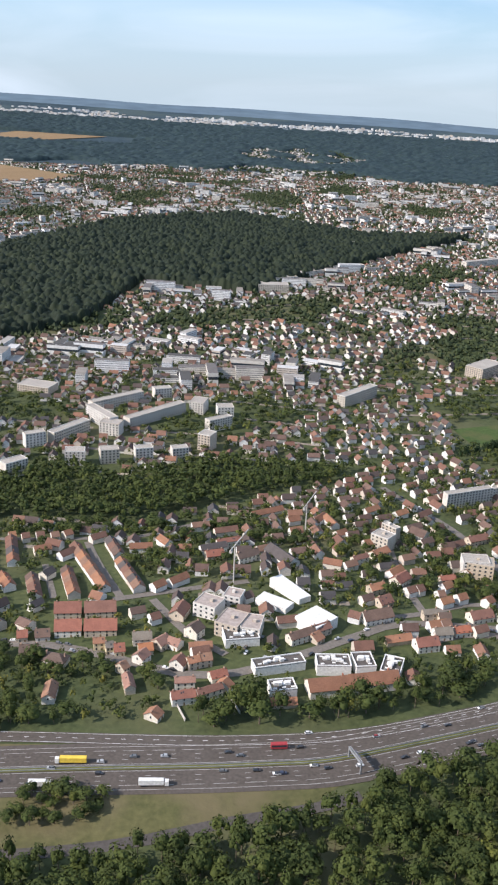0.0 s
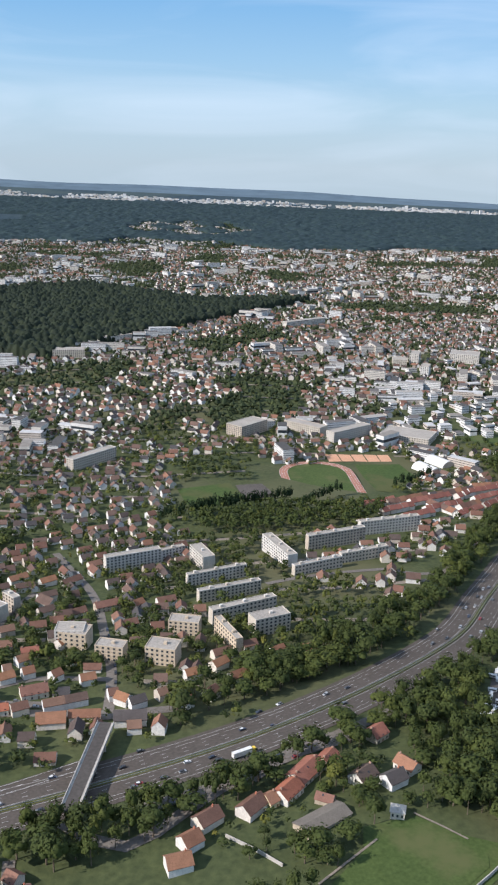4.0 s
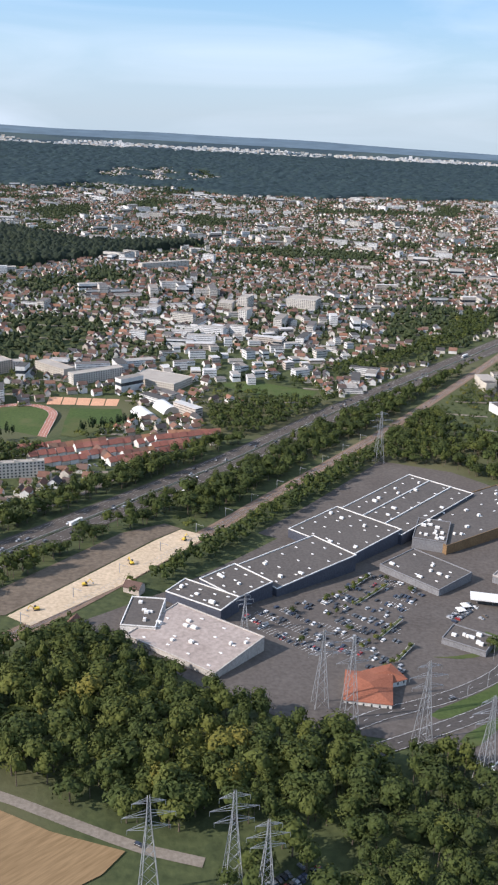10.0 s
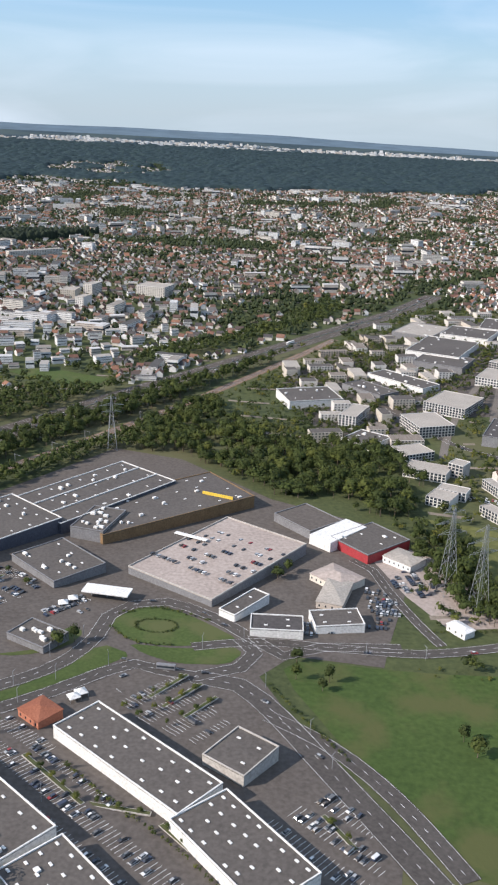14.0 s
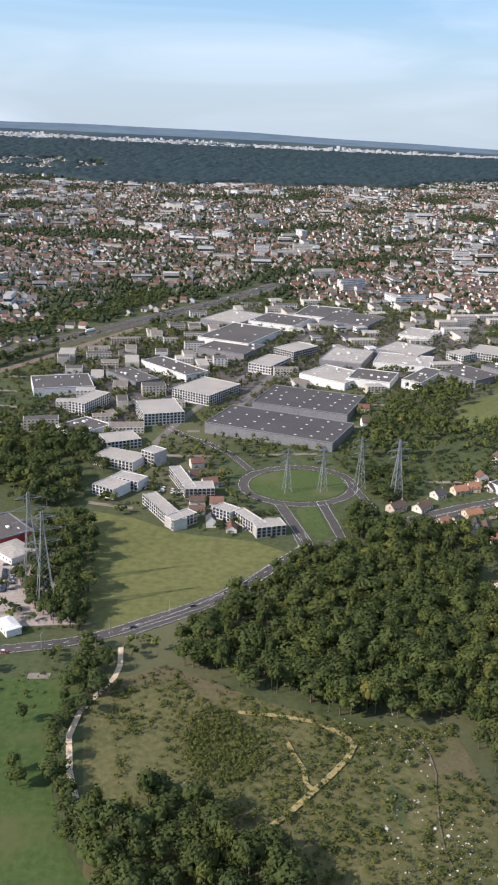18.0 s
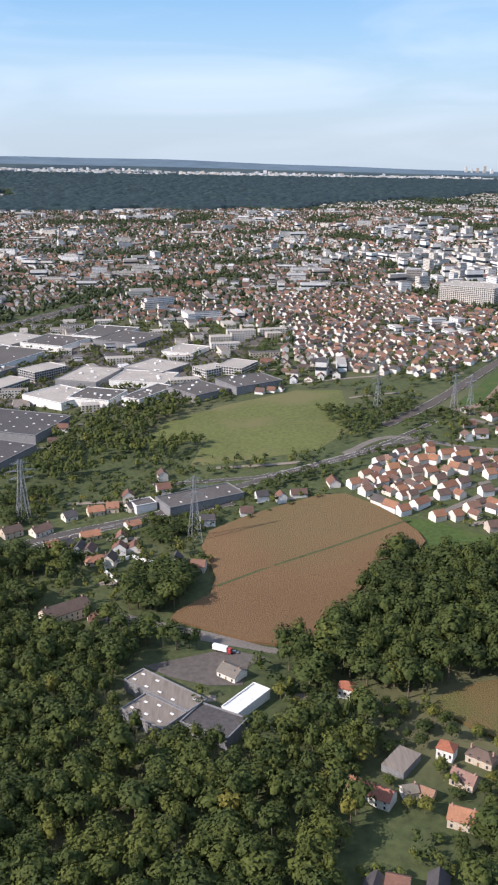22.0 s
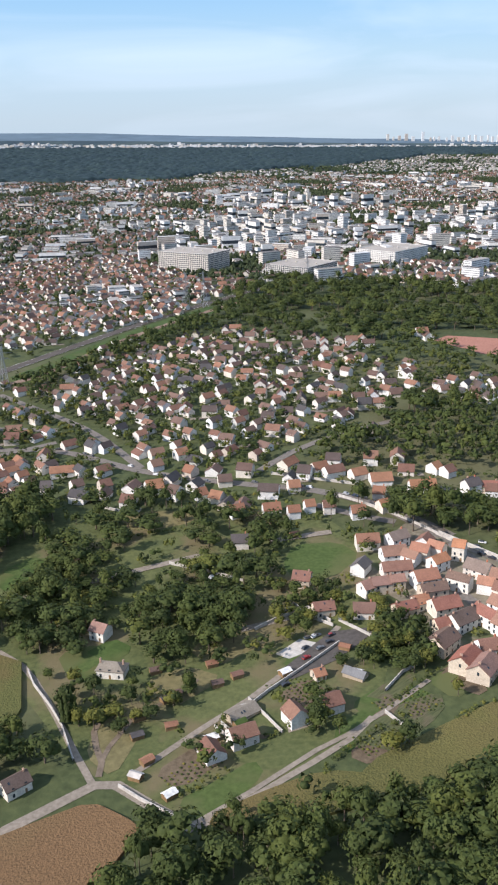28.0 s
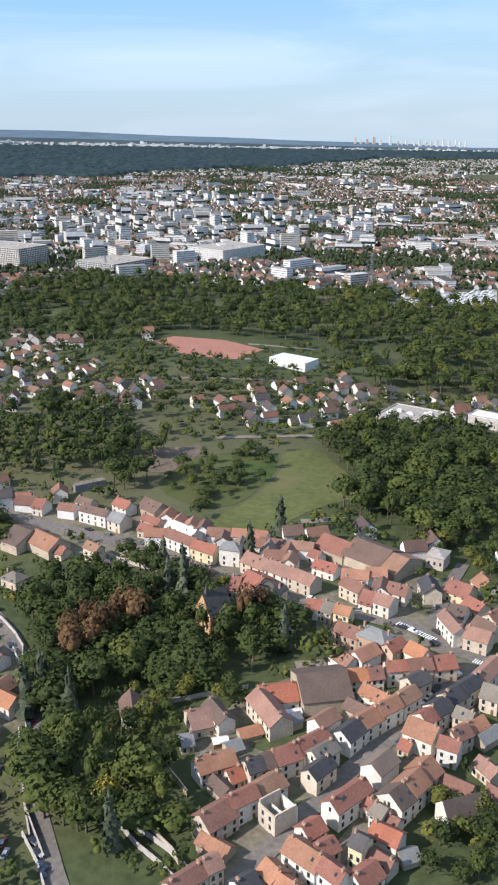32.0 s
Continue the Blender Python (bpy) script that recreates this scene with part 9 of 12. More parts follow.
for _q, _h, _a in (((648.7, 386.9), 50, 12), ((450.2, 374.6), 44, 12), ((462.3, 361.4), 44, 12), ((476.4, 349.4), 44, 12), ((488.8, 337.5), 44, 12), ((681.7, 395.8), 48, 12), ((695, 387.8), 42, 12), ((730, 535.5), 48, 12), ((743.9, 519.9), 54, 12), ((689.1, 622.3), 26, 12), ((831.3, 996.8), 56, 12),
                   ((805.6, 473.8), 50, 12), ((780.8, 504.3), 50, 12), ((1100, 712.6), 66, 20), ((1114.3, 682), 66, 20), ((1273.1, 881.3), 38, 20), ((1302.3, 883.9), 38, 20), ((1333.1, 886.4), 46, 20), ((1360.7, 870.5), 50, 20),
                   ((1362, 875.7), 48, 20), ((1490.9, 825.4), 50, 20), ((1672.4, 1091.4), 40, 30), ((1743.8, 1071.3), 40, 30), ((1758, 1065.9), 40, 30), ((1926.9, 1386.4), 44, 30), ((2202.8, 1484.4), 44, 30), ((2217.9, 1482.7), 44, 30), ((1948.8, 1380.6), 44, 30), ((2098.8, 1536.5), 44, 30), ((2441.5, 1461.4), 48, 30)):
    _py = thing("electricity_pylon", "tall grey steel lattice electricity pylon with three cross arms", "pylon", pose(*_q, lift(*_q), 0, 0, _a), "power line")
    for _nm, _bm2 in pylon_parts(_h):
        part(_nm, bm_mesh(_nm, _bm2, STEEL), _py)
for _q, _h in (((63, 711.5), 30), ((3.4, 600.5), 34)):
    _cr = thing("tower_crane", "slim pale tower crane over a building site", "crane", pose(*_q, lift(*_q), 0, 0, 70))
    part("mast", box_mesh("mast", (-0.4, 0.4, -0.4, 0.4, -1, _h), CONCRETE), _cr)
    part("jib", box_mesh("jib", (-9, 28, -0.3, 0.3, _h, _h + 0.7), CONCRETE), _cr)
    part("counterweight", box_mesh("counterweight", (-9, -6, -0.9, 0.9, _h - 2, _h - 0.01), CONCRETE), _cr)


# ---- vehicles ----
def car_body(L, W, H):
    bm = bmesh.new()
    prof = [(-0.5, 0.22), (0.5, 0.22), (0.5, 0.52), (0.30, 0.60), (0.24, 0.62), (-0.46, 0.62), (-0.5, 0.55)]
    a = [bm.verts.new((x * L, -W / 2, z * H)) for x, z in prof]
    b = [bm.verts.new((x * L, W / 2, z * H)) for x, z in prof]
    n = len(prof)
    bm.faces.new(a)
    bm.faces.new(b[::-1])
    for i in range(n):
        bm.faces.new((a[i], b[i], b[(i + 1) % n], a[(i + 1) % n]))
    bmesh.ops.recalc_face_normals(bm, faces=bm.faces[:])
    bmesh.ops.bevel(bm, geom=bm.edges[:], offset=0.05, segments=1, affect="EDGES")
    return bm_mesh("body", bm, CAR_PAINT)


def frustum(x0, x1, X0, X1, w, W, z0, z1, name, material):
    v = [(X0, -W, z0), (X1, -W, z0), (X1, W, z0), (X0, W, z0), (x0, -w, z1), (x1, -w, z1), (x1, w, z1), (x0, w, z1)]
    return mesh_of(name, v, [(0, 1, 5, 4), (1, 2, 6, 5), (2, 3, 7, 6), (3, 0, 4, 7), (4, 5, 6, 7)], [material])


_wbm = bmesh.new()
bmesh.ops.create_cone(_wbm, cap_ends=True, segments=10, radius1=0.32, radius2=0.32, depth=0.2, matrix=Matrix.Rotation(math.pi / 2, 4, "X"))
WHEEL = bm_mesh("wheel", _wbm, TYRE)
CAR_ME = (car_body(4.3, 1.75, 1.45), frustum(-1.5, 0.45, -1.95, 1.05, 0.62, 0.8, 0.88, 1.36, "glasshouse", GLASS), frustum(-1.45, 0.4, -1.5, 0.45, 0.6, 0.64, 1.36, 1.44, "roof_panel", CAR_PAINT))
VAN_ME = (car_body(5.2, 2.0, 3.4), frustum(1.35, 1.9, 1.25, 2.4, 0.8, 0.95, 1.9, 2.3, "windscreen", GLASS), frustum(-2.5, 1.3, -2.55, 1.5, 0.9, 0.96, 2.08, 2.45, "roof_panel", CAR_PAINT))
_cars = [0]
FAR_CARS = []
CAR_LABELS = {"car": "small parked car on grey asphalt", "van": "pale van parked among cars", "moving": "car driving on the asphalt road"}


def car(x, y, ang, up=0.14, kind="car", label=None):
    """A car as a thing with its parts; past two hundred they go into one joined mesh."""
    if _cars[0] >= 210:
        FAR_CARS.append((x, y, ang, up))
        return
    _cars[0] += 1
    e = thing(kind if kind != "moving" else "car", label or CAR_LABELS[kind], "car", pose(x, y, lift(x, y, up), 0, 0, ang), "cars")
    me = VAN_ME if kind == "van" else CAR_ME
    for m in me:
        part(m.name.split(".")[0], m, e)
    if y < 600:
        for sx in (-1.35, 1.35):
            for sy in (-0.82, 0.82):
                part("wheel", WHEEL, e, at=Matrix.Translation((sx, sy, 0.32)))


def lorry(x, y, ang, label, box_mat, L=13.0, cab_mat=None, bus=False):
    e = thing("lorry" if not bus else "bus", label, "bus" if bus else "lorry", pose(x, y, lift(x, y, 0.3), 0, 0, ang))
    part("trailer" if not bus else "body", box_mesh("trailer", (-L / 2 - 1.2, L / 2 - 1.2, -1.27, 1.27, 1.0 if not bus else 0.4, 4.0 if not bus else 3.3), box_mat, 0.08), e)
    if not bus:
        part("cab", box_mesh("cab", (L / 2 - 0.8, L / 2 + 1.4, -1.2, 1.2, 0.5, 3.4), cab_mat or METAL_WHITE, 0.12), e)
        part("windscreen", box_mesh("windscreen", (L / 2 + 1.38, L / 2 + 1.44, -1.05, 1.05, 1.9, 2.9), GLASS), e)
        part("chassis", box_mesh("chassis", (-L / 2 - 1.0, L / 2 + 1.2, -0.5, 0.5, 0.5, 0.95), TYRE), e)
    else:
        for s in (-1, 1):
            part("window_band", box_mesh("window_band", (-L / 2 - 0.8, L / 2 - 1.6, s * 1.28 - 0.02, s * 1.28 + 0.02, 1.6, 2.7), GLASS), e)
    for sx in (-L / 2 + 0.5, -L / 2 + 1.8, L / 2 - (0.1 if not bus else 2.6)):
        for sy in (-1.05, 1.05):
            part("wheel", WHEEL, e, at=Matrix.Translation((sx, sy, 0.45)) @ Matrix.Scale(1.45, 4))
    return e


def road_angle(c, x, y):
    d = np.hypot(c[:, 0] - x, c[:, 1] - y)
    i = int(np.clip(np.argmin(d), 1, len(c) - 2))
    v = c[i + 1] - c[i - 1]
    return math.degrees(math.atan2(v[1], v[0]))


for _q, _lab, _m, _flip, _L in (((-34.5, 385.9), "white and blue articulated lorry on the motorway", METAL_WHITE, 0, 13), ((-79.8, 401.9), "yellow lorry with a white-roofed trailer on the motorway", YELLOW, 180, 14), ((-93, 384.4), "white lorry with a low trailer on the motorway", METAL_WHITE, 0, 9), ((29.9, 416), "dark red coach on the motorway", RED, 180, 9),
                                ((301.8, 482.8), "white lorry with a yellow cab on the motorway", METAL_WHITE, 0, 12), ((556, 781.4), "white lorry on the motorway", METAL_WHITE, 0, 12), ((637.9, 874.4), "white lorry on the motorway", METAL_WHITE, 180, 11), ((1029.6, 1462.6), "white lorry on the motorway", METAL_WHITE, 180, 14)):
    lorry(*_q, road_angle(_c, *_q) + _flip, _lab, _m, _L, bus="coach" in _lab, cab_mat=YELLOW if "yellow cab" in _lab else None)
lorry(915.1, 596.4, -8, "grey city bus on the looping road", CLADDING_GREY, 11, bus=True)
for _q in ((-80.7, 384.4), (-89.7, 397.6), (3.5, 411.4), (9.9, 409), (18.9, 398.2), (29.4, 396.1), (56.9, 401.6), (49.4, 403), (86.1, 428.1), (99.3, 412), (137.7, 425), (143.7, 423.4), (48, 428.9), (151.3, 456.4), (128.3, 439.9), (139.4, 426.3), (195.3, 445.3), (198, 471.8), (244.1, 492.7), (268, 470.7), (244.9, 462.4), (283.9, 482.4), (313.8, 529.4), (372.4, 557),
           (302.6, 509.7), (327.1, 538), (455.9, 650.9), (491.7, 696), (525.1, 743), (555.7, 783.1), (580.9, 822.1), (548.4, 730.7), (602.8, 817.7), (647, 922.3), (320.6, 512.2), (488.6, 694.5), (500.1, 699.5), (526, 742.9), (593.7, 844.6), (579.5, 828.1), (655.3, 943.6), (674.4, 985.3), (728.6, 1058.9), (761.1, 1117.2), (837.8, 1214.1), (767.1, 1123.4), (664.7, 982.1), (822, 1216.8), (890.9, 1292.8), (953.1, 1370.3)):
    car(*_q, road_angle(_c, *_q) + (180 if int(_q[0]) % 2 else 0), 0.3, "moving", "car driving along the grey motorway")
for _q, _a in (((946.4, 653.7), -28), ((899, 683.4), 0), ((933.4, 668.2), -25), ((936.4, 594), 10), ((890.7, 586), 40), ((970, 567.2), -40), ((995.9, 520.6), -40), ((807.9, 552.2), 30), ((889.1, 604.4), -10), ((1143.5, 647.1), 10), ((1169.5, 661.2), 20), ((1033.6, 626.2), 0), ((1100.4, 631), 0), ((1233.2, 715.2), 40), ((1203.8, 688.6), 25),
               ((222.9, 495.5), 75), ((222.3, 489.9), 75), ((220.8, 482.5), 75), ((641.8, 415), -30)):
    car(*_q, _a, 0.4, "moving", "car driving along an asphalt road")
for _q, _a in (((2071.5, 704.5), -30), ((2122.1, 591.8), -45), ((2124.1, 569.4), -55), ((2125.8, 542.6), -55), ((2127.9, 528.7), -60), ((2132.8, 506.9), -45), ((2134.7, 501.9), -45), ((2136.6, 496.6), -45), ((2111.1, 596.5), 85), ((2117, 543.1), 85), ((2118.5, 529.7), 85), ((2123.5, 508), 80), ((2125, 503.5), 80), ((2126.7, 498.8), 80), ((2249.6, 533.8), 45), ((2255, 625.9), -15), ((2288.1, 625.1), 60), ((1964.3, 633.8), 20), ((1968.6, 634.7), 20), ((1975.2, 633.8), 30), ((1961.8, 625.8), 40), ((1504.5, 677.2), -20), ((1513.3, 673.7), -15)):
    car(*_q, _a, 0.35)


BAYS = []


def lot(poly, ends, fill, up=0.14, pitch=16.5, seed=0, bays=True):
    """Rows of parked cars over a polygon, in the direction given by two points."""
    r = random.Random(seed)
    (ax, ay), (bx, by) = ends
    a = math.atan2(by - ay, bx - ax)
    u, v = (math.cos(a), math.sin(a)), (-math.sin(a), math.cos(a))
    cx, cy = sum(p[0] for p in poly) / len(poly), sum(p[1] for p in poly) / len(poly)
    P = np.array(poly)
    for i in range(-14, 15):
        for side in (0, 5.2):
            for k in range(-70, 71):
                x, y = cx + u[0] * k * 2.6 + v[0] * (i * pitch + side), cy + u[1] * k * 2.6 + v[1] * (i * pitch + side)
                if not inside(poly, np.array([x]), np.array([y]))[0]:
                    continue
                if bays:
                    BAYS.append((x + u[0] * 1.3, y + u[1] * 1.3, a, up))
                if r.random() < fill:
                    car(x + r.uniform(-0.2, 0.2), y, math.degrees(a) + 90 + (180 if r.random() < 0.5 else 0) + r.uniform(-3, 3), up, "van" if r.random() < 0.06 else "car")


_dir1, _dir2 = [(868, 521.4), (928.4, 465.6)], [(722.6, 710.7), (770.5, 767)]
lot([(826.9, 526.7), (839, 541.5), (920.6, 450.9), (937.3, 426.9), (909.2, 424.1), (881.3, 446.9), (852.3, 478.3), (825.6, 504.2)], _dir1, 0.24, seed=1)
lot([(963.2, 470.3), (999.8, 494.3), (1015.4, 471.8), (1015.3, 436.9), (993.9, 428.7)], _dir1, 0.35, seed=2)
lot([(889, 570.2), (918.4, 588.9), (952.2, 544.8), (935, 523.4), (900.9, 542.8)], [(892, 555.7), (918.3, 585.7)], 0.08, seed=3)
_dir3 = [(729.6, 631.6), (766.3, 599.8)]
lot([(684, 642), (748.1, 683), (774.9, 719), (789, 736), (823, 698.2), (798.4, 663.7), (790.5, 633.7), (788, 612), (771.4, 604), (756.4, 598), (728, 594)], _dir3, 0.36, 0.14, seed=4)
lot([(748, 580), (771.3, 602), (790.2, 597), (791, 580)], _dir3, 0.4, 0.14, seed=5, bays=False)
lot([(824.2, 671.4), (855, 687.8), (859.9, 662.9), (835.1, 652.2)], _dir2, 0.6, seed=6)
lot([(965.5, 650.7), (999.4, 646.4), (1049.8, 658.2), (1063.8, 697.2), (1048.2, 697.6), (1044.1, 665.3), (1002.7, 664.1)], [(968, 650.9), (1001.9, 646.6)], 0.85, seed=7, pitch=12, bays=False)
lot([(1042.3, 674.7), (1064, 668.6), (1060.2, 706.5), (1043.5, 722.1)], [(1042.3, 674.7), (1064, 668.6)], 0.7, seed=8, pitch=13, bays=False)
lot([(1062.3, 723.2), (1079.2, 699.6), (1096.8, 716.6), (1079.5, 750.2)], [(1062.3, 723.2), (1071.5, 669.1)], 0.7, seed=9, pitch=13, bays=False)
_cvr = random.Random(4)
_cva = [(448.4, 517.8), (477.2, 582.2)]
_cva = math.degrees(math.atan2(_cva[1][1] - _cva[0][1], _cva[1][0] - _cva[0][0]))
_cvn = 0
for _x, _y in scatter([(447.2, 517.6), (462.2, 505.6), (483.1, 530.2), (498.6, 564.7), (497.8, 592.2), (476.5, 582.1)], 6.2, 10, 0.3, False):
    if _cvn >= 48 or _cvr.random() < 0.25:
        continue
    _cvn += 1
    _cv = thing("caravan", "white touring caravan parked in a crowded yard", "caravan", pose(_x, _y, lift(_x, _y, 0.3), 0, 0, _cva + _cvr.choice([0, 90]) + _cvr.uniform(-8, 8)), "caravans")
    _cl = _cvr.uniform(4.5, 6.5)
    part("body", box_mesh("body", (-_cl / 2, _cl / 2, -1.1, 1.1, 0.4, 2.6), METAL_WHITE, 0.2), _cv)
    part("window", box_mesh("window", (-_cl * 0.35, _cl * 0.35, -1.13, 1.13, 1.5, 2.1), GLASS), _cv)
lot([(1221.4, 816.2), (1240.2, 796.6), (1264.9, 792.2), (1240.4, 811.5), (1223.5, 826.5)], [(1221.4, 816.2), (1240.2, 796.6)], 0.5, seed=11, bays=False)
lot([(1149.5, 879.9), (1177.8, 869.2), (1191.1, 875.6), (1161.8, 898.7)], [(1149.5, 879.9), (1177.8, 869.2)], 0.5, seed=12, bays=False)
lot([(509.1, 919.2), (530.6, 911.1), (559.8, 953.2), (537.4, 961.8)], [(509.1, 919.2), (559.8, 953.2)], 0.5, seed=13, bays=False)
lot([(693.1, 397.4), (710.8, 412.1), (724.4, 406.6), (713.1, 389.9)], [(693.1, 397.4), (710.8, 412.1)], 0.6, seed=14, bays=False)
lot([(-0.4, 524.8), (14.4, 498.3), (43.1, 506), (36.9, 533.5), (14.4, 540.1)], [(-0.4, 524.8), (43.1, 506)], 0.3, seed=15, bays=False)
# cars on the roof deck
_dk = _deck.matrix_basis.copy()
_rd = random.Random(8)
for _i in range(6):
    for _k in range(26):
        if _rd.random() < 0.26:
            _p = _dk @ Vector(((_k / 26 - 0.48) * 78, (_i / 6 - 0.42) * 74, 0))
            FAR_CARS.append((_p.x, _p.y, math.degrees(_dk.to_euler().z) + 90, 7.55))


def joined_cars(name, rows, label):
    S = np.array(rows, float)
    S = S[:, :4]
    prof = np.array([(-2.1, 0.25), (2.1, 0.25), (2.1, 0.78), (1.1, 0.9), (0.4, 1.42), (-1.5, 1.42), (-2.0, 0.9)])
    n = len(prof)
    tv = np.r_[np.c_[prof[:, 0], np.full(n, -0.86), prof[:, 1]], np.c_[prof[:, 0], np.full(n, 0.86), prof[:, 1]]]
    tf = [(i, (i + 1) % n, n + (i + 1) % n, n + i) for i in range(n)] + [(0, 6, 3, 1), (n + 1, n + 3, n + 6, n), (3, 6, 5, 4), (n + 4, n + 5, n + 6, n + 3), (1, 3, 3, 2)]
    tf = np.array([q for q in tf if len(set(q)) == 4])
    ids = np.zeros(len(tf), dtype=int)
    ids[[3, 5]] = 1
    z = land(S[:, 0], S[:, 1]) + S[:, 3]
    c, s = np.cos(np.radians(S[:, 2])), np.sin(np.radians(S[:, 2]))
    v = np.stack([S[:, 0, None] + tv[None, :, 0] * c[:, None] - tv[None, :, 1] * s[:, None], S[:, 1, None] + tv[None, :, 0] * s[:, None] + tv[None, :, 1] * c[:, None], z[:, None] + tv[None, :, 2]], -1).reshape(-1, 3)
    f = (tf[None] + (np.arange(len(S)) * len(tv))[:, None, None]).reshape(-1, 4)
    return tagged(new(name, mesh_of(name, v, f, [CAR_FAR, GLASS], np.tile(ids, len(S)))), label, "cars", kind="stuff")


_joined = len(FAR_CARS)
joined_cars("parked_cars", FAR_CARS, "many small parked cars in white, grey, black and blue")
_B = np.array(BAYS)
_bu = np.stack([np.cos(_B[:, 2]), np.sin(_B[:, 2])], -1) * 0.09
_bv = np.stack([-np.sin(_B[:, 2]), np.cos(_B[:, 2])], -1) * 2.4
_bp = [_B[:, :2] + s * _bu + t * _bv for s, t in ((-1, -1), (1, -1), (1, 1), (-1, 1))]
_bv4 = np.concatenate([np.c_[p, land(p[:, 0], p[:, 1]) + 0.2] for p in _bp])
_k = len(_B)
tagged(new("bay_lines", mesh_of("bay_lines", _bv4, np.c_[np.arange(_k), np.arange(_k) + _k, np.arange(_k) + 2 * _k, np.arange(_k) + 3 * _k], [WHITE])), "painted white parking bay lines", "markings", kind="stuff")


# ---- lamps ----
def lamp(x, y, ang, h=9.0):
    e = thing("street_lamp", "slim grey street lamp with a single arm", "street lamp", pose(x, y, lift(x, y), 0, 0, ang), "street lamps")
    part("pole", box_mesh("pole", [(-0.11, 0.11, -0.11, 0.11, -0.5, h)], STEEL), e)
    part("arm", box_mesh("arm", [(0.11, 1.9, -0.07, 0.07, h - 0.2, h - 0.05)], STEEL), e)
    part("head", box_mesh("head", [(1.5, 2.4, -0.18, 0.18, h - 0.05, h + 0.12)], CLADDING_GREY, 0.03), e)


for _q in ((854.4, 578.8), (880.9, 598.1), (816.7, 553.2), (833.3, 570.1), (846.3, 604.6), (862.1, 628), (839.4, 552.9), (970.6, 582.1), (992.5, 539.9), (1001.2, 511.9), (910.5, 563.6), (867.9, 473.7), (827.5, 511.6), (958.7, 633.8), (933.7, 624.2), (1068.6, 622.1), (1032.4, 623), (1120, 636.7), (1156.9, 654), (1190, 679.5), (1227, 711), (2123.4, 543.2), (2111.7, 616.2), (2273.4, 630.6)):
    lamp(*_q, 40 + int(_q[0]) % 90)

# ---- walls, sheds and plots of the gardens ----


def garden_wall(pts, label="low pale rendered garden wall", h=1.8, material=None):
    c = smooth_line(pts, 12)
    tagged(new("garden_wall", ribbon_mesh("garden_wall", c, 0.22, -0.22, material or CONCRETE, h, h + 0.6)), label, "wall", group="garden walls")


for _p in ([(1951.8, 654.4), (1961.5, 664.3), (1968.1, 651), (1977.6, 641.5)], [(1878.4, 547.6), (1887.2, 538.4), (1895.6, 530.9), (1906.6, 520.9)], [(1932.3, 593), (1943.9, 567.9)], [(1916.7, 576.7), (1925.1, 564.3)], [(1858, 798.5), (1879.5, 783.3), (1882.9, 788)], [(1833.5, 631.4), (1837.5, 620), (1847, 602.1), (1853.3, 587.7), (1859.9, 565.4)], [(1899.6, 718), (1914.9, 708.6), (1938.2, 692)], [(2109.9, 621.2), (2117.7, 598.9), (2121.3, 573.5), (2123.3, 561.7)], [(2122.1, 556.7), (2124.3, 542.5), (2128.5, 521.6), (2136.7, 499.6)], [(2144, 700), (2167.2, 679.8)], [(2162.9, 514.6), (2171.5, 499.1), (2177.8, 489.5)], [(2153.4, 567.8), (2180, 571.2), (2203.1, 574.2)], [(2128.9, 511), (2134.7, 498.7), (2138.4, 487.6)], [(1625.2, 882.1), (1647, 847.1)], [(288.8, 416.1), (303.1, 403.8), (314.2, 392.4)], [(-28.4, 453.6), (-21.4, 436.7)], [(1, 465.1), (9.6, 444.2)], [(110.1, 336.4), (127, 351.9)], [(1967.7, 820.4), (1995.1, 804.5), (2021.7, 789.9)], [(2004.9, 777.3), (2027.8, 753.2), (2047.3, 724.6), (2055.9, 709.5)], [(2255.7, 676.3), (2279.2, 670.6)], [(2051.6, 720.5), (2075.7, 686.1)]):
    garden_wall(_p)
for _q, _a, _m in (((1885.3, 588.1), 20, TILES), ((1884.9, 575.9), 20, ROOF_DARK), ((1899, 580), 10, TILES), ((1900.9, 601), 30, TILES), ((1897.2, 598.7), 30, TILES), ((1892.3, 620.5), 15, TILES), ((1918, 620.9), 15, TILES), ((1919.6, 605.7), 15, TILES), ((1928.7, 610.3), 20, TILES), ((1889.2, 559.8), 35, TILES), ((1915.2, 569), 20, METAL_WHITE), ((1927.3, 576.6), 30, MEADOW), ((1897.9, 538.9), 35, METAL_WHITE), ((1885, 551.3), -30, CONCRETE), ((1981, 601.7), -30, METAL_WHITE), ((1979.8, 622.1), -30, TILES), ((1950.1, 608.2), 30, METAL_WHITE), ((1931.7, 587.2), 30, CONCRETE), ((1971.5, 734.1), 20, TILES), ((1920.3, 695.8), 40, METAL_WHITE), ((1743.7, 655.9), 0, METAL_WHITE), ((1756.5, 651.7), 0, METAL_WHITE), ((2190.7, 542.6), 10, METAL_WHITE), ((2217.3, 554.1), 10, METAL_WHITE), ((1840.7, 757.3), 30, TILES)):
    _s = thing("garden_shed", "small garden shed with a sloping roof among vegetable plots", "shed", pose(*_q, lift(*_q), 0, 0, _a), "garden sheds")
    part("wall", box_mesh("wall", (-2.6, 2.6, -1.8, 1.8, -0.6, 2.1), CLADDING_WOOD), _s)
    _v, _f = roof_slabs(5.2, 3.6, 2.1, 0.9, 0.25, 0.12)
    part("roof", mesh_of("roof", _v, _f, [_m]), _s)
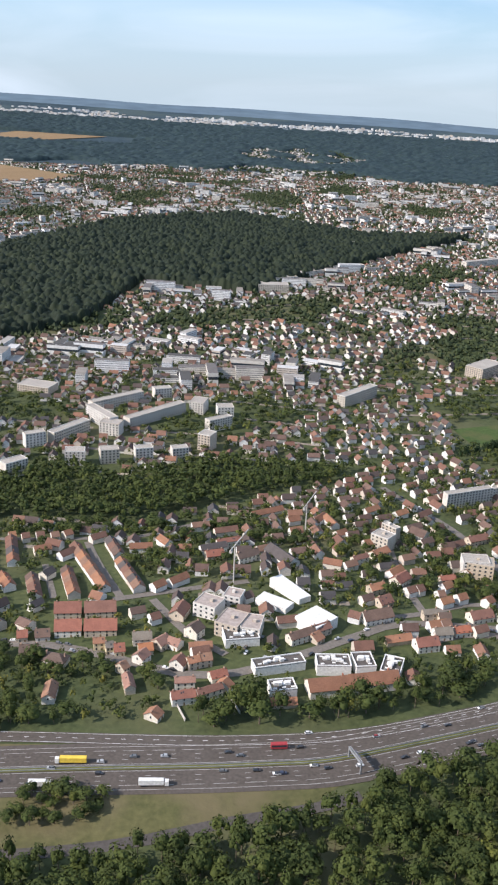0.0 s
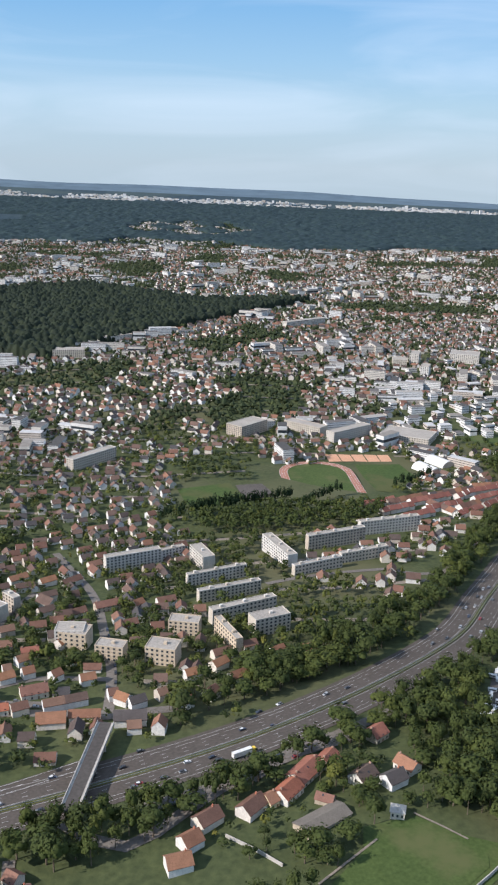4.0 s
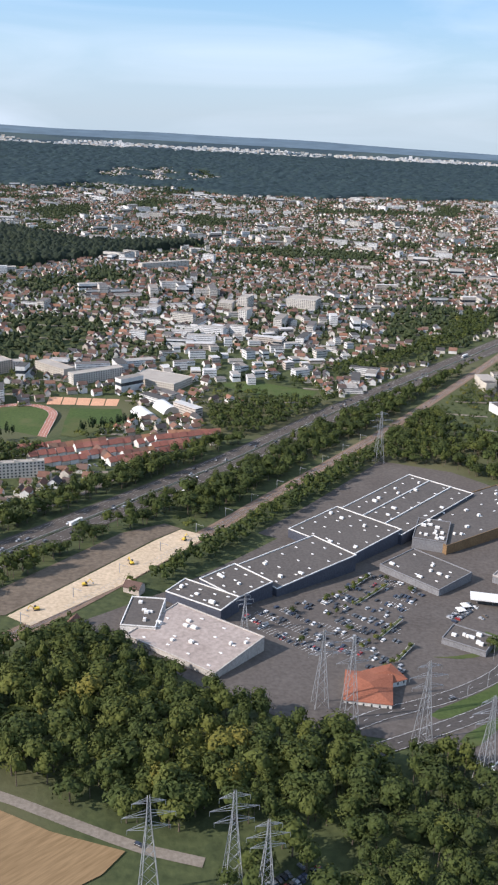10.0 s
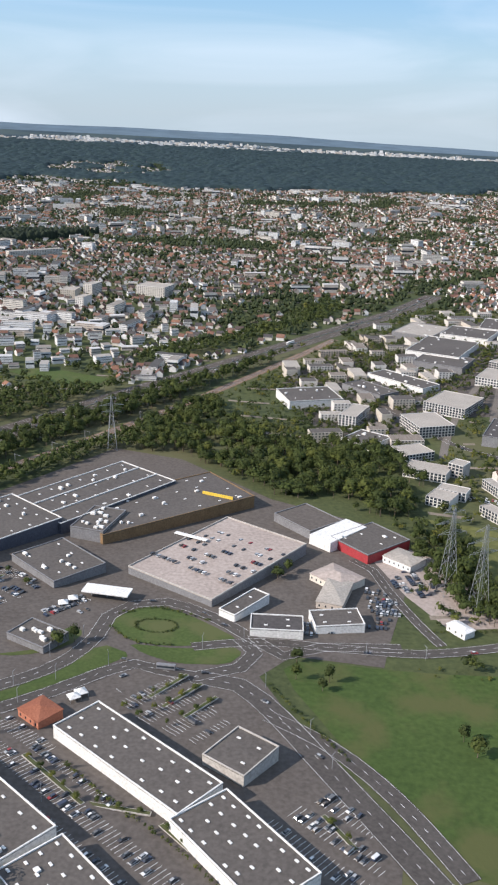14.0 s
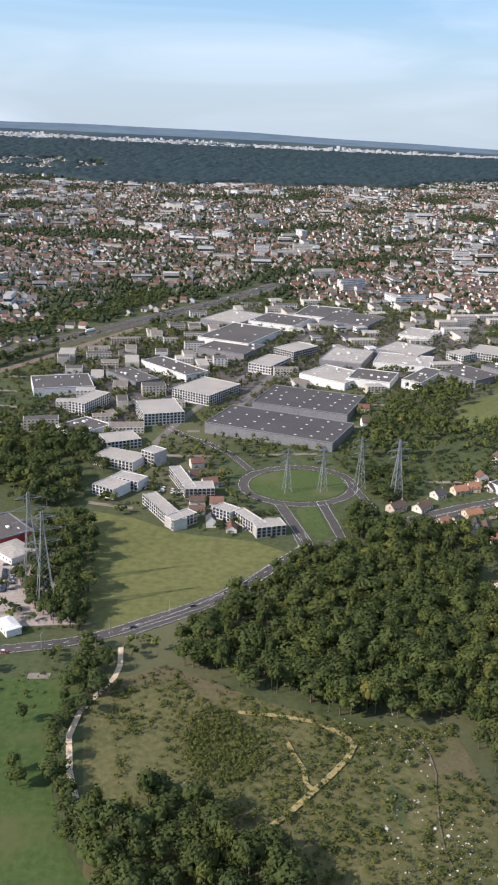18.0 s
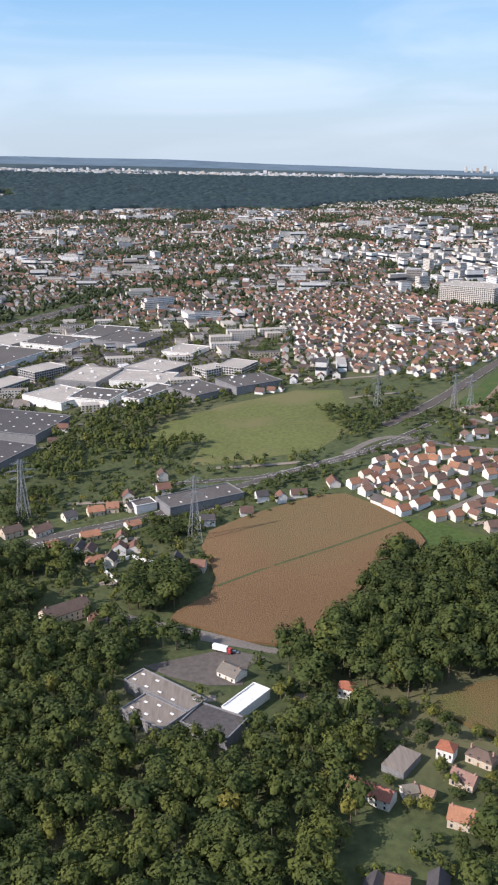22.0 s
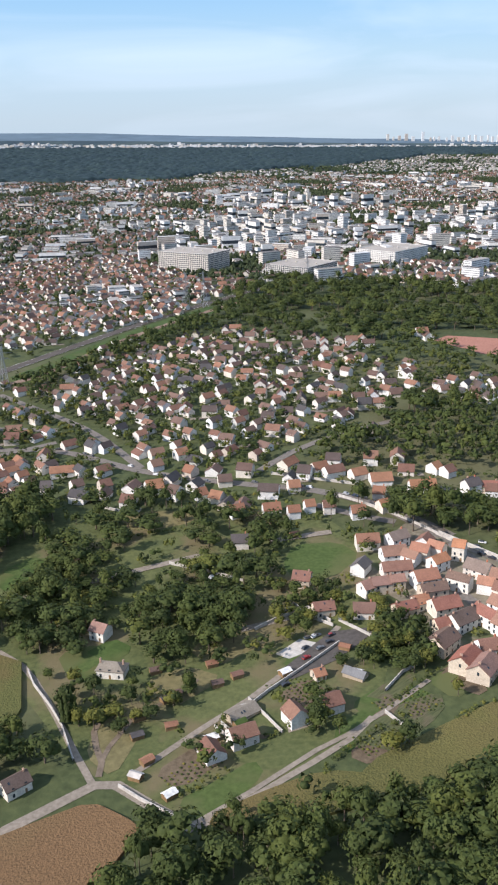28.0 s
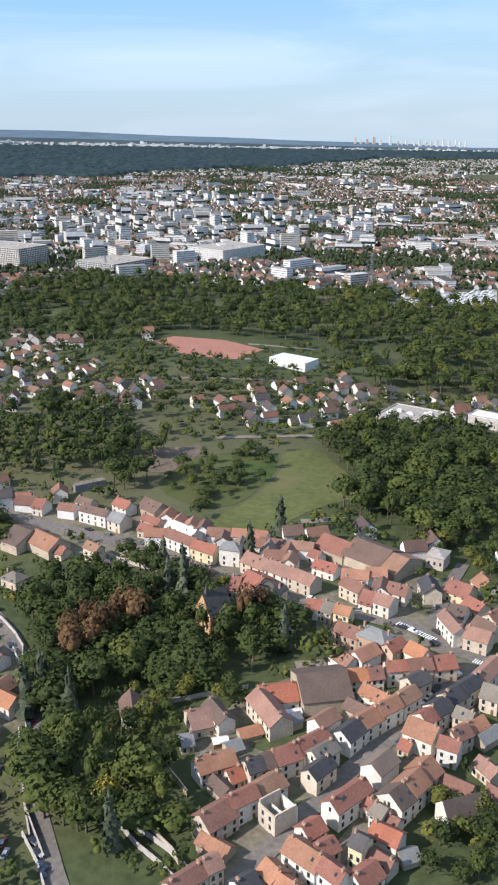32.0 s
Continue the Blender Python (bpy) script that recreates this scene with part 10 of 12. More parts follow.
# rows of vegetables and vines
_veg = []
for _p, _gap in (([(1970, 559), (1977.2, 561.1), (1984.4, 552.3), (1975, 545.7)], 2.2), ([(1993.8, 582.4), (2004.5, 586.1), (2012.7, 572.1), (1996.8, 566.1)], 2.2), ([(1940.5, 601.6), (1958.4, 604.3), (1963.4, 588.8), (1945.9, 584.4)], 2.4), ([(1893.5, 549.8), (1911.4, 561.6), (1920, 554.9), (1902, 538.8)], 2.6), ([(1982.5, 580.8), (1991.5, 582.9), (1993.5, 576.4), (1984.5, 573.7)], 2.4)):
    for _x, _y in scatter(_p, _gap, 3, 0.2, False):
        _veg.append((_x, _y, random.uniform(0.5, 0.9), random.uniform(0.6, 1.2), random.uniform(0.2, 1.0)))
plant("vegetable_rows", _veg, "far", LEAF, "rows of vegetables in garden plots", "vegetables")

# ---- single trees and shrubs ----
TREE_ME = []
for _i, (_cv, _cf) in enumerate(CROWNS["single"]):
    for _t in (0.15, 0.5, 0.85):
        TREE_ME.append(mesh_of("crown", _cv, _cf, [LEAF], None, np.full(len(_cv), _t)))
_tb = bmesh.new()
bmesh.ops.create_cone(_tb, cap_ends=True, segments=6, radius1=0.05, radius2=0.025, depth=1, matrix=Matrix.Translation((0, 0, 0.5)))
for _k in range(4):
    strut(_tb, (0, 0, 0.55), (0.28 * math.cos(_k * 1.7), 0.28 * math.sin(_k * 1.7), 0.95), 0.025)
TRUNK_ME = bm_mesh("trunk", _tb, BARK)
_tn = [0]
_more = []
_tr = random.Random(21)


def tree(x, y, R, H):
    if _tn[0] >= 290:
        _more.append((x, y, R, H, _tr.random() * 0.9))
        return
    _tn[0] += 1
    e = thing("tree", "leafy green broadleaved tree beside houses and gardens", "tree", pose(x, y, lift(x, y), 0, 0, _tr.uniform(0, 358.2)), "garden trees")
    part("trunk", TRUNK_ME, e, at=Matrix.Diagonal((R * 1.2, R * 1.2, H * 0.62, 1)))
    part("crown", TREE_ME[_tr.randrange(len(TREE_ME))], e, at=Matrix.Translation((0, 0, H * 0.62)) @ Matrix.Diagonal((R, R, H * 0.38, 1)))


for _q in ((1072.7, 540.3), (1076.7, 527.3), (1124.9, 565.4), (1128.8, 526.3), (1132.6, 515.9), (1102, 480.3), (1107.1, 470.4), (1007.4, 591.6), (989.9, 612.6), (988.3, 593.1), (1002.6, 582.4), (1466.1, 735.8), (1455.5, 740), (1476.7, 743.1), (1448.5, 748), (1456.7, 742.9), (1473.2, 749.6), (1754.4, 692.5), (1758.7, 698.3), (1788, 562.4), (1907.1, 601.9), (1963.2, 634.9), (1958.1, 568.7), (1966.5, 563.3), (1984.5, 548.9), (1991.8, 550.9), (1854.5, 606.9), (1856.1, 617), (1854.1, 599.1), (1321.9, 815.1), (1330.2, 825.3), (1341.4, 800.8), (983.2, 725.6), (990.9, 735.4), (979.6, 739.1), (857.1, 623.8), (849, 615.6)):
    tree(*_q, _tr.uniform(3.0, 5.5), _tr.uniform(7, 13))
for _poly, _gap, _sd in (([(2149, 574), (2203.4, 577.9), (2224.1, 546.5), (2195.9, 535.8), (2173.4, 523), (2151.1, 538.2)], 9, 41), ([(2233.1, 513.8), (2281.8, 527.8), (2262.9, 473.5), (2234.9, 476.4), (2228.4, 491)], 8, 42), ([(2072.4, 554.2), (2101.9, 554.3), (2112.9, 529.3), (2110, 502.3), (2098.5, 483.7), (2068.8, 491.1), (2072.5, 520.5)], 8, 43), ([(1954.4, 673.4), (1998.6, 659.8), (2023.2, 622.7), (2021.9, 575.7), (1989.2, 597.2), (1963.1, 618.1)], 11, 44), ([(1952.2, 683.4), (1992.3, 674.9), (2015.2, 648.5), (1994.2, 605.4), (1972.3, 597.2), (1944.6, 615.7)], 11, 45), ([(1531.9, 638.8), (1588.1, 645.2), (1608.2, 607.9), (1651.4, 573), (1657.8, 534.7), (1627.2, 523.5), (1576.8, 530.1), (1548.1, 568.5)], 9, 46), ([(2174.8, 679.9), (2238.3, 635.1), (2230.2, 585.1), (2203.3, 630.7)], 8, 47), ([(1836.1, 630.9), (1873.5, 607.8), (1907.9, 593.7), (1875.3, 569.7), (1855.9, 583.6)], 13, 48), ([(2297.4, 710), (2335.6, 680.2), (2322.7, 643.8), (2306.8, 662.2)], 9, 49)):
    for _x, _y in scatter(_poly, _gap, _sd, 0.45, True, 2.5):
        tree(_x, _y, _tr.uniform(2.4, 4.8), _tr.uniform(5, 11))
plant("garden_tree_group", _more, "near", LEAF, "leafy green trees between houses and gardens")
# smaller trees close to houses, wherever there is room
_sm = []
for _poly, _gap, _sd in (([(1939.4, 770), (2036.9, 763.4), (2106.4, 662.8), (2127.5, 590.1), (2140.4, 504.1), (2131.3, 477.8), (2051.6, 492.5), (2023.7, 593.9), (1965, 605.9)], 8, 61), ([(2079.8, 779.6), (2210.2, 719.8), (2320.7, 638.3), (2262.9, 473.5), (2157.3, 486.9), (2113.6, 564.3)], 8, 62), ([(1768.9, 964.5), (2138.1, 871.4), (2087, 723.7), (1985.6, 744.4), (1796, 789.8)], 9, 63), ([(-224.9, 750), (15.3, 779.5), (251.6, 801.1), (163.7, 465.4), (14.4, 447), (-124.8, 430.6)], 9, 64), ([(48.1, 899.2), (292.3, 889.4), (383.5, 665.1), (302.4, 548.8), (109.5, 522.8)], 9, 65), ([(1614.8, 1018.9), (1829.8, 989.8), (1765.9, 785.5), (1697.7, 795.8), (1651.1, 858.3)], 10, 66), ([(249.1, 414.1), (343.5, 489.8), (420.2, 531.9), (369.2, 386.7)], 9, 67), ([(-140, 491.6), (-68.9, 484.5), (-29.9, 430.8), (-123.5, 425.7)], 10, 68), ([(797.7, 1445.1), (1033.6, 1456.9), (1530.5, 1571.6), (1373.3, 982.5), (1198.8, 943.5), (1117.9, 901.4), (889.7, 1053.6)], 11, 69), ([(1368.2, 914.6), (1541.6, 954.9), (1486.5, 756.2), (1369.5, 751.8)], 9, 70)):
    for _x, _y in scatter(_poly, _gap, _sd, 0.48, True, 3.0):
        if _tr.random() < 0.62:
            _sm.append((_x, _y, _tr.uniform(1.6, 3.8), _tr.uniform(3.5, 9), _tr.random() * 0.95))
plant("garden_shrubs", _sm, "bush", LEAF, "garden trees and shrubs between houses", trunks=False)
# scrub in the clearing and along the meadow
_sc = []
for _poly, _gap, _sd, _c2 in (([(1160.1, 597.5), (1190.3, 619.5), (1248.2, 580.4), (1293.2, 558.4), (1336.8, 562.2), (1342.3, 515.5), (1343.1, 451.4), (1193, 442.4)], 3.1, 71, 0.8), ([(1044.9, 608.6), (1097.9, 614.2), (1152.2, 618.2), (1150.4, 583.6), (1126.3, 573.1), (1089.5, 596.5)], 6, 72, 0.5), ([(1489.9, 879.1), (1603.8, 917.3), (1602.6, 895.6), (1497.9, 834.8)], 7, 73, 0.6), ([(1372.6, 965.8), (1480.3, 999.6), (1535, 968.1), (1522.2, 919.8), (1385.9, 902.3)], 8, 74, 0.5)):
    for _x, _y in scatter(_poly, _gap, _sd, 0.5, False):
        if _tr.random() < _c2 * (0.5 + noise.noise(Vector((_x / 30, _y / 30, 1)))) * 2:
            _sc.append((_x, _y, 0.5 + 2.2 * _tr.random() ** 2, _tr.uniform(0.9, 3.2), 0.36 + 0.5 * _tr.random()))
for _x, _y in scatter([(1206.8, 566.5), (1216.3, 580.0), (1236.1, 558.7), (1244.1, 535.8), (1235.3, 516.2), (1213.2, 516.7), (1204.4, 541.0)], 2.5, 98, 0.5, False):
    if _tr.random() < 0.85:
        _sc.append((_x, _y, _tr.uniform(0.9, 1.8), _tr.uniform(2.0, 4.2), 0.5 + 0.25 * _tr.random()))
plant("scrub_bushes", _sc, "bush", LEAF, "low yellow-green scrub bushes in rough grass", "bushes", trunks=False)
drape("pond_bank", [((1094.4, 491.8)[0] + 10 * math.cos(t), (1094.4, 491.8)[1] + 10 * math.sin(t)) for t in np.linspace(0, 6.28, 17)[:-1]], HAYFIELD, 0.22, label="bare trodden grass rim round the pond", category="bank", mark=False)
drape("pond", [((1094.4, 491.8)[0] + 6.5 * math.cos(t), (1094.4, 491.8)[1] + 6.5 * math.sin(t)) for t in np.linspace(0, 6.28, 17)[:-1]], WATER, 0.25, label="small muddy round pond in the meadow", category="pond")


# pale stones lying in the dry clearing
_st = random.Random(77)
_stv, _stf = [], []
for _cx, _cy, _sp, _n in [(*_p, 9.0, 26) for _p in [(1307.9, 540.7), (1320.4, 554.4), (1303.2, 499.6), (1321.2, 486.4), (1324.6, 470.9), (1300.4, 468.9), (1335, 465.2), (1293.6, 556.1)]]:
    for _k in range(_n):
        _x, _y = _cx + _st.gauss(0, _sp), _cy + _st.gauss(0, _sp)
        _r = _st.uniform(0.15, 0.5) * (2.2 if _st.random() < 0.06 else 1)
        _z, _b = float(land(_x, _y)) + 0.1, len(_stv)
        for _f, _h in ((1.0, -0.2), (1.15, 0.35), (0.6, 0.8)):
            for _q in range(4):
                _a = radians(90 * _q + _st.uniform(-25, 25))
                _stv.append((_x + _r * _f * _st.uniform(0.7, 1.4) * math.cos(_a), _y + _r * _f * math.sin(_a), _z + _r * _h))
        for _j in (0, 4):
            for _q in range(4):
                _stf.append((_b + _j + _q, _b + _j + (_q + 1) % 4, _b + _j + 4 + (_q + 1) % 4, _b + _j + 4 + _q))
        _stf.append((_b + 8, _b + 9, _b + 10, _b + 11))
tagged(new("stones", mesh_of("stones", np.array(_stv), np.array(_stf), [CONCRETE])), "pale chalky stones strewn over a dry grassy clearing", "stones", kind="stuff")

# ---- open country that stays free of houses ----
for _p in ([(939.7, 1307.4), (1065.7, 1424.7), (1254.8, 1689.1), (1432.5, 1635.4), (1636.2, 1531.1), (1521.9, 1123.3), (1397.7, 1098.7), (1319.6, 1147), (1263.8, 975.1), (1140.4, 973.6), (1192.4, 847.2), (1122.6, 783.3), (1049, 840.4)],
           [(1193.4, 994.1), (1331.2, 989.6), (1406.9, 970.6), (1464.9, 953), (1456.8, 923.1), (1403.2, 896.5), (1366.2, 842.7), (1336.6, 837.4), (1364.1, 812.6), (1415.7, 763.7), (1447.5, 804), (1494.2, 836.3), (1589.2, 898), (1572.6, 837.7), (1498.3, 812.7), (1458.9, 768.9), (1497, 744.9), (1517.9, 680.4), (1463, 659.5), (1400.5, 703.8), (1330.5, 708.5), (1291.3, 748), (1232.9, 783.2)],
           [(981.4, 974.3), (1107.3, 948.7), (1156, 872.5), (1103.9, 847.4), (1138, 670.7), (1218.3, 701.7), (1267.4, 752.7), (1321.6, 791.2), (1412, 876.1), (1324.4, 554.3), (1162.6, 555), (1074.5, 577.8)],
           [(1441.1, 1109.2), (1548, 1144.4), (1622.2, 1211.9), (1724.1, 1182.1), (1727.3, 1096.6), (1648, 1007.1), (1609.9, 923), (1509.2, 882.8), (1483.4, 885.9)], [(1706.9, 1118.7), (1762.7, 1200.7), (1897, 1361.4), (2088.8, 1597.7), (1999.6, 1317.2), (1832.7, 1122.5), (1781.6, 1089.8), (1736.1, 1077.1)],
           [(1512.5, 732.2), (1591.5, 768.4), (1687.7, 787.3), (1840.5, 789.4), (1743.8, 490.5), (1556.6, 502.5)], [(1792.2, 815), (1988.5, 761.8), (2007.3, 719.6), (1981.1, 645.7), (1948.6, 606.3), (1897.8, 542.7), (1835.4, 537.7)],
           [(925.4, 1223.2), (1063.6, 1449.6), (1321.7, 1677.1), (1150.7, 1018.9), (1010.4, 1013.2), (933.5, 1087)], [(345.7, 537.3), (442.2, 554.5), (510.8, 569.6), (523.6, 481.4), (453.6, 365.1), (386.3, 363.6)]):
    claim(_p, mask=NO_HOUSE)
for _p in ([(1688.1, 1405.5), (1801.8, 1380.2), (1741.1, 1135.7), (1648.6, 1150)], [(707.6, 1056.1), (1232.9, 1080.9), (1063.9, 440.9), (861, 422.8)], [(1729.4, 744.4), (1828, 724.4), (1925.7, 658.7), (1891.5, 486), (1768.9, 503.5)], [(2127.3, 902.5), (2334.3, 867.9), (2279.9, 713.9), (2193.8, 712.4), (2163.8, 762.2), (2116.5, 801.3)], [(2157.3, 1222.8), (2364, 1192.2), (2311.2, 994.5), (2226.7, 992), (2166.8, 1045.6)]):
    claim(_p, mask=NO_HOUSE)
# streets of small houses and yards, packed more densely
INDUSTRY = ([(986.8, 1281.7), (1065.7, 1424.7), (1254.8, 1689.1), (1432.5, 1635.4), (1636.2, 1531.1), (1527.6, 1143.6), (1404, 1137.5), (1321.4, 1168.3), (1269.1, 1110.3), (1162.3, 1115), (1120, 972.9), (1042.7, 1002.3)], [(1034.1, 1330.6), (1299.4, 1591.6), (1160, 1054.7), (1050.8, 1051.7), (1030.7, 1178.3)])
DENSE = ([(1631.3, 1826), (1739.6, 1850.5), (1929.6, 1491.5), (1926, 1349.9), (1837.4, 1263.4), (1720.5, 1271.1)], [(1749.9, 1086.1), (1810.3, 1038.8), (1871.7, 937), (1869, 890.2), (1776.5, 915.5)], [(1810.7, 1148), (1875, 1225.3), (1921.1, 1162.8), (1993.4, 1096.3), (2040.1, 971.2), (2033.4, 888.6), (1968.8, 829.5), (1881.7, 865), (1858.6, 940.9), (1825.2, 1035)],
         [(1765.6, 1056), (1828.7, 1102.6), (1924.5, 1202.9), (1972.3, 1196), (1854.5, 833.1), (1796.3, 864.4), (1757.6, 940.2)], [(1618.7, 1877.8), (1853.9, 1914.3), (1984.9, 1474.8), (1876, 1329.2), (1762.7, 1200.7), (1678.8, 1240.9), (1621.3, 1378.8)], [(1981.8, 1144.9), (2108.3, 1060.6), (2174.2, 978), (2159.2, 934.6), (2037.5, 956.4)])
_dh, _dt, _ib, _it = [], [], [], []
_dr = random.Random(31)
for _k, _p in enumerate(DENSE):
    for _x, _y in scatter(_p, 17.0 if _k in (0, 4) else 23.0, 300 + _k, 0.4, True, 4.0):
        _dh.append((_x, _y, _dr.uniform(7, 11.5), _dr.uniform(6, 8), _dr.choice([3.0, 4.6, 5.4]), _dr.uniform(2.2, 3.3), 40 + _dr.choice([0, 90]) + _dr.uniform(-9, 9)))
        claim(corners(_x, _y, 10, 9, 40))
    for _x, _y in scatter(_p, 8.0, 330 + _k, 0.45, True, 2.0):
        if _dr.random() < 0.8:
            _dt.append((_x, _y, _dr.uniform(1.8, 4.2), _dr.uniform(3.5, 9), _dr.random() * 0.9))
far_houses("close_built_houses", _dh, "many small white and cream houses with tiled roofs in close streets")
plant("close_garden_trees", _dt, "mid", LEAF, "small green garden trees between close-built houses")
for _k, _p in enumerate(INDUSTRY):
    for _x, _y in scatter(_p, 50.0, 400 + _k, 0.4, True, 9.0):
        _ib.append((_x, _y, _dr.uniform(16, 40), _dr.uniform(11, 20), _dr.choice([5, 6, 8, 9, 12]), 8 + _dr.choice([0, 90]) + _dr.uniform(-4, 4)))
        claim(corners(_x, _y, 30, 18, 8))
    for _x, _y in scatter(_p, 9.5, 430 + _k, 0.45, True, 2.0):
        if _dr.random() < 0.75:
            _it.append((_x, _y, _dr.uniform(1.8, 4.5), _dr.uniform(4, 10), _dr.random() * 0.8))
for _x, _y, _l, _w, _h, _a in _ib:
    block(_x, _y, _l, _w, _a, _h, "low pale works building with a flat roof", "works_building", group="works buildings", penthouse=False, parapet=0, roof=_dr.choice([ROOF_GRAVEL, ROOF_GREY, ROOF_SHEET]))
plant("works_trees", _it, "mid", LEAF, "green trees and hedges between works buildings")
drape("works_yard", [(1005.3, 1256), (1070.1, 1387.9), (1253.7, 1621.9), (1425.6, 1582.2), (1590.9, 1485.5), (1509.2, 1167.7), (1407.5, 1158.3), (1323.3, 1190.7), (1269.4, 1120.2), (1173.5, 1124.9), (1121.5, 1004.7), (1049.9, 1019.6)], CARPARK, 0.08, label="worn asphalt yards between works buildings", category="yard", mark=False)

# ---- red terraces and a playing field by the motorway ----
RED_TILES = varied("red_terrace_tiles", [(0.0, (0.33, 0.13, 0.095)), (0.3, (0.28, 0.115, 0.085)), (0.6, (0.38, 0.16, 0.115))], 0.85, island=True)
_rt = []
for (_x0, _y0), (_x1, _y1) in ([(455.9, 980.9), (502.9, 1009.2)], [(479, 962.2), (519.4, 988.5)], [(518.8, 999.2), (571.9, 1030.4)], [(528.9, 971.1), (577.2, 1000.9)], [(577.8, 1022.6), (596.7, 1038.9)], [(598, 1043.5), (662.4, 1075.2)], [(558.8, 951.8), (594.2, 982.8)], [(595.4, 1012.7), (633.8, 1038.2)], [(597.1, 983.4), (624.4, 1011)], [(497.1, 940.8), (536, 964)]):
    _n = max(2, int(math.hypot(_x1 - _x0, _y1 - _y0) / 8.5))
    _a = math.degrees(math.atan2(_y1 - _y0, _x1 - _x0))
    for _i in range(_n):
        _u = (_i + 0.5) / _n
        _rt.append((_x0 + (_x1 - _x0) * _u, _y0 + (_y1 - _y0) * _u, 8.5, 9.5, 5.2 + 0.5 * (_i % 2), 3.4, _a))
        claim(corners(*_rt[-1][:2], 9, 12, _a))
far_houses("terrace_rows", _rt, "rows of terraced houses with red tiled roofs", roof=RED_TILES)
drape("playing_field", [(660.9, 1290.7), (701.9, 1315), (791.8, 1271.4), (777.7, 1234.5), (710.2, 1255)], LAWN, 0.3, label="green football field beside the motorway wood", category="sports pitch")
wood([(643.2, 1163.3), (705.9, 1219.8), (777.4, 1212.4), (839.2, 1262.1), (844.7, 1220.4), (776.2, 1130.5), (720.2, 1074.7), (662.8, 1081.9)], 8, 81, tier="mid", label="dark wood between town and motorway")
drape("vehicle_park", [(2423.5, 1338.7), (2458.1, 1398.5), (2612, 1470.5), (2575.5, 1366.2), (2485.3, 1342.9)], CONCRETE, 0.3, label="pale storage yard packed with white vehicles", category="car park")
drape("valley_meadow", [(2376.3, 1373.1), (2424.5, 1313.8), (2533.7, 1247), (2556.4, 1311.8), (2453.3, 1332), (2405.2, 1405)], HAYFIELD, 0.3, label="narrow green meadow along the valley wood", category="meadow")
drape("bare_plot", [(2141.5, 815.7), (2166.1, 846.8), (2197.7, 849.9), (2180.2, 824.9), (2158, 807.4)], EARTH, 0.3, label="bare brown earth plot beside a barn", category="yard")
# ---- expressway and railway in the upper valley ----
drape("railway_embankment", [(1749.1, 1094), (1808.6, 1181.8), (1881.1, 1289.1), (1964.8, 1399.9), (2073.5, 1528.8), (2052.1, 1462.6), (1943.7, 1321.5), (1863.9, 1211.4), (1811.2, 1129.7), (1774.6, 1079.5)], MEADOW, 0.3, label="green grass embankment between expressway and railway", category="verge")
road("expressway", [(1669.5, 1042.5), (1715.5, 1088.7), (1761.4, 1145), (1815, 1218.6), (1887.4, 1317.7), (1973.4, 1431.8), (2075.1, 1554.5), (2178.6, 1658)], 13, MOTORWAY, "grey expressway climbing out of the valley", 0.5, edge=0.6)
road("expressway", [(1747.3, 1079.3), (1783.6, 1100.9), (1851.9, 1213.2), (1930.1, 1322.8), (2048.7, 1471.8), (2146.9, 1571.2)], 9, BALLAST, "railway line on brown ballast beside the expressway", 0.5, mark=False)
wood([(1767.6, 1069.6), (1841.7, 1165.3), (1926.7, 1283.2), (2040.9, 1428.1), (2005, 1316.9), (1912.3, 1204.7), (1839.6, 1101.1), (1791.6, 1052.5)], 8, 61, tier="mid", label="belt of dark trees along the railway bank")
wood([(1673.5, 1018.8), (1713.4, 1065.8), (1749.1, 1094), (1762.3, 1070.3), (1709.4, 1022.3), (1656.4, 965.4), (1623.3, 956.8)], 7, 62, tier="mid", size=(2.5, 4.5), high=(5, 10), label="hedge trees along the valley road")
wood([(1611.6, 1102.3), (1644.6, 1097.6), (1706.9, 1118.7), (1716.3, 1098), (1669.5, 1042.5), (1643, 1007.6), (1622.9, 1048.2)], 7, 63, tier="mid", size=(2.5, 4.5), high=(4, 9), free=False, label="dark hedge trees at the edge of the hay field")
wood([(1507.7, 901.5), (1530.4, 924.5), (1564, 946.3), (1604.9, 959.1), (1610.5, 932.1), (1566.9, 915.2), (1531.5, 885.1), (1511.7, 877.5)], 6.5, 64, tier="mid", size=(2.5, 4.5), high=(4, 9), label="hedge trees along the valley road")
wood([(1445.9, 764.5), (1458.5, 777.4), (1481.9, 775.9), (1493.6, 765.1), (1484.8, 729.5), (1469, 723.1), (1447.5, 724.6)], 6.5, 65, size=(4, 6.5), high=(11, 16), free=False, label="round dark copse at the field edge")
wood([(1302.7, 837.4), (1336.6, 837.4), (1357.9, 812.5), (1394.3, 798.8), (1417.2, 781.1), (1410.4, 742.8), (1372.9, 725.4), (1340.8, 716.4), (1324.7, 748.4), (1303.1, 783.5)], 8, 66, label="tall trees round a bare yard", thin=0.1)
wood([(1335.5, 935), (1366.7, 927.7), (1384.9, 897.1), (1366.3, 858.5), (1336, 853.3)], 7, 67, size=(2.5, 4.5), high=(5, 9), label="trees and scrub beside the roundabout")
wood([(1423.1, 719.8), (1445.4, 724.5), (1477.9, 703.5), (1498.8, 686.8), (1485.6, 673.2), (1445, 671.4), (1420.3, 690.4)], 7.5, 68, label="trees beside the farm lane")
wood([(1454.4, 862.3), (1491.2, 871.4), (1490.6, 841.2), (1466.5, 822.5), (1451.4, 837.2)], 7, 69, size=(2.5, 4.5), high=(5, 9), label="trees beside the valley road")
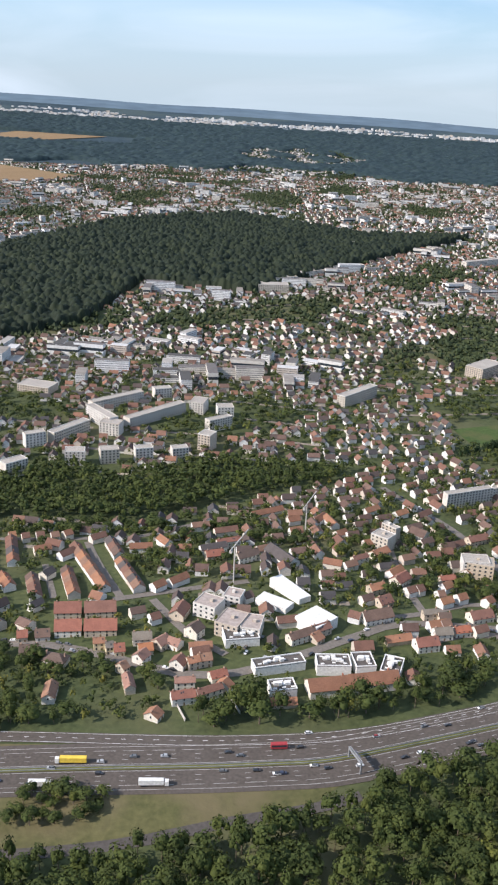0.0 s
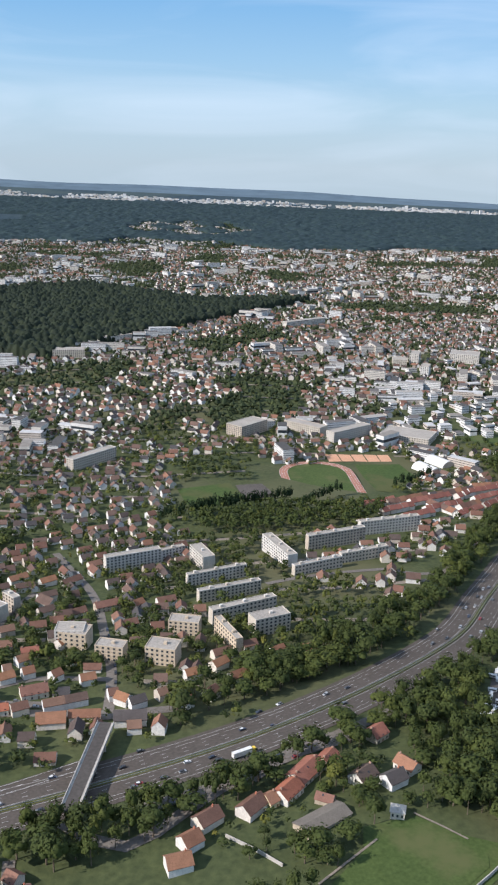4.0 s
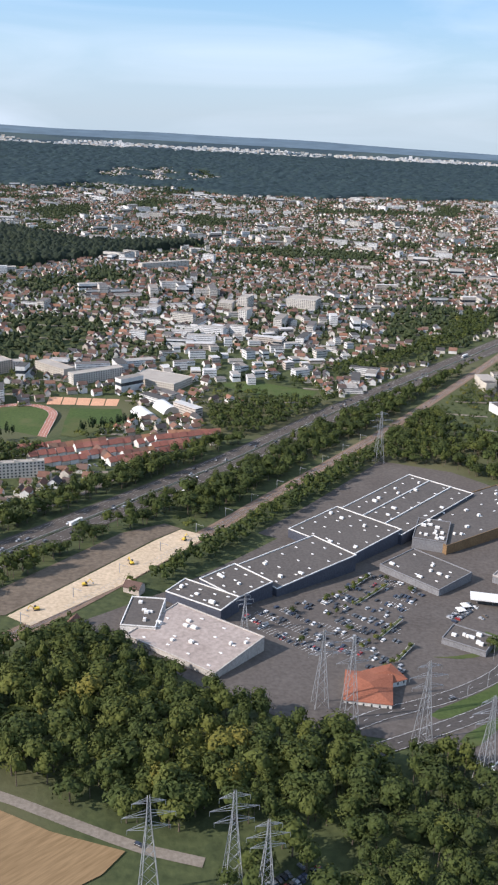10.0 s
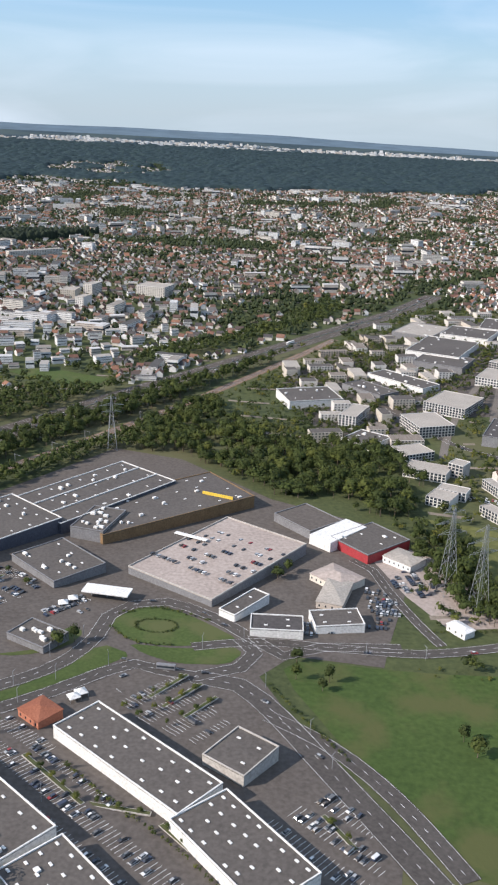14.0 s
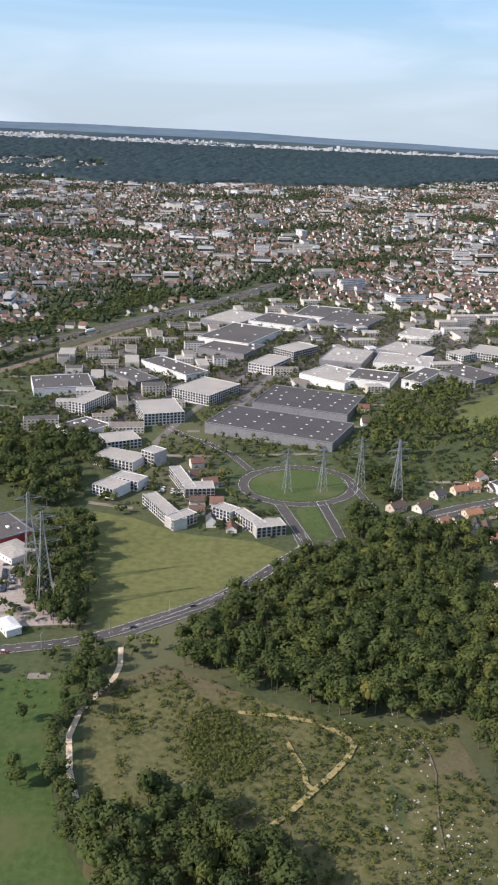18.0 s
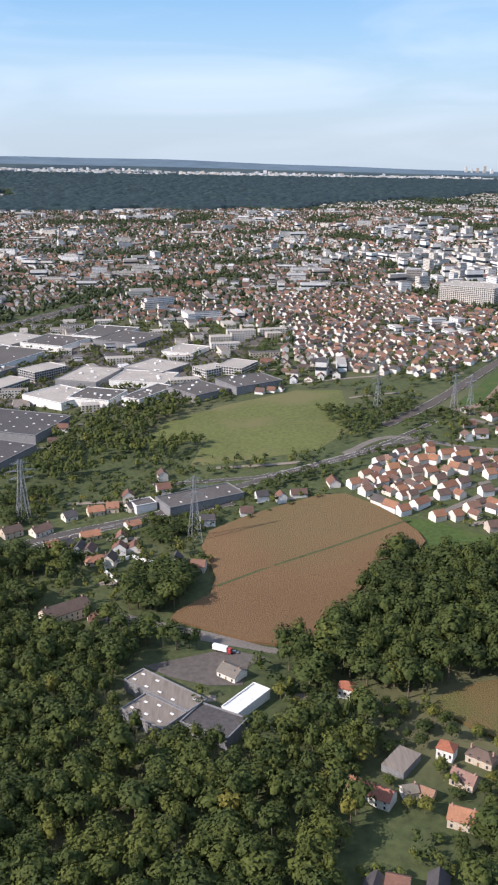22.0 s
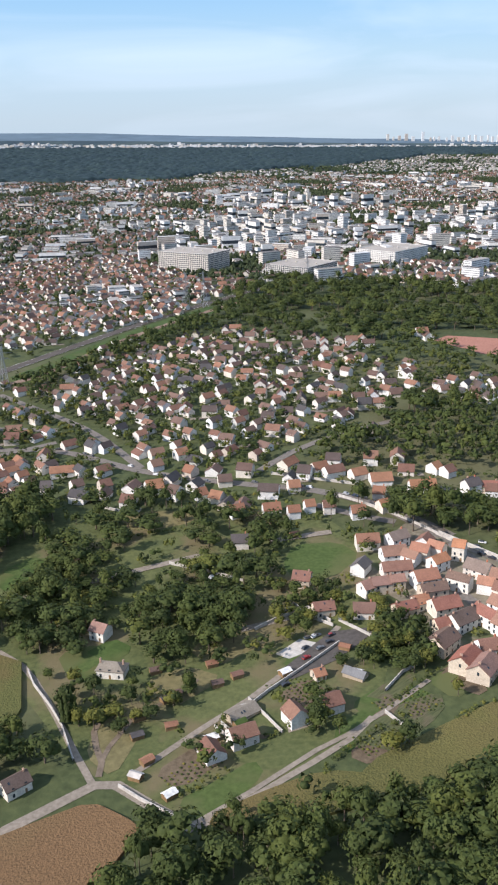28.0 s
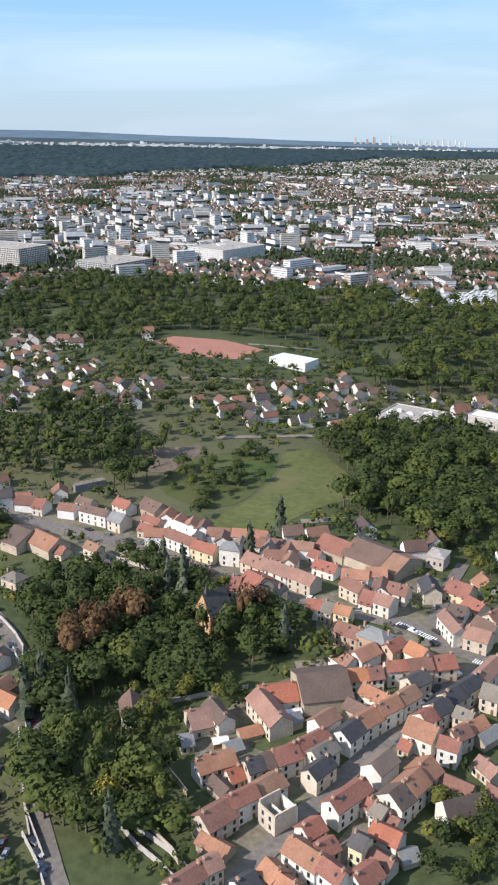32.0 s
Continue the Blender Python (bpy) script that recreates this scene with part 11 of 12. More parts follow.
drape("bare_yard", [(1329.3, 770.2), (1350.1, 788.7), (1365.9, 773.6), (1363.9, 757.9), (1339.5, 750.4)], EARTH, 0.3, label="bare brown earth yard among trees", category="yard", mark=False)
block(1948.1, 1719.3, 93.2, 59.6, -36.8, 30, "tall white slab block with long rows of windows", "apartment_block", floors=10, group="town towers", wide=2.3)
block(2105.5, 1639.7, 75.3, 79.6, -42.3, 16, "long white office building with window bands", "office_block", group="town towers", wide=2.4)
block(2276.2, 1780.8, 76.2, 98.3, -46.6, 20, "long dark office building with glass bands", "office_block", group="town towers", wall=OFFICE)

# ---- cemetery ----
_cem = [(415.2, 365.4), (429.4, 388.1), (439.5, 371.1), (432.2, 355.1)]
drape("cemetery_ground", _cem, YARD, 0.2, label="pale gravel ground of a small cemetery", category="cemetery")
for _p in ([(391.6, 365.1), (407.3, 377.7), (423.1, 391.7)], [(423.1, 391.7), (431.4, 381.4), (439.6, 368.8), (448.4, 358.3)]):
    garden_wall(_p, "low grey cemetery wall", 2.0)
_gr = random.Random(5)
_ga = math.degrees(math.atan2(_cem[1][1] - _cem[0][1], _cem[1][0] - _cem[0][0]))
for _x, _y in scatter(_cem, 4.0, 9, 0.18, False):
    _g = thing("grave", "low stone grave with an upright headstone", "grave", pose(_x, _y, lift(_x, _y, 0.2), 0, 0, _ga), "graves")
    _gm = _gr.choice([CONCRETE, ROOF_DARK, ROOF_GREY, ROOF_PARK, ROOF_DARK])
    part("slab", box_mesh("slab", (-1.1, 1.1, -0.55, 0.55, 0, 0.4), _gm), _g)
    part("headstone", box_mesh("headstone", (1.12, 1.35, -0.5, 0.5, 0, 1.2), _gm), _g)
drape("lawn", [(350.3, 413.6), (378.6, 420.3), (396.8, 403), (413.6, 387.4), (387.6, 365.7), (366.1, 354.9)], LAWN, 0.25, label="green mown sports field", category="lawn", mark=False)

# ---- yards, islands and rows of small trees in the retail area ----
drape("gravel_yard", [(1049.7, 782.3), (1078.4, 791.7), (1111.5, 757.7), (1124.9, 681.1), (1134.8, 664.9), (1091.5, 659.9), (1071, 705.2)], ROOF_PARK, 0.2, label="beige gravel yard with parked vehicles below pylons", category="yard", mark=False)
drape("lawn", [(800, 509.7), (836.1, 540.5), (830.1, 527), (808.3, 501)], LAWN, 0.28, label="narrow grass verge beside the car park", category="lawn", mark=False)
plant("car_park_trees", [(*_q, _dr.uniform(2.2, 3.4), _dr.uniform(4, 6.5), _dr.random() * 0.6) for _q in ((748, 679), (722, 652), (758, 632), (725, 610), (796, 716), (812, 702), (769, 697))], "near", LEAF, "small dark green trees between parked cars")
for _p in ([(892, 548.9), (926.7, 588.5)], [(915.2, 535.4), (943.6, 567.2)], [(900.6, 541.2), (935.2, 579.5)], [(759.7, 603.7), (795.7, 651.1)], [(743, 646.5), (795.2, 707.2)], [(743.6, 671.6), (784.3, 722.2)], [(771.6, 578.3), (797.3, 616.5)], [(921.5, 463.8), (935.2, 449)], [(852.8, 507), (886.1, 473.6)], [(878.3, 476.8), (916.8, 469)], [(993.9, 477.4), (1006.6, 456.3)]):
    (_x0, _y0), (_x1, _y1) = _p
    _len = math.hypot(_x1 - _x0, _y1 - _y0)
    _a = math.degrees(math.atan2(_y1 - _y0, _x1 - _x0))
    _ki = thing("planted_island", "long planted island with pale kerbs between parking rows", "traffic island", pose((_x0 + _x1) / 2, (_y0 + _y1) / 2, lift((_x0 + _x1) / 2, (_y0 + _y1) / 2), 0, 0, _a), "planted islands", "structure")
    part("kerb", box_mesh("kerb", (-_len / 2, _len / 2, -1.3, 1.3, -0.4, 0.42), CONCRETE, 0.05), _ki)
    part("soil", box_mesh("soil", (-_len / 2 + 0.3, _len / 2 - 0.3, -1.0, 1.0, 0.3, 0.47), GROUND), _ki)
    _n = int(_len / 9)
    plant("island_trees", [(_x0 + (_x1 - _x0) * (_i + 0.5) / _n, _y0 + (_y1 - _y0) * (_i + 0.5) / _n, _dr.uniform(1.2, 2.4), _dr.uniform(3, 5.5), 0.3 + 0.6 * _dr.random()) for _i in range(_n)], "near", LEAF, "row of small clipped trees between parking rows")
_hd = []
for _p in ([(872.9, 501.3), (901.6, 473.2), (930.2, 448.4)], [(932.3, 445.2), (948.8, 425.8)], [(817.2, 470.8), (855.9, 431.2)], [(973.6, 585.4), (985.4, 560.5), (1009.8, 519.7)], [(878.3, 664.8), (904.4, 673.8), (937.1, 658.2)], [(876.8, 644.8), (892.7, 627.5), (913.6, 625.1)], [(1077.4, 655.7), (1110.2, 657.3), (1138.2, 662.2)], [(1137.1, 662.2), (1124.6, 715.8), (1110.3, 757.7)]):
    for _q in smooth_line(_p, 3.2):
        _hd.append((_q[0] + _dr.uniform(-0.8, 0.8), _q[1] + _dr.uniform(-0.8, 0.8), _dr.uniform(0.9, 1.9), _dr.uniform(1.2, 3.2), 0.2 + 0.6 * _dr.random()))
_cc = (903.8, 649.7)
for _k in range(26):
    _hd.append((_cc[0] + 13 * math.cos(_k * 0.242), _cc[1] + 9 * math.sin(_k * 0.242), _dr.uniform(1.0, 1.8), _dr.uniform(1.0, 1.8), 0.4))
plant("hedges", _hd, "bush", LEAF, "clipped hedges and shrubs along walls and roads", "hedge", trunks=False)
for _q, _a in (((841.6, 672.6), 15), ((846.8, 679.9), 15), ((870.8, 563.9), 30), ((867.8, 558.9), 30)):
    _tt = thing("awning", "small white fabric awning on posts", "awning", pose(*_q, lift(*_q), 0, 0, _a), "awnings")
    part("fabric", frustum(-0.3, 0.3, -3.2, 3.2, 0.3, 3.2, 2.6, 4.4, "fabric", METAL_WHITE), _tt)
    for _sx in (-3, 3):
        for _sy in (-3, 3):
            part("post", box_mesh("post", (_sx - 0.08, _sx + 0.08, _sy - 0.08, _sy + 0.08, -0.3, 2.6), STEEL), _tt)

# ---- garden plots between lane and village ----
drape("garden_grass", [(1777.9, 814.2), (1988.5, 761.8), (2007.3, 719.6), (2004.2, 626.1), (1980.1, 564.1), (1954.6, 548.2), (1928.8, 530.9), (1903.6, 520.9), (1876.3, 548), (1862.3, 561.6), (1819.6, 638.1), (1807.2, 649.4)], surface("mixed_garden_grass", (0.056, 0.072, 0.026), (0.098, 0.106, 0.040), 0.02, 0.4, c3=(0.125, 0.105, 0.055), third=0.03, bumpy=0.3), 0.07, label="patchy green garden grass with dry spots", category="grass", mark=False)
PLOT = surface("tilled_garden_soil", (0.085, 0.062, 0.04), (0.13, 0.10, 0.065), 0.05, 0.5, bumpy=0.4)
HAY = surface("dry_garden_grass", (0.11, 0.098, 0.045), (0.16, 0.138, 0.065), 0.03, 0.4)
for _p, _m, _l in (([(1934, 616.2), (1961.1, 633.8), (1967.3, 623.6), (1950, 616.9)], SAND, "pale bare sand in a garden plot"), ([(1936.4, 617.9), (1949.5, 627.3), (1958.4, 617.7), (1947.6, 610.7)], LAWN, "small green lawn in a garden plot"),
                   ([(1949.7, 610.3), (1975.1, 630.9), (1980.5, 626.3), (1955.1, 604.4)], ASPHALT, "dark asphalt yard beside gardens"), ([(1943.6, 593.2), (1959.9, 604.1), (1966.9, 591.7), (1953.2, 581.2)], PLOT, "tilled vegetable plot"),
                   ([(1973.9, 580.7), (1988.4, 591.1), (1994.7, 581.3), (1980.3, 570.4)], LAWN, "green lawn in a garden plot"), ([(1980.4, 572.1), (1992.2, 578.9), (1998.3, 570.1), (1987.8, 563.5)], PLOT, "tilled vegetable plot"),
                   ([(1966.8, 549.5), (1977.8, 560.4), (1987, 551.8), (1974.9, 541.5)], PLOT, "tilled vegetable plot"), ([(2009.7, 590.5), (2022.9, 599.8), (2029.6, 582), (2017.1, 575.2)], LAWN, "green lawn in a garden plot"),
                   ([(2015, 595.4), (2025.5, 601.3), (2033.9, 579.1), (2026.2, 575.1)], PLOT, "tilled vegetable plot"), ([(2041.6, 583.3), (2059.6, 589.2), (2066.6, 579.4), (2049, 573.7)], LAWN, "green lawn behind village houses"),
                   ([(1864.1, 568.1), (1867.5, 585.4), (1883.5, 602), (1886.5, 578.5), (1876.1, 552.8)], HAY, "dry yellow grass beside a farm track"), ([(1845.3, 642.9), (1866.3, 648.7), (1869.9, 629.6), (1852.3, 623.9)], LAWN, "green lawn beside a white bungalow"),
                   ([(1805.1, 731.5), (1828.9, 742.9), (1839.7, 730.7), (1816.9, 713.7)], LAWN, "green lawn between garden trees"), ([(1865.5, 788.5), (1910.9, 780.8), (1917.1, 764.2), (1880.1, 758.7)], HAY, "dry yellow garden grass"),
                   ([(1906.7, 636.6), (1932, 650.9), (1944, 634.1), (1919, 618.6)], HAY, "dry yellow garden grass"), ([(1885.9, 613.9), (1906.3, 623.1), (1923.7, 611.2), (1898.3, 591.4)], HAY, "dry yellow garden grass"),
                   ([(1919.4, 581.9), (1933.5, 592.8), (1944.3, 571.4), (1934.2, 564.3)], PLOT, "tilled vegetable plot"), ([(1891.3, 553.4), (1909.4, 567.2), (1920.1, 556.5), (1902, 541.9)], PLOT, "tilled vegetable plot"),
                   ([(2015.8, 509.9), (2032.2, 514.7), (2043.4, 512.3), (2040, 494.5), (2023.5, 490.4)], LAWN, "green lawn below the village"), ([(2066, 547.6), (2079.8, 547.6), (2084.7, 526.4), (2069.9, 526.8)], LAWN, "green lawn below the village")):
    drape("garden_plot", _p, _m, 0.2, label=_l, category="garden plot", mark=False)
drape("vine_field", [(1909.9, 524.3), (1930.2, 533.7), (1956.1, 542.2), (1984.2, 532.8), (1994.4, 534.3), (1991.5, 525.3), (1956.4, 518.4), (1920.9, 513.7)], VINES, 0.1, label="narrow field of browning crop rows", category="field", crop=1.2, mark=False)
for _p in ([(1940.1, 645.8), (1951.8, 652.9), (1968.1, 659.3), (1977.2, 645.3)], [(1928.1, 584.3), (1941.2, 596.8), (1955.2, 608), (1977.9, 626.9)], [(1919.6, 578.7), (1927.5, 565.2)], [(1987.2, 572.5), (1993.1, 560.6)], [(2008.6, 603), (2000.9, 598.5), (1990.5, 586.8)], [(2048.6, 593.9), (2061.5, 597.2), (2070.8, 590.7)],
           [(2049.6, 719.2), (2065.5, 698.7), (2083.3, 670.5), (2101.9, 646.1), (2113.9, 622), (2116, 604)], [(2156.9, 511.6), (2163.6, 500.4), (2170.3, 492.1), (2175.3, 484.7)], [(2120.3, 564.5), (2123.3, 547.2), (2127.4, 525.5), (2131.4, 509)], [(2161.2, 510.1), (2173.1, 496.7), (2180.9, 484.9)], [(1981.1, 645.7), (1994, 628.3), (2003.2, 621.6)], [(1654, 553.3), (1665.8, 550.6), (1686.7, 528.4), (1695, 522.9)], [(1776.8, 813.4), (1804.8, 799.9)]):
    garden_wall(_p)
_hd = []
for _p in ([(1809.9, 700.5), (1845, 705.2), (1869.9, 689)], [(1842.8, 730.1), (1867.1, 751.2), (1910.1, 755.1)], [(1899.4, 694.4), (1923.4, 695.2), (1945.4, 673.9)], [(1870.3, 678.1), (1899, 662.4), (1919.9, 634.1)], [(1929.6, 563.5), (1948.8, 570.6), (1968.8, 577.8)], [(1956.4, 542.1), (1973.3, 556.3), (1993.6, 567.6)], [(1994.8, 582.1), (2015, 595.4)], [(2015.4, 562.8), (2039.4, 572.1), (2055.6, 572.2)], [(1832.7, 659.4), (1857.3, 660.1)], [(1902, 538.8), (1921.8, 549.6)], [(1701.8, 610.8), (1726.5, 637.7), (1742.7, 657.5)], [(1703.9, 606), (1721.9, 586.7), (1745.8, 597.6), (1783, 627.1)]):
    for _q in smooth_line(_p, 3.0):
        _hd.append((_q[0] + _dr.uniform(-1.2, 1.2), _q[1] + _dr.uniform(-1.2, 1.2), _dr.uniform(0.9, 2.4), _dr.uniform(1.4, 4.0), 0.2 + 0.7 * _dr.random()))
plant("hedges", _hd, "bush", LEAF, "uneven green hedges between garden plots", "hedge", trunks=False)
for _q, _a in (((1968.6, 624.3), 30), ((1961.1, 618.1), 30), ((1973.7, 628.5), 25), ((1967.5, 634.3), 30), ((1949.2, 599.9), 30)):
    car(*_q, _a, 0.35)

# ---- park trees and the brick villa ----
_cp = ([(2134.8, 612.5), (2140.3, 620.4), (2144.7, 605.8), (2136, 599.2), (2156.9, 626), (2152.4, 619.9), (2161.3, 622.6), (2212.1, 618.6), (2206.2, 614.9), (2146.9, 614.1)])
plant("copper_beeches", [(x, y, _dr.uniform(5, 7), _dr.uniform(20, 23), _dr.random()) for x, y in _cp], "near", LEAF_COPPER, "tall copper-leaved beeches in the village park")
_cb = ([(2181.1, 657.6), (2174.1, 648), (2122.8, 571.1), (2127.5, 577.3), (2219.5, 598), (2180.7, 641), (2139.1, 563.7), (2231.2, 706), (2213.5, 681.6), (2156.4, 499.3), (2172.5, 671.2), (2032, 521), (2029.1, 515.9)])
plant("blue_cedars", [(x, y, _dr.uniform(4.5, 6.5), _dr.uniform(18, 24), _dr.random()) for x, y in _cb], "conifer", LEAF_BLUE, "tall blue-grey cedars among park trees")
_yt = ([(2154.7, 516.2), (2152.7, 512.7)])
plant("yellow_tree", [(x, y, 4.0, 13, 1.0) for x, y in _yt], "near", leafy("yellow_leaves", (0.16, 0.15, 0.03), (0.2, 0.18, 0.035), (0.24, 0.2, 0.04), (0.26, 0.22, 0.05)), "bright yellow-green tree in a garden")
_vx, _vy = 2192.8, 618.2
villa = thing("brick_villa", "tall ochre brick villa with a steep slate roof and spire", "house", pose(_vx, _vy, lift(_vx, _vy), 0, 0, 33))
_v, _f = gable(11, 10, 12, 7.5)
part("wall", mesh_of("wall", _v, _f, [BRICK_OCHRE]), villa)
_v, _f = roof_slabs(11, 10, 12, 7.5, 0.3)
part("roof", mesh_of("roof", _v, _f, [ROOF_DARK]), villa, "steep dark slate roof")
part("spire", frustum(-3.55, -3.45, -5.2, -1.8, 0.05, 1.7, 14, 24, "spire", ROOF_DARK), villa)
part("turret", box_mesh("turret", (-5.1, -1.9, -1.6, 1.6, 6, 14), BRICK_OCHRE), villa)
for _i in range(3):
    for _k in range(3):
        part("window", WINDOW_ME, villa, at=Matrix.Translation((-3.4 + 3.4 * _i, -5.02, 2.2 + 3.6 * _k)))
        part("window", WINDOW_ME, villa, at=Matrix.Translation((-5.52, -2.8 + 2.8 * _i, 2.4 + 3.6 * _k)) @ pose(0, 0, 0, 0, 0, 90))

_ru = thing("ruined_house", "roofless old stone house with broken pale walls", "house", pose(2205.6, 503.4, lift(2205.6, 503.4), 0, 0, -58))
for _d, _top in (((-4, 4, -4.4, -3.9), 7.0), ((-4, 4, 3.9, 4.4), 6.2), ((-4, -3.5, -3.9, 3.9), 8.2), ((3.5, 4, -3.9, 3.9), 7.4), ((-3.5, 3.5, -0.2, 0.2), 5.2)):
    part("wall", box_mesh("wall", [(*_d, -0.5, _top)], VILLAGE_WALLS["C"][1]), _ru)
for _k in range(2):
    for _i in range(2):
        part("window", WINDOW_ME, _ru, at=Matrix.Translation((-1.7 + 3.4 * _i, -4.42, 2.0 + 3.0 * _k)))
part("rubble", box_mesh("rubble", [(-3.0, -0.5, 0.4, 3.2, 0, 1.6), (-2.2, 2.5, -3.2, -1.0, 0, 1.1), (0.6, 3.1, 1.0, 3.6, 0, 2.0)], VILLAGE_WALLS["S"][1]), _ru)
for _pts in ([(2173.4, 531.1), (2176.6, 524.6), (2179, 518.9)], [(2169.8, 502.1), (2173.9, 496.1), (2176.6, 489.7)], [(2147.1, 701.5), (2158.5, 688.7), (2170.8, 677.6)]):
    garden_wall(_pts, "worn pale garden wall in the village", 2.4, VILLAGE_WALLS["S"][1])
for (_x0, _y0), (_x1, _y1), _n in (((2268.6, 612.9), (2280.8, 597.8), 17), ((2290.8, 581.6), (2295.6, 577.2), 7)):
    _zc = thing("zebra_crossing", "worn white zebra stripes painted across the street", "crossing", pose((_x0 + _x1) / 2, (_y0 + _y1) / 2, lift((_x0 + _x1) / 2, (_y0 + _y1) / 2, 0.62), 0, 0, math.degrees(math.atan2(_y1 - _y0, _x1 - _x0))), "zebra crossings", "structure")
    _zl = math.hypot(_x1 - _x0, _y1 - _y0)
    _zm = box_mesh("stripe", (-_zl / _n * 0.26, _zl / _n * 0.26, -1.5, 1.5, -0.1, 0.02), WHITE)
    for _k in range(_n):
        part("stripe", _zm, _zc, at=Matrix.Translation(((_k + 0.5) / _n * _zl - _zl / 2, 0, 0)))
wood([(1398, 452), (1402, 600), (1442, 600), (1440, 450)], 8, 87, free=False, thin=0.3, label="dense green wood beside the clearing")

garden_wall([(1428.5, 783.9), (1447.3, 802.1), (1462.1, 791.4), (1439.9, 766), (1428.5, 783.9)], "white wall round a builder's yard", 2.6, WHITE)
lorry(1506, 675.4, -28, "parked white lorry with a red cab in the works yard", WHITE, L=9.0, cab_mat=RED)
for _p in ([(329, 379.2), (340.6, 388.6), (360.8, 405.5)], [(382.8, 423.2), (393.7, 412.7), (404.1, 402.1)]):
    road("footpath", _p, 1.2, LANE, "narrow pale path along the playing field", 0.5, mark=False)
wood([(333.6, 446), (356.5, 443), (370.4, 445), (392.9, 442.4), (398.8, 418.5), (385.2, 429.4), (371.2, 434), (362, 412), (352, 424)], 7, 88, size=(2.5, 4.6), high=(6, 11), thin=0.08, label="garden trees round the red-roofed school")
wood([(311, 401.7), (328, 406), (345, 396), (346, 388), (330.1, 381.7), (316.1, 378.4)], 7, 89, size=(3, 5), high=(7, 12), label="broad trees beside the playing field")
wood([(349.9, 510.7), (368.4, 517.5), (394, 516.9), (397.7, 486.1), (382.8, 480.8), (362.8, 470.9), (352.3, 487.9)], 7.5, 90, size=(2.8, 5), high=(7, 12), thin=0.1, label="garden trees below the motorway")
wood([(2069.3, 545.1), (2088.7, 550.5), (2103.7, 542.2), (2109.7, 524.1), (2104.8, 503.3), (2084, 488.2), (2067.1, 491.4), (2063.1, 522.5)], 7.5, 92, size=(2.8, 5.2), high=(7, 12), thin=0.12, label="garden trees round the lower village houses")
wood([(2172.6, 798.9), (2198.5, 837), (2241, 835.3), (2239.2, 789.4), (2213.8, 765.5), (2193.9, 747.7), (2169.3, 778)], 8.5, 93, size=(2.2, 4.2), high=(4, 9), thin=0.45, label="rows of orchard trees and bushes in the park")
wood([(1805.1, 731.6), (1852.0, 734.6), (1909.0, 716.0), (1938.7, 664.7), (1930.8, 636.7), (1906.3, 623.1), (1880.6, 619.1), (1856.1, 641.1), (1817.4, 652.4)], 8.5, 94, size=(2.4, 5), high=(5, 11), thin=0.3, mark=False, label="dense garden trees among allotments")
wood([(1862.7, 586.2), (1880.8, 614.8), (1906.1, 614.5), (1923.2, 602.9), (1905.2, 582.6), (1886.5, 578.5)], 8.5, 95, size=(2, 3.8), high=(3, 7), thin=0.55, mark=False, label="small fruit trees among allotments")
wood([(1996.0, 637.6), (2020.6, 637.1), (2024.4, 612.2), (2004.2, 594.5), (1987.5, 598.2)], 7.5, 96, size=(2.2, 4.4), high=(5, 10), thin=0.25, mark=False, label="garden trees below the village houses")
wood([(1957.3, 588.1), (1971.8, 581.1), (1968.4, 562.9), (1956.7, 561.7)], 7, 97, size=(2.8, 4.6), high=(7, 11), thin=0.1, mark=False, label="dark trees beside a garden path")
plant("poplars", [(x, y, 2.2, 15 + k % 3, 0.15 + 0.05 * k) for k, (x, y) in enumerate([(1853.4, 590.7), (1855.6, 589.6), (1857.7, 590.7), (1859.5, 588.6)])], "conifer", LEAF, "row of tall narrow dark poplars")
wood([(-110.7, 374.1), (-95.3, 382), (-57.3, 378.4), (-57.4, 362), (-89.3, 357), (-106.6, 359)], 6, 99, size=(2.4, 4.2), high=(4, 8), free=False, label="bushy dark trees on the motorway bank")
wood([(754.3, 497.8), (792.8, 499.3), (825.6, 500), (845.8, 471.4), (825, 409.4), (784.1, 411.4), (769.8, 425.7), (752, 424.3), (736.9, 445.3)], 8, 71, label="bright green trees and scrub behind the retail area", thin=0.05)

# ---- masts along the railway, and diggers on the sand ----
_rl = smooth_line(RAIL)
_nn = normals_of(_rl)
for _k in range(2, len(_rl) - 2, 3):
    _x, _y = _rl[_k] + _nn[_k] * 7.5
    if _y < 330 or _y > 1150:
        continue
    _ca = thing("catenary_mast", "slim steel mast with an arm over the railway track", "mast", pose(_x, _y, lift(_x, _y), 0, 0, math.degrees(math.atan2(-_nn[_k][1], -_nn[_k][0]))), "catenary masts")
    part("post", box_mesh("post", (-0.18, 0.18, -0.18, 0.18, -0.5, 8.0), STEEL), _ca)
    part("arm", box_mesh("arm", [(0.18, 7.0, -0.09, 0.09, 7.1, 7.3), (6.4, 6.55, -0.06, 0.06, 6.0, 7.1)], STEEL), _ca)
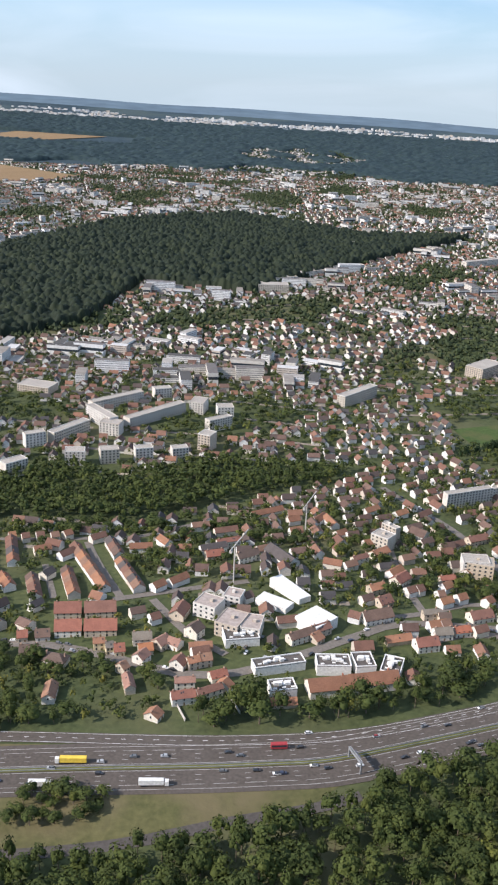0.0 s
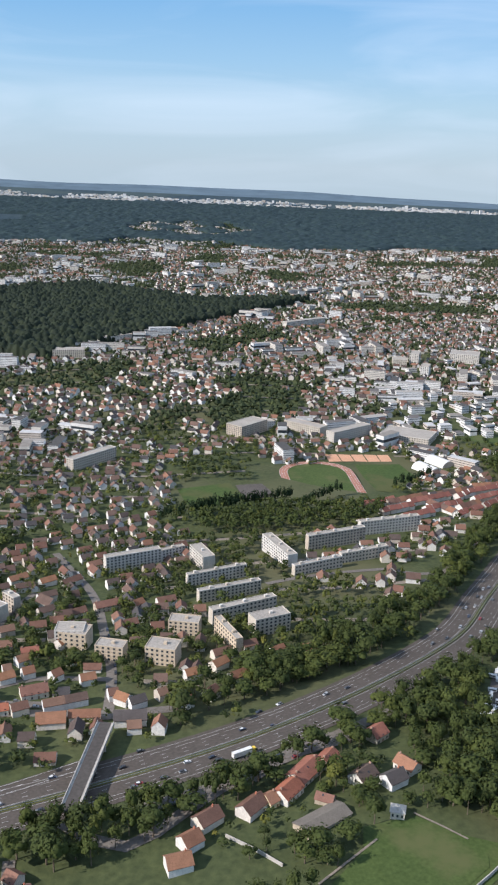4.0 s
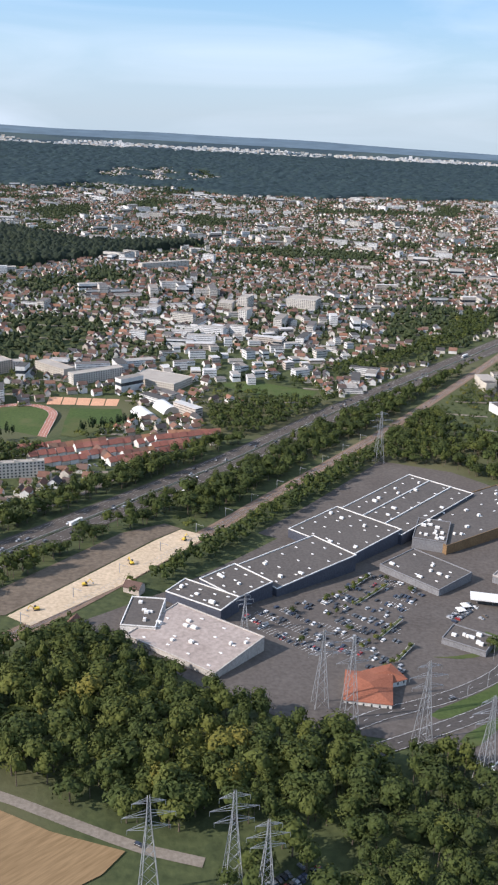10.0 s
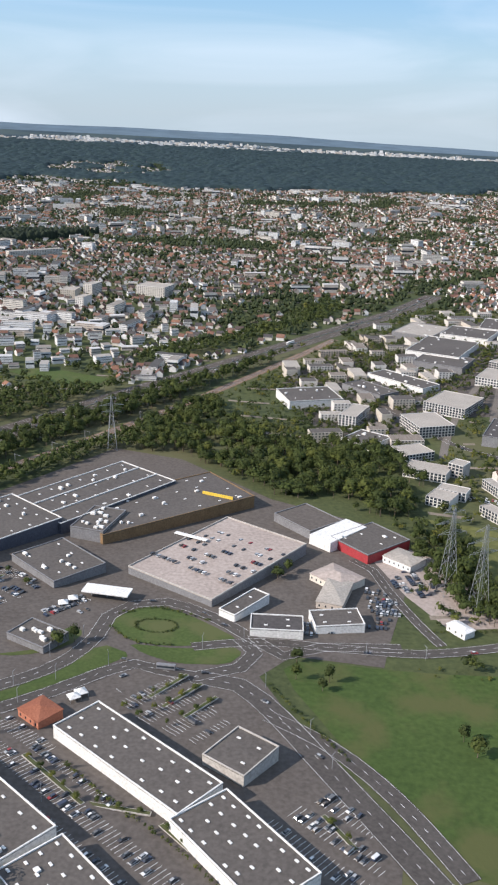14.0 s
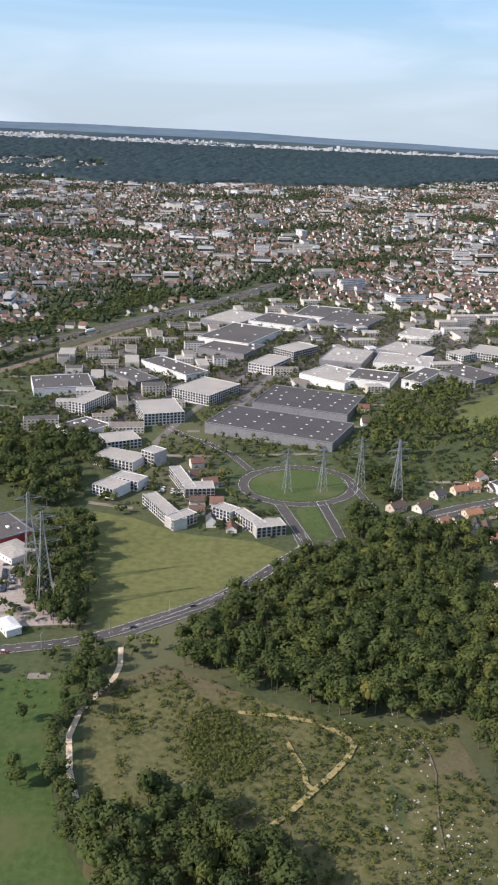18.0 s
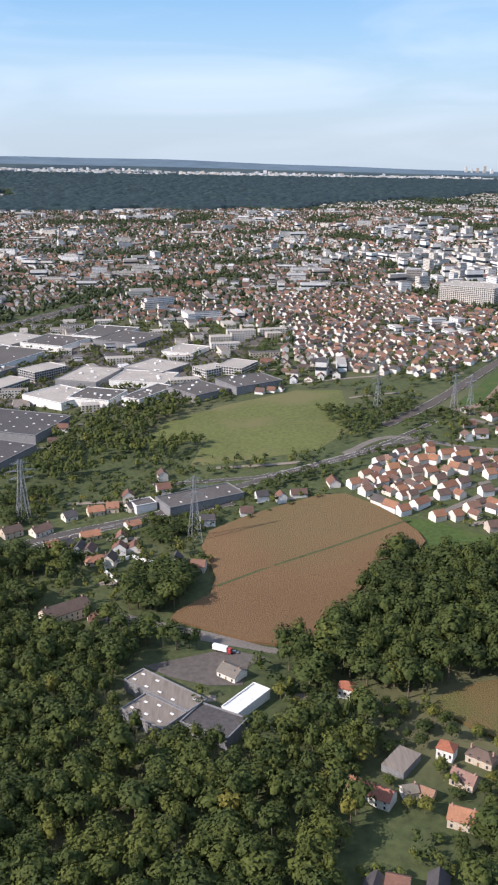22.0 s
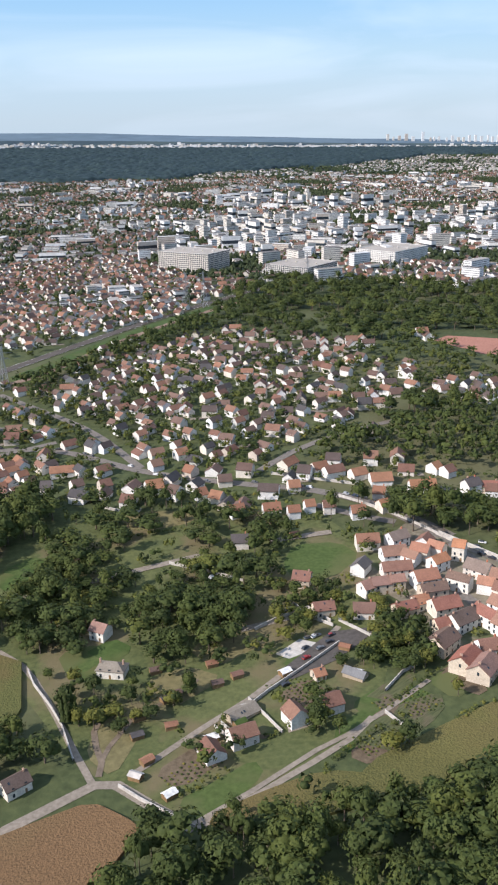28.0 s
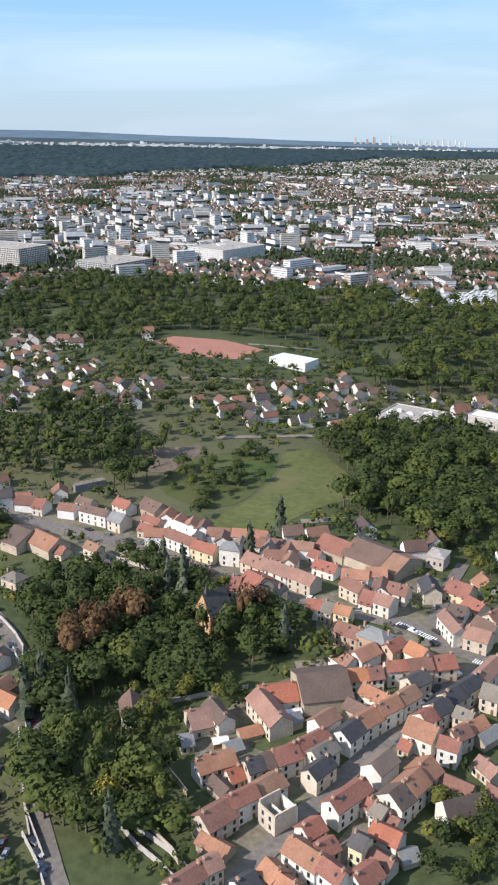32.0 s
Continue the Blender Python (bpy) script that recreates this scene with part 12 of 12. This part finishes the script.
for _q, _a in (((580.8, 665.4), 20), ((607.9, 708.9), 120), ((556.8, 622.2), 200), ((643.3, 763.6), 60)):
    _dg = thing("digger", "yellow tracked digger working on bare sand", "digger", pose(*_q, lift(*_q, 0.5), 0, 0, _a), "diggers")
    for _s in (-1, 1):
        part("track", box_mesh("track", (-1.9, 1.9, _s * 1.2 - 0.3, _s * 1.2 + 0.3, 0, 0.85), TYRE, 0.15), _dg)
    part("body", box_mesh("body", (-1.9, 1.0, -1.2, 1.2, 0.9, 2.1), YELLOW, 0.12), _dg)
    part("cab", box_mesh("cab", (0.0, 1.4, -1.2, -0.1, 2.1, 3.1), GLASS, 0.08), _dg)
    _bb = bmesh.new()
    strut(_bb, (1.0, 0.4, 1.6), (3.8, 0.4, 4.2), 0.45)
    strut(_bb, (3.8, 0.4, 4.2), (5.6, 0.4, 1.6), 0.35)
    part("boom", bm_mesh("boom", _bb, YELLOW), _dg)
    part("bucket", box_mesh("bucket", (5.2, 6.2, -0.2, 1.0, 0.3, 1.5), STEEL, 0.1), _dg)

wood([(1781.5, 554.4), (1786, 565.6), (1799, 578), (1834.9, 588.7), (1850.2, 577.9), (1848.4, 565.3), (1827.5, 561.4), (1825.1, 546.7), (1805.8, 538.4), (1795.5, 533.7), (1787.2, 542.5)], 7, 72, free=False, size=(3.2, 5.5), high=(7, 12), label="dark copse between maize and farm lane")
wood([(-170.7, 525.6), (-123.1, 510.9), (-51.1, 481.5), (-22.9, 470.1), (-29.9, 430.8), (-124.5, 429.6), (-143.8, 430.8)], 8.5, 73, size=(2.5, 5), high=(6, 11), thin=0.28, mark=False, label="garden trees above the motorway")
wood([(-196.3, 715.5), (-40.9, 764.8), (71.7, 698.4), (-2.8, 642.9), (-72.7, 640.7), (-187.6, 680.7)], 9, 74, size=(2.5, 4.5), high=(5, 9), thin=0.3, mark=False, label="garden trees between terraces")
wood([(62.4, 810.4), (188.8, 717.4), (296.9, 671.1), (354.9, 655.6), (288.1, 550.3), (191.3, 573.2), (99.2, 586.3)], 10, 75, size=(2.5, 4.5), high=(5, 10), thin=0.32, mark=False, label="garden trees between houses")
wood([(1722.1, 713.6), (1783.3, 684.6), (1812.8, 689.6), (1827.8, 660.8), (1816.6, 645.2), (1797.1, 650.8), (1774.6, 628.3), (1751.6, 608.1), (1740.6, 613.9)], 7.5, 76, size=(3, 6), high=(8, 15), thin=0.12, label="green trees between wood and maize")
wood([(984.8, 753.8), (1007.7, 777.5), (1023.6, 756.9), (1013.4, 723.4), (985.7, 714.9)], 6.5, 82, size=(2.5, 4), high=(7, 11), label="dark trees beside the parking deck", mark=False)
wood([(699.5, 447), (744.5, 440.3), (783.5, 438.1), (794.7, 412), (791.7, 391.4), (716.2, 386.7)], 7.5, 83, label="bright green thicket behind the retail sheds")
road("street", [(249.2, 442.8), (279.6, 453.2), (305.7, 466.7), (333.4, 483.7), (354, 491.9), (375.8, 504.6)], 9, STREET, "grey street beside the motorway trees", 0.4)
wood([(299.9, 415.6), (316.7, 406.3), (336.7, 412.7), (355.3, 402.9), (360.8, 391.6), (344, 380.2), (340.4, 364.3), (297.9, 368.4)], 7.5, 84, size=(2.5, 5), high=(6, 12), thin=0.1, label="garden trees beside the playing field")
wood([(333.5, 473.1), (349.6, 477.2), (360.8, 443.8), (367.9, 425.6), (352.3, 414.5), (347.5, 431.5)], 7, 85, size=(2.5, 5), high=(6, 12), thin=0.1, label="garden trees behind a red-roofed school")

# ---- cars along the village streets and on the motorway ----
for _p, _off, _pr in (([(2028.3, 758), (2052.4, 717.3), (2076.7, 683.1), (2095.6, 654.5), (2108, 631.4), (2118.3, 605.5), (2124.3, 578.8), (2128, 548.6), (2131.1, 522.7), (2139.4, 494.5), (2146, 475.2)], 2.6, 0.4), ([(2299.3, 577.7), (2277.5, 565.8), (2260, 547.6), (2240.6, 532), (2226.8, 518.5), (2214.3, 506.4), (2200.7, 492.5), (2188.3, 478)], 2.6, 0.45),
                      ([(2060.5, 782.2), (2103, 744.7), (2131.3, 727.5), (2163.8, 703.2), (2201, 669.3), (2229.1, 640.8), (2255.5, 622.4), (2276, 607.8), (2285.3, 591.2), (2300, 579.8)], 3.4, 0.35), ([(1750.6, 921.6), (1819, 904.6), (1881.9, 849.8), (1937.5, 815.1), (1992.6, 788.2), (2034.3, 752), (2057.7, 715.7)], 2.6, 0.3),
                      ([(-169.2, 520), (-109.2, 514.2), (-52.3, 491.9), (-27, 481.7), (7.4, 484.3), (43, 502.7), (89.5, 533.1), (122.5, 550.6), (184.6, 547.4)], 3.0, 0.4), ([(222.8, 528.3), (221.1, 587.5), (210.6, 655.2), (192.9, 744.6), (149.3, 852.6)], 2.6, 0.35), ([(249.2, 442.8), (279.6, 453.2), (305.7, 466.7), (333.4, 483.7), (354, 491.9)], 3.3, 0.4)):
    _q = smooth_line(_p, 6.0)
    _nn = normals_of(_q)
    for _k in range(1, len(_q) - 1):
        if _dr.random() < _pr:
            _s = _dr.choice([-1, 1])
            _d = _q[_k + 1] - _q[_k - 1]
            FAR_CARS.append((_q[_k][0] + _nn[_k][0] * _off * _s, _q[_k][1] + _nn[_k][1] * _off * _s, math.degrees(math.atan2(_d[1], _d[0])) + _dr.choice([0, 180]), 0.4))
_q = smooth_line(MEDIAN, 15.0)
_nn = normals_of(_q)
for _k in range(1, len(_q) - 1):
    for _o in (4.4, 7.9, 11.4, -4.4, -7.9, -11.4):
        if _dr.random() < 0.11:
            _d = _q[_k + 1] - _q[_k - 1]
            FAR_CARS.append((_q[_k][0] + _nn[_k][0] * _o, _q[_k][1] + _nn[_k][1] * _o, math.degrees(math.atan2(_d[1], _d[0])) + (180 if _o > 0 else 0), 0.32))
_wv = [(x, y, 25.0 + _dr.uniform(-8, 8), 0.4) for x, y in scatter([(2426, 1342), (2458.1, 1395), (2608, 1466), (2572, 1370), (2485.3, 1346)], 6.5, 91, 0.3, False) if _dr.random() < 0.8]
far_blocks("stored_vans", [(x, y, 5.6, 2.3, 2.6, a) for x, y, a, _u in _wv], "rows of white vans in a storage yard", roof=METAL_WHITE, wall=METAL_WHITE)
joined_cars("street_cars", FAR_CARS[_joined:], "many small cars along village streets and on the motorway")
road("street", [(186, 410.7), (188.2, 389.8), (189.9, 371.2), (183, 348), (170.8, 319.9)], 6, STREET, "grey street between houses and trees", 0.4)
wood([(137, 397.7), (158.2, 404), (186, 410.7), (214.9, 416.9), (230.7, 410.5), (207.1, 326), (124.5, 324.3)], 8.5, 86, size=(2.5, 5), high=(6, 12), thin=0.2, label="garden trees round houses below the motorway")

# ---- far suburbs, laid out lot by lot ----
def seen_from_path(x, y):
    return -0.36 * y - 60 < x < 2250 + 0.42 * y


_rs = np.random.RandomState(11)
_houses, _big, _near_tr, _mid_tr, _far_tr = [], [], [], [], []
for _band, (_y0, _y1, _lot, _row) in enumerate(((480, 1300, 15.0, 23.0), (1300, 2300, 15.0, 23.0), (2300, 4300, 18.0, 29.0))):
    _nr = 0
    _y = _y0
    while _y < _y1:
        _x = -0.36 * _y1 - 60
        while _x < 2250 + 0.42 * _y1:
            _a = 70 * noise.noise(Vector((_x / 420, _y / 420, 3)))
            _px = _x + _rs.uniform(-5, 5)
            _py = _y + 26 * math.sin(_x / 190 + _y / 260) + 11 * math.sin(_x / 71 + _y / 130) + _rs.uniform(-6, 6)
            _x += _lot
            if not seen_from_path(_px, _py) or not is_free(_px, _py, 6):
                continue
            _w = noise.noise(Vector((_px / 230, _py / 230, 5))) + 0.5 * noise.noise(Vector((_px / 90, _py / 90, 9)))
            _u = _rs.rand()
            if NO_HOUSE[int((_px - GX) / CELL), int((_py - GY) / CELL)]:
                if _w < 0.1 or _u < 0.3:
                    for _q in range(3):
                        _mid_tr.append((_px + _rs.uniform(-7, 7), _py + _rs.uniform(-9, 9), _rs.uniform(2, 5), _rs.uniform(4, 11), _rs.rand() * 0.9))
                continue
            if _w < -0.3 or _u < 0.14:
                for _q in range(3):
                    _r0 = (_px + _rs.uniform(-7, 7), _py + _rs.uniform(-9, 9), _rs.uniform(3, 6), _rs.uniform(7, 13), _rs.rand() * 0.8)
                    (_mid_tr if _band == 0 else _far_tr).append(_r0)
            elif _w > 0.12 and _u < 0.28 and _py > 1150 and not (1820 < _px < 2150 and _py < 1420):
                _big.append((_px, _py, _rs.uniform(22, 48), _rs.uniform(11, 15), _rs.choice([6, 9, 12, 15, 18]), _a + _rs.choice([0, 90])))
            else:
                _houses.append((_px, _py, _rs.uniform(8.5, 13), _rs.uniform(7, 9.5), _rs.choice([3.0, 5.2, 5.6]), _rs.uniform(2.6, 3.8), _a + _rs.choice([0, 90]) + _rs.uniform(-6, 6)))
                for _q in range(3 if _band < 1 else 2):
                    _r0 = (_px + _rs.uniform(-8, 8), _py + _rs.choice([-1, 1]) * _rs.uniform(7, 11), _rs.uniform(1.8, 4.2), _rs.uniform(4, 10), _rs.rand() * 0.85)
                    (_mid_tr if _band == 0 else _far_tr).append(_r0)
        _y += _row
        _nr += 1
_sv, _sf = [], []
for _y0 in list(range(560, 1300, 69)) + list(range(1310, 2300, 72)) + list(range(2310, 3300, 102)):
    _xs = np.arange(-0.36 * _y0 - 60, 2250 + 0.42 * _y0, 12.0)
    _ys = _y0 + 11.5 + 26 * np.sin(_xs / 190 + _y0 / 260) + 11 * np.sin(_xs / 71 + _y0 / 130)
    _zs = land(_xs, _ys) + 0.25
    for _k in range(len(_xs) - 1):
        if is_free(_xs[_k], _ys[_k], 3) and is_free(_xs[_k + 1], _ys[_k + 1], 3) and noise.noise(Vector((_xs[_k] / 140, _y0 / 140, 2))) > -0.25:
            _b = len(_sv)
            for _i in (_k, _k + 1):
                _sv += [(_xs[_i], _ys[_i] - 2.8, _zs[_i]), (_xs[_i], _ys[_i] + 2.8, _zs[_i])]
            _sf.append((_b, _b + 2, _b + 3, _b + 1))
tagged(new("suburb_streets", mesh_of("suburb_streets", np.array(_sv), np.array(_sf), [LANE])), "pale streets winding between rows of suburban houses", "streets", kind="stuff")
far_houses("suburb_houses", _houses, "many small pale houses with orange-brown tiled roofs in gardens")
far_blocks("suburb_blocks", _big, "pale flat-roofed apartment blocks and white commercial buildings among houses", roof=ROOF_MIX)
plant("garden_trees", _mid_tr, "mid", LEAF, "green garden trees and hedges between houses")
plant("suburb_trees", _far_tr, "far", LEAF_HAZY, "green trees and hedges among far suburbs")


FAR_ROOF = varied("weathered_far_roofs", [(0.0, (0.30, 0.25, 0.22)), (0.3, (0.40, 0.36, 0.33)), (0.6, (0.22, 0.20, 0.19))], 0.9, island=True)
# ---- far woods and the towns on the skyline ----
EDGE_X, EDGE_Y = (-2600, -600, 0, 800, 1400, 2000, 2500, 3000, 3500, 5200), (4500, 4350, 4500, 4200, 4150, 4400, 4700, 5250, 5700, 6000)


def wood_edge(x):
    """Where the wooded ridge begins, with an uneven rim."""
    return np.interp(x, EDGE_X, EDGE_Y) + 90 * np.sin(x / 170.0) + 60 * np.sin(x / 67.0 + 1)


def ridge_wood(X, Y):
    """True under the trees of the far ridge; fields and hamlets stay open."""
    field = (X < -640) & (((Y > 3380) & (Y < 4160)) | ((Y > 5300) & (Y < 5790)))
    hamlet = (((X - 300) / 330) ** 2 + ((Y - 5150) / 420) ** 2 < 1) & (np.sin(X / 37.0) + np.sin(Y / 61.0 + X / 90.0) > -0.2)
    return (Y > wood_edge(X)) & ~field & ~hamlet


tree_roof("far_woods", [(-2500, 3900), (4900, 3900), (5000, 6900), (-2500, 6900)], 30.0, 12.0, (12, 24), CANOPY_HAZY, "dark woods covering the far ridge, coloured with blue haze", 6, gaps=ridge_wood)
_sk, _fh, _fw = [], [], []
for _k in range(26000):
    _y = 3300 + 2700 * _rs.rand()
    _x = -0.36 * _y - 200 + _rs.rand() * (2600 + 0.80 * _y)
    if bool(ridge_wood(np.array(_x), np.array(_y))) or _x < -640 or (_y < 4300 and _x > -0.3 * _y):
        continue
    _w = noise.noise(Vector((_x / 400, _y / 300, 21))) + 0.5 * noise.noise(Vector((_x / 130, _y / 100, 23)))
    if _w > -0.15:
        _fh.append((_x, _y, _rs.uniform(10, 20), _rs.uniform(8, 12), _rs.choice([5, 6, 9]), 3.5, _rs.uniform(0, 180)))
    _fw.append((_x + _rs.uniform(-25, 25), _y + _rs.uniform(-25, 25), _rs.uniform(6, 12), _rs.uniform(9, 15), _rs.rand() * 0.5))
for _k in range(4200):
    _x, _y = -2400 + 7200 * _rs.rand(), 6920 + 700 * _rs.rand() ** 1.3
    if noise.noise(Vector((_x / 500, _y / 300, 31))) + 0.6 * noise.noise(Vector((_x / 120, _y / 120, 33))) > -0.08:
        _sk.append((_x, _y, _rs.uniform(9, 28), 13, _rs.uniform(5, 11) * (2.2 if _rs.rand() < 0.06 else 1), _rs.uniform(-20, 20)))
plant("far_hillside_trees", _fw, "far", LEAF_HAZY, "dark trees among far hillside houses", "trees")
far_houses("far_villages", _fh, "tiny pale houses scattered on far hillsides", roof=FAR_ROOF)
far_blocks("skyline_buildings", _sk, "thin line of tiny white buildings along the far horizon")
far_blocks("skyline_towers", [(3780 + 52 * _k + _rs.uniform(-22, 22), 8200 + _rs.uniform(-60, 60), _rs.uniform(12, 26), 16, _rs.uniform(30, 62) * (1.5 if _k == 5 else 1), 0.0) for _k in range(19)], "distant group of slim office towers on the horizon")

# ---- set the whole place to its scale ----
for _ob in scene.objects:
    if _ob.parent is None and _ob.type in ("MESH", "EMPTY", "CURVE"):
        _ob.matrix_basis = Matrix.Scale(K, 4) @ _ob.matrix_basis
